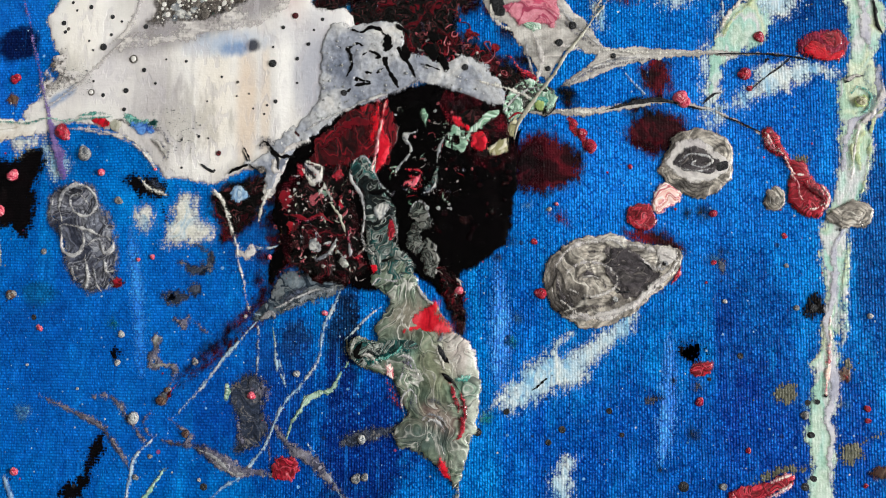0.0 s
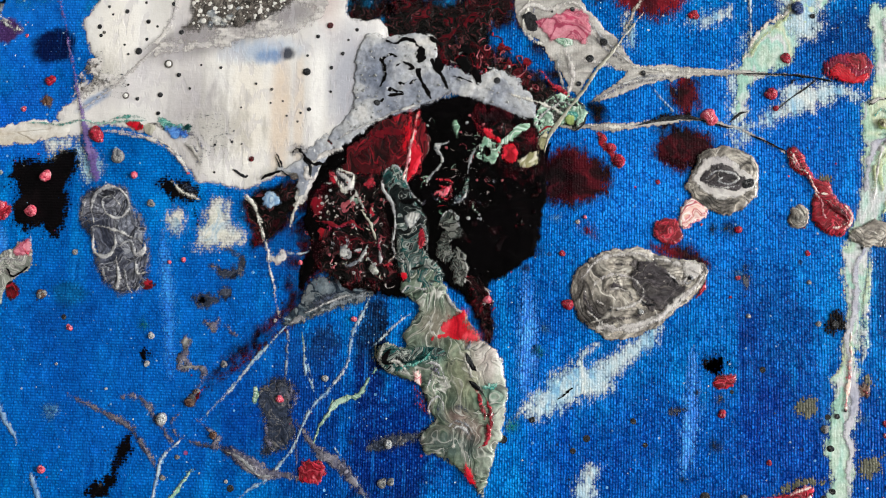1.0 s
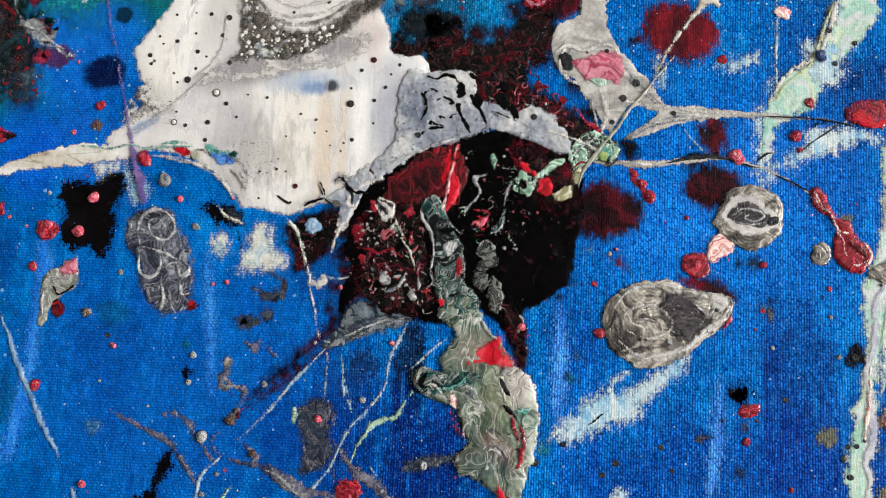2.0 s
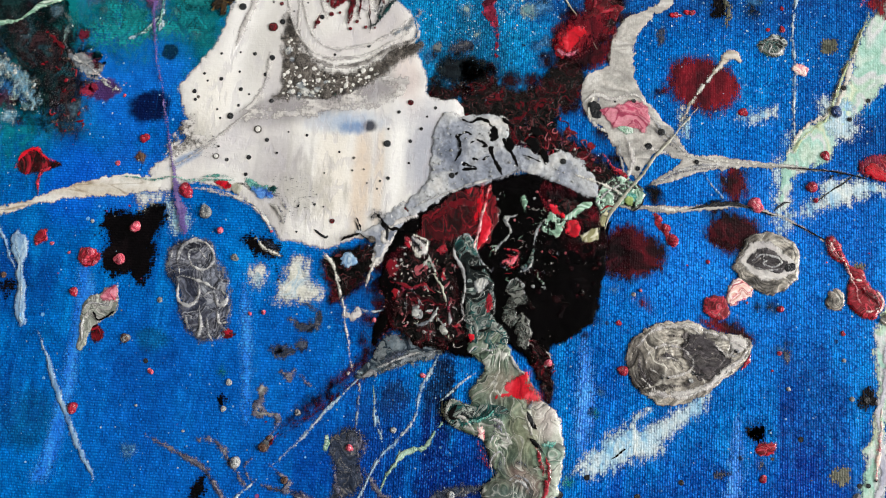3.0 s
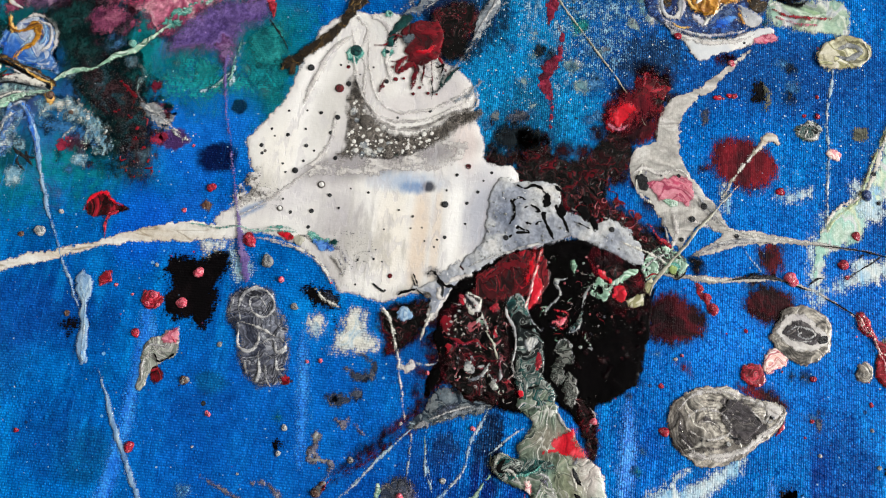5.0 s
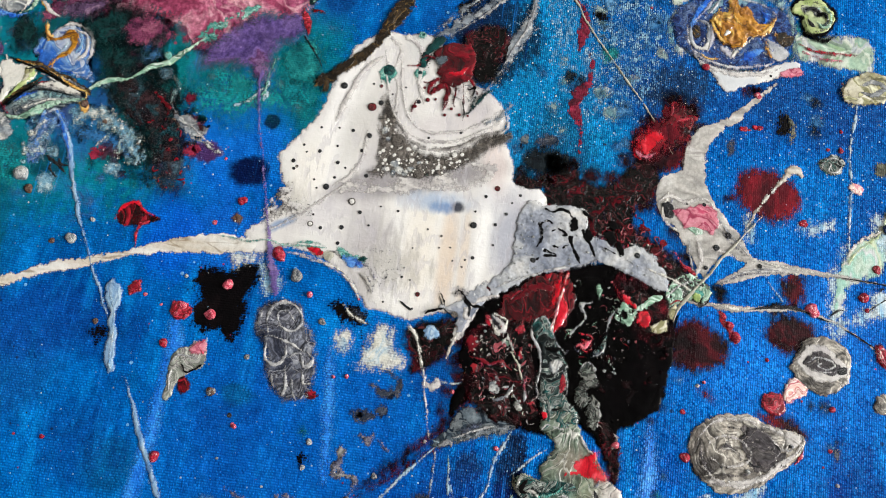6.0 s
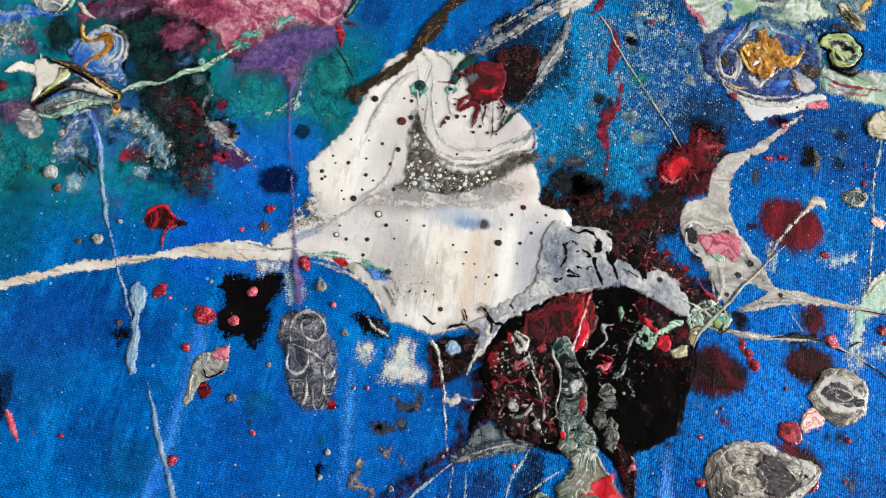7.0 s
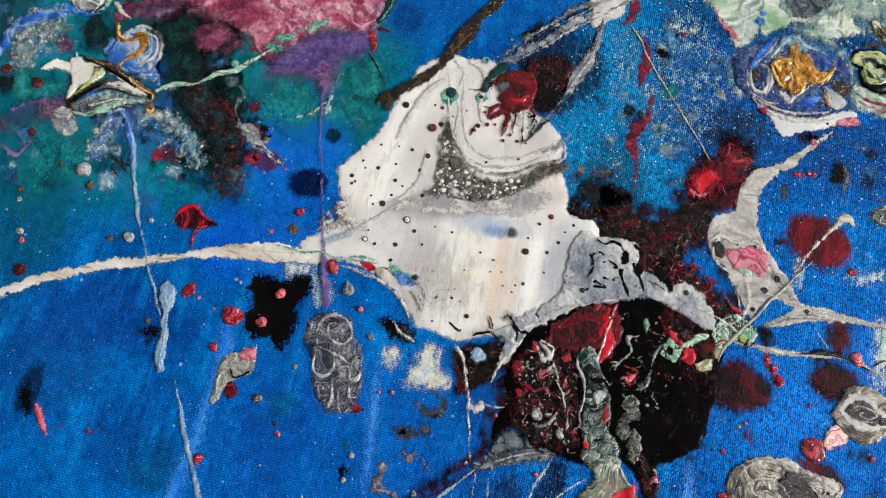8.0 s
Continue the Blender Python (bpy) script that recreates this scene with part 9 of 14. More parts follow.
pool("paint_pool", SHARD, [(-10.92, 1.16), (-10.72, 1.36), (-10.39, 1.54), (-10.24, 1.34), (-10.24, 1.05), (-10.52, 0.78), (-10.74, 0.54), (-10.82, 0.23), (-10.97, 0.24), (-10.99, 0.73)], thick=0.035, rag=0.015, h=0.018, edge=0.08, label='grey, sage and pale marbled paint')
pool("paint_pool", PINKM, [(-10.64, 1.3), (-10.53, 1.45), (-10.33, 1.57), (-10.25, 1.36), (-10.37, 1.24), (-10.54, 1.23)], thick=0.02, lift=0.035, rag=0.005, h=0.015, label='pink patch of marbled paint')
strand("paint_line", PINK, [(-10.37, 1.4, 0.061), (-10.27, 1.24, 0.061)], lift=0.04, label='small pink and white marbled drop')
strand("paint_line", GLINE, [(-10.91, 1.0, 0.049), (-10.79, 1.15, 0.049), (-10.53, 1.15, 0.049), (-10.33, 1.1, 0.037)], lift=0.045, label='pale grey line of paint')
strand("paint_line", GLINE, [(-10.86, 0.36, 0.048), (-10.89, 0.66, 0.061), (-10.87, 0.86, 0.049)], lift=0.045, label='pale grey line of paint')
strand("paint_line", CRACK, [(-10.24, 1.05, 0.049), (-10.38, 0.91, 0.061), (-10.57, 0.82, 0.049), (-10.69, 0.96, 0.037)], lift=0.045, label='black crack')
strand("paint_line", THREAD, [(-10.29, 1.42, 0.037), (-10.28, 1.67, 0.025)], lift=0.01, label='thin pale thread of paint')
pool("paint_pool", DKRED, [(-10.73, 0.51), (-10.7, 0.71), (-10.49, 0.67), (-10.45, 0.45), (-10.6, 0.35)], thick=0.02, lift=0.005, rag=0.02, h=0.018, label='glossy dark red paint')
strand("paint_dash", PINK, [(-14.57, -0.63, 0.156), (-14.41, -0.83, 0.143), (-14.17, -1.18, 0.178)], thick=0.05, rag=0.008, label='small pink and white marbled drop')
pool("paint_pool", GREYD, [(-9.34, 2.39), (-9.03, 2.63), (-8.5, 2.62), (-8.28, 2.36), (-8.05, 1.92), (-7.89, 1.38), (-7.86, 0.93), (-8.03, 0.61), (-8.37, 0.52), (-8.66, 0.71), (-8.84, 0.95), (-9.03, 1.49), (-9.31, 1.93)], thick=0.03, rag=0.04, rag_size=0.2, h=0.02, ripple=0.5, ripple_size=0.2, label='dark grey marbled drip')
strand("paint_swirl", GLINE, [(-8.99, 1.9, 0.067), (-9.07, 2.31, 0.079), (-8.85, 2.58, 0.09), (-8.49, 2.54, 0.079), (-8.32, 2.29, 0.067), (-8.44, 2.01, 0.067), (-8.74, 2.08, 0.056), (-8.86, 2.34, 0.045), (-8.69, 2.42, 0.045), (-8.48, 2.23, 0.045)], lift=0.03, thick=0.03, rag=0.008, label='pale grey line of paint')
strand("paint_swirl", GLINE, [(-9.03, 1.82, 0.056), (-8.91, 1.84, 0.056), (-8.54, 1.75, 0.067), (-8.17, 1.6, 0.067)], lift=0.03, thick=0.03, rag=0.008, label='pale grey line of paint')
strand("paint_swirl", GLINE, [(-8.98, 1.68, 0.067), (-8.96, 1.38, 0.078), (-8.75, 1.25, 0.067), (-8.55, 1.42, 0.067), (-8.56, 1.68, 0.067)], lift=0.03, thick=0.03, rag=0.008, label='pale grey line of paint')
strand("paint_swirl", GLINE, [(-8.47, 1.42, 0.067), (-8.24, 1.55, 0.089), (-8.11, 1.32, 0.077), (-7.98, 1.34, 0.1), (-7.92, 1.47, 0.066), (-8.08, 1.62, 0.067)], lift=0.03, thick=0.03, rag=0.008, label='pale grey line of paint')
strand("paint_swirl", GLINE, [(-8.49, 1.25, 0.056), (-8.41, 0.84, 0.066), (-8.48, 0.6, 0.055)], lift=0.03, thick=0.03, rag=0.008, label='pale grey line of paint')
strand("paint_swirl", GLINE, [(-8.12, 1.22, 0.066), (-8.05, 0.95, 0.077), (-7.88, 0.97, 0.044)], lift=0.03, thick=0.03, rag=0.008, label='pale grey line of paint')
strand("paint_swirl", GLINE, [(-8.34, 1.06, 0.044), (-8.24, 0.73, 0.055), (-8.14, 0.57, 0.044)], lift=0.03, thick=0.03, rag=0.008, label='pale grey line of paint')
strand("paint_swirl", GLINE, [(-9.21, 2.37, 0.045), (-9.23, 2.04, 0.056), (-9.07, 1.9, 0.045)], lift=0.03, thick=0.03, rag=0.008, label='pale grey line of paint')
strand("paint_swirl", GLINE, [(-8.78, 1.05, 0.056), (-8.65, 0.79, 0.055)], lift=0.03, thick=0.03, rag=0.008, label='pale grey line of paint')
pool("paint_stain", DKRED, [(-8.04, 0.73), (-7.87, 0.82), (-7.7, 0.74), (-7.86, 0.63)], rag=0.05, rag_size=0.12, h=0.015, thick=0.006, edge=0.02, ripple=0.0, label='glossy dark red paint')
strand("paint_line", DRIPW, [(-7.49, 2.75, 0.078), (-7.36, 2.59, 0.067), (-7.16, 2.48, 0.066), (-6.97, 2.41, 0.133)], thick=0.03, lift=0.008, label='off-white drip of paint')
strand("paint_line", DKGREY, [(-7.32, 2.68, 0.089), (-7.11, 2.59, 0.177), (-6.99, 2.52, 0.088)], thick=0.012, lift=0.006, rag=0.03, label='dark grey blot of thin paint')
drops(FLECKG, [(-8.62, 3.22, 0.158), (-7.89, 2.3, 0.089), (-9.35, 1.32, 0.067)], height=0.25, label='small grey fleck of paint')
pool("paint_pool", LBLUE, [(-5.68, 2.43), (-5.55, 2.56), (-5.35, 2.47), (-5.32, 2.34), (-5.49, 2.26), (-5.63, 2.3)], thick=0.015, lift=0.015, rag=0.02, h=0.015, label='pale blue dab on black paint')
strand("paint_drip", DRIPW, [(-6.05, 2.54, 0.131), (-5.85, 2.32, 0.087), (-5.71, 1.97, 0.076), (-5.61, 1.7, 0.065), (-5.52, 1.47, 0.065), (-5.46, 1.15, 0.038), (-5.36, 0.7, 0.032), (-5.24, 0.16, 0.032)], thick=0.03, lift=0.02, rag=0.012, label='off-white drip of paint')
strand("paint_drip", DRIPW, [(-4.9, 2.68, 0.152), (-4.96, 2.45, 0.108), (-5.06, 2.13, 0.076), (-5.11, 1.89, 0.032)], thick=0.02, lift=0.02, rag=0.02, label='off-white drip of paint')
pool("paint_smear", GREYL, [(-5.53, 1.38), (-5.3, 1.47), (-5.16, 1.36), (-5.29, 1.19), (-5.48, 1.22)], thick=0.012, rag=0.06, h=0.015, holes=0.1, label='pale grey swirl of paint')
strand("paint_thread", THREAD, [(-5.13, 1.4, 0.043), (-4.86, 1.4, 0.032), (-4.64, 1.47, 0.043)], lift=0.005, label='thin pale thread of paint')

# grey wrinkled pebbles and red blobs
pool("paint_pool", PEBBLE, [(0.2, 0.66), (0.25, 1.08), (0.56, 1.43), (0.96, 1.6), (1.38, 1.61), (1.67, 1.49), (2.05, 1.47), (2.46, 1.42), (2.62, 1.23), (2.55, 0.97), (2.25, 0.67), (1.86, 0.33), (1.46, 0.08), (1.05, 0.0), (0.66, 0.08), (0.32, 0.31)], thick=0.05, edge=0.12, lift=0.008, rag=0.012, h=0.02, ripple=0.3, ripple_size=0.25, label='grey and cream finely wrinkled paint')
pool("paint_pool", PEBBLED, [(1.24, 1.39), (1.55, 1.34), (2.04, 1.09), (2.22, 1.01), (2.19, 0.79), (1.94, 0.54), (1.64, 0.47), (1.4, 0.58), (1.55, 0.78), (1.4, 1.09)], thick=0.012, lift=0.056, rag=0.04, rag_size=0.15, h=0.018, edge=0.05, label='dark charcoal centre in grey marbled paint')
strand("paint_swirl", GREYL, [(1.41, 1.54, 0.08), (1.65, 1.34, 0.1), (1.95, 1.14, 0.099), (2.14, 1.04, 0.079), (2.26, 1.17, 0.059)], lift=0.055, thick=0.02, label='pale grey swirl of paint')
pool("paint_pool", GREYL, [(2.15, 1.39), (2.42, 1.39), (2.51, 1.24), (2.41, 1.09), (2.22, 1.11)], lift=0.055, thick=0.02, rag=0.01, h=0.015, label='pale grey swirl of paint')
drops(INK, [(2.29, 1.12, 0.044), (0.88, 0.49, 0.025), (1.0, 0.5, 0.025)], height=0.3, lift=0.072, label='small dark fleck of paint')
strand("paint_swirl", GREYL, [(0.61, 0.18, 0.12), (1.05, 0.18, 0.179), (1.5, 0.28, 0.158), (1.89, 0.54, 0.099), (2.29, 0.89, 0.079), (2.53, 1.14, 0.059)], lift=0.05, thick=0.02, rag=0.02, label='pale grey swirl of paint')
drops(PEARL, [(1.43, 0.48, 0.06), (1.47, 0.64, 0.04), (1.3, 0.93, 0.03)], height=0.3, lift=0.07, label='small off-white drop of paint')
pool("paint_pool", ROSE, [(2.41, 0.79), (2.51, 0.99), (2.59, 1.09), (2.57, 0.89), (2.45, 0.77)], thick=0.02, lift=0.005, rag=0.015, h=0.015, label='red and pink marbled paint')
pool("paint_pool", PEBBLE, [(2.27, 2.89), (2.41, 3.26), (2.71, 3.48), (3.11, 3.47), (3.41, 3.3), (3.51, 2.9), (3.43, 2.57), (3.09, 2.33), (2.74, 2.3), (2.45, 2.45), (2.27, 2.68)], thick=0.05, edge=0.1, lift=0.008, rag=0.012, h=0.02, label='grey and cream finely wrinkled paint')
pool("paint_pool", GREYL, [(2.36, 2.91), (2.48, 3.19), (2.81, 3.31), (3.17, 3.19), (3.44, 2.95), (3.34, 2.7), (2.99, 2.58), (2.6, 2.62)], thick=0.012, lift=0.054, rag=0.015, h=0.018, label='pale grey swirl of paint')
pool("paint_pool", PEBBLED, [(2.48, 2.96), (2.71, 3.19), (3.05, 3.13), (3.29, 2.9), (3.16, 2.75), (2.85, 2.75), (2.61, 2.8)], thick=0.012, lift=0.066, rag=0.015, h=0.018, label='dark charcoal centre in grey marbled paint')
strand("paint_swirl", GLINE, [(2.56, 2.93, 0.04), (2.74, 3.07, 0.04), (3.0, 3.04, 0.05), (3.13, 2.94, 0.04), (2.99, 2.84, 0.04), (2.77, 2.88, 0.04), (2.85, 2.96, 0.03)], lift=0.078, thick=0.02, label='pale grey line of paint')
strand("paint_swirl", GLINE, [(2.64, 2.8, 0.03), (2.9, 2.77, 0.04), (3.16, 2.82, 0.03)], lift=0.078, thick=0.02, label='pale grey line of paint')
pool("paint_pool", INK, [(3.17, 2.9), (3.39, 2.95), (3.4, 2.82), (3.24, 2.75)], thick=0.008, lift=0.074, rag=0.015, h=0.015, label='small dark fleck of paint')
pool("paint_pool", ROSE, [(1.68, 1.87), (1.68, 2.1), (1.86, 2.2), (2.11, 2.16), (2.18, 1.94), (2.11, 1.77), (1.95, 1.69), (1.78, 1.74)], thick=0.06, edge=0.1, rag=0.01, h=0.018, label='red and pink marbled paint')
pool("paint_pool", PINKW, [(2.1, 2.28), (2.2, 2.48), (2.42, 2.54), (2.59, 2.4), (2.59, 2.21), (2.35, 2.11), (2.21, 2.01), (2.13, 2.1)], thick=0.05, edge=0.08, rag=0.01, h=0.018, label='pink and cream marbled paint')
pool("paint_pool", ROSE, [(3.97, 3.4), (4.11, 3.55), (4.28, 3.43), (4.37, 3.17), (4.48, 2.99), (4.73, 2.94), (4.8, 2.76), (4.87, 2.58), (5.15, 2.4), (5.12, 2.16), (4.91, 1.92), (4.62, 1.99), (4.44, 2.21), (4.4, 2.54), (4.47, 2.77), (4.29, 2.99), (4.06, 3.17)], thick=0.06, edge=0.1, rag=0.012, h=0.02, label='red and pink marbled paint')
strand("paint_swirl", PINKW, [(4.05, 3.35, 0.059), (4.17, 3.17, 0.079), (4.31, 3.07, 0.059), (4.51, 2.74, 0.078), (4.73, 2.68, 0.078)], lift=0.058, rag=0.01, label='pink and cream marbled paint')
strand("paint_swirl", PINKW, [(4.96, 2.53, 0.049), (5.1, 2.28, 0.048), (4.99, 2.03, 0.048)], lift=0.055, rag=0.01, label='pink and cream marbled paint')
pool("paint_stain", OLIVE, [(4.5, 3.04), (4.74, 3.06), (4.83, 2.98), (4.73, 2.86), (4.57, 2.87)], rag=0.015, rag_size=0.12, h=0.015, thick=0.006, edge=0.02, ripple=0.0, label='olive grey blot of thin paint')
pool("paint_pool", PEBBLE, [(3.99, 2.24), (4.06, 2.44), (4.25, 2.49), (4.39, 2.37), (4.36, 2.14), (4.19, 2.03), (4.04, 2.09)], thick=0.04, edge=0.08, rag=0.01, h=0.018, label='grey and cream finely wrinkled paint')
pool("paint_pool", PEBBLE, [(5.02, 1.9), (5.33, 2.14), (5.66, 2.22), (5.84, 2.0), (5.69, 1.76), (5.33, 1.75)], thick=0.035, edge=0.08, lift=0.03, rag=0.012, h=0.018, label='grey and cream finely wrinkled paint')
drops(INK, [(5.27, 1.72, 0.029)], height=0.3, lift=0.04, label='small dark fleck of paint')
pool("paint_pool", RASP, [(4.63, 4.97), (4.8, 5.21), (5.14, 5.32), (5.42, 5.23), (5.49, 5.0), (5.39, 4.76), (5.04, 4.69), (4.79, 4.77)], thick=0.03, rag=0.03, h=0.02, ripple=0.4, label='raspberry red drip of paint')
pool("paint_pool", RED, [(4.74, 4.97), (4.94, 5.1), (5.11, 5.01), (5.22, 4.86), (5.39, 4.9), (5.31, 4.74), (5.03, 4.73), (4.82, 4.81)], thick=0.02, lift=0.03, rag=0.03, h=0.018, label='glossy bright red paint')
pool("paint_pool", ROSE, [(5.06, 5.17), (5.23, 5.27), (5.4, 5.19), (5.38, 5.0), (5.18, 4.97)], thick=0.02, lift=0.032, rag=0.015, h=0.018, label='red and pink marbled paint')
drops(PINKDROP, [(2.64, 4.08, 0.172)], height=0.26, label='small pink and white marbled drop')
drops(ROSEDROP, [(4.0, 5.19, 0.111), (3.74, 4.52, 0.131), (3.82, 4.25, 0.06), (1.02, 3.25, 0.133), (0.87, 3.49, 0.103), (0.72, 3.67, 0.082)], height=0.26, lift=0.005, label='red and pink marbled paint')
strand("paint_splash", ROSE, [(0.62, 3.76, 0.144), (0.77, 3.53, 0.185), (0.97, 3.25, 0.164), (1.07, 3.13, 0.102)], thick=0.02, rag=0.03, label='red and pink marbled paint')
drops(ROSEDROP, [(0.01, 1.51, 0.066), (0.13, 0.58, 0.121), (3.14, 1.14, 0.054), (1.72, 2.86, 0.051), (4.35, 1.61, 0.058), (3.15, 2.01, 0.079), (3.01, 0.79, 0.029), (3.66, -2.09, 0.057), (2.86, -1.28, 0.086), (5.63, -1.34, 0.065), (5.63, -1.54, 0.056), (5.56, -2.62, 0.046), (2.5, 2.09, 0.03), (-2.82, 1.02, 0.042)], height=0.26, label='red and pink marbled paint')
drops(PINKDROP, [(0.41, 2.19, 0.041), (-10.08, 2.79, 0.114), (-10.28, 2.09, 0.091), (-9.33, -0.15, 0.055), (-3.81, 0.19, 0.063), (-5.15, -1.33, 0.084), (-1.34, 0.62, 0.092), (-4.88, 1.22, 0.053), (-7.16, 1.22, 0.055), (-7.44, 1.17, 0.044), (-7.18, 2.9, 0.033), (-8.26, 2.85, 0.079), (-9.7, -2.83, 0.087), (-8.98, 3.53, 0.046)], height=0.45, lift=0.008, label='small pink and white marbled drop')
pool("paint_pool", ROSE, [(2.72, -0.73), (2.81, -0.61), (3.06, -0.58), (3.12, -0.73), (2.98, -0.84), (2.77, -0.82)], thick=0.03, rag=0.02, h=0.015, label='red and pink marbled paint')
pool("paint_pool", BROWNDROP, [(5.14, -0.74), (5.26, -0.64), (5.38, -0.72), (5.34, -0.87), (5.18, -0.89)], thick=0.02, rag=0.02, h=0.015, label='small brown fleck of paint')
strand("paint_line", ROSE, [(5.22, -0.76, 0.047), (5.32, -0.82, 0.047)], lift=0.02, label='red and pink marbled paint')
pool("paint_stain", STAINRED, [(0.31, 2.05), (0.56, 2.02), (0.64, 1.85), (0.41, 1.88)], rag=0.025, rag_size=0.12, h=0.015, thick=0.006, edge=0.02, ripple=0.0, label='worn dark red stain over the weave')
pool("paint_stain", DKGREY, [(3.21, 1.19), (3.35, 1.17), (3.38, 0.99), (3.25, 0.89)], rag=0.03, rag_size=0.12, h=0.015, thick=0.006, edge=0.02, ripple=0.0, label='dark grey blot of thin paint')
drops(PEARL, [(3.32, 0.46, 0.049), (0.28, 2.1, 0.051), (-7.4, -1.79, 0.128), (-7.76, -0.77, 0.065), (-7.71, -0.24, 0.076), (-8.53, -1.27, 0.033), (-9.56, -0.84, 0.033), (-3.08, -2.07, 0.092), (-6.09, -2.88, 0.042), (-4.31, -0.92, 0.073), (5.73, 0.23, 0.057), (-1.94, 2.13, 0.042), (-5.31, 0.12, 0.043)], height=0.35, label='small off-white drop of paint')
drops(FLECKG, [(4.37, 1.09, 0.048), (4.52, 0.36, 0.057), (4.61, -1.47, 0.085), (-6.72, -1.25, 0.043), (-6.25, -0.73, 0.075), (-7.31, -2.87, 0.063), (-7.05, -2.48, 0.053), (-3.17, -2.77, 0.101), (-3.01, -2.74, 0.081), (3.23, -2.71, 0.075), (-9.97, 0.49, 0.112)], height=0.25, label='small grey fleck of paint')
drops(INK, [(1.32, -1.47, 0.059), (0.26, -2.04, 0.059), (0.5, -1.81, 0.069), (-0.49, -1.53, 0.05), (3.03, -0.89, 0.038), (4.69, -1.8, 0.075), (4.66, -1.26, 0.056), (1.53, -1.88, 0.048), (3.56, -0.48, 0.058), (-8.51, -3.06, 0.043), (-6.0, -3.0, 0.073), (-0.99, -1.89, 0.08), (2.57, -2.73, 0.095), (-9.48, 0.06, 0.056)], height=0.2, label='small dark fleck of paint')

# pale strip and shapes on the right
pool("paint_pool", PALE, [(5.5, 6.09), (5.98, 6.07), (6.21, 5.39), (6.0, 4.78), (6.07, 4.27), (6.12, 3.95), (5.86, 3.65), (5.89, 3.17), (5.73, 2.48), (5.46, 1.77), (5.4, 1.39), (5.34, 0.8), (5.24, 0.22), (5.15, -0.55), (5.19, -1.12), (5.09, -1.69), (5.05, -2.35), (5.02, -3.1), (4.61, -3.12), (4.67, -2.27), (4.6, -1.72), (4.76, -1.13), (4.74, -0.56), (4.94, 0.02), (4.97, 0.8), (4.93, 1.59), (5.19, 2.28), (5.26, 2.88), (5.33, 3.48), (5.3, 4.19), (5.51, 4.9)], thick=0.011, edge=0.1, rag=0.04, rag_size=0.15, h=0.025, ripple=0.4, ripple_size=0.3, label='pale green, white and lilac marbled strip')
strand("paint_swirl", GREYL, [(6.03, 4.48, 0.078), (6.05, 4.07, 0.097), (5.85, 3.72, 0.097), (5.65, 3.53, 0.097), (5.57, 3.18, 0.078), (5.48, 2.58, 0.077)], lift=0.025, rag=0.02, label='pale grey swirl of paint')
strand("paint_swirl", PINKW, [(5.08, 0.22, 0.057), (5.01, -0.55, 0.076), (4.95, -1.13, 0.056)], lift=0.022, rag=0.015, label='lilac and white streak of paint')
drops(LIME, [(5.69, 3.98, 0.108)], height=0.3, lift=0.035, label='olive and lime ringed paint')
strand("paint_swirl", LILACW, [(5.31, 1.69, 0.135), (5.15, 1.32, 0.134), (5.17, 0.93, 0.115), (5.11, 0.49, 0.133), (5.01, 0.06, 0.114), (5.04, -0.37, 0.132), (5.11, -0.84, 0.15), (5.07, -1.18, 0.113), (4.96, -1.52, 0.112), (5.03, -1.86, 0.13), (4.99, -2.64, 0.111)], thick=0.005, lift=0.022, rag=0.03, label='lilac and white streak of paint')
strand("paint_swirl", LILACW, [(5.73, 5.92, 0.159), (5.81, 5.4, 0.178), (5.89, 4.89, 0.138)], thick=0.005, lift=0.022, rag=0.03, label='lilac and white streak of paint')
strand("paint_rim", YGREEN, [(6.12, 3.87, 0.039), (5.89, 3.62, 0.029), (5.77, 2.77, 0.039), (5.53, 1.98, 0.029)], lift=0.02, rag=0.04, label='yellow-green rim of paint')
drops(INK, [(4.8, 0.36, 0.067), (4.81, -1.24, 0.047), (4.71, -1.8, 0.047), (4.95, -1.13, 0.033)], height=0.15, lift=0.03, label='small dark fleck of paint')
strand("paint_swirl", AQUA, [(5.53, 4.13, 0.059), (5.68, 4.23, 0.059), (5.86, 4.08, 0.059), (5.8, 3.83, 0.059), (5.61, 3.78, 0.049)], lift=0.025, label='teal and aqua ringed paint')
strand("paint_swirl", INK, [(5.44, 4.31, 0.079), (5.59, 4.41, 0.079), (5.78, 4.43, 0.059)], lift=0.022, rag=0.02, label='small dark fleck of paint')
strand("paint_line", INK, [(5.97, 5.81, 0.079), (6.0, 5.4, 0.049), (6.11, 5.19, 0.049)], lift=0.025, rag=0.02, label='small dark fleck of paint')
pool("paint_pool", PALE, [(5.26, 8.63), (4.9, 8.14), (4.68, 7.6), (4.48, 6.94), (4.13, 6.15), (3.57, 5.79), (3.25, 5.26), (3.12, 4.69), (3.08, 4.08), (3.31, 4.04), (3.4, 4.54), (3.67, 4.86), (4.07, 5.08), (4.36, 5.67), (5.25, 6.94)], thick=0.009, rag=0.05, rag_size=0.15, h=0.025, label='pale green, white and lilac marbled strip')
strand("paint_rim", ARM, [(4.72, 7.86, 0.075), (4.52, 7.2, 0.074), (4.33, 6.48, 0.098), (4.07, 6.08, 0.098), (3.54, 5.72, 0.073), (3.25, 5.2, 0.06)], lift=0.02, rag=0.03, label='tan rim of the pale paint', thick=0.012)
drops(NAVYW, [(4.21, 6.13, 0.134)], height=0.3, lift=0.025, label='dark blue paint laced with white')
drops(INK, [(4.36, 6.64, 0.062), (4.48, 5.98, 0.049), (4.85, 6.4, 0.049)], height=0.3, lift=0.025, label='small dark fleck of paint')
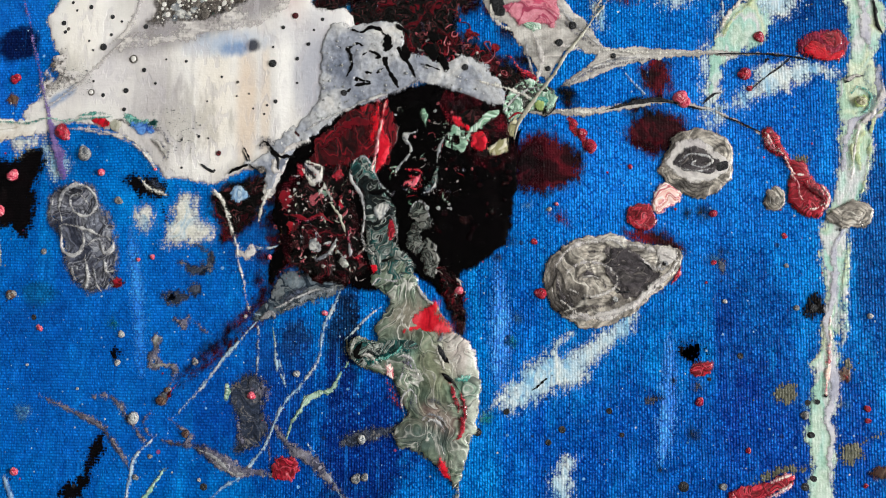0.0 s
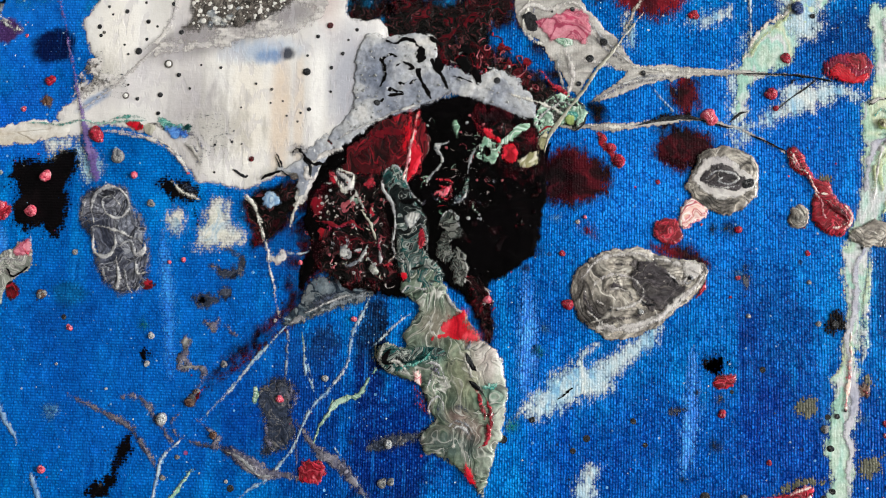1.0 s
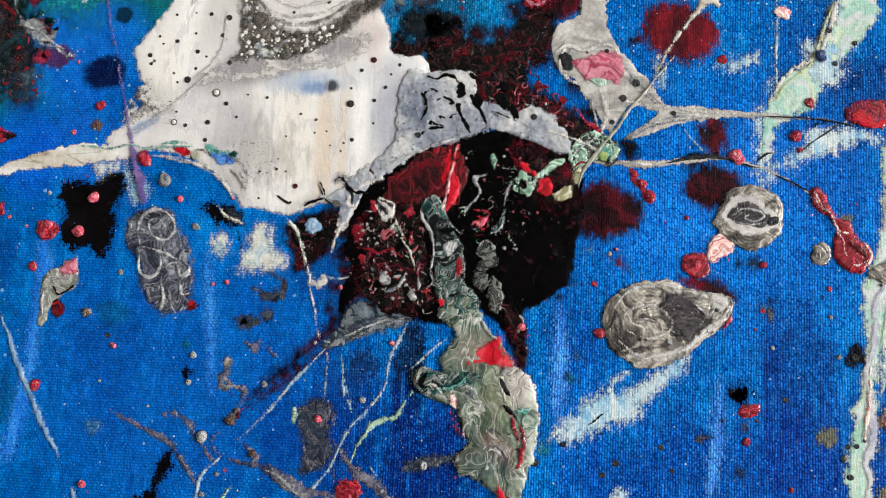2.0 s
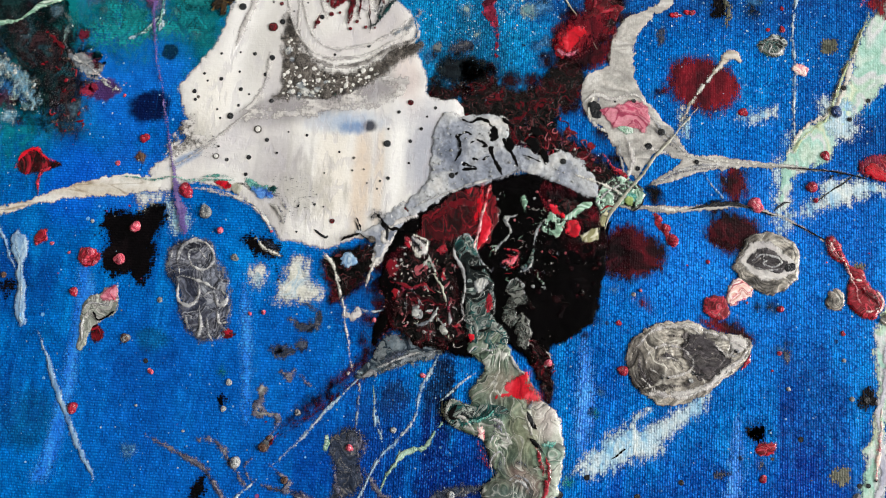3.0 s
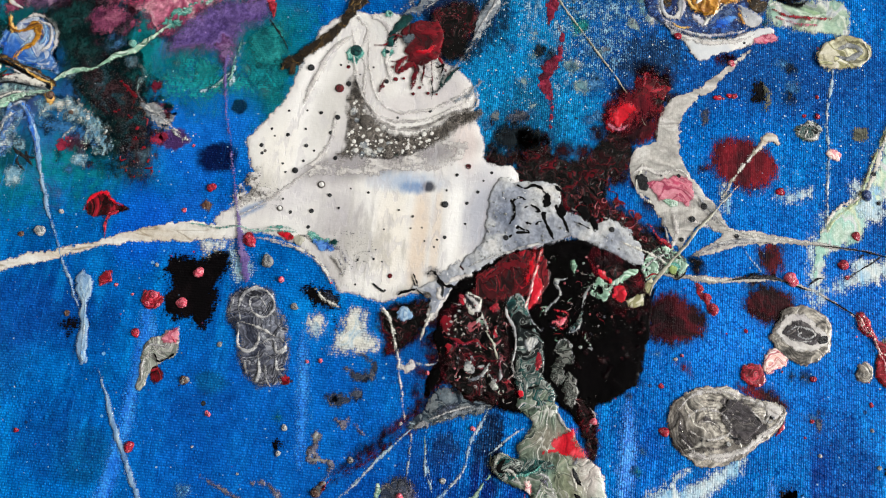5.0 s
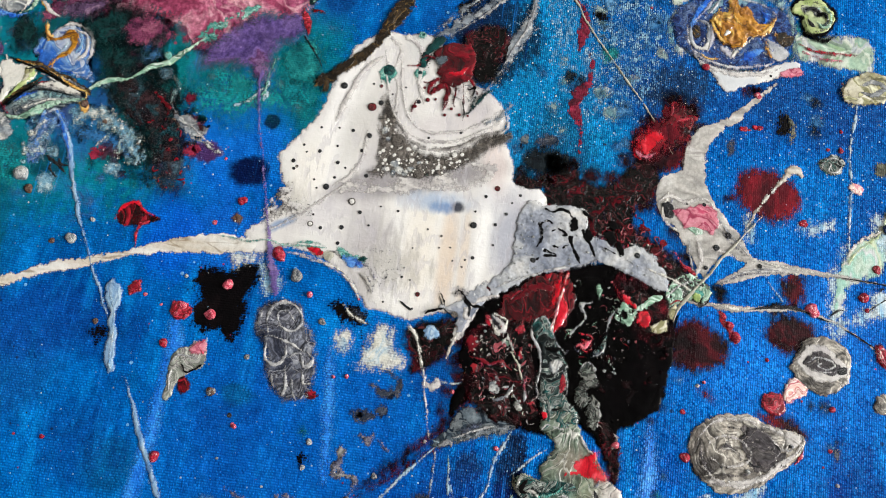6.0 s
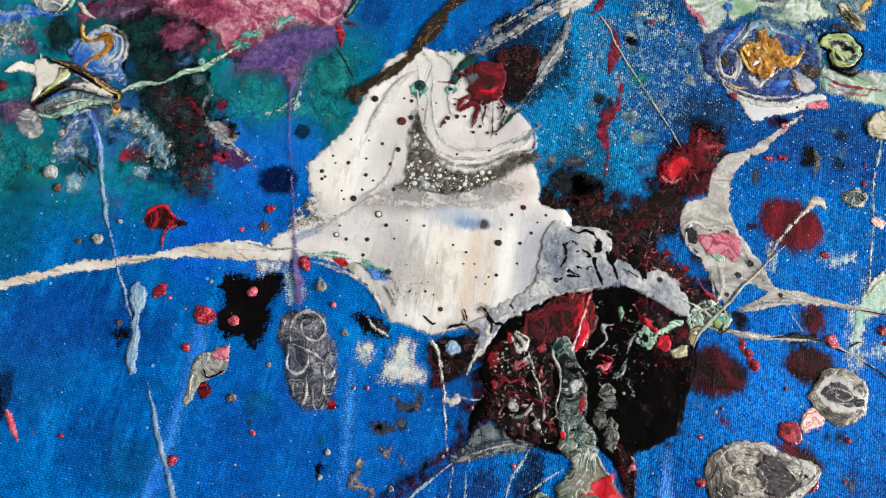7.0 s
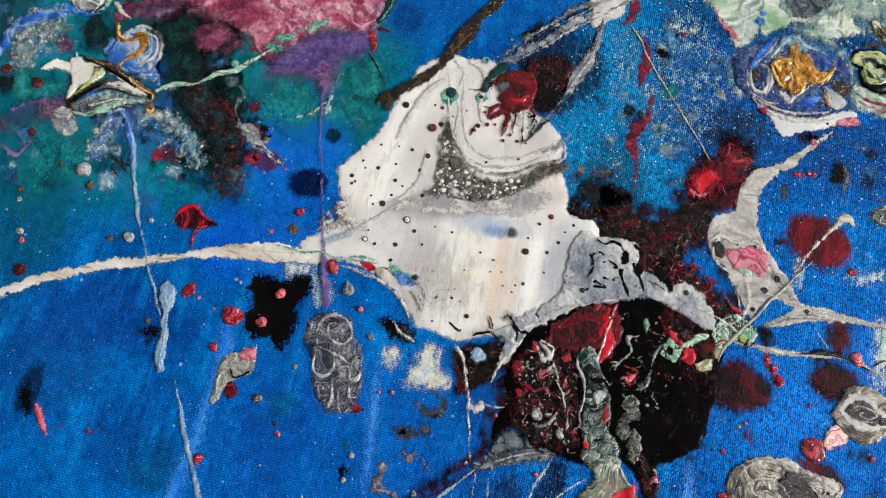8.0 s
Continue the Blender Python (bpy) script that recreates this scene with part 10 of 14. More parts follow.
drops(ROSEDROP, [(2.37, 6.02, 0.098), (0.92, 8.07, 0.077), (1.26, 8.14, 0.077), (3.11, 8.32, 0.051)], height=0.26, label='red and pink marbled paint')
pool("paint_stain", WASHW, [(3.24, 5.48), (3.34, 5.58), (3.44, 5.26), (3.4, 4.75), (3.28, 4.75)], rag=0.04, rag_size=0.15, h=0.02, thick=0.006, edge=0.02, ripple=0.0, label='thin white paint dragged over the weave')
pool("paint_stain", WASHW, [(3.19, 4.03), (3.31, 4.04), (3.36, 3.66), (3.22, 3.56), (3.14, 3.82)], rag=0.03, rag_size=0.15, h=0.02, thick=0.006, edge=0.02, ripple=0.0, label='thin white paint dragged over the weave')

# taupe creature shape with its arms
pool("paint_pool", TAUPE, [(0.61, 8.3), (0.17, 7.54), (0.07, 6.83), (0.3, 6.27), (0.69, 5.81), (1.07, 5.34), (1.46, 5.02), (2.35, 4.99), (2.37, 4.83), (1.52, 4.68), (0.68, 4.37), (0.52, 4.44), (1.13, 4.83), (0.71, 5.13), (0.38, 4.75), (0.2, 4.47), (-0.03, 4.79), (-0.42, 5.41), (-0.82, 5.73), (-1.0, 6.26), (-0.9, 6.66), (-0.48, 6.89), (-0.46, 7.34), (-0.13, 7.86)], thick=0.013, rag=0.025, rag_size=0.15, h=0.022, lift=0.008, ripple=0.4, ripple_size=0.3, label='taupe grey poured paint')
strand("paint_drip", TAUPE, [(1.6, 9.32, 0.055), (1.0, 8.67, 0.164), (0.53, 8.14, 0.352)], thick=0.009, lift=0.008, rag=0.04, label='taupe grey poured paint')
strand("paint_drip", TAUPE, [(1.41, 4.89, 0.381), (1.98, 4.89, 0.178), (2.73, 4.92, 0.101), (3.62, 4.86, 0.063)], thick=0.009, lift=0.01, rag=0.02, label='taupe grey poured paint')
strand("paint_drip", TAUPE, [(0.98, 4.7, 0.311), (1.49, 4.92, 0.268), (2.09, 4.93, 0.185), (3.08, 4.9, 0.101), (3.87, 4.89, 0.06), (4.55, 4.85, 0.05)], thick=0.009, lift=0.012, rag=0.03, h=0.018, label='taupe grey poured paint')
strand("paint_line", INK, [(3.08, 4.88, 0.03), (3.87, 4.89, 0.04), (4.55, 4.82, 0.03), (4.93, 4.71, 0.02)], lift=0.03, label='small dark fleck of paint')
strand("paint_line", INK, [(3.85, 4.22, 0.03), (4.05, 4.42, 0.03), (4.4, 4.67, 0.04), (4.55, 4.82, 0.03)], lift=0.012, label='small dark fleck of paint')
strand("paint_line", BLACKM, [(4.08, 4.75, 0.08), (4.24, 4.8, 0.1), (4.37, 4.84, 0.05)], lift=0.018, thick=0.01, label='matt black splash soaked into the weave')
strand("paint_drip", TAUPE, [(-0.2, 3.98, 0.271), (0.41, 3.87, 0.186), (0.97, 3.88, 0.144), (1.58, 3.93, 0.123), (2.23, 4.04, 0.081), (2.67, 3.99, 0.061), (3.07, 3.89, 0.06), (3.45, 3.73, 0.05), (3.98, 3.44, 0.05)], thick=0.009, lift=0.01, rag=0.025, h=0.018, label='taupe grey poured paint')
strand("paint_line", INK, [(1.28, 3.89, 0.041), (1.68, 4.0, 0.082), (2.18, 4.07, 0.081), (2.57, 4.0, 0.04), (3.07, 3.87, 0.03)], lift=0.026, rag=0.01, label='small dark fleck of paint')
strand("paint_line", INK, [(2.97, 3.95, 0.03), (3.17, 4.13, 0.05), (3.32, 4.18, 0.03)], lift=0.012, label='small dark fleck of paint')
strand("paint_line", INK, [(3.36, 3.75, 0.02), (3.74, 3.59, 0.03), (3.98, 3.46, 0.03)], lift=0.022, label='small dark fleck of paint')
pool("paint_pool", PINKM, [(-0.67, 5.92), (-0.31, 5.97), (0.19, 6.11), (0.44, 5.92), (0.41, 5.52), (0.13, 5.53), (-0.25, 5.53)], lift=0.03, thick=0.015, rag=0.03, h=0.018, label='pink patch in taupe paint')
pool("paint_pool", MINT, [(-0.26, 5.61), (0.05, 5.62), (0.14, 5.43), (-0.09, 5.43)], lift=0.032, thick=0.012, rag=0.03, h=0.015, holes=0.1, label='pale mint green paint')
pool("paint_pool", INK, [(-0.81, 6.0), (-0.65, 6.09), (-0.49, 5.89), (-0.56, 5.7), (-0.73, 5.75)], lift=0.034, thick=0.01, rag=0.015, h=0.015, label='small dark fleck of paint')
strand("paint_swirl", GREYL, [(-0.87, 6.08, 0.078), (-0.67, 6.22, 0.105), (-0.33, 6.13, 0.078), (0.11, 6.25, 0.065), (0.31, 6.14, 0.052)], lift=0.034, thick=0.015, label='pale grey swirl of paint')
drops(INK, [(0.12, 6.12, 0.052), (0.46, 5.17, 0.077), (0.26, 4.69, 0.051), (1.44, 4.9, 0.051), (0.71, 5.49, 0.077), (-0.26, 6.09, 0.026)], height=0.3, lift=0.034, label='small dark fleck of paint')
strand("paint_thread", BEIGE, [(-0.35, 3.41, 0.093), (-0.21, 3.79, 0.094), (0.14, 4.27, 0.062), (0.57, 4.89, 0.063), (0.98, 5.46, 0.052), (1.44, 6.07, 0.042)], lift=0.04, thick=0.02, label='thin beige thread of paint')
strand("paint_thread", THREAD, [(1.56, 4.71, 0.041), (1.78, 4.42, 0.041), (2.06, 4.13, 0.041)], lift=0.01, label='thin pale thread of paint')
pool("paint_pool", FRAG, [(-0.6, 3.99), (-0.3, 4.41), (0.11, 4.44), (0.4, 4.18), (0.3, 3.87), (-0.1, 3.9), (-0.41, 3.69), (-0.56, 3.81)], lift=0.018, thick=0.02, rag=0.06, rag_size=0.12, h=0.018, ripple=0.6, ripple_size=0.12, label='grey-green scrap of marbled paint')
pool("paint_pool", MINT, [(-0.58, 4.01), (-0.3, 4.39), (0.11, 4.42), (0.38, 4.18), (0.28, 3.89), (-0.1, 3.92), (-0.41, 3.71), (-0.54, 3.83)], lift=0.024, thick=0.03, rag=0.06, rag_size=0.1, h=0.015, ripple=0.8, ripple_size=0.12, holes=0.06, label='pale mint green paint')
strand("paint_line", GLINE, [(-0.54, 3.88, 0.031), (-0.41, 4.09, 0.042), (-0.2, 4.25, 0.031), (0.0, 4.32, 0.042), (0.21, 4.21, 0.031)], lift=0.05, label='pale grey line of paint')
strand("paint_line", CURLR, [(-0.46, 3.74, 0.042), (-0.3, 3.86, 0.052), (-0.17, 3.83, 0.031)], lift=0.05, label='fine dark red curl of paint')
pool("paint_pool", AQUA, [(0.0, 4.14), (0.16, 4.19), (0.28, 4.1), (0.21, 3.98), (0.06, 3.98)], lift=0.04, thick=0.015, rag=0.02, h=0.015, label='bright green dab of paint')
pool("paint_pool", LIME, [(-0.46, 3.62), (-0.33, 3.83), (-0.27, 3.65), (-0.37, 3.44), (-0.48, 3.46)], lift=0.03, thick=0.02, rag=0.02, h=0.015, label='olive and lime ringed paint')
strand("paint_splash", ROSE, [(-0.46, 4.95, 0.063), (-0.25, 4.71, 0.084), (0.0, 4.49, 0.125), (0.11, 4.44, 0.063)], lift=0.02, rag=0.02, label='red and pink marbled paint')
pool("paint_pool", BLACKRED, [(0.41, 4.29), (0.57, 4.39), (0.75, 4.23), (0.75, 3.97), (0.59, 3.89), (0.49, 4.06)], lift=0.02, thick=0.012, rag=0.015, h=0.015, label='black paint shot through with maroon')
strand("paint_line", INK, [(0.41, 4.18, 0.041), (0.36, 3.92, 0.041), (0.21, 3.79, 0.031)], lift=0.03, label='small dark fleck of paint')
strand("paint_skin", GREYW, [(-1.38, 4.9, 0.281), (-1.05, 4.64, 0.432), (-0.72, 4.26, 0.378), (-0.54, 4.04, 0.176)], lift=0.035, thick=0.02, rag=0.03, label='grey-white skin of paint with bubbles and cracks')
drops(INK, [(-1.26, 4.74, 0.064), (-3.53, 4.3, 0.064)], height=0.2, lift=0.07, label='small dark fleck of paint')

# threads and red marks at the top
strand("paint_thread", BEIGE, [(-3.56, 11.02, 0.073), (-3.18, 10.64, 0.051), (-2.98, 10.26, 0.041), (-2.06, 9.1, 0.040), (-1.25, 8.12, 0.039), (-0.66, 7.21, 0.034)], thick=0.02, lift=0.015, label='thin pale olive thread of paint')
strand("paint_drip", RASP, [(-3.49, 12.0, 0.264), (-3.46, 11.42, 0.232), (-3.53, 11.03, 0.115)], rag=0.07, thick=0.012, label='raspberry red drip of paint')
strand("paint_drip", RASP, [(-3.24, 10.78, 0.115), (-3.01, 10.49, 0.171), (-3.01, 9.96, 0.254), (-3.03, 9.43, 0.168)], rag=0.07, thick=0.012, label='raspberry red drip of paint')
strand("paint_drip", RASP, [(-2.81, 9.55, 0.14), (-2.7, 9.06, 0.194), (-2.77, 8.61, 0.22), (-3.0, 8.19, 0.355), (-2.98, 7.88, 0.299), (-2.81, 7.52, 0.162), (-2.75, 6.97, 0.093)], rag=0.07, thick=0.012, label='raspberry red drip of paint')
pool("paint_splash", RED, [(-1.57, 7.16), (-1.38, 7.62), (-1.05, 7.82), (-0.81, 7.76), (-1.03, 7.46), (-1.18, 7.11), (-1.44, 7.01)], rag=0.13, rag_size=0.16, h=0.02, thick=0.015, lift=0.012, label='glossy bright red paint')
pool("paint_splash", CRIMSON, [(-0.99, 8.14), (-0.74, 8.48), (-0.4, 8.19), (-0.12, 8.11), (-0.55, 7.79), (-0.81, 7.59), (-0.97, 7.79)], rag=0.14, rag_size=0.16, h=0.02, thick=0.015, lift=0.01, label='glossy crimson splash of paint')
strand("paint_splash", ROSE, [(-0.77, 8.47, 0.164), (-0.74, 8.05, 0.108), (-0.33, 8.14, 0.081), (-0.33, 7.93, 0.054)], lift=0.025, label='red and pink marbled paint')
pool("paint_splash", MAROON, [(-1.12, 7.12), (-0.76, 7.41), (-0.38, 7.49), (-0.44, 6.99), (-0.81, 6.78), (-1.14, 6.8)], rag=0.04, rag_size=0.2, h=0.02, thick=0.012, lift=0.01, label='dark maroon stain soaked into the weave')
blots(HAZEM, [(-1.38, 6.42, 0.118), (-1.17, 6.35, 0.105), (-1.44, 6.16, 0.092), (-1.11, 6.57, 0.079)], label='rosy cloud of thin paint')
pool("paint_splash", MAROON, [(0.76, 9.02), (1.04, 9.17), (1.26, 9.08), (1.07, 8.92)], rag=0.02, rag_size=0.12, h=0.015, thick=0.006, edge=0.02, ripple=0.0, label='dark maroon stain soaked into the weave')
drops(PINKDROP, [(1.17, 8.93, 0.096)], height=0.26, label='small pink and white marbled drop')
drops(RED, [(0.85, 8.06, 0.067), (1.15, 8.14, 0.068), (2.32, 6.01, 0.078)], height=0.3, label='glossy bright red paint')
strand("paint_thread", ARM, [(2.29, 7.11, 0.125), (2.08, 7.23, 0.226), (1.78, 6.89, 0.1), (1.5, 6.49, 0.062), (1.27, 6.09, 0.062), (1.06, 5.63, 0.037)], thick=0.02, lift=0.01, rag=0.015, label='cream white strand of paint with tan streaks')
pool("paint_pool", GREENTEAL, [(2.64, 7.43), (2.79, 7.68), (3.12, 7.73), (3.24, 7.48), (3.08, 7.23), (2.8, 7.21)], thick=0.02, rag=0.03, h=0.018, label='small green and white swirl of paint')
strand("paint_line", GLINE, [(2.69, 7.33, 0.038), (2.78, 7.57, 0.05), (3.0, 7.64, 0.05), (3.15, 7.5, 0.05), (3.03, 7.31, 0.05), (2.86, 7.32, 0.038), (2.91, 7.48, 0.038)], lift=0.035, label='pale grey line of paint')
pool("paint_stain", OLIVE, [(3.88, 7.6), (4.06, 7.74), (4.28, 7.67), (4.2, 7.4), (3.94, 7.38)], rag=0.025, rag_size=0.12, h=0.015, thick=0.006, edge=0.02, ripple=0.0, label='olive grey blot of thin paint')
pool("paint_pool", PINKW, [(3.32, 6.99), (3.46, 7.11), (3.68, 7.03), (3.61, 6.87), (3.42, 6.87)], thick=0.03, rag=0.01, h=0.015, label='pink and cream marbled paint')
strand("paint_drip", THREAD, [(3.45, 9.05, 0.064), (3.4, 8.54, 0.076), (3.34, 8.01, 0.063), (3.38, 7.1, 0.05), (3.38, 5.83, 0.037), (3.34, 5.27, 0.024)], thick=0.015, rag=0.03, lift=0.004, label='thin pale thread of paint')
drops(ROSEDROP, [(3.12, 7.86, 0.076), (1.02, 8.06, 0.038), (2.83, 7.84, 0.05)], height=0.26, label='red and pink marbled paint')
pool("paint_stain", OLIVE, [(1.96, 8.43), (2.08, 8.36), (2.09, 8.06), (1.98, 7.87), (1.9, 8.05)], rag=0.015, rag_size=0.1, h=0.015, thick=0.006, edge=0.02, ripple=0.0, label='olive grey blot of thin paint')
pool("paint_stain", DKGREY, [(0.54, 7.71), (0.72, 7.77), (0.73, 7.47), (0.58, 7.41)], rag=0.03, rag_size=0.12, h=0.015, thick=0.006, edge=0.02, ripple=0.0, label='dark grey blot of thin paint')
pool("paint_stain", MAROON, [(0.48, 6.28), (0.71, 6.49), (0.86, 6.44), (0.72, 6.26)], rag=0.025, rag_size=0.12, h=0.015, thick=0.006, edge=0.02, ripple=0.0, label='dark maroon stain soaked into the weave')

# gold flower and pale shapes at the top right
strand("paint_swirl", PALETEAL, [(0.32, 11.73, 0.173), (0.88, 11.7, 0.202), (1.45, 11.46, 0.172), (1.78, 11.14, 0.171), (1.89, 10.59, 0.141), (2.02, 10.03, 0.14)], thick=0.03, rag=0.05, lift=0.008, label='mottled grey-green and teal paint')
pool("paint_pool", PALEG, [(-1.98, 12.42), (-0.56, 12.74), (-0.37, 11.99), (-0.5, 11.5), (-0.67, 11.11), (-0.93, 10.96), (-1.14, 11.31), (-1.59, 11.8)], thick=0.011, rag=0.04, rag_size=0.2, h=0.025, label='pale yellow-green marbled paint')
pool("paint_pool", PALEG, [(-0.77, 12.77), (3.46, 13.71), (3.54, 12.72), (2.84, 12.76), (2.18, 12.48), (1.63, 12.42), (0.98, 12.0), (0.37, 11.96), (0.03, 11.67), (-0.31, 11.47), (-0.59, 11.87)], thick=0.009, rag=0.08, rag_size=0.25, h=0.025, ripple=0.5, ripple_size=0.25, label='pale yellow-green marbled paint')
pool("paint_pool", PALETEAL, [(-0.01, 12.86), (2.92, 13.51), (3.01, 12.36), (2.43, 11.92), (1.93, 12.2), (1.54, 11.91), (0.89, 11.61), (0.31, 11.84)], thick=0.02, rag=0.1, rag_size=0.3, h=0.025, holes=-0.03, label='mottled grey-green and teal paint')
pool("paint_smear", GREYTEAL, [(0.15, 12.66), (0.89, 12.9), (1.2, 12.58), (0.69, 12.15), (0.28, 12.14)], thick=0.012, lift=0.02, rag=0.05, rag_size=0.2, h=0.02, label='grey-blue smear of paint')
pool("paint_pool", PALEG, [(1.87, 10.62), (2.28, 10.56), (2.88, 10.66), (3.69, 10.69), (3.75, 9.9), (3.01, 9.9), (2.54, 9.92), (2.13, 10.02), (1.91, 10.27)], thick=0.013, lift=0.008, rag=0.03, h=0.02, label='pale yellow-green marbled paint')
strand("paint_line", ROSE, [(2.03, 10.36, 0.056), (2.45, 10.21, 0.084), (3.05, 10.26, 0.07), (3.45, 10.26, 0.056)], lift=0.036, rag=0.02, label='red and pink marbled paint')
strand("paint_line", PINKM, [(2.12, 10.17, 0.07), (2.53, 10.05, 0.07), (3.06, 10.08, 0.056)], lift=0.034, rag=0.02, label='pink patch of marbled paint')
pool("paint_pool", LIME, [(3.05, 9.34), (3.25, 9.69), (3.68, 9.88), (4.17, 9.79), (4.25, 9.41), (3.99, 9.18), (3.54, 9.03), (3.2, 9.06)], thick=0.04, lift=0.035, rag=0.015, h=0.018, label='olive and lime ringed paint')
strand("paint_swirl", PEARL, [(3.5, 9.52, 0.129), (3.8, 9.62, 0.181), (4.05, 9.51, 0.129), (3.81, 9.3, 0.154), (3.5, 9.33, 0.103)], lift=0.07, thick=0.02, label='small off-white drop of paint')
pool("paint_smear", STAINRED, [(4.78, 9.05), (5.27, 9.36), (5.26, 8.17), (4.9, 8.4), (4.76, 8.72)], thick=0.012, rag=0.03, h=0.02, label='worn dark red stain over the weave')
blots(PALETEAL, [(-2.66, 10.56, 0.128), (-2.57, 10.23, 0.085), (-3.36, 9.21, 0.07), (-2.44, 8.46, 0.123), (-1.13, 9.7, 0.098), (-1.83, 8.89, 0.11), (-2.56, 11.12, 0.072), (-3.25, 7.43, 0.054), (-1.98, 11.17, 0.115), (-3.5, 7.97, 0.082), (-3.34, 8.63, 0.069)], label='pale speckle of paint')
blots(PALETEAL, [(-2.37, 8.45, 0.123), (-1.05, 9.61, 0.084), (-2.17, 8.02, 0.163), (-0.81, 7.82, 0.054), (-3.34, 9.07, 0.056)], label='mottled grey-green and teal paint')

# twigs and threads below the pour
strand("paint_thread", TWIG, [(-9.26, -1.41, 0.055), (-8.99, -1.53, 0.076), (-8.59, -1.69, 0.098), (-8.13, -1.89, 0.129), (-7.78, -2.21, 0.128), (-7.52, -2.56, 0.096), (-7.35, -2.84, 0.074)], thick=0.02, rag=0.02, label='thin grey-brown thread of paint')
strand("paint_thread", TWIG, [(-8.29, -1.44, 0.087), (-7.99, -1.4, 0.097), (-7.72, -1.53, 0.097), (-7.49, -1.79, 0.128), (-7.23, -2.15, 0.085), (-7.06, -2.3, 0.053)], thick=0.02, rag=0.02, label='thin grey-brown thread of paint')
strand("paint_thread", TWIG, [(-7.06, -1.66, 0.085), (-7.18, -1.83, 0.053), (-7.1, -2.07, 0.074), (-6.85, -2.17, 0.064), (-6.55, -2.24, 0.084), (-6.19, -2.29, 0.147), (-5.86, -2.43, 0.23), (-5.43, -2.66, 0.249), (-4.95, -2.7, 0.165), (-4.57, -2.75, 0.082)], thick=0.03, rag=0.02, label='thin grey-brown thread of paint')
strand("paint_swirl", LINE, [(-6.14, -2.32, 0.052), (-5.81, -2.45, 0.063), (-5.48, -2.71, 0.052), (-5.21, -2.73, 0.041)], lift=0.03, label='pale grey line of paint')
strand("paint_thread", TWIG, [(-6.7, -1.79, 0.042), (-6.45, -1.97, 0.063), (-6.27, -2.09, 0.126), (-6.41, -2.23, 0.053), (-6.57, -2.28, 0.042)], rag=0.02, label='thin grey-brown thread of paint')
strand("paint_thread", THREAD, [(-6.91, -2.09, 0.042), (-7.22, -2.35, 0.064), (-7.35, -2.53, 0.085), (-7.4, -2.87, 0.085), (-7.49, -3.25, 0.063)], rag=0.01, label='thin pale thread of paint')
strand("paint_thread", TWIG, [(-6.98, -0.37, 0.151), (-7.02, -0.63, 0.194), (-6.85, -0.79, 0.086), (-6.63, -0.89, 0.15), (-6.73, -1.2, 0.128), (-6.85, -1.41, 0.213)], rag=0.05, thick=0.02, label='thin grey-brown thread of paint')
strand("paint_thread", TWIG, [(-7.07, -0.48, 0.129), (-7.09, -0.84, 0.107), (-6.9, -0.86, 0.064)], rag=0.04, label='thin grey-brown thread of paint')
strand("paint_thread", TWIG, [(-6.67, 0.05, 0.086), (-6.5, -0.02, 0.151), (-6.4, 0.11, 0.065)], rag=0.04, label='thin grey-brown thread of paint')
strand("paint_thread", TWIG, [(-6.28, 0.01, 0.064), (-6.09, -0.2, 0.086)], rag=0.04, label='thin grey-brown thread of paint')
strand("paint_thread", THREAD, [(-5.19, 0.16, 0.053), (-4.93, 0.12, 0.106), (-4.8, 0.17, 0.085)], rag=0.02, label='thin pale thread of paint')
strand("paint_thread", THREAD, [(-4.72, 0.28, 0.032), (-5.14, -0.03, 0.042), (-5.61, -0.56, 0.074), (-5.92, -0.98, 0.053), (-6.23, -1.35, 0.042), (-6.65, -1.79, 0.032)], thick=0.015, label='thin pale thread of paint')
strand("paint_thread", THREAD, [(-3.5, 0.71, 0.052), (-3.67, 0.29, 0.094), (-3.83, -0.18, 0.073), (-3.92, -0.69, 0.062), (-4.2, -1.1, 0.052), (-4.51, -1.44, 0.052), (-4.68, -1.78, 0.052), (-4.91, -2.29, 0.052), (-5.26, -2.73, 0.052), (-5.63, -2.99, 0.052), (-5.94, -3.28, 0.042)], thick=0.018, rag=0.01, label='thin pale thread of paint')
strand("paint_thread", THREAD, [(-4.74, -0.29, 0.042), (-4.69, -0.75, 0.052), (-4.52, -1.11, 0.031)], rag=0.01, label='thin pale thread of paint')
strand("paint_thread", TWIG, [(-5.09, 0.12, 0.032), (-5.06, -0.71, 0.032), (-5.01, -1.32, 0.031), (-4.84, -1.93, 0.031), (-4.75, -2.84, 0.031)], label='thin grey-brown thread of paint')
strand("paint_thread", MINT, [(-3.34, -0.68, 0.052), (-3.52, -0.97, 0.062), (-3.64, -1.2, 0.083), (-4.03, -1.33, 0.124), (-4.24, -1.59, 0.083), (-4.39, -1.87, 0.072), (-4.49, -2.15, 0.052)], thick=0.02, rag=0.02, label='pale mint green paint')
strand("paint_thread", MINT, [(-6.75, -2.65, 0.084), (-6.92, -2.91, 0.063), (-7.1, -3.17, 0.105), (-7.18, -3.32, 0.063)], rag=0.03, label='pale mint green paint')
pool("paint_pool", MINT, [(-5.69, -1.34), (-5.64, -1.13), (-5.55, -1.15), (-5.53, -1.33), (-5.63, -1.46)], rag=0.04, h=0.015, thick=0.015, label='pale mint green paint')
strand("paint_thread", OLIVE, [(-3.41, -0.32, 0.104), (-3.34, -0.53, 0.083), (-3.21, -0.78, 0.052)], rag=0.02, label='olive grey blot of thin paint')
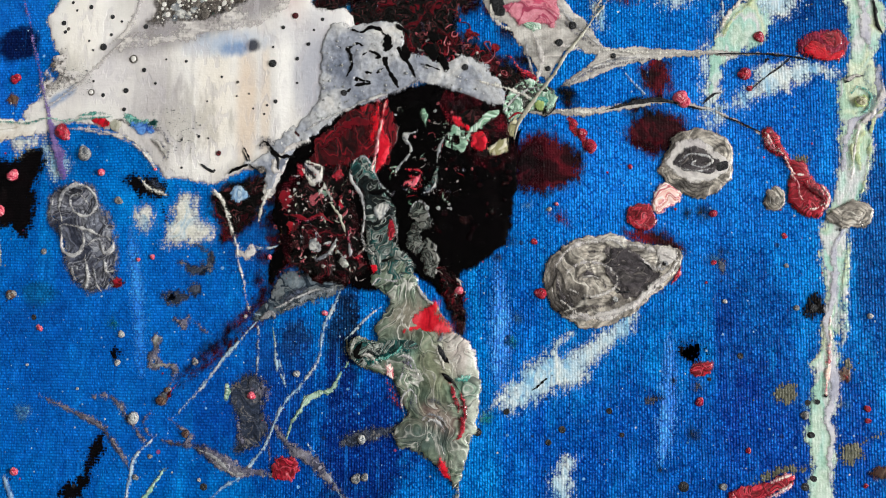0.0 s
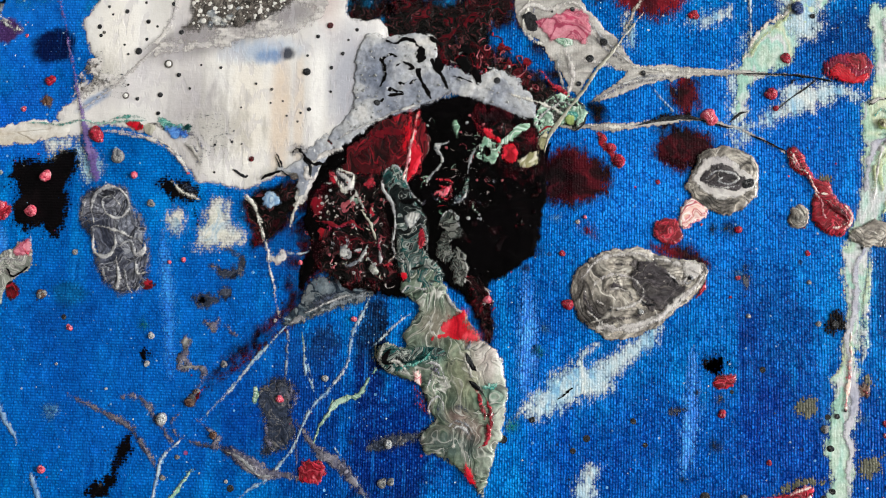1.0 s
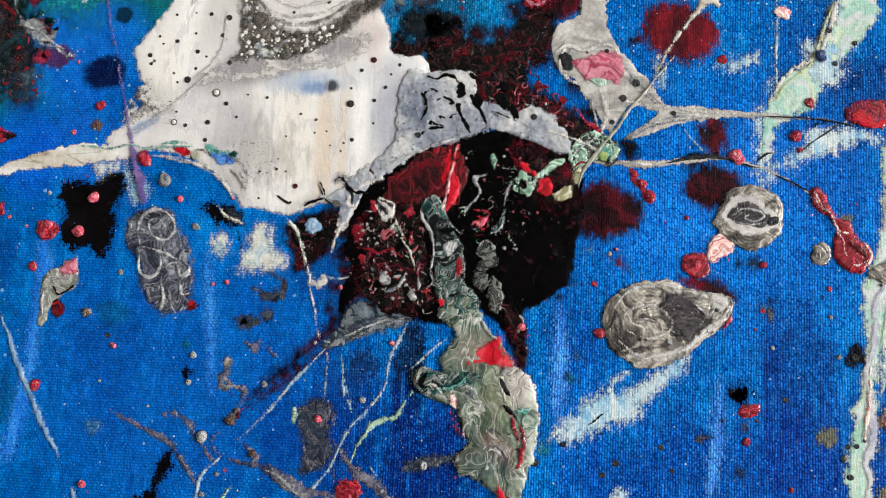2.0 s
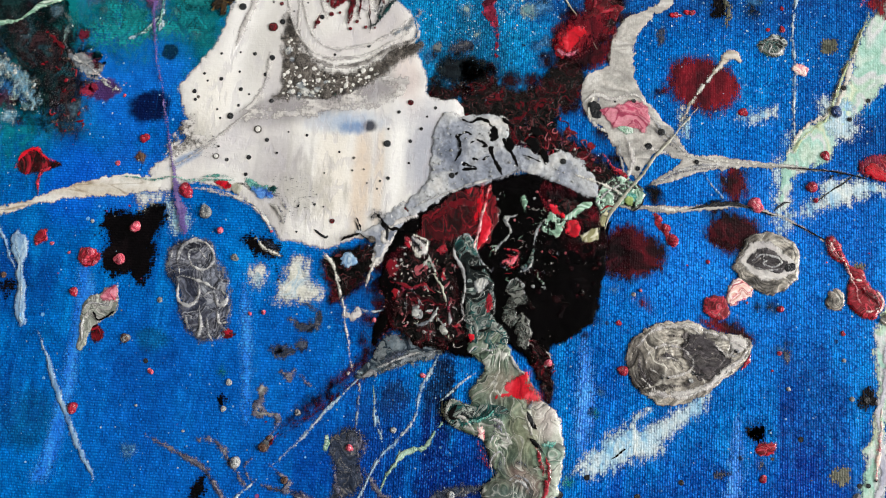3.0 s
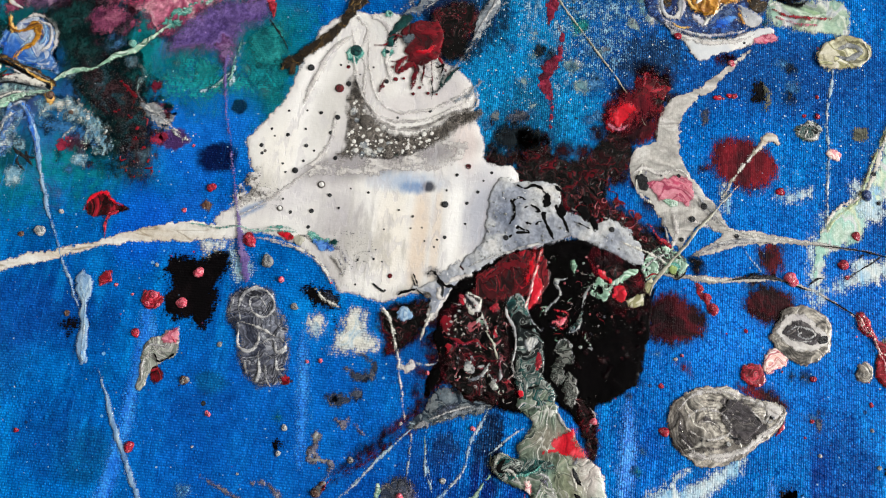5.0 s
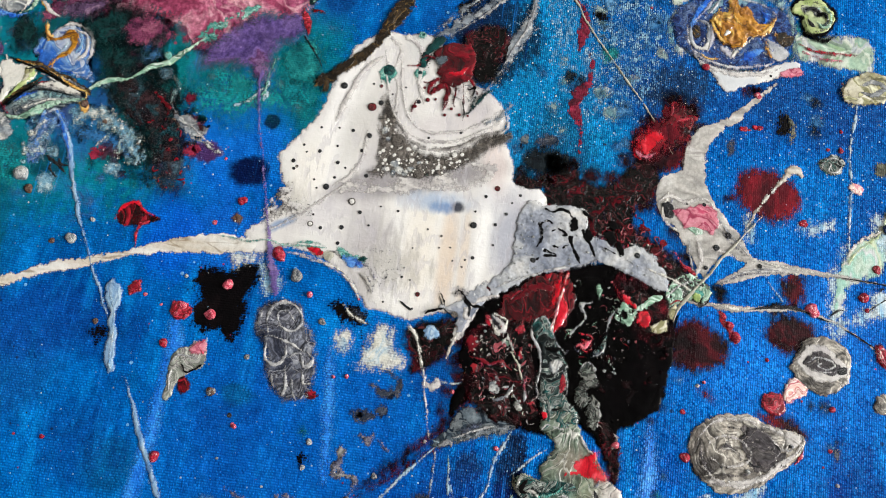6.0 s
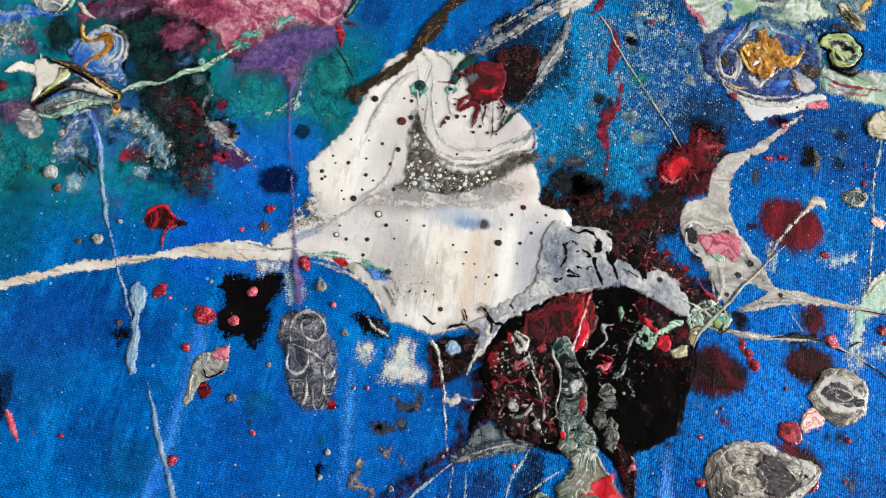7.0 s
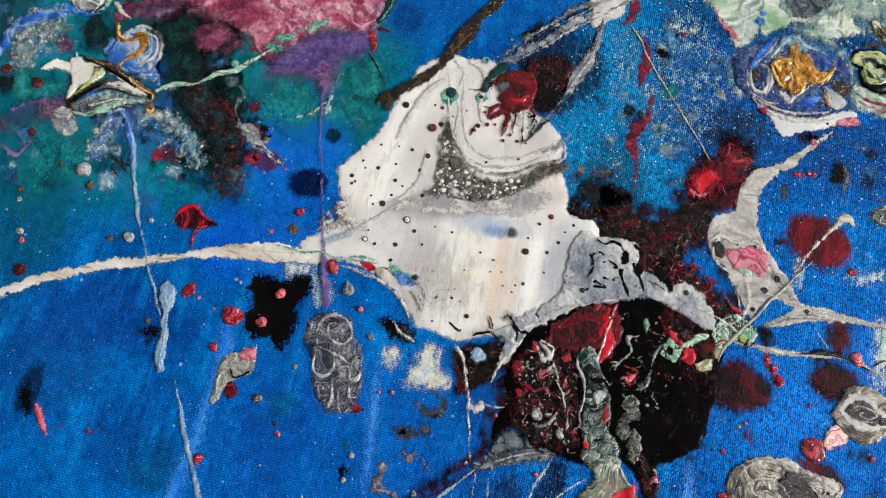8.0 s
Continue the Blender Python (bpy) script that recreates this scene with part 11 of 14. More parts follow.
strand("paint_thread", TWIG, [(-4.82, -1.73, 0.104), (-4.43, -2.23, 0.186), (-4.01, -2.42, 0.205), (-3.69, -2.76, 0.163), (-3.37, -3.11, 0.121)], rag=0.06, thick=0.02, label='thin grey-brown thread of paint')
strand("paint_thread", THREAD, [(-4.07, -2.17, 0.031), (-3.85, -2.51, 0.041), (-3.58, -2.85, 0.041), (-3.39, -3.19, 0.03)], label='thin pale thread of paint')
strand("paint_thread", TWIG, [(-5.4, -1.74, 0.147), (-5.34, -2.05, 0.125), (-5.23, -2.3, 0.146)], rag=0.06, label='thin grey-brown thread of paint')
strand("paint_thread", TWIG, [(-5.05, -0.97, 0.084), (-4.88, -1.32, 0.146), (-5.15, -1.22, 0.105)], rag=0.06, label='thin grey-brown thread of paint')
pool("paint_stain", DKGREY, [(-3.49, -2.08), (-3.08, -1.89), (-2.46, -1.8), (-2.46, -1.93), (-2.97, -2.14), (-3.36, -2.25)], rag=0.05, rag_size=0.15, h=0.02, thick=0.006, edge=0.02, ripple=0.0, label='dark grey blot of thin paint')
pool("paint_pool", ROSE, [(-4.72, -2.62), (-4.62, -2.45), (-4.43, -2.41), (-4.25, -2.54), (-4.29, -2.73), (-4.5, -2.83), (-4.67, -2.78)], thick=0.04, rag=0.06, rag_size=0.12, h=0.018, ripple=0.6, ripple_size=0.1, label='red and pink marbled paint')
drops(BROWNDROP, [(-6.88, -1.46, 0.107), (-6.78, -1.26, 0.053), (-6.38, -2.05, 0.084)], height=0.26, lift=0.01, label='small brown fleck of paint')
pool("paint_pool", ROSE, [(3.27, -2.99), (3.42, -2.74), (3.89, -2.63), (4.17, -2.49), (4.37, -2.47), (4.35, -2.64), (4.07, -2.83), (3.69, -3.01)], thick=0.04, rag=0.015, h=0.018, label='red and pink marbled paint')
strand("paint_swirl", PINKW, [(4.02, -2.62, 0.056), (4.26, -2.52, 0.075), (4.37, -2.47, 0.047)], lift=0.038, label='pink and cream marbled paint')
strand("paint_swirl", PINKW, [(3.88, -2.91, 0.056), (4.21, -2.75, 0.075), (4.35, -2.64, 0.056)], lift=0.038, label='pink and cream marbled paint')
pool("paint_pool", BROWNDROP, [(5.59, -2.41), (5.73, -2.32), (5.96, -2.33), (5.95, -2.51), (5.72, -2.5)], thick=0.03, rag=0.02, h=0.015, label='small brown fleck of paint')
drops(INK, [(4.58, -2.67, 0.074), (4.72, -2.53, 0.065)], height=0.2, label='small dark fleck of paint')

# fine spatter
# finer marks in the dark mass and on the edge of the pour
strand("paint_thread", DRIPW, [(-4.29, 2.89, 0.054), (-4.20, 2.75, 0.065), (-4.07, 2.60, 0.065), (-3.97, 2.73, 0.065), (-3.93, 2.89, 0.054), (-4.06, 2.96, 0.043), (-4.23, 3.02, 0.033)], lift=0.05, rag=0.012)
pool("paint_pool", GREYD, [(-4.24, 2.96), (-4.04, 2.88), (-3.98, 2.76), (-4.06, 2.72), (-4.18, 2.84)], lift=0.045, thick=0.015, h=0.015, rag=0.01)
pool("paint_pool", ROSE, [(-4.40, 2.92), (-4.31, 2.97), (-4.24, 2.81), (-4.32, 2.71)], lift=0.04, thick=0.015, h=0.015, rag=0.03)
strand("paint_thread", TAUPE, [(-3.87, 2.62, 0.032), (-3.83, 2.51, 0.065), (-3.75, 2.39, 0.043), (-3.71, 2.30, 0.021)], lift=0.05, rag=0.012)
strand("paint_thread", TAUPE, [(-3.85, 2.56, 0.043), (-3.93, 2.45, 0.043), (-3.97, 2.35, 0.022)], lift=0.05, rag=0.012)
strand("paint_thread", BEIGE, [(-3.73, 2.23, 0.032), (-3.66, 2.12, 0.043), (-3.56, 2.00, 0.053), (-3.51, 1.86, 0.043), (-3.46, 1.75, 0.064), (-3.45, 1.63, 0.032)], lift=0.05, rag=0.012)
strand("paint_thread", TAUPE, [(-3.56, 2.00, 0.032), (-3.47, 1.98, 0.032), (-3.41, 2.11, 0.021)], lift=0.05, rag=0.012)
strand("paint_thread", ROSE, [(-3.75, 2.70, 0.043), (-3.65, 2.75, 0.075), (-3.51, 2.72, 0.032)], lift=0.05, rag=0.012)
pool("paint_pool", ROSE, [(-3.59, 2.27), (-3.52, 2.32), (-3.48, 2.15), (-3.55, 2.08), (-3.60, 2.17)], lift=0.04, thick=0.015, h=0.012, rag=0.02)
strand("paint_thread", CURLP, [(-3.42, 2.13, 0.032), (-3.46, 2.02, 0.053), (-3.52, 1.98, 0.032)], lift=0.05, rag=0.012)
strand("paint_thread", CURLR, [(-4.62, 2.01, 0.065), (-4.39, 1.98, 0.097), (-4.17, 1.93, 0.075), (-3.95, 2.01, 0.054), (-3.71, 1.88, 0.053)], lift=0.035, rag=0.03)
strand("paint_thread", RASP, [(-4.56, 2.08, 0.076), (-4.32, 1.87, 0.086), (-4.07, 1.95, 0.097), (-3.81, 1.94, 0.075)], lift=0.03, rag=0.05)
strand("paint_thread", TWIG, [(-4.18, 1.91, 0.032), (-4.06, 1.76, 0.043), (-3.96, 1.58, 0.032)], lift=0.05, rag=0.012)
pool("paint_pool", PEARL, [(-4.14, 1.49), (-4.05, 1.57), (-3.94, 1.50), (-3.93, 1.39), (-4.02, 1.32), (-4.12, 1.38)], lift=0.045, thick=0.02, h=0.012, rag=0.012)
strand("paint_thread", GLINE, [(-3.87, 1.46, 0.032), (-3.72, 1.50, 0.053)], lift=0.05, rag=0.012)
strand("paint_thread", GLINE, [(-3.63, 1.53, 0.032), (-3.66, 1.40, 0.043), (-3.78, 1.27, 0.064), (-3.88, 1.22, 0.053), (-3.96, 1.18, 0.043), (-4.04, 1.25, 0.032)], lift=0.05, rag=0.012)
strand("paint_thread", GLINE, [(-3.62, 1.37, 0.021), (-3.52, 1.26, 0.032), (-3.43, 1.15, 0.032)], lift=0.05, rag=0.012)
strand("paint_thread", ROSE, [(-3.29, 1.17, 0.042), (-3.20, 1.23, 0.074), (-3.13, 1.29, 0.032)], lift=0.05, rag=0.012)
pool("paint_pool", SHARD, [(-3.57, 1.12), (-3.49, 1.18), (-3.39, 1.10), (-3.43, 1.02), (-3.52, 1.03)], lift=0.045, thick=0.02, h=0.012, rag=0.03)
strand("paint_thread", RASP, [(-3.38, 1.82, 0.032), (-3.40, 1.60, 0.053), (-3.34, 1.38, 0.064), (-3.38, 1.21, 0.032)], lift=0.045, rag=0.012)
drops(PEARL, [(-3.35, 1.36, 0.034), (-1.73, 2.12, 0.042), (-1.61, 2.28, 0.021), (-1.53, 2.19, 0.027), (-1.55, 2.12, 0.021), (-4.36, 2.60, 0.033), (-4.51, 2.35, 0.033), (-4.43, 2.48, 0.033)], height=0.3, lift=0.06)
strand("paint_thread", PINK, [(-2.40, 2.54, 0.042), (-2.30, 2.59, 0.084), (-2.20, 2.55, 0.074), (-2.15, 2.63, 0.084), (-2.07, 2.70, 0.053), (-2.04, 2.77, 0.032)], lift=0.05, rag=0.012)
strand("paint_thread", ROSE, [(-2.30, 2.73, 0.032), (-2.18, 2.68, 0.053), (-2.09, 2.69, 0.032)], lift=0.05, rag=0.012)
pool("paint_pool", GREYTEAL, [(-2.02, 2.41), (-1.96, 2.49), (-1.85, 2.58), (-1.78, 2.69), (-1.76, 2.61), (-1.85, 2.47), (-1.95, 2.41)], lift=0.045, thick=0.02, h=0.012, rag=0.01)
strand("paint_thread", GLINE, [(-2.02, 2.40, 0.031), (-1.89, 2.44, 0.031), (-1.78, 2.60, 0.031), (-1.76, 2.70, 0.021)], lift=0.06)
strand("paint_thread", TAUPE, [(-3.19, 1.28, 0.032), (-3.11, 1.36, 0.053), (-3.07, 1.44, 0.042), (-3.11, 1.54, 0.032)], lift=0.07)
strand("paint_crack", CRACK, [(-5.22, 3.23, 0.022), (-5.13, 3.30, 0.066), (-5.03, 3.39, 0.055), (-4.93, 3.33, 0.077), (-4.84, 3.18, 0.077), (-4.73, 3.10, 0.055), (-4.63, 3.09, 0.098), (-4.48, 3.09, 0.033), (-4.31, 3.08, 0.022)], lift=0.075, thick=0.006, rag=0.03)
strand("paint_crack", CRACK, [(-5.48, 3.34, 0.022), (-5.40, 3.22, 0.044), (-5.33, 3.09, 0.044), (-5.29, 2.96, 0.022)], lift=0.06, thick=0.006, rag=0.03)
strand("paint_crack", CRACK, [(-5.71, 2.79, 0.022), (-5.61, 2.86, 0.044), (-5.50, 2.90, 0.055), (-5.38, 2.95, 0.033), (-5.28, 3.01, 0.022)], lift=0.06, thick=0.006, rag=0.03)
strand("paint_smear", GREYD, [(-5.20, 3.33, 0.110), (-5.07, 3.33, 0.132), (-4.93, 3.39, 0.154), (-4.90, 3.24, 0.131)], lift=0.062, thick=0.012, rag=0.06, rag_size=0.12)
drops(CELL, [(-5.07, 2.86, 0.077)], height=0.25, lift=0.07)
cells, rng = scatter_inside([(-4.62, 2.43), (-4.30, 2.49), (-4.16, 2.28), (-4.25, 2.01), (-4.50, 2.03), (-4.59, 2.22)], 26, 71)
drops(CURLW, [(x, z, 0.008 + 0.02 * rng.rand() ** 2) for x, z in cells], height=0.3, lift=0.04, label="pale grain of dried paint")
cells, rng = scatter_inside([(-3.85, 1.91), (-3.21, 2.02), (-3.13, 1.13), (-3.39, 0.91), (-4.25, 1.11), (-4.43, 1.64)], 18, 73)
drops(CURLW, [(x, z, 0.007 + 0.018 * rng.rand() ** 2) for x, z in cells], height=0.3, lift=0.04, label="pale grain of dried paint")

# runs in the pale upright strip
strand("paint_swirl", LILACW, [(6.03, 4.60, 0.094), (5.98, 4.38, 0.141), (6.03, 4.12, 0.132), (6.06, 3.92, 0.131), (5.96, 3.74, 0.150), (5.73, 3.68, 0.160), (5.55, 3.60, 0.160), (5.46, 3.38, 0.151), (5.39, 3.10, 0.132), (5.35, 2.78, 0.094)], lift=0.014, thick=0.005, rag=0.02)
strand("paint_swirl", PALETEAL, [(5.86, 4.60, 0.057), (5.80, 4.43, 0.076), (5.87, 4.23, 0.066), (5.93, 4.02, 0.056), (5.83, 3.82, 0.075), (5.64, 3.78, 0.057)], lift=0.014, thick=0.008, rag=0.02)
strand("paint_swirl", YGREEN, [(5.75, 3.45, 0.075), (5.63, 3.27, 0.113), (5.60, 3.02, 0.122), (5.65, 2.77, 0.094)], lift=0.028, thick=0.012, rag=0.02)
strand("paint_swirl", YGREEN, [(5.57, 3.38, 0.038), (5.51, 3.16, 0.047), (5.52, 2.90, 0.038), (5.44, 2.72, 0.028)], lift=0.034, thick=0.012)
pool("paint_pool", LIMEG, [(5.57, 4.00), (5.65, 4.08), (5.77, 4.08), (5.80, 3.98), (5.72, 3.88), (5.61, 3.90)], lift=0.05, thick=0.02, rag=0.02, h=0.012)
strand("paint_swirl", TAUPE, [(5.39, 4.31, 0.048), (5.51, 4.38, 0.085), (5.65, 4.42, 0.076), (5.78, 4.38, 0.028)], lift=0.035, rag=0.02)

# folds of the leaf, the hem of the pour and marks below it
strand("paint_crack", CRACK, [(-1.69, -0.44, 0.031), (-1.63, -0.53, 0.061), (-1.56, -0.61, 0.092), (-1.49, -0.68, 0.041)], lift=0.105, thick=0.006, rag=0.01)
strand("paint_swirl", DRIPW, [(-1.72, -0.42, 0.031), (-1.67, -0.55, 0.041), (-1.61, -0.66, 0.051), (-1.58, -0.82, 0.031)], lift=0.1, rag=0.008)
strand("paint_crack", CRACK, [(-1.62, -0.87, 0.082), (-1.53, -0.92, 0.102), (-1.45, -1.00, 0.061), (-1.38, -1.06, 0.030)], lift=0.105, thick=0.006, rag=0.01)
strand("paint_swirl", AQUA, [(-1.42, -0.93, 0.051), (-1.30, -0.96, 0.112), (-1.16, -0.93, 0.091), (-1.11, -0.87, 0.041)], lift=0.1, rag=0.008)
strand("paint_swirl", ROSE, [(-1.46, -1.02, 0.051), (-1.40, -1.15, 0.091), (-1.39, -1.30, 0.091), (-1.33, -1.44, 0.071), (-1.34, -1.55, 0.040)], lift=0.095, rag=0.02)
strand("paint_swirl", ROSE, [(-1.29, -1.57, 0.051), (-1.26, -1.70, 0.071), (-1.28, -1.85, 0.040)], lift=0.095, rag=0.02)
strand("paint_crack", CRACK, [(-3.10, -0.33, 0.063), (-3.15, -0.43, 0.094), (-3.20, -0.58, 0.084), (-3.10, -0.59, 0.052), (-2.94, -0.55, 0.042), (-2.76, -0.60, 0.031)], lift=0.11, thick=0.006, rag=0.01)
strand("paint_swirl", AQUA, [(-2.98, -0.74, 0.031), (-2.78, -0.62, 0.073), (-2.59, -0.55, 0.083), (-2.43, -0.46, 0.062), (-2.32, -0.32, 0.031)], lift=0.11, rag=0.015)
strand("paint_swirl", DTEAL, [(-2.90, -0.59, 0.042), (-2.71, -0.56, 0.062), (-2.51, -0.49, 0.073), (-2.36, -0.40, 0.041)], lift=0.112, rag=0.015)
strand("paint_swirl", GLINE, [(-2.44, -0.59, 0.031), (-2.33, -0.56, 0.052), (-2.19, -0.61, 0.052), (-2.12, -0.74, 0.051), (-2.06, -0.91, 0.041), (-1.97, -1.07, 0.020)], lift=0.1, rag=0.008)
strand("paint_swirl", TWIG, [(-2.40, -0.67, 0.041), (-2.29, -0.67, 0.072), (-2.20, -0.76, 0.051), (-2.13, -0.95, 0.041)], lift=0.095, rag=0.01)
strand("paint_swirl", GLINE, [(-2.32, -0.75, 0.031), (-2.36, -0.90, 0.041), (-2.41, -1.10, 0.031)], lift=0.1, rag=0.008)
strand("paint_swirl", GLINE, [(-2.29, -1.62, 0.031), (-2.36, -1.39, 0.041), (-2.30, -1.23, 0.051), (-2.19, -1.17, 0.051), (-2.10, -1.28, 0.041), (-2.05, -1.49, 0.031)], lift=0.1, rag=0.008)
strand("paint_swirl", DKGREY, [(-2.25, -1.27, 0.051), (-2.17, -1.39, 0.072), (-2.20, -1.57, 0.061), (-2.18, -1.72, 0.041)], lift=0.095, rag=0.02)
strand("paint_swirl", GLINE, [(-1.97, -1.68, 0.031), (-1.85, -1.58, 0.041), (-1.70, -1.61, 0.041), (-1.59, -1.71, 0.030), (-1.52, -1.85, 0.020)], lift=0.1, rag=0.008)
strand("paint_swirl", GLINE, [(-1.93, -1.78, 0.031), (-1.81, -1.67, 0.041), (-1.67, -1.74, 0.041), (-1.56, -1.90, 0.020)], lift=0.1, rag=0.008)
strand("paint_swirl", RASP, [(-2.65, -0.97, 0.041), (-2.59, -1.16, 0.062), (-2.50, -1.34, 0.052), (-2.45, -1.43, 0.021)], lift=0.07, rag=0.02)
pool("paint_smear", PINKW, [(-2.67, -0.73), (-2.55, -0.71), (-2.47, -0.83), (-2.52, -0.95), (-2.62, -0.88)], lift=0.095, thick=0.012, h=0.015, rag=0.02)
strand("paint_swirl", SHARD, [(-3.11, -0.58, 0.042), (-2.98, -0.55, 0.073), (-2.86, -0.65, 0.062), (-2.77, -0.75, 0.031)], lift=0.112, rag=0.01)
strand("paint_swirl", SHARD, [(-3.30, -0.56, 0.031), (-3.28, -0.39, 0.052), (-3.20, -0.29, 0.052), (-3.06, -0.26, 0.031)], lift=0.105, rag=0.01)
strand("paint_swirl", GLINE, [(-1.71, -0.30, 0.031), (-1.64, -0.23, 0.051), (-1.61, -0.13, 0.031)], lift=0.1, rag=0.008)
strand("paint_swirl", DKGREY, [(-1.86, -1.34, 0.020), (-1.73, -1.32, 0.051), (-1.63, -1.40, 0.041)], lift=0.1, rag=0.008)
pool("paint_pool", RED, [(-8.51, 3.88), (-8.35, 3.95), (-8.17, 3.88), (-8.11, 3.78), (-8.27, 3.73)], lift=0.02, thick=0.025, h=0.015, rag=0.02)
pool("paint_smear", VEILB, [(-7.66, 3.76), (-7.50, 3.80), (-7.30, 3.76), (-7.25, 3.65), (-7.36, 3.55), (-7.54, 3.58)], lift=0.045, thick=0.012, h=0.015, rag=0.05)
strand("paint_smear", DTEAL, [(-7.36, 3.73, 0.045), (-7.23, 3.78, 0.091), (-7.12, 3.82, 0.045)], lift=0.055, rag=0.02)
pool("paint_smear", BEIGE, [(-8.11, 3.84), (-7.97, 3.88), (-7.86, 3.77), (-7.95, 3.63), (-8.09, 3.66)], lift=0.03, thick=0.015, h=0.015, rag=0.04)
strand("paint_thread", DRIPW, [(-8.84, 3.69, 0.023), (-8.55, 3.68, 0.046), (-8.32, 3.62, 0.058), (-8.03, 3.58, 0.046), (-7.69, 3.49, 0.046), (-7.46, 3.31, 0.057), (-7.29, 3.11, 0.057), (-7.16, 2.89, 0.034)], lift=0.02, rag=0.015)
strand("paint_smear", MAROON, [(-8.02, 3.87, 0.046), (-7.83, 3.87, 0.069), (-7.66, 3.76, 0.046)], lift=0.03, rag=0.03)
strand("paint_smear", TAUPE, [(-7.24, 3.45, 0.068), (-7.08, 3.36, 0.102), (-6.96, 3.22, 0.090), (-6.91, 3.08, 0.045)], lift=0.05, rag=0.02)
strand("paint_thread", TWIG, [(-7.10, 3.42, 0.034), (-6.98, 3.29, 0.056), (-6.91, 3.13, 0.045)], lift=0.06, rag=0.01)
strand("paint_line", AQUA, [(-9.24, 3.85, 0.035), (-8.91, 3.89, 0.046), (-8.66, 3.97, 0.046), (-8.41, 4.01, 0.058), (-8.18, 3.99, 0.046), (-7.99, 3.93, 0.023)], lift=0.055, rag=0.01)
pool("paint_pool", FLECKG, [(-7.10, -0.26), (-7.00, -0.23), (-6.92, -0.34), (-6.96, -0.46), (-7.06, -0.49), (-7.11, -0.38)], thick=0.02, h=0.015, rag=0.04)
strand("paint_thread", FLECKG, [(-7.04, -0.47, 0.055), (-7.10, -0.63, 0.110), (-7.05, -0.82, 0.099), (-6.87, -0.80, 0.077), (-6.69, -0.82, 0.099), (-6.60, -0.92, 0.131)], thick=0.02, rag=0.03)
strand("paint_thread", DKRED, [(-6.60, -1.17, 0.055), (-6.74, -1.32, 0.088), (-6.85, -1.44, 0.153), (-6.94, -1.49, 0.088)], thick=0.02, rag=0.04)
pool("paint_pool", FLECKG, [(-6.94, -1.36), (-6.81, -1.32), (-6.74, -1.42), (-6.80, -1.53), (-6.92, -1.53)], lift=0.01, thick=0.02, h=0.015, rag=0.03)
strand("paint_stain", HAZER, [(-4.65, 0.94, 0.237), (-5.02, 0.44, 0.259), (-5.46, -0.04, 0.282), (-5.88, -0.41, 0.239), (-6.30, -0.81, 0.196), (-6.58, -1.06, 0.131)], thick=0.006, rag=0.05, ripple=0.0, edge=0.02)
pool("paint_stain", BLACKM, [(-7.87, -0.48), (-7.77, -0.44), (-7.68, -0.54), (-7.70, -0.68), (-7.81, -0.72), (-7.88, -0.60)], thick=0.008, h=0.015, rag=0.02)
strand("paint_thread", LINE, [(-5.09, 0.01, 0.043), (-4.93, 0.12, 0.097), (-4.80, 0.18, 0.118), (-4.76, 0.10, 0.054)], lift=0.03, rag=0.03)
strand("paint_thread", THREAD, [(-5.07, -0.03, 0.022), (-5.04, -0.40, 0.043), (-5.05, -0.71, 0.043), (-5.03, -0.95, 0.021)], rag=0.006)
strand("paint_thread", THREAD, [(-4.76, -0.13, 0.021), (-4.72, -0.50, 0.032), (-4.62, -0.78, 0.032), (-4.53, -0.99, 0.021)], rag=0.006)
strand("paint_thread", MINT, [(-4.78, -0.08, 0.021), (-4.74, -0.34, 0.032), (-4.71, -0.60, 0.021)], rag=0.006)
strand("paint_thread", THREAD, [(-2.76, 0.32, 0.021), (-3.02, 0.12, 0.031), (-3.22, -0.09, 0.031), (-3.41, -0.27, 0.021)], rag=0.006)
strand("paint_smear", SMEARG, [(-4.56, 0.28, 0.043), (-4.19, 0.46, 0.085), (-3.87, 0.57, 0.074), (-3.56, 0.70, 0.053)], lift=0.03, rag=0.03)
strand("paint_thread", GLINE, [(-4.79, 0.25, 0.032), (-4.40, 0.44, 0.043), (-4.10, 0.58, 0.043), (-3.91, 0.64, 0.032)], lift=0.045, rag=0.012)
strand("paint_smear", DKGREY, [(-4.72, 0.33, 0.107), (-4.40, 0.52, 0.171), (-4.14, 0.67, 0.149)], lift=0.02, rag=0.05)

# folds and clouds of the corner pour
pool("paint_cloud", HAZEG, [(-14.36, 8.31), (-14.25, 8.73), (-13.72, 9.09), (-13.34, 8.96), (-13.49, 8.59), (-13.45, 8.08), (-13.13, 7.85), (-12.90, 7.28), (-13.01, 6.70), (-13.39, 6.54), (-13.75, 6.95), (-14.13, 7.32), (-14.31, 7.83)], thick=0.006, rag=0.22, rag_size=0.4, edge=0.02, ripple=0.0, h=0.025, lift=0.005)
pool("paint_cloud", HAZEG, [(-13.57, 7.17), (-12.98, 7.14), (-12.73, 6.73), (-12.74, 6.21), (-13.28, 6.10), (-13.59, 6.49)], thick=0.006, rag=0.22, rag_size=0.4, edge=0.02, ripple=0.0, h=0.025, lift=0.006)
pool("paint_cloud", HAZEG, [(-16.05, 8.52), (-15.56, 8.09), (-15.56, 7.76), (-15.88, 7.54), (-16.23, 7.68), (-16.43, 8.06), (-16.31, 8.39)], thick=0.006, rag=0.22, rag_size=0.4, edge=0.02, ripple=0.0, h=0.025, lift=0.008)
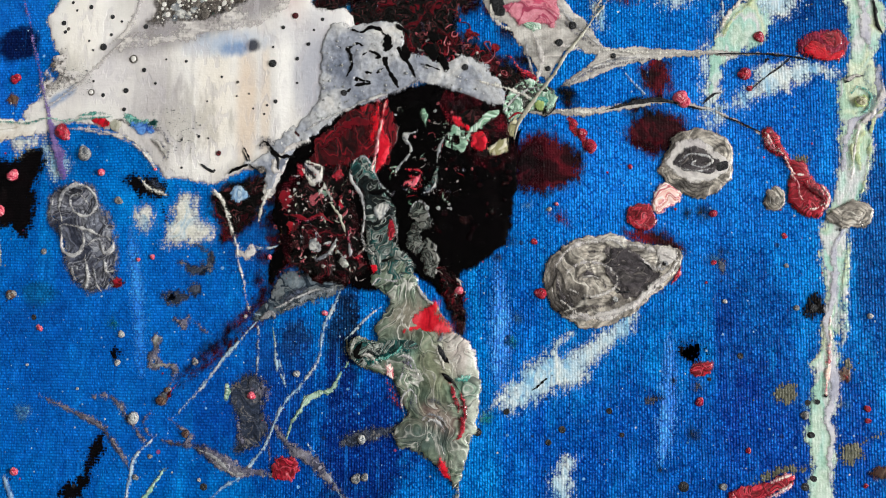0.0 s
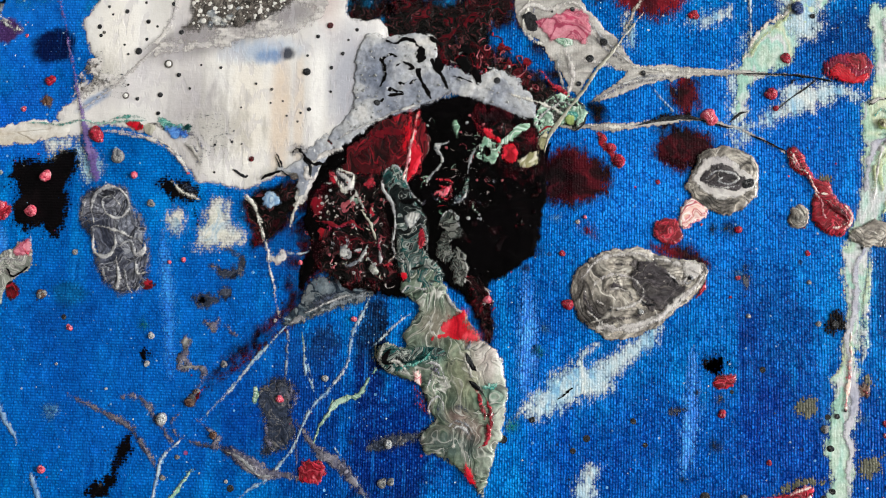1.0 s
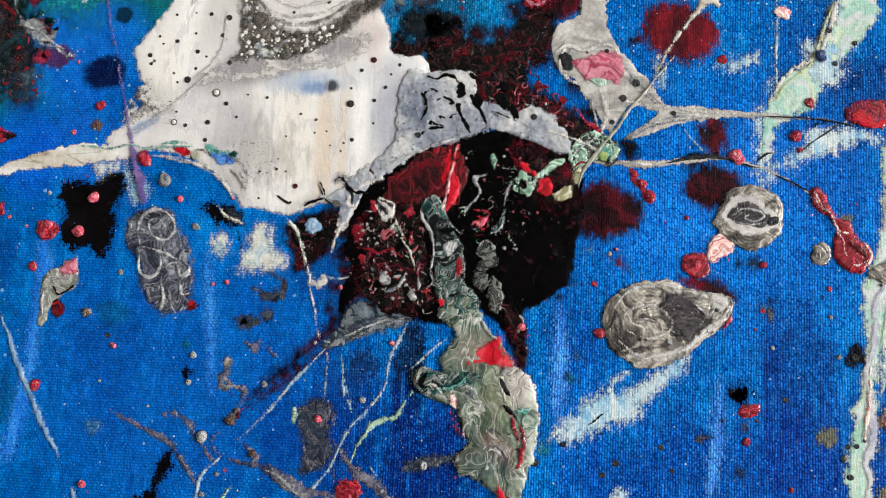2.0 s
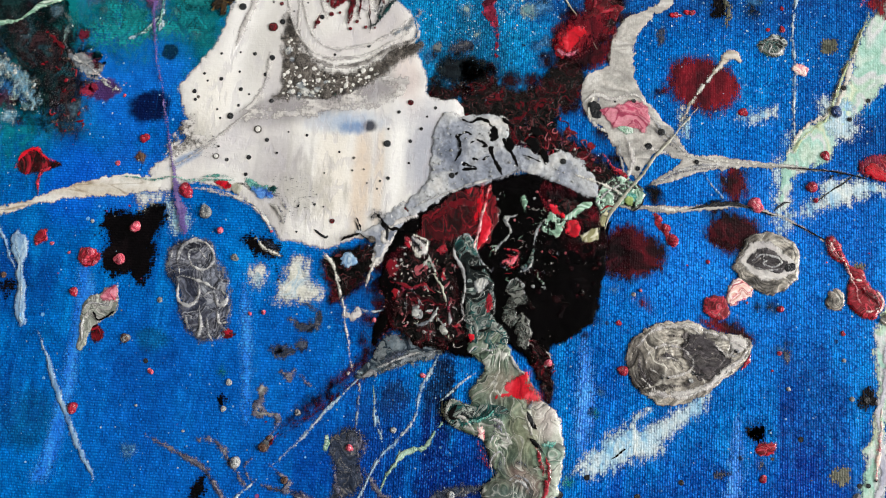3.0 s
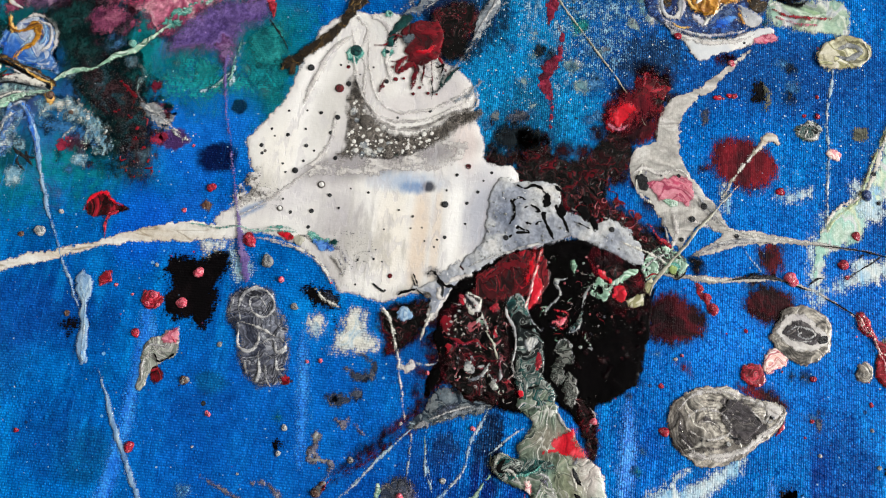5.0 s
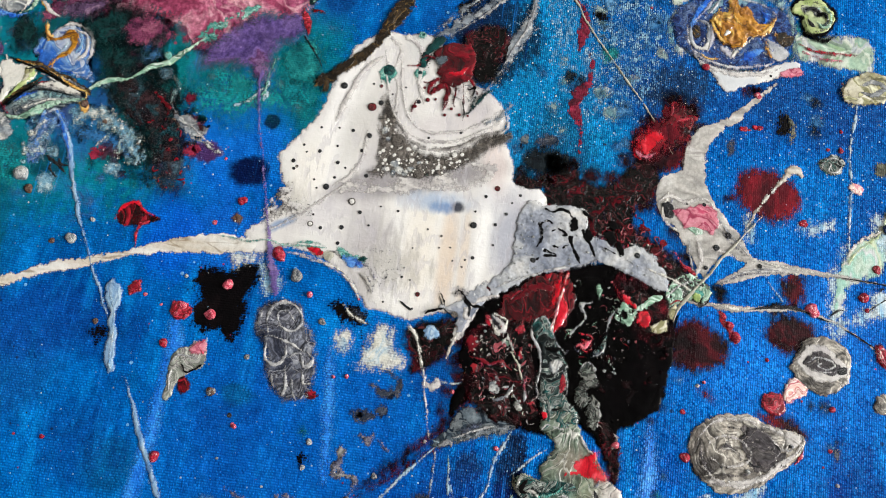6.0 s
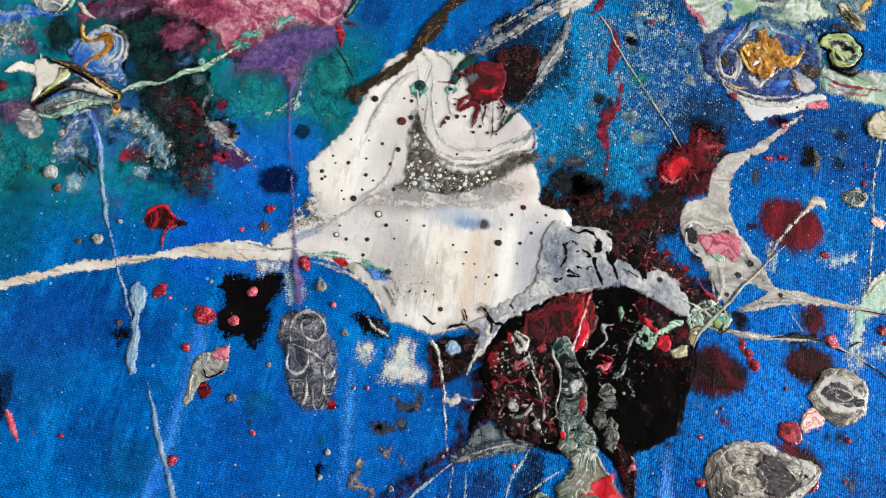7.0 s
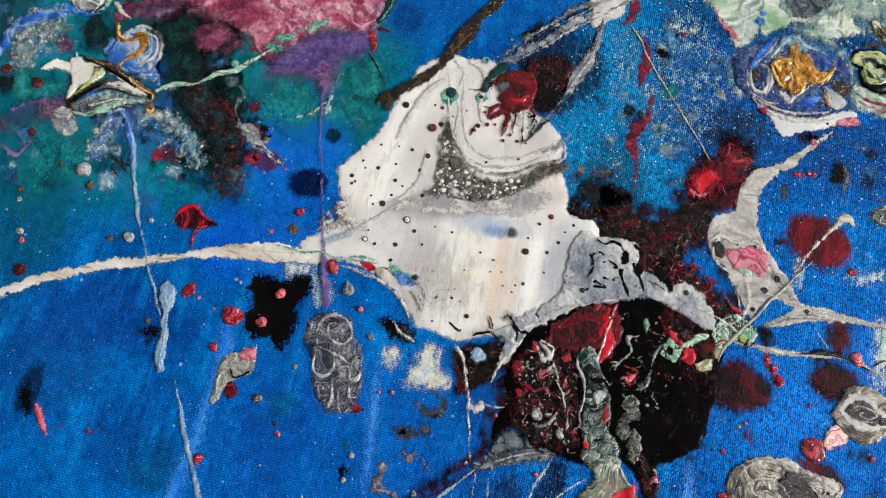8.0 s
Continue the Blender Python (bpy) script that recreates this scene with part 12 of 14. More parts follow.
pool("paint_cloud", HAZET, [(-11.01, 7.85), (-10.69, 7.77), (-10.39, 7.60), (-10.35, 7.17), (-10.64, 6.93), (-11.03, 7.08), (-11.07, 7.54)], thick=0.006, rag=0.1, rag_size=0.3, edge=0.02, ripple=0.0, h=0.025, lift=0.003)
pool("paint_cloud", HAZET, [(-17.56, 6.75), (-17.00, 6.72), (-16.19, 6.59), (-16.14, 6.28), (-16.54, 6.08), (-17.02, 5.87), (-17.27, 5.87)], thick=0.006, rag=0.1, rag_size=0.3, edge=0.02, ripple=0.0, h=0.025, lift=0.005)
pool("paint_cloud", HAZET, [(-9.80, 8.55), (-9.31, 8.80), (-8.92, 8.29), (-9.09, 7.81), (-9.44, 7.59), (-9.78, 7.96)], thick=0.006, rag=0.1, rag_size=0.3, edge=0.02, ripple=0.0, h=0.025, lift=0.006)
pool("paint_cloud", HAZEP, [(-16.89, 7.66), (-16.68, 7.80), (-16.46, 7.66), (-16.42, 7.46), (-16.60, 7.35), (-16.82, 7.44)], thick=0.01, rag=0.04, h=0.02, lift=0.008)
pool("paint_cloud", HAZEP, [(-16.85, 6.05), (-16.56, 6.22), (-16.19, 6.24), (-16.00, 6.01), (-16.07, 5.72), (-16.49, 5.66), (-16.75, 5.81)], thick=0.006, rag=0.1, rag_size=0.3, edge=0.02, ripple=0.0, h=0.025, lift=0.003)
pool("paint_smear", PEARL, [(-16.33, 5.84), (-16.11, 6.00), (-15.84, 5.85), (-15.70, 5.57), (-15.84, 5.34), (-16.17, 5.44)], thick=0.02, rag=0.04, h=0.02)
pool("paint_smear", BLUEWHITE, [(-15.64, 8.02), (-15.24, 7.98), (-14.91, 8.08), (-14.48, 7.96), (-14.38, 7.50), (-14.23, 7.18), (-14.55, 7.08), (-15.01, 7.22), (-15.36, 7.29), (-15.63, 7.63)], thick=0.015, lift=0.006, rag=0.05, h=0.02)
strand("paint_swirl", OCHRE, [(-15.53, 8.40, 0.054), (-15.48, 8.14, 0.107), (-15.40, 7.96, 0.147), (-15.34, 8.05, 0.080)], lift=0.025, rag=0.02)
strand("paint_swirl", OCHRE, [(-15.08, 8.18, 0.107), (-14.85, 8.17, 0.201), (-14.77, 7.96, 0.187), (-14.81, 7.77, 0.133), (-14.99, 7.58, 0.106), (-15.13, 7.34, 0.093), (-15.16, 7.13, 0.053)], lift=0.025, rag=0.02)
strand("paint_swirl", OCHRE, [(-15.81, 8.86, 0.054), (-15.63, 8.70, 0.081), (-15.41, 8.58, 0.054)], lift=0.02, rag=0.02)
strand("paint_swirl", GREYL, [(-15.25, 8.22, 0.054), (-14.96, 8.39, 0.094), (-14.59, 8.33, 0.107), (-14.35, 8.04, 0.107), (-14.33, 7.72, 0.080), (-14.39, 7.47, 0.040)], lift=0.02, rag=0.03)
strand("paint_swirl", THREAD, [(-14.73, 8.24, 0.067), (-14.61, 8.05, 0.094), (-14.61, 7.83, 0.080), (-14.70, 7.67, 0.040)], lift=0.026, rag=0.015)
strand("paint_swirl", THREAD, [(-14.94, 7.92, 0.053), (-15.00, 7.73, 0.067), (-15.11, 7.57, 0.053), (-15.22, 7.38, 0.040)], lift=0.024, rag=0.015)
pool("paint_smear", VEILB, [(-15.59, 7.66), (-15.37, 7.77), (-15.21, 7.60), (-15.28, 7.37), (-15.48, 7.42)], lift=0.015, thick=0.012, rag=0.04, h=0.018)
pool("paint_smear", VEILB, [(-14.84, 7.49), (-14.53, 7.65), (-14.33, 7.39), (-14.35, 7.12), (-14.65, 7.21)], lift=0.015, thick=0.012, rag=0.04, h=0.018)
strand("paint_splash", CRIMSON, [(-12.78, 7.13, 0.040), (-12.59, 6.96, 0.092), (-12.41, 6.83, 0.118), (-12.25, 6.63, 0.118), (-12.26, 6.37, 0.065)], lift=0.01, rag=0.03)
strand("paint_swirl", DRIPW, [(-15.24, 6.79, 0.039), (-14.92, 6.88, 0.092), (-14.64, 6.72, 0.105), (-14.36, 6.71, 0.079)], lift=0.06, rag=0.02)
strand("paint_swirl", MINT, [(-15.87, 5.92, 0.104), (-15.53, 5.96, 0.156), (-15.22, 6.21, 0.118), (-14.91, 6.41, 0.105), (-14.54, 6.51, 0.105), (-14.30, 6.50, 0.066)], lift=0.05, rag=0.02)
strand("paint_splash", RASP, [(-16.10, 6.23, 0.078), (-15.96, 6.06, 0.130), (-15.83, 5.97, 0.091)], lift=0.04, rag=0.03)
pool("paint_pool", OCHRE, [(-14.30, 6.49), (-14.17, 6.55), (-14.06, 6.37), (-14.15, 6.26)], lift=0.02, thick=0.015, rag=0.03, h=0.015)
strand("paint_line", INK, [(-15.71, 7.09, 0.040), (-15.37, 7.22, 0.066), (-14.96, 7.02, 0.053), (-14.54, 6.85, 0.066), (-14.25, 6.70, 0.053), (-14.14, 6.61, 0.039)], lift=0.085, rag=0.01)
strand("paint_line", OCHRE, [(-15.24, 7.17, 0.040), (-14.86, 7.01, 0.066), (-14.45, 6.81, 0.066), (-14.19, 6.72, 0.053), (-14.16, 6.58, 0.039)], lift=0.09, rag=0.01)
strand("paint_line", GLINE, [(-14.93, 7.06, 0.040), (-14.60, 6.95, 0.053), (-14.25, 6.82, 0.053)], lift=0.08, rag=0.01)
strand("paint_swirl", LIMEG, [(-15.63, 7.27, 0.079), (-15.54, 7.08, 0.119), (-15.66, 6.82, 0.119), (-15.85, 6.55, 0.092), (-16.02, 6.33, 0.065)], lift=0.055, rag=0.03)
strand("paint_smear", BLUEWHITE, [(-14.68, 6.21, 0.183), (-14.49, 5.89, 0.208), (-14.40, 5.55, 0.130)], lift=0.01, rag=0.03)
strand("paint_smear", BLUEWHITE, [(-15.08, 6.05, 0.130), (-14.99, 6.22, 0.157), (-14.73, 6.26, 0.131)], lift=0.008, rag=0.03)
strand("paint_thread", THREAD, [(-10.78, 6.93, 0.066), (-10.54, 7.07, 0.092), (-10.34, 7.26, 0.079), (-10.20, 7.43, 0.079), (-10.06, 7.32, 0.066), (-10.13, 7.16, 0.053), (-10.13, 7.39, 0.053), (-10.08, 7.75, 0.053), (-10.05, 7.98, 0.040), (-9.98, 8.24, 0.040)], lift=0.012, rag=0.03, thick=0.015)
curls([SPLAT, PALEG, HAZEW], [(-17.73, 8.09), (-17.25, 8.35), (-16.83, 8.13), (-16.75, 7.66), (-17.25, 7.47), (-17.56, 7.67)], 70, 81, length=0.3, width=0.04, lift=0.004, label="lace of thin pale paint")
curls([SPLAT, HAZEW], [(-17.85, 7.61), (-17.56, 7.73), (-17.35, 7.27), (-17.33, 6.79), (-17.55, 6.72)], 40, 82, length=0.3, width=0.04, lift=0.004, label="lace of thin pale paint")

# arcs under the pale bird shape and the white curl above it
pool("paint_cloud", HAZEG, [(-12.81, 7.59), (-12.33, 7.40), (-12.00, 6.74), (-11.95, 5.93), (-12.14, 5.31), (-12.49, 4.85), (-12.82, 5.31), (-12.89, 6.14), (-13.06, 6.97)], thick=0.006, rag=0.2, rag_size=0.4, edge=0.02, ripple=0.0, h=0.025, lift=0.006)
strand("paint_smear", BLUEWHITE, [(-14.70, 6.10, 0.130), (-15.02, 5.72, 0.180), (-15.06, 5.13, 0.128)], thick=0.012, rag=0.05, lift=0.006)
strand("paint_smear", HAZEW, [(-14.76, 5.85, 0.090), (-14.89, 5.47, 0.141), (-14.82, 5.07, 0.102)], thick=0.01, rag=0.06, lift=0.008)
strand("paint_smear", HAZEW, [(-13.69, 5.96, 0.078), (-13.40, 6.04, 0.155), (-13.05, 5.86, 0.155), (-12.80, 5.53, 0.103)], thick=0.01, rag=0.06, lift=0.008)
strand("paint_line", INK, [(-14.78, 5.19, 0.038), (-14.57, 5.03, 0.077), (-14.35, 4.88, 0.064), (-14.20, 4.75, 0.038)], thick=0.008, rag=0.03)
strand("paint_line", INK, [(-14.57, 5.01, 0.038), (-14.60, 4.84, 0.064), (-14.41, 4.66, 0.038)], thick=0.008, rag=0.03)
strand("paint_line", INK, [(-14.44, 5.20, 0.038), (-14.40, 4.98, 0.051), (-14.18, 4.97, 0.038)], thick=0.008, rag=0.03)
pool("paint_pool", DRIPW, [(-17.03, 8.84), (-16.82, 8.70), (-16.56, 8.57), (-16.27, 8.53), (-16.04, 8.70), (-15.95, 8.96), (-15.98, 9.23), (-16.97, 9.10)], thick=0.025, lift=0.02, rag=0.02, h=0.02)
strand("paint_smear", VEILB, [(-17.40, 8.43, 0.080), (-17.07, 8.53, 0.134), (-16.69, 8.45, 0.160), (-16.31, 8.40, 0.133), (-16.00, 8.56, 0.080)], lift=0.012, rag=0.03)
strand("paint_swirl", MINT, [(-16.22, 8.47, 0.067), (-16.02, 8.64, 0.094), (-15.93, 8.87, 0.094), (-15.90, 9.06, 0.067)], lift=0.03, rag=0.02)
pool("paint_smear", PALETEAL, [(-17.57, 8.13), (-17.25, 8.28), (-16.84, 8.24), (-16.72, 7.84), (-16.95, 7.62), (-17.34, 7.72)], thick=0.01, rag=0.16, rag_size=0.2, holes=0.02, h=0.02)
pool("paint_smear", PALETEAL, [(-17.70, 7.71), (-17.43, 7.73), (-17.23, 7.18), (-17.35, 6.80), (-17.59, 6.96)], thick=0.01, rag=0.16, rag_size=0.2, holes=0.02, h=0.02)
pool("paint_stain", WASHW, [(3.89, 4.30), (4.01, 4.63), (4.54, 4.74), (5.21, 4.62), (5.33, 4.44), (4.82, 4.38), (4.49, 4.21), (4.14, 4.14)], thick=0.006, rag=0.06, rag_size=0.2, edge=0.02, ripple=0.0, h=0.02, lift=0.007)

# grey mottle at the neck of the pour and holes torn in its skin
pool("paint_smear", CELL, [(-9.45, 4.72), (-9.32, 5.14), (-9.05, 5.24), (-8.75, 5.03), (-8.76, 4.78), (-9.07, 4.52), (-9.31, 4.45)], lift=0.03, thick=0.008, rag=0.25, rag_size=0.12, holes=0.35, h=0.018)
pool("paint_smear", GREYL, [(-9.56, 4.42), (-9.36, 5.11), (-8.94, 5.30), (-8.67, 5.02), (-8.84, 4.67), (-9.18, 4.41)], lift=0.026, thick=0.008, rag=0.2, rag_size=0.15, holes=0.15, h=0.018)
pool("paint_crack", CRACK, [(-2.83, 5.29), (-2.72, 5.40), (-2.62, 5.31), (-2.65, 5.10), (-2.77, 5.14)], lift=0.07, thick=0.006, rag=0.05, rag_size=0.1, h=0.014)
pool("paint_crack", CRACK, [(-2.50, 5.09), (-2.41, 5.18), (-2.28, 5.06), (-2.34, 4.88), (-2.47, 4.94)], lift=0.07, thick=0.006, rag=0.05, rag_size=0.1, h=0.014)
pool("paint_crack", CRACK, [(-1.94, 5.37), (-1.82, 5.45), (-1.74, 5.33), (-1.83, 5.23)], lift=0.07, thick=0.006, rag=0.05, rag_size=0.1, h=0.014)
pool("paint_crack", CRACK, [(-2.04, 5.13), (-1.88, 5.20), (-1.75, 5.06), (-1.81, 4.93), (-1.96, 4.99)], lift=0.07, thick=0.006, rag=0.05, rag_size=0.1, h=0.014)
pool("paint_crack", CRACK, [(-1.74, 4.91), (-1.65, 4.99), (-1.56, 4.82), (-1.62, 4.64)], lift=0.07, thick=0.006, rag=0.05, rag_size=0.1, h=0.014)

# rings of the green paint and bands of the bird shape
strand("paint_swirl", MINT, [(2.38, 11.27, 0.055), (2.56, 11.37, 0.083), (2.72, 11.21, 0.082), (2.71, 10.98, 0.082), (2.56, 10.84, 0.068), (2.40, 10.97, 0.055)], lift=0.078, rag=0.008)
strand("paint_swirl", BLACK, [(2.40, 11.09, 0.069), (2.55, 11.18, 0.124), (2.65, 11.05, 0.082)], lift=0.082, rag=0.008)
strand("paint_swirl", BLACK, [(2.10, 11.20, 0.041), (2.17, 10.82, 0.068), (2.35, 10.59, 0.096), (2.68, 10.52, 0.095), (2.97, 10.79, 0.055)], lift=0.05, rag=0.01)
strand("paint_swirl", PALETEAL, [(-15.83, 6.16, 0.105), (-15.52, 6.38, 0.196), (-15.13, 6.55, 0.197), (-14.67, 6.56, 0.144), (-14.33, 6.56, 0.066)], lift=0.085, rag=0.02)
strand("paint_swirl", DRIPW, [(-15.36, 6.75, 0.066), (-14.98, 6.84, 0.145), (-14.64, 6.75, 0.171), (-14.30, 6.68, 0.105)], lift=0.085, rag=0.015)
strand("paint_line", INK, [(-15.55, 6.49, 0.026), (-15.23, 6.67, 0.039), (-14.84, 6.67, 0.039), (-14.41, 6.60, 0.026)], lift=0.105, rag=0.008)
strand("paint_swirl", VEILB, [(-15.78, 6.27, 0.052), (-15.55, 6.46, 0.079), (-15.28, 6.59, 0.053)], lift=0.1, rag=0.01)
strand("paint_swirl", DRIPW, [(-15.67, 6.06, 0.039), (-15.34, 6.24, 0.065), (-14.96, 6.44, 0.066), (-14.65, 6.48, 0.039)], lift=0.1, rag=0.01)
pool("paint_pool", DRIPW, [(-16.35, 7.18), (-16.19, 7.30), (-15.85, 7.25), (-15.67, 7.29), (-15.63, 7.09), (-15.80, 6.76), (-16.01, 6.45), (-16.10, 6.32), (-16.12, 6.63), (-16.22, 6.88)], lift=0.05, thick=0.02, rag=0.01, h=0.018)
blots(HAZEM, [(-13.38, 7.88, 0.132), (-13.14, 8.42, 0.186), (-12.86, 8.24, 0.159), (-13.17, 7.57, 0.118), (-12.70, 8.78, 0.200), (-12.22, 8.41, 0.133)])
pool("paint_stain", HAZER, [(-0.41, 3.08), (-0.18, 3.33), (0.12, 3.31), (0.21, 2.93), (0.13, 2.56), (-0.20, 2.44), (-0.40, 2.70)], thick=0.006, rag=0.06, rag_size=0.2, edge=0.02, ripple=0.0, h=0.02, lift=0.008)
pool("paint_stain", HAZER, [(1.71, 3.40), (2.22, 3.33), (2.48, 3.38), (2.32, 3.12), (1.91, 3.17)], thick=0.006, rag=0.06, rag_size=0.2, edge=0.02, ripple=0.0, h=0.02, lift=0.008)
pool("paint_stain", HAZER, [(1.69, 4.01), (1.93, 4.12), (2.01, 3.92), (1.83, 3.74), (1.69, 3.82)], thick=0.006, rag=0.06, rag_size=0.2, edge=0.02, ripple=0.0, h=0.02, lift=0.008)

# lines in the taupe shape and its arms
strand("paint_swirl", DRIPW, [(-0.66, 6.37, 0.032), (-0.71, 6.13, 0.053), (-0.79, 5.75, 0.064), (-0.61, 5.52, 0.064), (-0.41, 5.44, 0.032)], lift=0.034, thick=0.008, rag=0.012)
strand("paint_swirl", TWIG, [(-0.57, 6.22, 0.032), (-0.65, 5.89, 0.043), (-0.58, 5.64, 0.032)], lift=0.034, thick=0.008, rag=0.012)
strand("paint_swirl", GLINE, [(0.36, 5.99, 0.032), (0.58, 5.68, 0.052), (0.85, 5.40, 0.052), (1.26, 5.04, 0.031)], lift=0.034, thick=0.008, rag=0.012)
strand("paint_swirl", TWIG, [(0.50, 5.62, 0.021), (0.75, 5.36, 0.042), (1.09, 5.10, 0.031)], lift=0.034, thick=0.008, rag=0.012)
strand("paint_swirl", DRIPW, [(1.05, 4.99, 0.041), (1.36, 5.01, 0.062), (1.96, 4.94, 0.051), (3.07, 4.90, 0.030)], lift=0.034, thick=0.008, rag=0.012)
strand("paint_swirl", GLINE, [(0.57, 4.35, 0.031), (1.03, 4.66, 0.062), (1.49, 4.83, 0.062), (1.89, 4.84, 0.031)], lift=0.034, thick=0.008, rag=0.012)
strand("paint_swirl", TWIG, [(0.64, 4.38, 0.031), (1.10, 4.65, 0.041), (1.56, 4.76, 0.031), (2.08, 4.82, 0.020)], lift=0.042, thick=0.008, rag=0.01)
strand("paint_swirl", GREYL, [(-0.00, 5.33, 0.074), (0.13, 5.01, 0.105), (0.11, 4.68, 0.084), (0.01, 4.44, 0.042)], lift=0.034, thick=0.008, rag=0.012)
strand("paint_swirl", GLINE, [(-0.16, 5.28, 0.042), (-0.10, 4.95, 0.053), (-0.01, 4.57, 0.031)], lift=0.034, thick=0.008, rag=0.012)
strand("paint_swirl", GREYL, [(0.32, 5.12, 0.063), (0.63, 5.10, 0.094), (0.94, 4.99, 0.073)], lift=0.034, thick=0.008, rag=0.012)
strand("paint_swirl", DRIPW, [(-1.04, 4.48, 0.032), (-0.51, 4.33, 0.053), (0.02, 4.09, 0.042)], lift=0.06, thick=0.008, rag=0.012)
strand("paint_swirl", DRIPW, [(0.44, 3.91, 0.041), (0.90, 3.87, 0.062), (1.26, 3.92, 0.041), (1.57, 4.02, 0.031)], lift=0.034, thick=0.008, rag=0.012)
strand("paint_line", BLACKM, [(1.36, 3.94, 0.041), (1.67, 4.03, 0.092), (2.08, 4.09, 0.071), (2.30, 4.12, 0.030)], lift=0.03, thick=0.008, rag=0.03)
pool("paint_pool", LIMEG, [(0.02, 4.03), (0.10, 4.10), (0.20, 4.04), (0.17, 3.91), (0.06, 3.91)], lift=0.06, thick=0.012, rag=0.015, h=0.012)
strand("paint_line", CRACK, [(-0.04, -1.15, 0.020), (0.08, -1.07, 0.030), (0.22, -0.94, 0.030), (0.34, -0.86, 0.020)], lift=0.012, thick=0.005, rag=0.02)
pool("paint_fleck", INK, [(-0.52, -1.50), (-0.45, -1.47), (-0.40, -1.54), (-0.47, -1.58)], lift=0.01, thick=0.008, h=0.012, rag=0.02)
strand("paint_stain", WASHW, [(0.65, -0.12, 0.079), (0.41, -0.35, 0.139), (0.16, -0.63, 0.120), (-0.14, -0.73, 0.080)], thick=0.006, rag=0.05, lift=0.005)
pool("paint_stain", BLACKM, [(2.51, -0.35), (2.68, -0.26), (2.89, -0.31), (2.93, -0.51), (2.76, -0.64), (2.56, -0.55)], thick=0.006, rag=0.03, h=0.015, ripple=0.0, edge=0.02)
pool("paint_stain", BLACKM, [(4.62, 0.46), (4.77, 0.61), (4.90, 0.49), (4.89, 0.28), (4.74, 0.20), (4.63, 0.29)], thick=0.008, rag=0.05, h=0.015, ripple=0.0, edge=0.02, lift=0.01)
pool("paint_stain", BLACKM, [(1.98, -1.23), (2.09, -1.18), (2.19, -1.23), (2.27, -1.20), (2.23, -1.30), (2.03, -1.32)], thick=0.006, rag=0.02, h=0.012, ripple=0.0)
pool("paint_stain", WASHW, [(3.91, 6.41), (4.51, 6.40), (4.66, 5.87), (4.50, 5.48), (4.15, 5.55), (3.95, 5.98)], thick=0.006, rag=0.07, rag_size=0.2, edge=0.02, ripple=0.0, h=0.02, lift=0.004)
pool("paint_stain", WASHW, [(3.03, 5.03), (3.15, 4.99), (3.21, 4.27), (3.15, 3.59), (3.05, 3.51), (2.98, 4.16)], thick=0.006, rag=0.07, rag_size=0.2, edge=0.02, ripple=0.0, h=0.02, lift=0.003)
curls([CURLW, CURLP, BEIGE, GLINE, CURLP], [(-4.48, 2.92), (-3.45, 2.81), (-3.26, 1.86), (-3.29, 1.02), (-4.14, 0.95), (-4.55, 1.85)], 70, 75, length=0.2, width=0.02, lift=0.045, label="fine pale curl of paint")
curls([CURLR, CURLW, MINT, TWIG], [(-2.60, 2.92), (-1.76, 3.08), (-1.23, 2.93), (-1.23, 2.40), (-2.15, 1.87), (-2.53, 2.08)], 20, 77, length=0.28, width=0.018, lift=0.04, label="fine pale curl of paint")

# the gold bowl and its white tongue, the kidney-shaped green ring
strand("paint_rim", PALETEAL, [(-0.73, 10.98, 0.137), (-0.95, 10.59, 0.164), (-0.95, 10.18, 0.191), (-0.77, 9.84, 0.190)], thick=0.012, rag=0.05)
pool("paint_pool", NAVYW, [(-0.98, 10.55), (-0.79, 10.97), (-0.34, 11.26), (0.12, 11.45), (0.75, 11.40), (1.31, 11.27), (1.73, 11.12), (1.91, 10.63), (1.72, 10.07), (1.31, 9.76), (0.79, 9.58), (0.12, 9.56), (-0.45, 9.73), (-0.82, 10.01)], thick=0.025, rag=0.04, rag_size=0.2, h=0.022, ripple=0.6, ripple_size=0.2, label='dark blue paint laced with white')
pool("paint_smear", HAZEW, [(-0.23, 10.83), (-0.00, 11.29), (0.31, 11.59), (0.73, 11.52), (1.17, 11.31), (0.84, 11.17), (0.23, 11.05)], lift=0.022, thick=0.01, rag=0.06, h=0.02)
strand("paint_swirl", VEILB, [(-0.52, 10.38, 0.109), (-0.42, 10.74, 0.164), (-0.24, 11.10, 0.193), (-0.02, 11.45, 0.110)], lift=0.026, rag=0.02)
strand("paint_swirl", VEILB, [(1.10, 11.11, 0.110), (1.23, 10.95, 0.192), (1.19, 10.76, 0.110)], lift=0.026, rag=0.03)
strand("paint_swirl", GREYW, [(-0.50, 10.58, 0.082), (-0.51, 10.23, 0.123), (-0.36, 9.96, 0.136), (-0.12, 9.98, 0.122), (-0.05, 10.29, 0.136), (-0.16, 10.60, 0.109), (-0.38, 10.62, 0.082)], lift=0.028, rag=0.02, thick=0.02)
pool("paint_smear", BROWN, [(-0.48, 10.38), (-0.40, 10.52), (-0.29, 10.42), (-0.29, 10.24), (-0.40, 10.16)], lift=0.028, thick=0.015, rag=0.03, h=0.016)
strand("paint_line", LILACW, [(-0.59, 10.48, 0.041), (-0.58, 10.18, 0.054), (-0.44, 9.88, 0.054), (-0.18, 9.76, 0.041)], lift=0.036, rag=0.01)
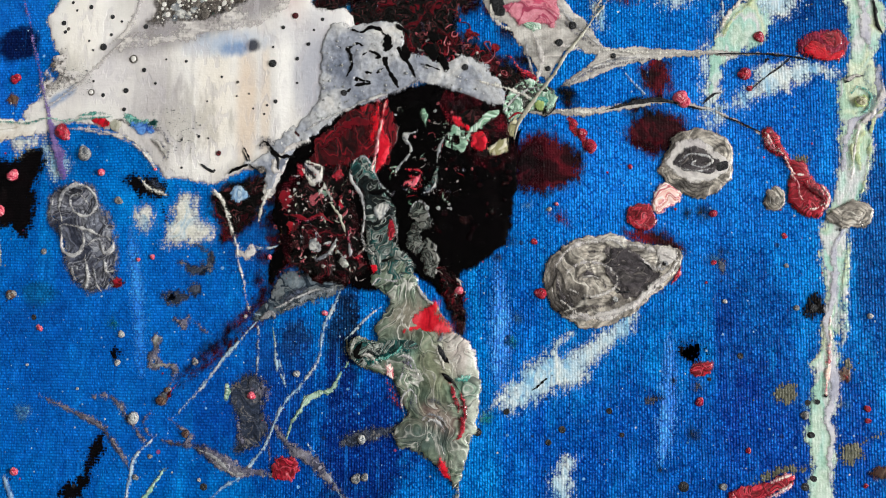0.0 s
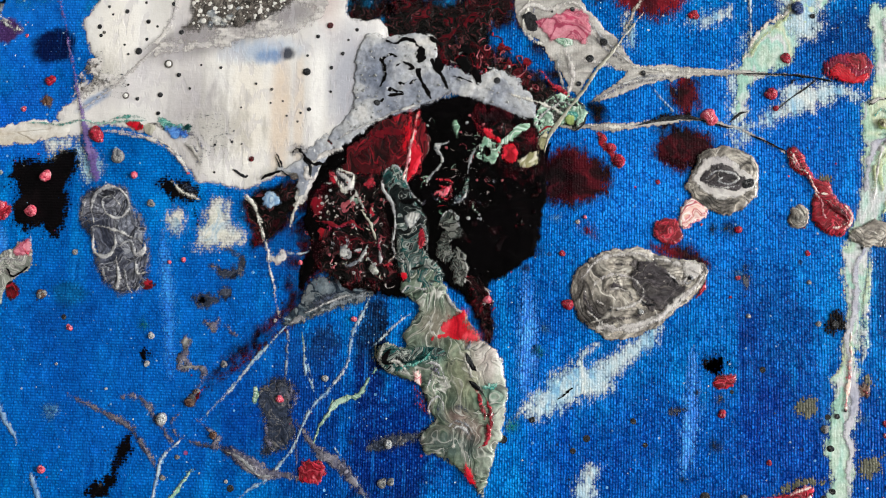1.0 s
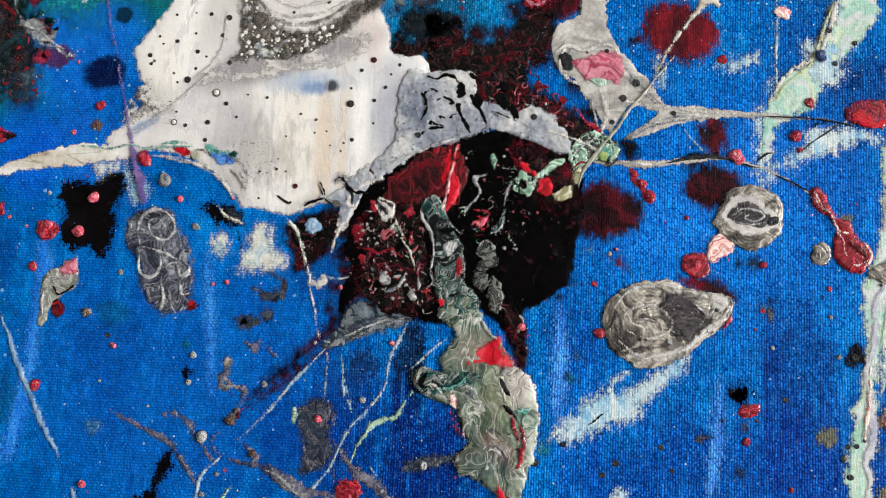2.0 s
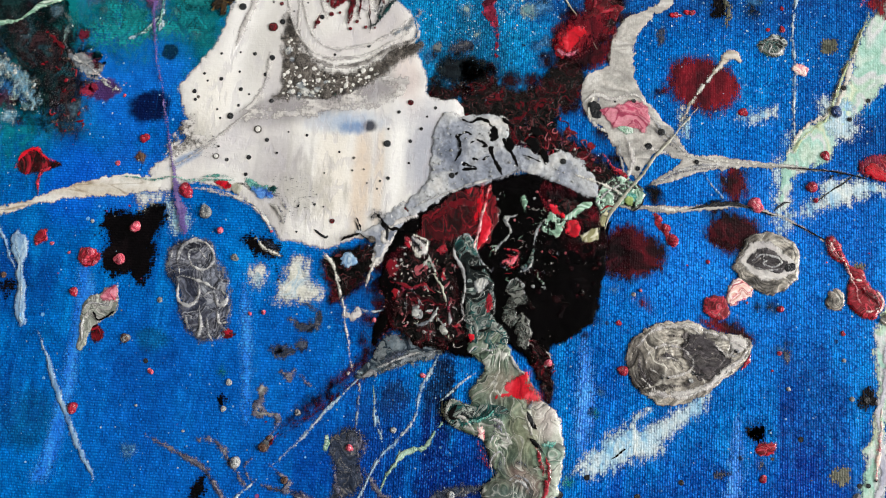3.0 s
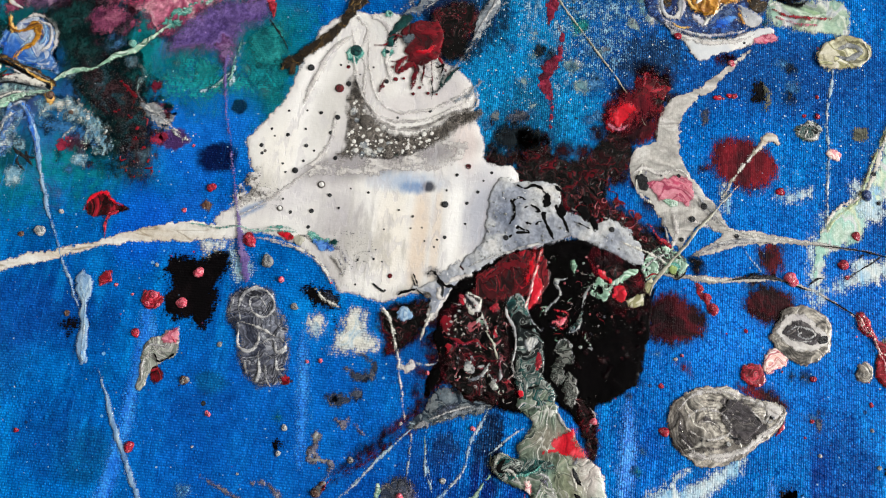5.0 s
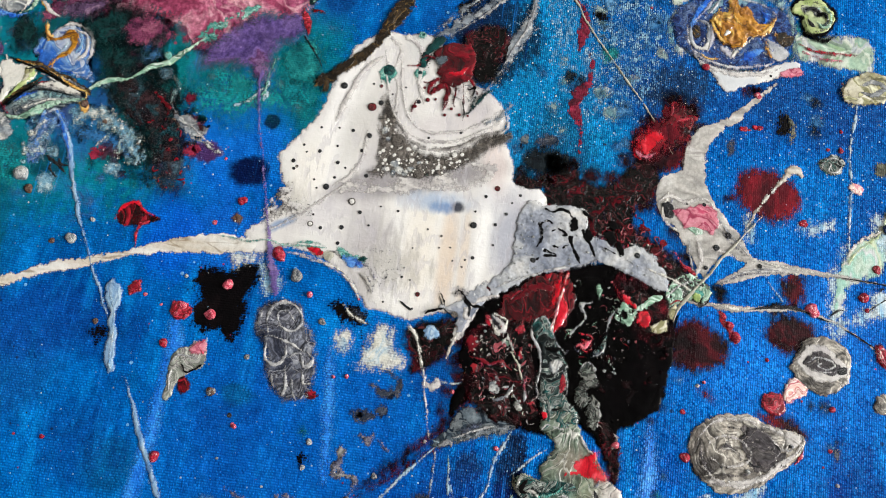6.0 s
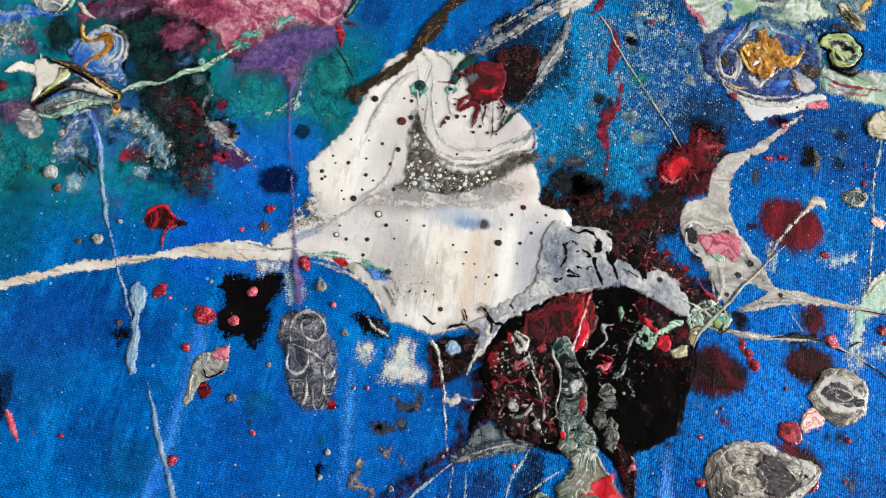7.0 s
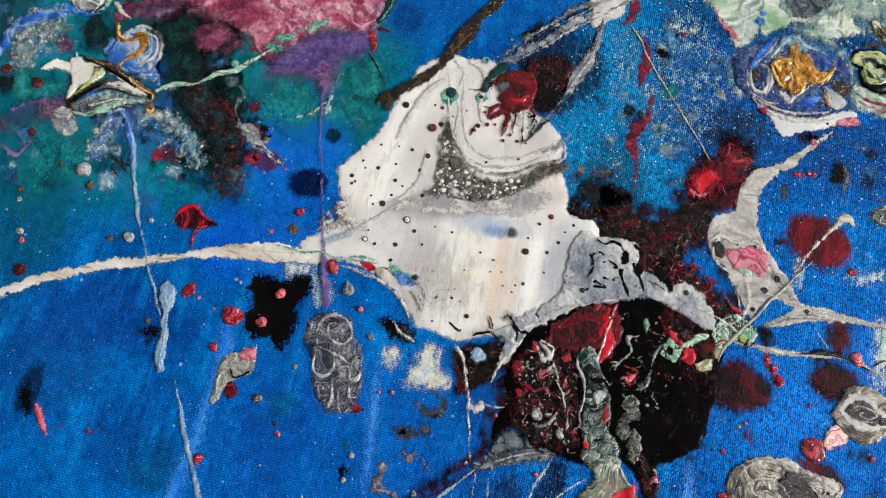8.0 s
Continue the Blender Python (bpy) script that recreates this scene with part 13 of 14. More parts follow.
strand("paint_line", LILACW, [(-0.44, 10.63, 0.041), (-0.24, 10.86, 0.055), (-0.08, 11.13, 0.069), (0.04, 11.42, 0.041)], lift=0.044, rag=0.012)
strand("paint_line", LILACW, [(-0.20, 10.74, 0.041), (-0.01, 10.97, 0.069), (0.18, 11.31, 0.041), (0.49, 11.51, 0.055), (0.70, 11.33, 0.055), (1.03, 11.28, 0.041), (1.32, 11.15, 0.055), (1.50, 11.01, 0.041)], lift=0.036, rag=0.015)
strand("paint_line", LILACW, [(-0.07, 10.56, 0.041), (0.03, 10.23, 0.082), (-0.06, 9.90, 0.054)], lift=0.036, rag=0.015)
pool("paint_pool", GOLD, [(-0.11, 10.64), (-0.02, 10.83), (0.19, 10.95), (0.34, 10.92), (0.35, 11.26), (0.52, 11.42), (0.60, 11.16), (0.83, 11.11), (1.08, 10.80), (1.32, 10.85), (1.49, 11.07), (1.43, 10.78), (1.24, 10.47), (0.88, 10.34), (0.74, 10.10), (0.42, 10.03), (0.21, 10.17), (0.08, 10.44)], thick=0.045, lift=0.03, rag=0.03, rag_size=0.12, h=0.016, ripple=1.0, ripple_size=0.18, label='shiny ochre and gold paint')
strand("paint_swirl", GOLD, [(0.12, 10.78, 0.110), (0.30, 10.61, 0.191), (0.25, 10.33, 0.136), (0.38, 10.11, 0.109)], lift=0.05, rag=0.02, thick=0.03)
strand("paint_swirl", GOLD, [(0.49, 11.19, 0.083), (0.52, 10.93, 0.165), (0.70, 10.72, 0.192), (0.98, 10.63, 0.164), (1.23, 10.68, 0.109)], lift=0.05, rag=0.02, thick=0.03)
strand("paint_swirl", OCHRE, [(-0.09, 10.68, 0.055), (0.06, 10.44, 0.095), (0.22, 10.20, 0.095), (0.36, 10.08, 0.054)], lift=0.062, rag=0.015)
strand("paint_swirl", OCHRE, [(0.46, 10.91, 0.041), (0.56, 10.75, 0.082), (0.70, 10.63, 0.068)], lift=0.07, rag=0.01)
strand("paint_swirl", OCHRE, [(0.95, 10.38, 0.041), (1.17, 10.49, 0.082), (1.36, 10.71, 0.082), (1.47, 11.00, 0.041)], lift=0.062, rag=0.015)
# white highlight on the gold, modelled as a strand of bright paint
strand("paint_swirl", BRIGHT, [(0.28, 10.30, 0.041), (0.38, 10.43, 0.123), (0.47, 10.57, 0.055)], lift=0.075, rag=0.01)
pool("paint_smear", LILACW, [(0.20, 10.05), (0.34, 10.02), (0.54, 9.85), (0.45, 9.74), (0.30, 9.86)], lift=0.036, thick=0.012, rag=0.02, h=0.015)
strand("paint_swirl", DRIPW, [(0.47, 9.75, 0.054), (0.61, 9.98, 0.081), (0.78, 10.17, 0.068), (0.93, 10.35, 0.041)], lift=0.044, rag=0.015)
strand("paint_swirl", VEILB, [(0.69, 9.73, 0.108), (0.95, 9.91, 0.244), (1.20, 10.11, 0.163)], lift=0.024, rag=0.04, thick=0.012)
pool("paint_smear", GREYW, [(1.28, 10.39), (1.47, 10.37), (1.73, 10.22), (1.80, 10.00), (1.54, 9.85), (1.34, 10.05)], lift=0.026, thick=0.015, rag=0.05, h=0.018)
pool("paint_smear", BROWN, [(1.51, 10.54), (1.72, 10.63), (1.89, 10.52), (1.78, 10.29), (1.58, 10.34)], lift=0.03, thick=0.012, rag=0.06, h=0.018)
strand("paint_swirl", OCHRE, [(1.26, 10.33, 0.041), (1.33, 10.10, 0.081), (1.43, 9.89, 0.095)], lift=0.044, rag=0.015)
strand("paint_swirl", OCHRE, [(-0.21, 9.78, 0.041), (-0.03, 9.67, 0.054), (0.23, 9.73, 0.041)], lift=0.036, rag=0.015)
pool("paint_pool", TONGUE, [(-0.42, 9.74), (-0.02, 9.53), (0.53, 9.47), (1.26, 9.59), (1.64, 9.83), (1.99, 9.98), (2.10, 9.78), (1.87, 9.57), (1.48, 9.39), (1.03, 9.20), (0.58, 8.94), (0.34, 9.00), (0.17, 9.27), (-0.17, 9.44)], thick=0.022, lift=0.012, rag=0.02, h=0.02, label='white tongue of paint')
strand("paint_line", LILACW, [(-0.37, 9.78, 0.054), (0.00, 9.61, 0.081), (0.55, 9.54, 0.081), (1.24, 9.67, 0.081), (1.54, 9.88, 0.054)], lift=0.034, rag=0.008)
strand("paint_line", TWIG, [(-0.39, 9.73, 0.041), (0.04, 9.52, 0.040), (0.61, 9.47, 0.040), (1.27, 9.59, 0.040), (1.65, 9.85, 0.041), (1.96, 10.00, 0.027)], lift=0.04, rag=0.008)
strand("paint_line", GREYL, [(-0.21, 9.58, 0.054), (0.20, 9.40, 0.108), (0.74, 9.38, 0.108), (1.34, 9.49, 0.081), (1.72, 9.74, 0.041)], lift=0.032, rag=0.02)
drops(ROSEDROP, [(-0.08, 9.47, 0.101)], height=0.2, lift=0.03)
pool("paint_smear", PINKM, [(1.65, 9.58), (1.83, 9.71), (2.09, 9.78), (2.16, 9.60), (1.88, 9.45), (1.69, 9.46)], lift=0.034, thick=0.012, rag=0.04, h=0.016)
drops(INK, [(1.43, 9.46, 0.035)], height=0.2, lift=0.03)
pool("paint_stain", MAROON, [(0.82, 9.00), (1.03, 9.16), (1.26, 9.12), (1.23, 8.91), (0.92, 8.82)], thick=0.006, rag=0.04, h=0.02, ripple=0.0, edge=0.02)
pool("paint_pool", BLACK, [(1.81, 11.20), (1.87, 11.39), (2.08, 11.59), (2.39, 11.64), (2.74, 11.50), (2.94, 11.21), (2.89, 10.86), (2.55, 10.58), (2.19, 10.57), (2.03, 10.77), (2.00, 11.01), (1.86, 11.09)], thick=0.02, lift=0.014, rag=0.008, h=0.016)
pool("paint_pool", LIMEG, [(1.86, 11.22), (1.93, 11.37), (2.11, 11.52), (2.38, 11.58), (2.69, 11.44), (2.86, 11.17), (2.80, 10.90), (2.53, 10.67), (2.24, 10.65), (2.09, 10.80), (2.07, 11.04), (1.92, 11.13)], thick=0.03, lift=0.03, rag=0.008, h=0.016, label='lime green ringed paint')
strand("paint_line", OLIVE, [(2.03, 11.32, 0.041), (2.20, 11.46, 0.055), (2.44, 11.48, 0.055), (2.67, 11.33, 0.055), (2.77, 11.12, 0.069), (2.68, 10.89, 0.068), (2.45, 10.74, 0.055), (2.23, 10.77, 0.041)], lift=0.058, rag=0.008)
pool("paint_pool", YGREEN, [(2.06, 11.28), (2.20, 11.40), (2.45, 11.42), (2.64, 11.26), (2.67, 11.04), (2.53, 10.83), (2.34, 10.76), (2.19, 10.85), (2.23, 11.04), (2.11, 11.14)], lift=0.052, thick=0.015, rag=0.008, h=0.015)
pool("paint_pool", FLECKG, [(2.08, 11.25), (2.21, 11.37), (2.40, 11.37), (2.54, 11.24), (2.54, 11.12), (2.40, 11.11), (2.29, 11.21), (2.17, 11.16)], lift=0.066, thick=0.012, rag=0.01, h=0.014)
strand("paint_line", INK, [(2.12, 11.23, 0.041), (2.25, 11.30, 0.083), (2.41, 11.26, 0.096), (2.51, 11.15, 0.041)], lift=0.08, rag=0.01)
strand("paint_line", INK, [(2.20, 11.04, 0.027), (2.27, 10.90, 0.082), (2.37, 10.83, 0.041)], lift=0.074, rag=0.01)
strand("paint_line", GREENTEAL, [(2.54, 11.29, 0.041), (2.66, 11.10, 0.082), (2.57, 10.89, 0.082), (2.41, 10.81, 0.041)], lift=0.07, rag=0.01)
pool("paint_smear", LIME, [(2.18, 12.23), (2.30, 12.44), (2.52, 12.30), (2.66, 12.14), (2.87, 12.00), (2.82, 11.74), (2.60, 11.76), (2.35, 11.98)], thick=0.02, lift=0.012, rag=0.03, h=0.018)
strand("paint_line", BROWN, [(2.23, 12.25, 0.028), (2.38, 12.10, 0.056), (2.58, 11.88, 0.055), (2.68, 11.75, 0.028)], lift=0.036, rag=0.012)
strand("paint_line", BROWN, [(2.31, 12.32, 0.028), (2.48, 12.13, 0.056), (2.69, 11.90, 0.042), (2.76, 11.78, 0.028)], lift=0.036, rag=0.012)
strand("paint_line", BROWN, [(2.37, 12.39, 0.028), (2.57, 12.15, 0.042), (2.78, 11.92, 0.042)], lift=0.036, rag=0.012)
strand("paint_smear", BROWN, [(2.05, 11.61, 0.083), (2.26, 11.75, 0.166), (2.51, 11.74, 0.138)], lift=0.02, rag=0.05)
strand("paint_smear", OCHRE, [(2.74, 12.25, 0.084), (2.87, 12.44, 0.167), (2.99, 12.62, 0.140)], lift=0.02, rag=0.03)
pool("paint_smear", PALEG, [(0.74, 11.71), (0.95, 12.11), (1.29, 12.38), (1.61, 12.55), (1.78, 12.24), (2.07, 12.05), (1.78, 11.86), (1.27, 11.63), (0.95, 11.60)], thick=0.012, lift=0.026, rag=0.05, h=0.02)
blots(VEILB, [(-0.43, 11.77, 0.111), (-0.38, 12.00, 0.070)], lift=0.016)
strand("paint_smear", PINKM, [(-1.58, 11.90, 0.083), (-1.38, 11.57, 0.152), (-1.13, 11.36, 0.179), (-0.88, 11.15, 0.110)], lift=0.018, rag=0.04, thick=0.01)
drops(PEARL, [(1.57, 11.85, 0.055), (1.68, 11.69, 0.055), (1.53, 11.60, 0.041), (1.79, 11.47, 0.041), (1.91, 11.58, 0.041), (1.61, 11.22, 0.041), (1.74, 11.06, 0.034), (0.46, 11.46, 0.035)], height=0.25, lift=0.02)
pool("paint_fleck", SPLAT, [(-2.15, 11.13), (-2.05, 11.23), (-1.90, 11.21), (-1.94, 11.11), (-2.09, 11.05)], thick=0.015, rag=0.02, h=0.014)
drops(ROSEDROP, [(-2.19, 11.00, 0.069), (-1.46, 10.81, 0.041)], height=0.2)
blots(SPLAT, [(-1.13, 9.71, 0.081), (-1.67, 8.99, 0.107), (-2.45, 11.19, 0.097), (-0.73, 9.85, 0.122), (-2.29, 8.53, 0.093)])
specks(SPLAT, 260, 91, (-2.8, -0.4, 8.6, 11.6), "fine pale dusting of paint")
specks(SPLAT, 220, 92, (-4.7, -2.0, 7.4, 11.0), "fine pale dusting of paint")

curls([LILACW, VEILB, GREYW, NAVYW, OCHRE], [(-0.69, 10.69), (-0.33, 11.14), (0.19, 11.41), (0.75, 11.34), (1.46, 11.14), (1.80, 10.61), (1.56, 10.03), (0.91, 9.69), (0.11, 9.64), (-0.47, 9.91)], 46, 86, length=0.26, width=0.028, lift=0.03, label="thin swirl of pale and blue paint")
pool("paint_cloud", DUST, [(-2.63, 11.28), (-2.06, 11.68), (-1.43, 11.07), (-1.06, 10.53), (-1.00, 9.65), (-1.32, 8.63), (-2.08, 8.25), (-2.45, 9.49)], thick=0.006, rag=0.35, rag_size=0.1, edge=0.02, ripple=0.0, h=0.025, holes=0.3)
pool("paint_cloud", DUST, [(-3.84, 10.56), (-3.22, 11.00), (-2.59, 10.51), (-2.35, 8.78), (-2.75, 7.83), (-3.40, 8.56)], thick=0.006, rag=0.35, rag_size=0.1, edge=0.02, ripple=0.0, h=0.025, holes=0.38)
pool("paint_smear", DKRED, [(-4.08, 2.98), (-4.06, 3.34), (-3.74, 3.71), (-3.34, 3.99), (-2.90, 4.05), (-2.77, 3.75), (-2.84, 3.23), (-3.32, 3.08), (-3.73, 2.90)], thick=0.012, lift=0.05, rag=0.08, rag_size=0.2, h=0.02)
strand("paint_smear", CRIMSON, [(-3.92, 3.26, 0.100), (-3.65, 3.55, 0.201), (-3.30, 3.75, 0.176), (-2.98, 3.71, 0.100)], lift=0.066, rag=0.05, thick=0.01)
strand("paint_smear", REDSOFT, [(-2.88, 4.12, 0.076), (-2.92, 3.72, 0.151), (-2.98, 3.33, 0.100)], lift=0.07, rag=0.03, thick=0.01)
curls([CURLP, CURLW, HAZEP, CURLR], [(-2.40, 5.21), (-1.77, 5.54), (-0.73, 4.95), (-0.51, 4.21), (-1.06, 4.04), (-1.79, 4.74)], 44, 87, length=0.2, width=0.025, lift=0.03, label="fine pale curl of paint")

# bands of the large pebble, swirls of the red drop and lumps in the black paint
pool("paint_pool", PEBBLED, [(1.21, 1.09), (1.33, 1.32), (1.55, 1.41), (1.85, 1.27), (2.07, 1.07), (2.01, 0.81), (1.77, 0.60), (1.43, 0.73)], lift=0.085, thick=0.012, rag=0.09, rag_size=0.12, h=0.016)
strand("paint_line", GREYL, [(0.39, 1.07, 0.031), (0.60, 1.36, 0.061), (1.00, 1.52, 0.071), (1.45, 1.51, 0.061), (1.93, 1.40, 0.060), (2.29, 1.28, 0.060), (2.53, 1.15, 0.030)], lift=0.09, rag=0.015, thick=0.012)
strand("paint_line", GREYL, [(0.49, 0.46, 0.030), (0.83, 0.20, 0.071), (1.32, 0.15, 0.080), (1.81, 0.47, 0.070), (2.19, 0.85, 0.060), (2.47, 1.00, 0.030)], lift=0.09, rag=0.015, thick=0.012)
strand("paint_line", GREYL, [(0.56, 0.77, 0.020), (0.62, 0.99, 0.041), (0.88, 1.14, 0.041), (1.23, 1.09, 0.040), (1.45, 0.89, 0.040), (1.37, 0.64, 0.040), (0.97, 0.53, 0.040), (0.65, 0.64, 0.020)], lift=0.098, rag=0.01, thick=0.01)
strand("paint_line", PEBBLED, [(0.42, 0.88, 0.031), (0.44, 0.66, 0.061), (0.61, 0.42, 0.051), (0.93, 0.26, 0.030)], lift=0.094, rag=0.015, thick=0.008)
strand("paint_line", GREYL, [(0.85, 0.86, 0.020), (1.03, 0.90, 0.040), (1.17, 0.84, 0.020)], lift=0.098, rag=0.01, thick=0.008)
strand("paint_line", GLINE, [(2.23, 1.19, 0.020), (2.33, 1.12, 0.040), (2.25, 1.02, 0.030), (2.17, 1.07, 0.020)], lift=0.1, rag=0.008, thick=0.008)
strand("paint_line", PINKW, [(4.06, 3.44, 0.020), (4.14, 3.27, 0.049), (4.22, 3.15, 0.030)], lift=0.08, rag=0.012, thick=0.012)
strand("paint_line", PINKW, [(4.47, 2.72, 0.020), (4.58, 2.52, 0.039), (4.62, 2.31, 0.029), (4.79, 2.07, 0.039), (5.00, 2.16, 0.019)], lift=0.085, rag=0.012, thick=0.012)
strand("paint_line", CRIMSON, [(4.56, 2.66, 0.029), (4.74, 2.48, 0.078), (4.91, 2.36, 0.078), (5.01, 2.22, 0.039)], lift=0.08, rag=0.015, thick=0.012)
strand("paint_line", CRIMSON, [(4.16, 3.36, 0.030), (4.26, 3.13, 0.069), (4.37, 2.95, 0.049)], lift=0.076, rag=0.012, thick=0.012)
strand("paint_stain", PALE, [(5.44, 1.76, 0.077), (5.39, 1.22, 0.115), (5.33, 0.62, 0.115), (5.28, -0.08, 0.114), (5.21, -0.57, 0.076)], thick=0.01, lift=0.012, rag=0.03)
curls([MAROON, HAZER, BLACKRED], [(-1.03, 3.65), (-0.36, 3.33), (-0.53, 2.01), (-1.24, 1.47), (-1.87, 1.66), (-2.11, 2.40), (-1.81, 3.10)], 36, 88, length=0.22, width=0.04, lift=0.03, label="faint dark red lump of paint")
pool("paint_cloud", HAZEM, [(-13.69, 8.49), (-13.41, 8.82), (-12.93, 8.77), (-12.69, 8.39), (-13.11, 8.08), (-13.50, 8.15)], thick=0.006, rag=0.12, rag_size=0.3, edge=0.02, ripple=0.0, h=0.025, lift=0.06)
pool("paint_cloud", HAZEP, [(-15.42, 8.76), (-14.83, 9.14), (-14.13, 9.16), (-14.16, 8.75), (-14.85, 8.51)], thick=0.006, rag=0.12, rag_size=0.3, edge=0.02, ripple=0.0, h=0.025, lift=0.05)
# grey specks stand in for gloss highlights on the black pool
specks(FLECKG, 60, 94, (-2.0, -0.5, 1.7, 3.5), "fine grey glints on the black paint, set as specks", 0.03)

strand("paint_line", PEBBLED, [(0.75, 0.81, 0.030), (0.93, 0.94, 0.051), (1.19, 0.86, 0.060), (1.25, 0.72, 0.030)], lift=0.098, rag=0.02, thick=0.008)
strand("paint_line", PEBBLED, [(0.92, 1.33, 0.030), (1.23, 1.32, 0.051), (1.39, 1.16, 0.030)], lift=0.098, rag=0.02, thick=0.008)
strand("paint_line", PEBBLED, [(0.93, 0.35, 0.030), (1.29, 0.38, 0.050), (1.63, 0.55, 0.030)], lift=0.098, rag=0.02, thick=0.008)
strand("paint_line", INK, [(1.41, 0.71, 0.020), (1.55, 0.61, 0.040), (1.69, 0.63, 0.020)], lift=0.1, rag=0.02, thick=0.006)
strand("paint_line", INK, [(1.85, 1.19, 0.020), (2.01, 1.07, 0.040), (2.09, 0.97, 0.020)], lift=0.1, rag=0.02, thick=0.006)

# the bright red splash by the taupe neck and the rim of the mint sheet
pool("paint_splash", STAINRED, [(-1.57, 7.44), (-1.39, 7.84), (-1.11, 8.02), (-0.86, 8.37), (-0.65, 8.54), (-0.40, 8.35), (-0.50, 7.90), (-0.31, 7.63), (-0.67, 7.45), (-0.97, 7.14), (-1.25, 6.97), (-1.47, 7.11)], lift=0.03, thick=0.015, rag=0.06, rag_size=0.15, h=0.02)
pool("paint_splash", REDSOFT, [(-1.44, 7.39), (-1.24, 7.72), (-0.95, 7.69), (-0.98, 7.40), (-1.23, 7.12), (-1.40, 7.16)], lift=0.05, thick=0.02, rag=0.04, h=0.018)
strand("paint_splash", CRIMSON, [(-1.03, 7.79, 0.073), (-0.77, 8.04, 0.170), (-0.59, 8.23, 0.146), (-0.52, 8.40, 0.061)], lift=0.05, rag=0.04, thick=0.012)
strand("paint_splash", PINKM, [(-1.50, 7.16, 0.036), (-1.28, 7.04, 0.085), (-1.02, 7.19, 0.036)], lift=0.06, rag=0.03, thick=0.01)
strand("paint_rim", YGREEN, [(4.89, 8.36, 0.047), (4.66, 7.71, 0.070), (4.40, 7.06, 0.070), (4.21, 6.48, 0.070), (4.01, 5.97, 0.070), (3.57, 5.57, 0.058), (3.39, 5.25, 0.046)], lift=0.022, rag=0.02, thick=0.012)
strand("paint_rim", BROWN, [(4.80, 8.13, 0.024), (4.59, 7.53, 0.035), (4.33, 6.93, 0.035), (4.12, 6.31, 0.035), (3.87, 5.88, 0.023)], lift=0.036, rag=0.012, thick=0.008)
strand("paint_smear", PINK, [(4.94, 9.07, 0.048), (4.82, 8.75, 0.095), (4.70, 8.45, 0.047)], lift=0.03, rag=0.03, thick=0.01)

# teal washes, the dark column, the pale stem and the lace arms under the bird shape
pool("paint_cloud", HAZES, [(-12.02, 7.27), (-11.62, 7.57), (-11.29, 7.87), (-10.32, 7.55), (-9.75, 8.34), (-9.31, 8.80), (-8.83, 7.57), (-8.88, 6.91), (-9.83, 6.90), (-10.67, 6.50), (-11.52, 6.65)], thick=0.006, rag=0.2, rag_size=0.4, edge=0.02, ripple=0.0, h=0.025, lift=0.004)
pool("paint_cloud", HAZES, [(-16.88, 5.53), (-16.03, 5.43), (-15.38, 5.49), (-15.05, 4.86), (-15.45, 4.22), (-16.34, 3.90)], thick=0.006, rag=0.2, rag_size=0.4, edge=0.02, ripple=0.0, h=0.025, lift=0.004)
pool("paint_cloud", HAZEK, [(-13.63, 7.38), (-12.85, 7.32), (-12.06, 6.90), (-11.72, 6.11), (-11.54, 4.96), (-11.94, 4.70), (-12.36, 5.27), (-12.73, 6.11), (-13.31, 6.28)], thick=0.006, rag=0.2, rag_size=0.4, edge=0.02, ripple=0.0, h=0.025, lift=0.012)
pool("paint_cloud", HAZEG, [(-14.62, 8.67), (-14.20, 9.14), (-13.46, 9.02), (-12.81, 8.67), (-12.80, 8.14), (-13.46, 8.26), (-13.93, 7.95), (-14.43, 8.15)], thick=0.006, rag=0.2, rag_size=0.4, edge=0.02, ripple=0.0, h=0.025, lift=0.05)
pool("paint_cloud", HAZEM, [(-15.63, 8.31), (-15.59, 8.88), (-14.86, 9.24), (-13.75, 9.32), (-14.06, 8.90), (-15.04, 8.66)], thick=0.006, rag=0.2, rag_size=0.4, edge=0.02, ripple=0.0, h=0.025, lift=0.03)
pool("paint_smear", PEARL, [(-11.97, 6.40), (-11.86, 6.51), (-11.65, 6.52), (-11.43, 6.31), (-11.22, 6.34), (-11.30, 6.11), (-11.51, 6.10), (-11.73, 6.25)], thick=0.015, lift=0.016, rag=0.03, h=0.018)
strand("paint_thread", SMEARG, [(-12.27, 6.86, 0.039), (-12.06, 6.55, 0.105), (-11.87, 6.33, 0.131), (-11.57, 6.06, 0.091), (-11.23, 5.96, 0.065), (-10.99, 5.78, 0.078), (-10.69, 5.76, 0.039)], lift=0.014, rag=0.03, thick=0.012)
strand("paint_thread", PALETEAL, [(-12.27, 7.44, 0.026), (-12.13, 7.23, 0.066), (-12.22, 6.98, 0.053), (-12.23, 6.78, 0.039)], lift=0.014, rag=0.02)
strand("paint_thread", GREYL, [(-11.63, 6.30, 0.039), (-11.38, 6.11, 0.052), (-11.03, 5.91, 0.039)], lift=0.034, rag=0.01)
pool("paint_fleck", MAROON, [(-11.49, 6.33), (-11.37, 6.38), (-11.29, 6.28), (-11.40, 6.20)], lift=0.034, thick=0.008, rag=0.02, h=0.015)
blots(RASP, [(-13.62, 5.39, 0.181), (-11.54, 5.71, 0.168), (-11.40, 5.77, 0.130), (-11.81, 6.95, 0.158)], lift=0.01)
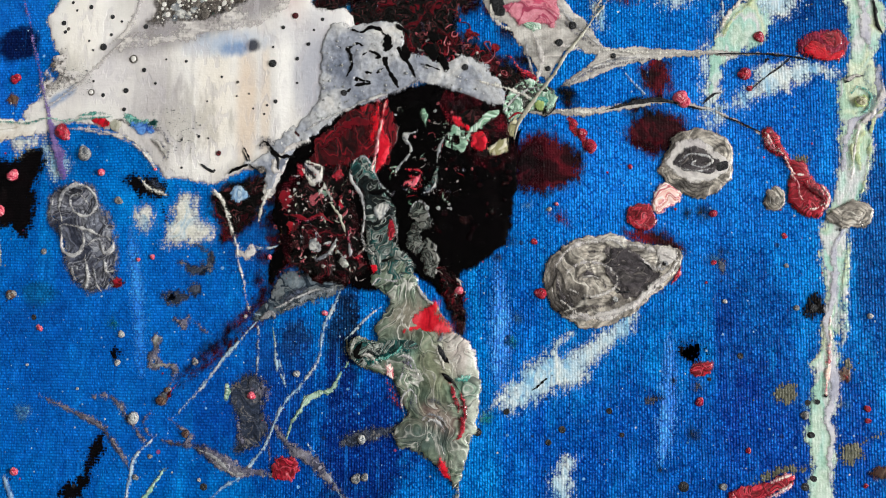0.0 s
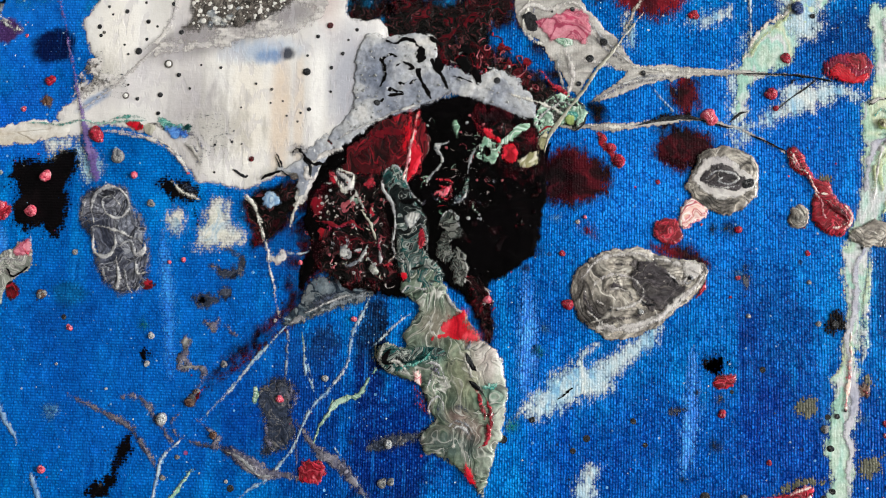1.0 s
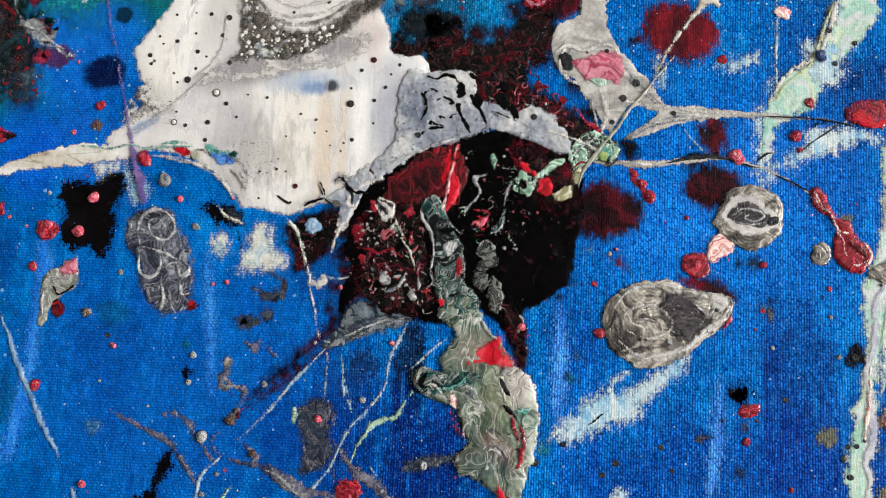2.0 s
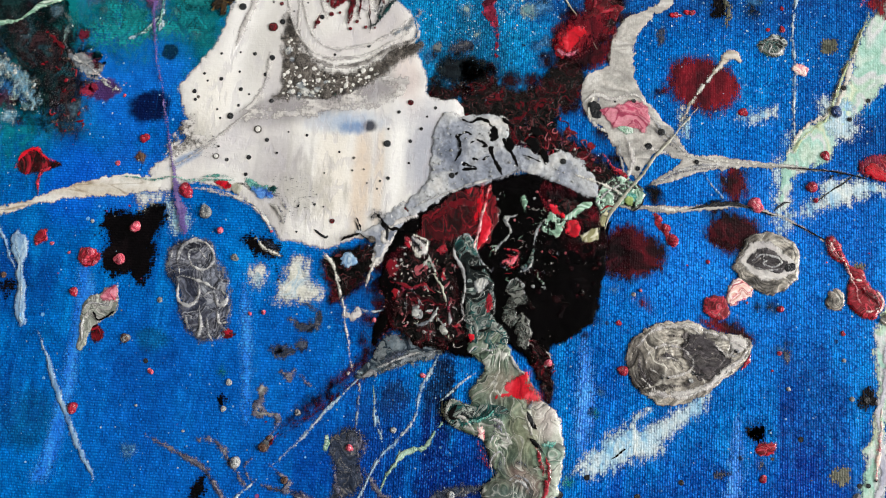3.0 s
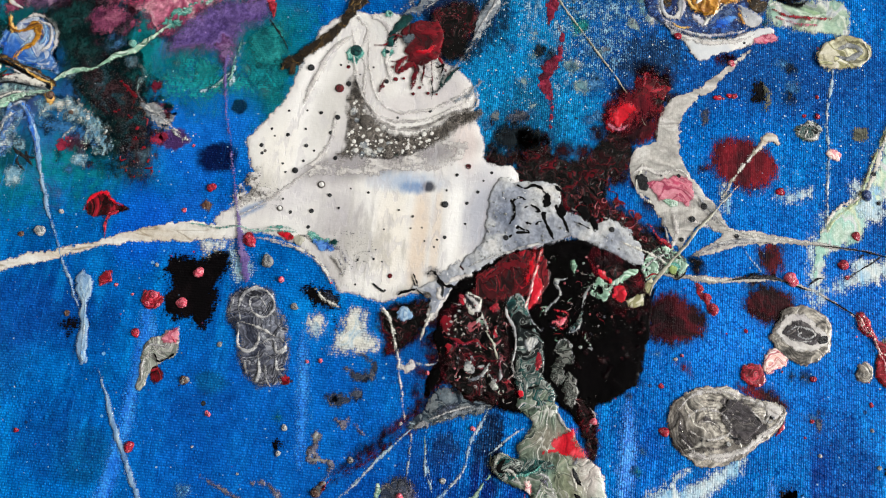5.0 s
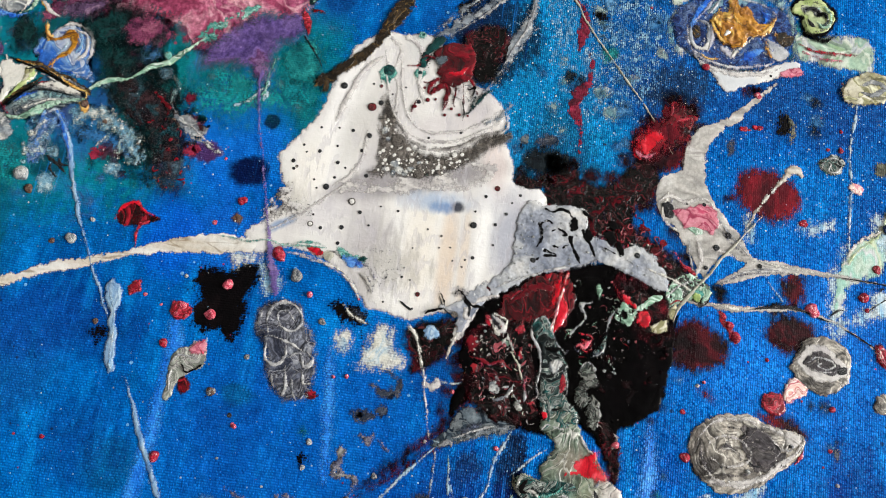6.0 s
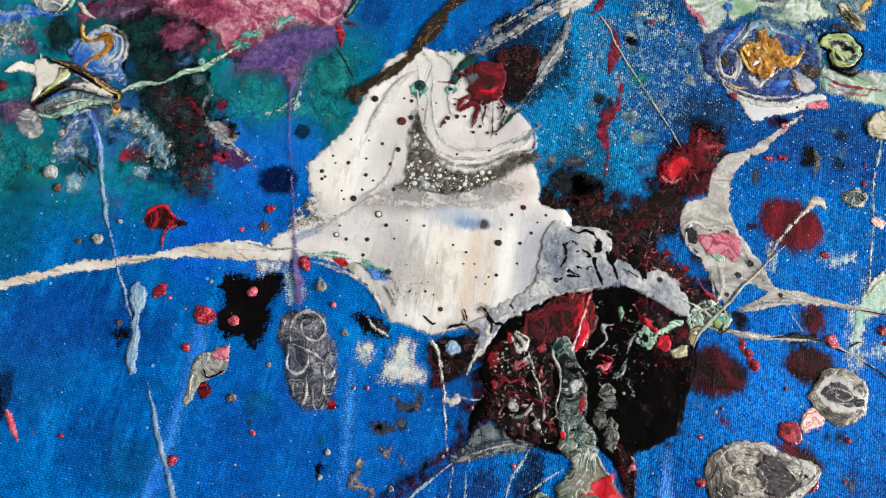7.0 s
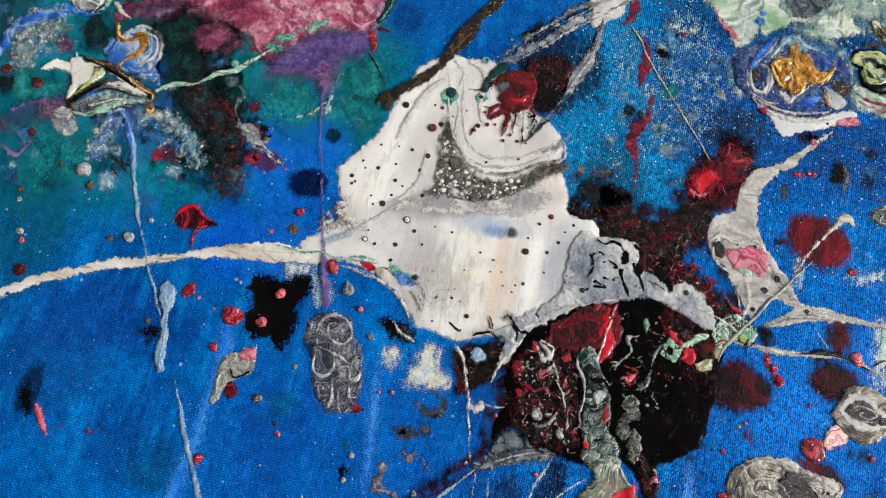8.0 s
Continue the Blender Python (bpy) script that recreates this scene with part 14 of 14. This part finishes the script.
strand("paint_smear", HAZEW, [(-14.31, 6.06, 0.104), (-13.99, 6.27, 0.183), (-13.57, 6.21, 0.235), (-13.14, 5.96, 0.260), (-12.83, 5.60, 0.233), (-12.60, 5.25, 0.129)], thick=0.008, rag=0.07, lift=0.008)
strand("paint_smear", SPLAT, [(-14.27, 6.12, 0.052), (-13.97, 6.30, 0.078), (-13.65, 6.22, 0.104), (-13.40, 6.10, 0.052)], thick=0.008, rag=0.04, lift=0.016)
strand("paint_smear", HAZEB, [(-14.36, 5.92, 0.130), (-13.92, 5.79, 0.260), (-13.36, 5.74, 0.260), (-12.86, 5.38, 0.181)], thick=0.006, rag=0.08, lift=0.006)
strand("paint_smear", VEILB, [(-14.74, 6.20, 0.131), (-14.55, 5.88, 0.156), (-14.30, 5.40, 0.078), (-14.10, 4.91, 0.051)], lift=0.03, rag=0.02, thick=0.012)
drops(BROWNDROP, [(-13.62, 6.13, 0.065)], height=0.2, lift=0.01)
curls([HAZEW, SPLAT, PALETEAL], [(-14.13, 6.28), (-13.47, 6.35), (-12.63, 5.67), (-12.54, 5.24), (-12.96, 5.26), (-13.60, 5.86)], 60, 83, length=0.3, width=0.035, lift=0.012, label="lace of thin pale paint")
curls([HAZEW, HAZEB, SPLAT], [(-15.27, 6.00), (-14.77, 6.16), (-14.77, 5.62), (-15.09, 5.01), (-15.33, 5.08)], 36, 84, length=0.3, width=0.035, lift=0.012, label="lace of thin pale paint")
curls([CURLR, CRIMSON, BROWNDROP], [(-12.93, 7.08), (-12.35, 6.98), (-11.84, 6.23), (-11.54, 4.96), (-12.03, 4.79), (-12.58, 6.07)], 34, 85, length=0.22, width=0.03, lift=0.016, label="fine dark red curl of paint")
specks(SPLAT, 130, 93, (-13.6, -10.6, 5.0, 7.4), "fine pale dusting of paint", 0.012)

# the red splash, finer
pool("paint_splash", CRIMSON, [(-6.35, 8.80), (-6.07, 9.06), (-5.74, 9.25), (-5.53, 9.07), (-5.43, 8.65), (-5.50, 8.33), (-5.83, 8.21), (-6.08, 8.28), (-6.29, 8.37), (-6.22, 8.59)], lift=0.055, thick=0.025, rag=0.05, rag_size=0.15, h=0.018)
strand("paint_splash", CRIMSON, [(-6.05, 8.21, 0.107), (-5.96, 7.98, 0.066), (-5.96, 7.76, 0.119), (-6.01, 7.52, 0.066)], lift=0.055, rag=0.015)
strand("paint_splash", CRIMSON, [(-6.23, 8.23, 0.093), (-6.34, 8.06, 0.106), (-6.38, 7.88, 0.053)], lift=0.055, rag=0.015)
strand("paint_splash", CRIMSON, [(-6.63, 7.61, 0.026), (-6.67, 7.50, 0.066), (-6.70, 7.39, 0.053)], lift=0.055, rag=0.01)
pool("paint_skin", GREYL, [(-5.99, 8.22), (-5.80, 8.35), (-5.50, 8.35), (-5.32, 8.22), (-5.35, 7.98), (-5.60, 7.84), (-5.86, 7.96)], lift=0.05, thick=0.012, rag=0.05, h=0.018, holes=0.02)
strand("paint_crack", CRACK, [(-5.60, 8.13, 0.027), (-5.45, 8.09, 0.053), (-5.33, 8.17, 0.067), (-5.37, 7.97, 0.040), (-5.47, 7.89, 0.027)], lift=0.072, thick=0.006)
strand("paint_crack", CRACK, [(-5.59, 7.78, 0.026), (-5.52, 7.57, 0.040), (-5.52, 7.31, 0.026)], lift=0.06, thick=0.005)
pool("paint_splash", DTEAL, [(-6.54, 9.11), (-6.31, 9.34), (-6.21, 9.24), (-6.30, 9.01), (-6.47, 8.89)], lift=0.055, thick=0.015, rag=0.04, h=0.018)
pool("paint_splash", BLACKM, [(-6.68, 8.82), (-6.51, 8.97), (-6.39, 8.73), (-6.49, 8.56), (-6.66, 8.58)], lift=0.05, thick=0.01, rag=0.04, h=0.018)
strand("paint_smear", DTEAL, [(-4.98, 8.14, 0.067), (-5.12, 7.97, 0.119), (-5.26, 7.77, 0.132), (-5.34, 7.58, 0.079)], lift=0.06, rag=0.03)
pool("paint_smear", GREYTEAL, [(-6.39, 8.73), (-6.14, 8.84), (-6.06, 8.71), (-6.22, 8.56)], lift=0.08, thick=0.012, rag=0.02, h=0.015)
strand("paint_drip", RASP, [(-3.53, 11.24, 0.193), (-3.61, 11.01, 0.138), (-3.74, 10.95, 0.069)], thick=0.012, rag=0.04)
pool("paint_drip", RASP, [(-3.16, 8.06), (-3.01, 8.26), (-2.85, 8.09), (-2.83, 7.78), (-3.02, 7.83)], thick=0.01, rag=0.06, h=0.018)
pool("paint_stain", DKGREY, [(-3.77, 7.05), (-3.60, 7.25), (-3.31, 7.26), (-3.33, 7.06), (-3.62, 6.88)], thick=0.006, rag=0.06, h=0.018, ripple=0.0, edge=0.02)
pool("paint_cloud", HAZED, [(-4.04, 6.71), (-3.55, 6.95), (-3.01, 6.86), (-2.77, 6.56), (-3.32, 6.31), (-3.85, 6.34)], thick=0.006, rag=0.1, rag_size=0.3, edge=0.02, ripple=0.0, h=0.025)
pool("paint_stain", BLACKM, [(1.63, 8.48), (1.84, 8.61), (1.99, 8.38), (1.97, 8.07), (1.73, 8.10)], thick=0.008, rag=0.03, h=0.015, ripple=0.0)
strand("paint_thread", OLIVE, [(1.85, 8.53, 0.067), (1.97, 8.35, 0.120), (1.96, 8.12, 0.066)], lift=0.01, rag=0.02)
specks(PEARL, 130, 91, (-5.28, -4.76, 8.09, 9.83), "fine pale spatter on the dark paint", lift=0.045)
specks(WASHW, 900, 92, (-4.6, 4.2, 5.6, 12.4), "fine pale spatter on the blue")

specks(PEARL, 600, 31, (-19, 6.5, -4, 13.5), "fine pale spatter of paint")
specks(INK, 380, 32, (-19, 6.5, -4, 13.5), "fine dark spatter of paint")
# besides spatter, the light blue specks imitate tiny glints on the weave
specks(LBLUE, 2200, 33, (-19, 6.5, -4, 13.5), "fine light blue spatter and glints on the canvas")
specks(ROSE, 160, 34, (-19, 6.5, -4, 13.5), "fine red spatter of paint")
# pale domes imitate the sparkle of the glossy black paint
specks(PEARL, 120, 41, (-4.47, -0.45, 0.96, 4.06), "fine pale glints on the black paint, set as specks", lift=0.025)
specks(INK, 160, 51, (-5.46, -3.97, 0.12, 3.1), "fine dark spatter beside the black paint")
specks(DKRED, 140, 52, (-5.13, -2.92, 0.75, 3.09), "fine dark red spatter beside the black paint", lift=0.02)
specks(INK, 200, 53, (-4.45, 0.19, 4.16, 7.3), "fine dark spatter on the blue")
# pink and grey domes add more of the black paint's sparkle
specks(CURLP, 260, 55, (-4.79, -3.07, 0.86, 2.98), "fine pink glints on the black paint, set as specks", lift=0.03)
specks(CURLW, 160, 56, (-4.79, -1.18, 0.96, 4.06), "fine grey glints on the black paint, set as specks", lift=0.03)
specks(FLECKG, 150, 61, (-9.21, -8.49, 4.36, 5.0), "fine grey spatter on the white paint", lift=0.045)
specks(FLECKG, 170, 62, (-7.29, -6.3, 3.2, 4.07), "fine grey spatter on the white paint", lift=0.045)
specks(LBLUE, 1500, 93, (-4.6, 6.2, 5.6, 12.4), "fine light blue spatter and glints on the canvas")
specks(INK, 300, 94, (-4.6, 5.5, 4.4, 12.4), "fine dark spatter of paint")
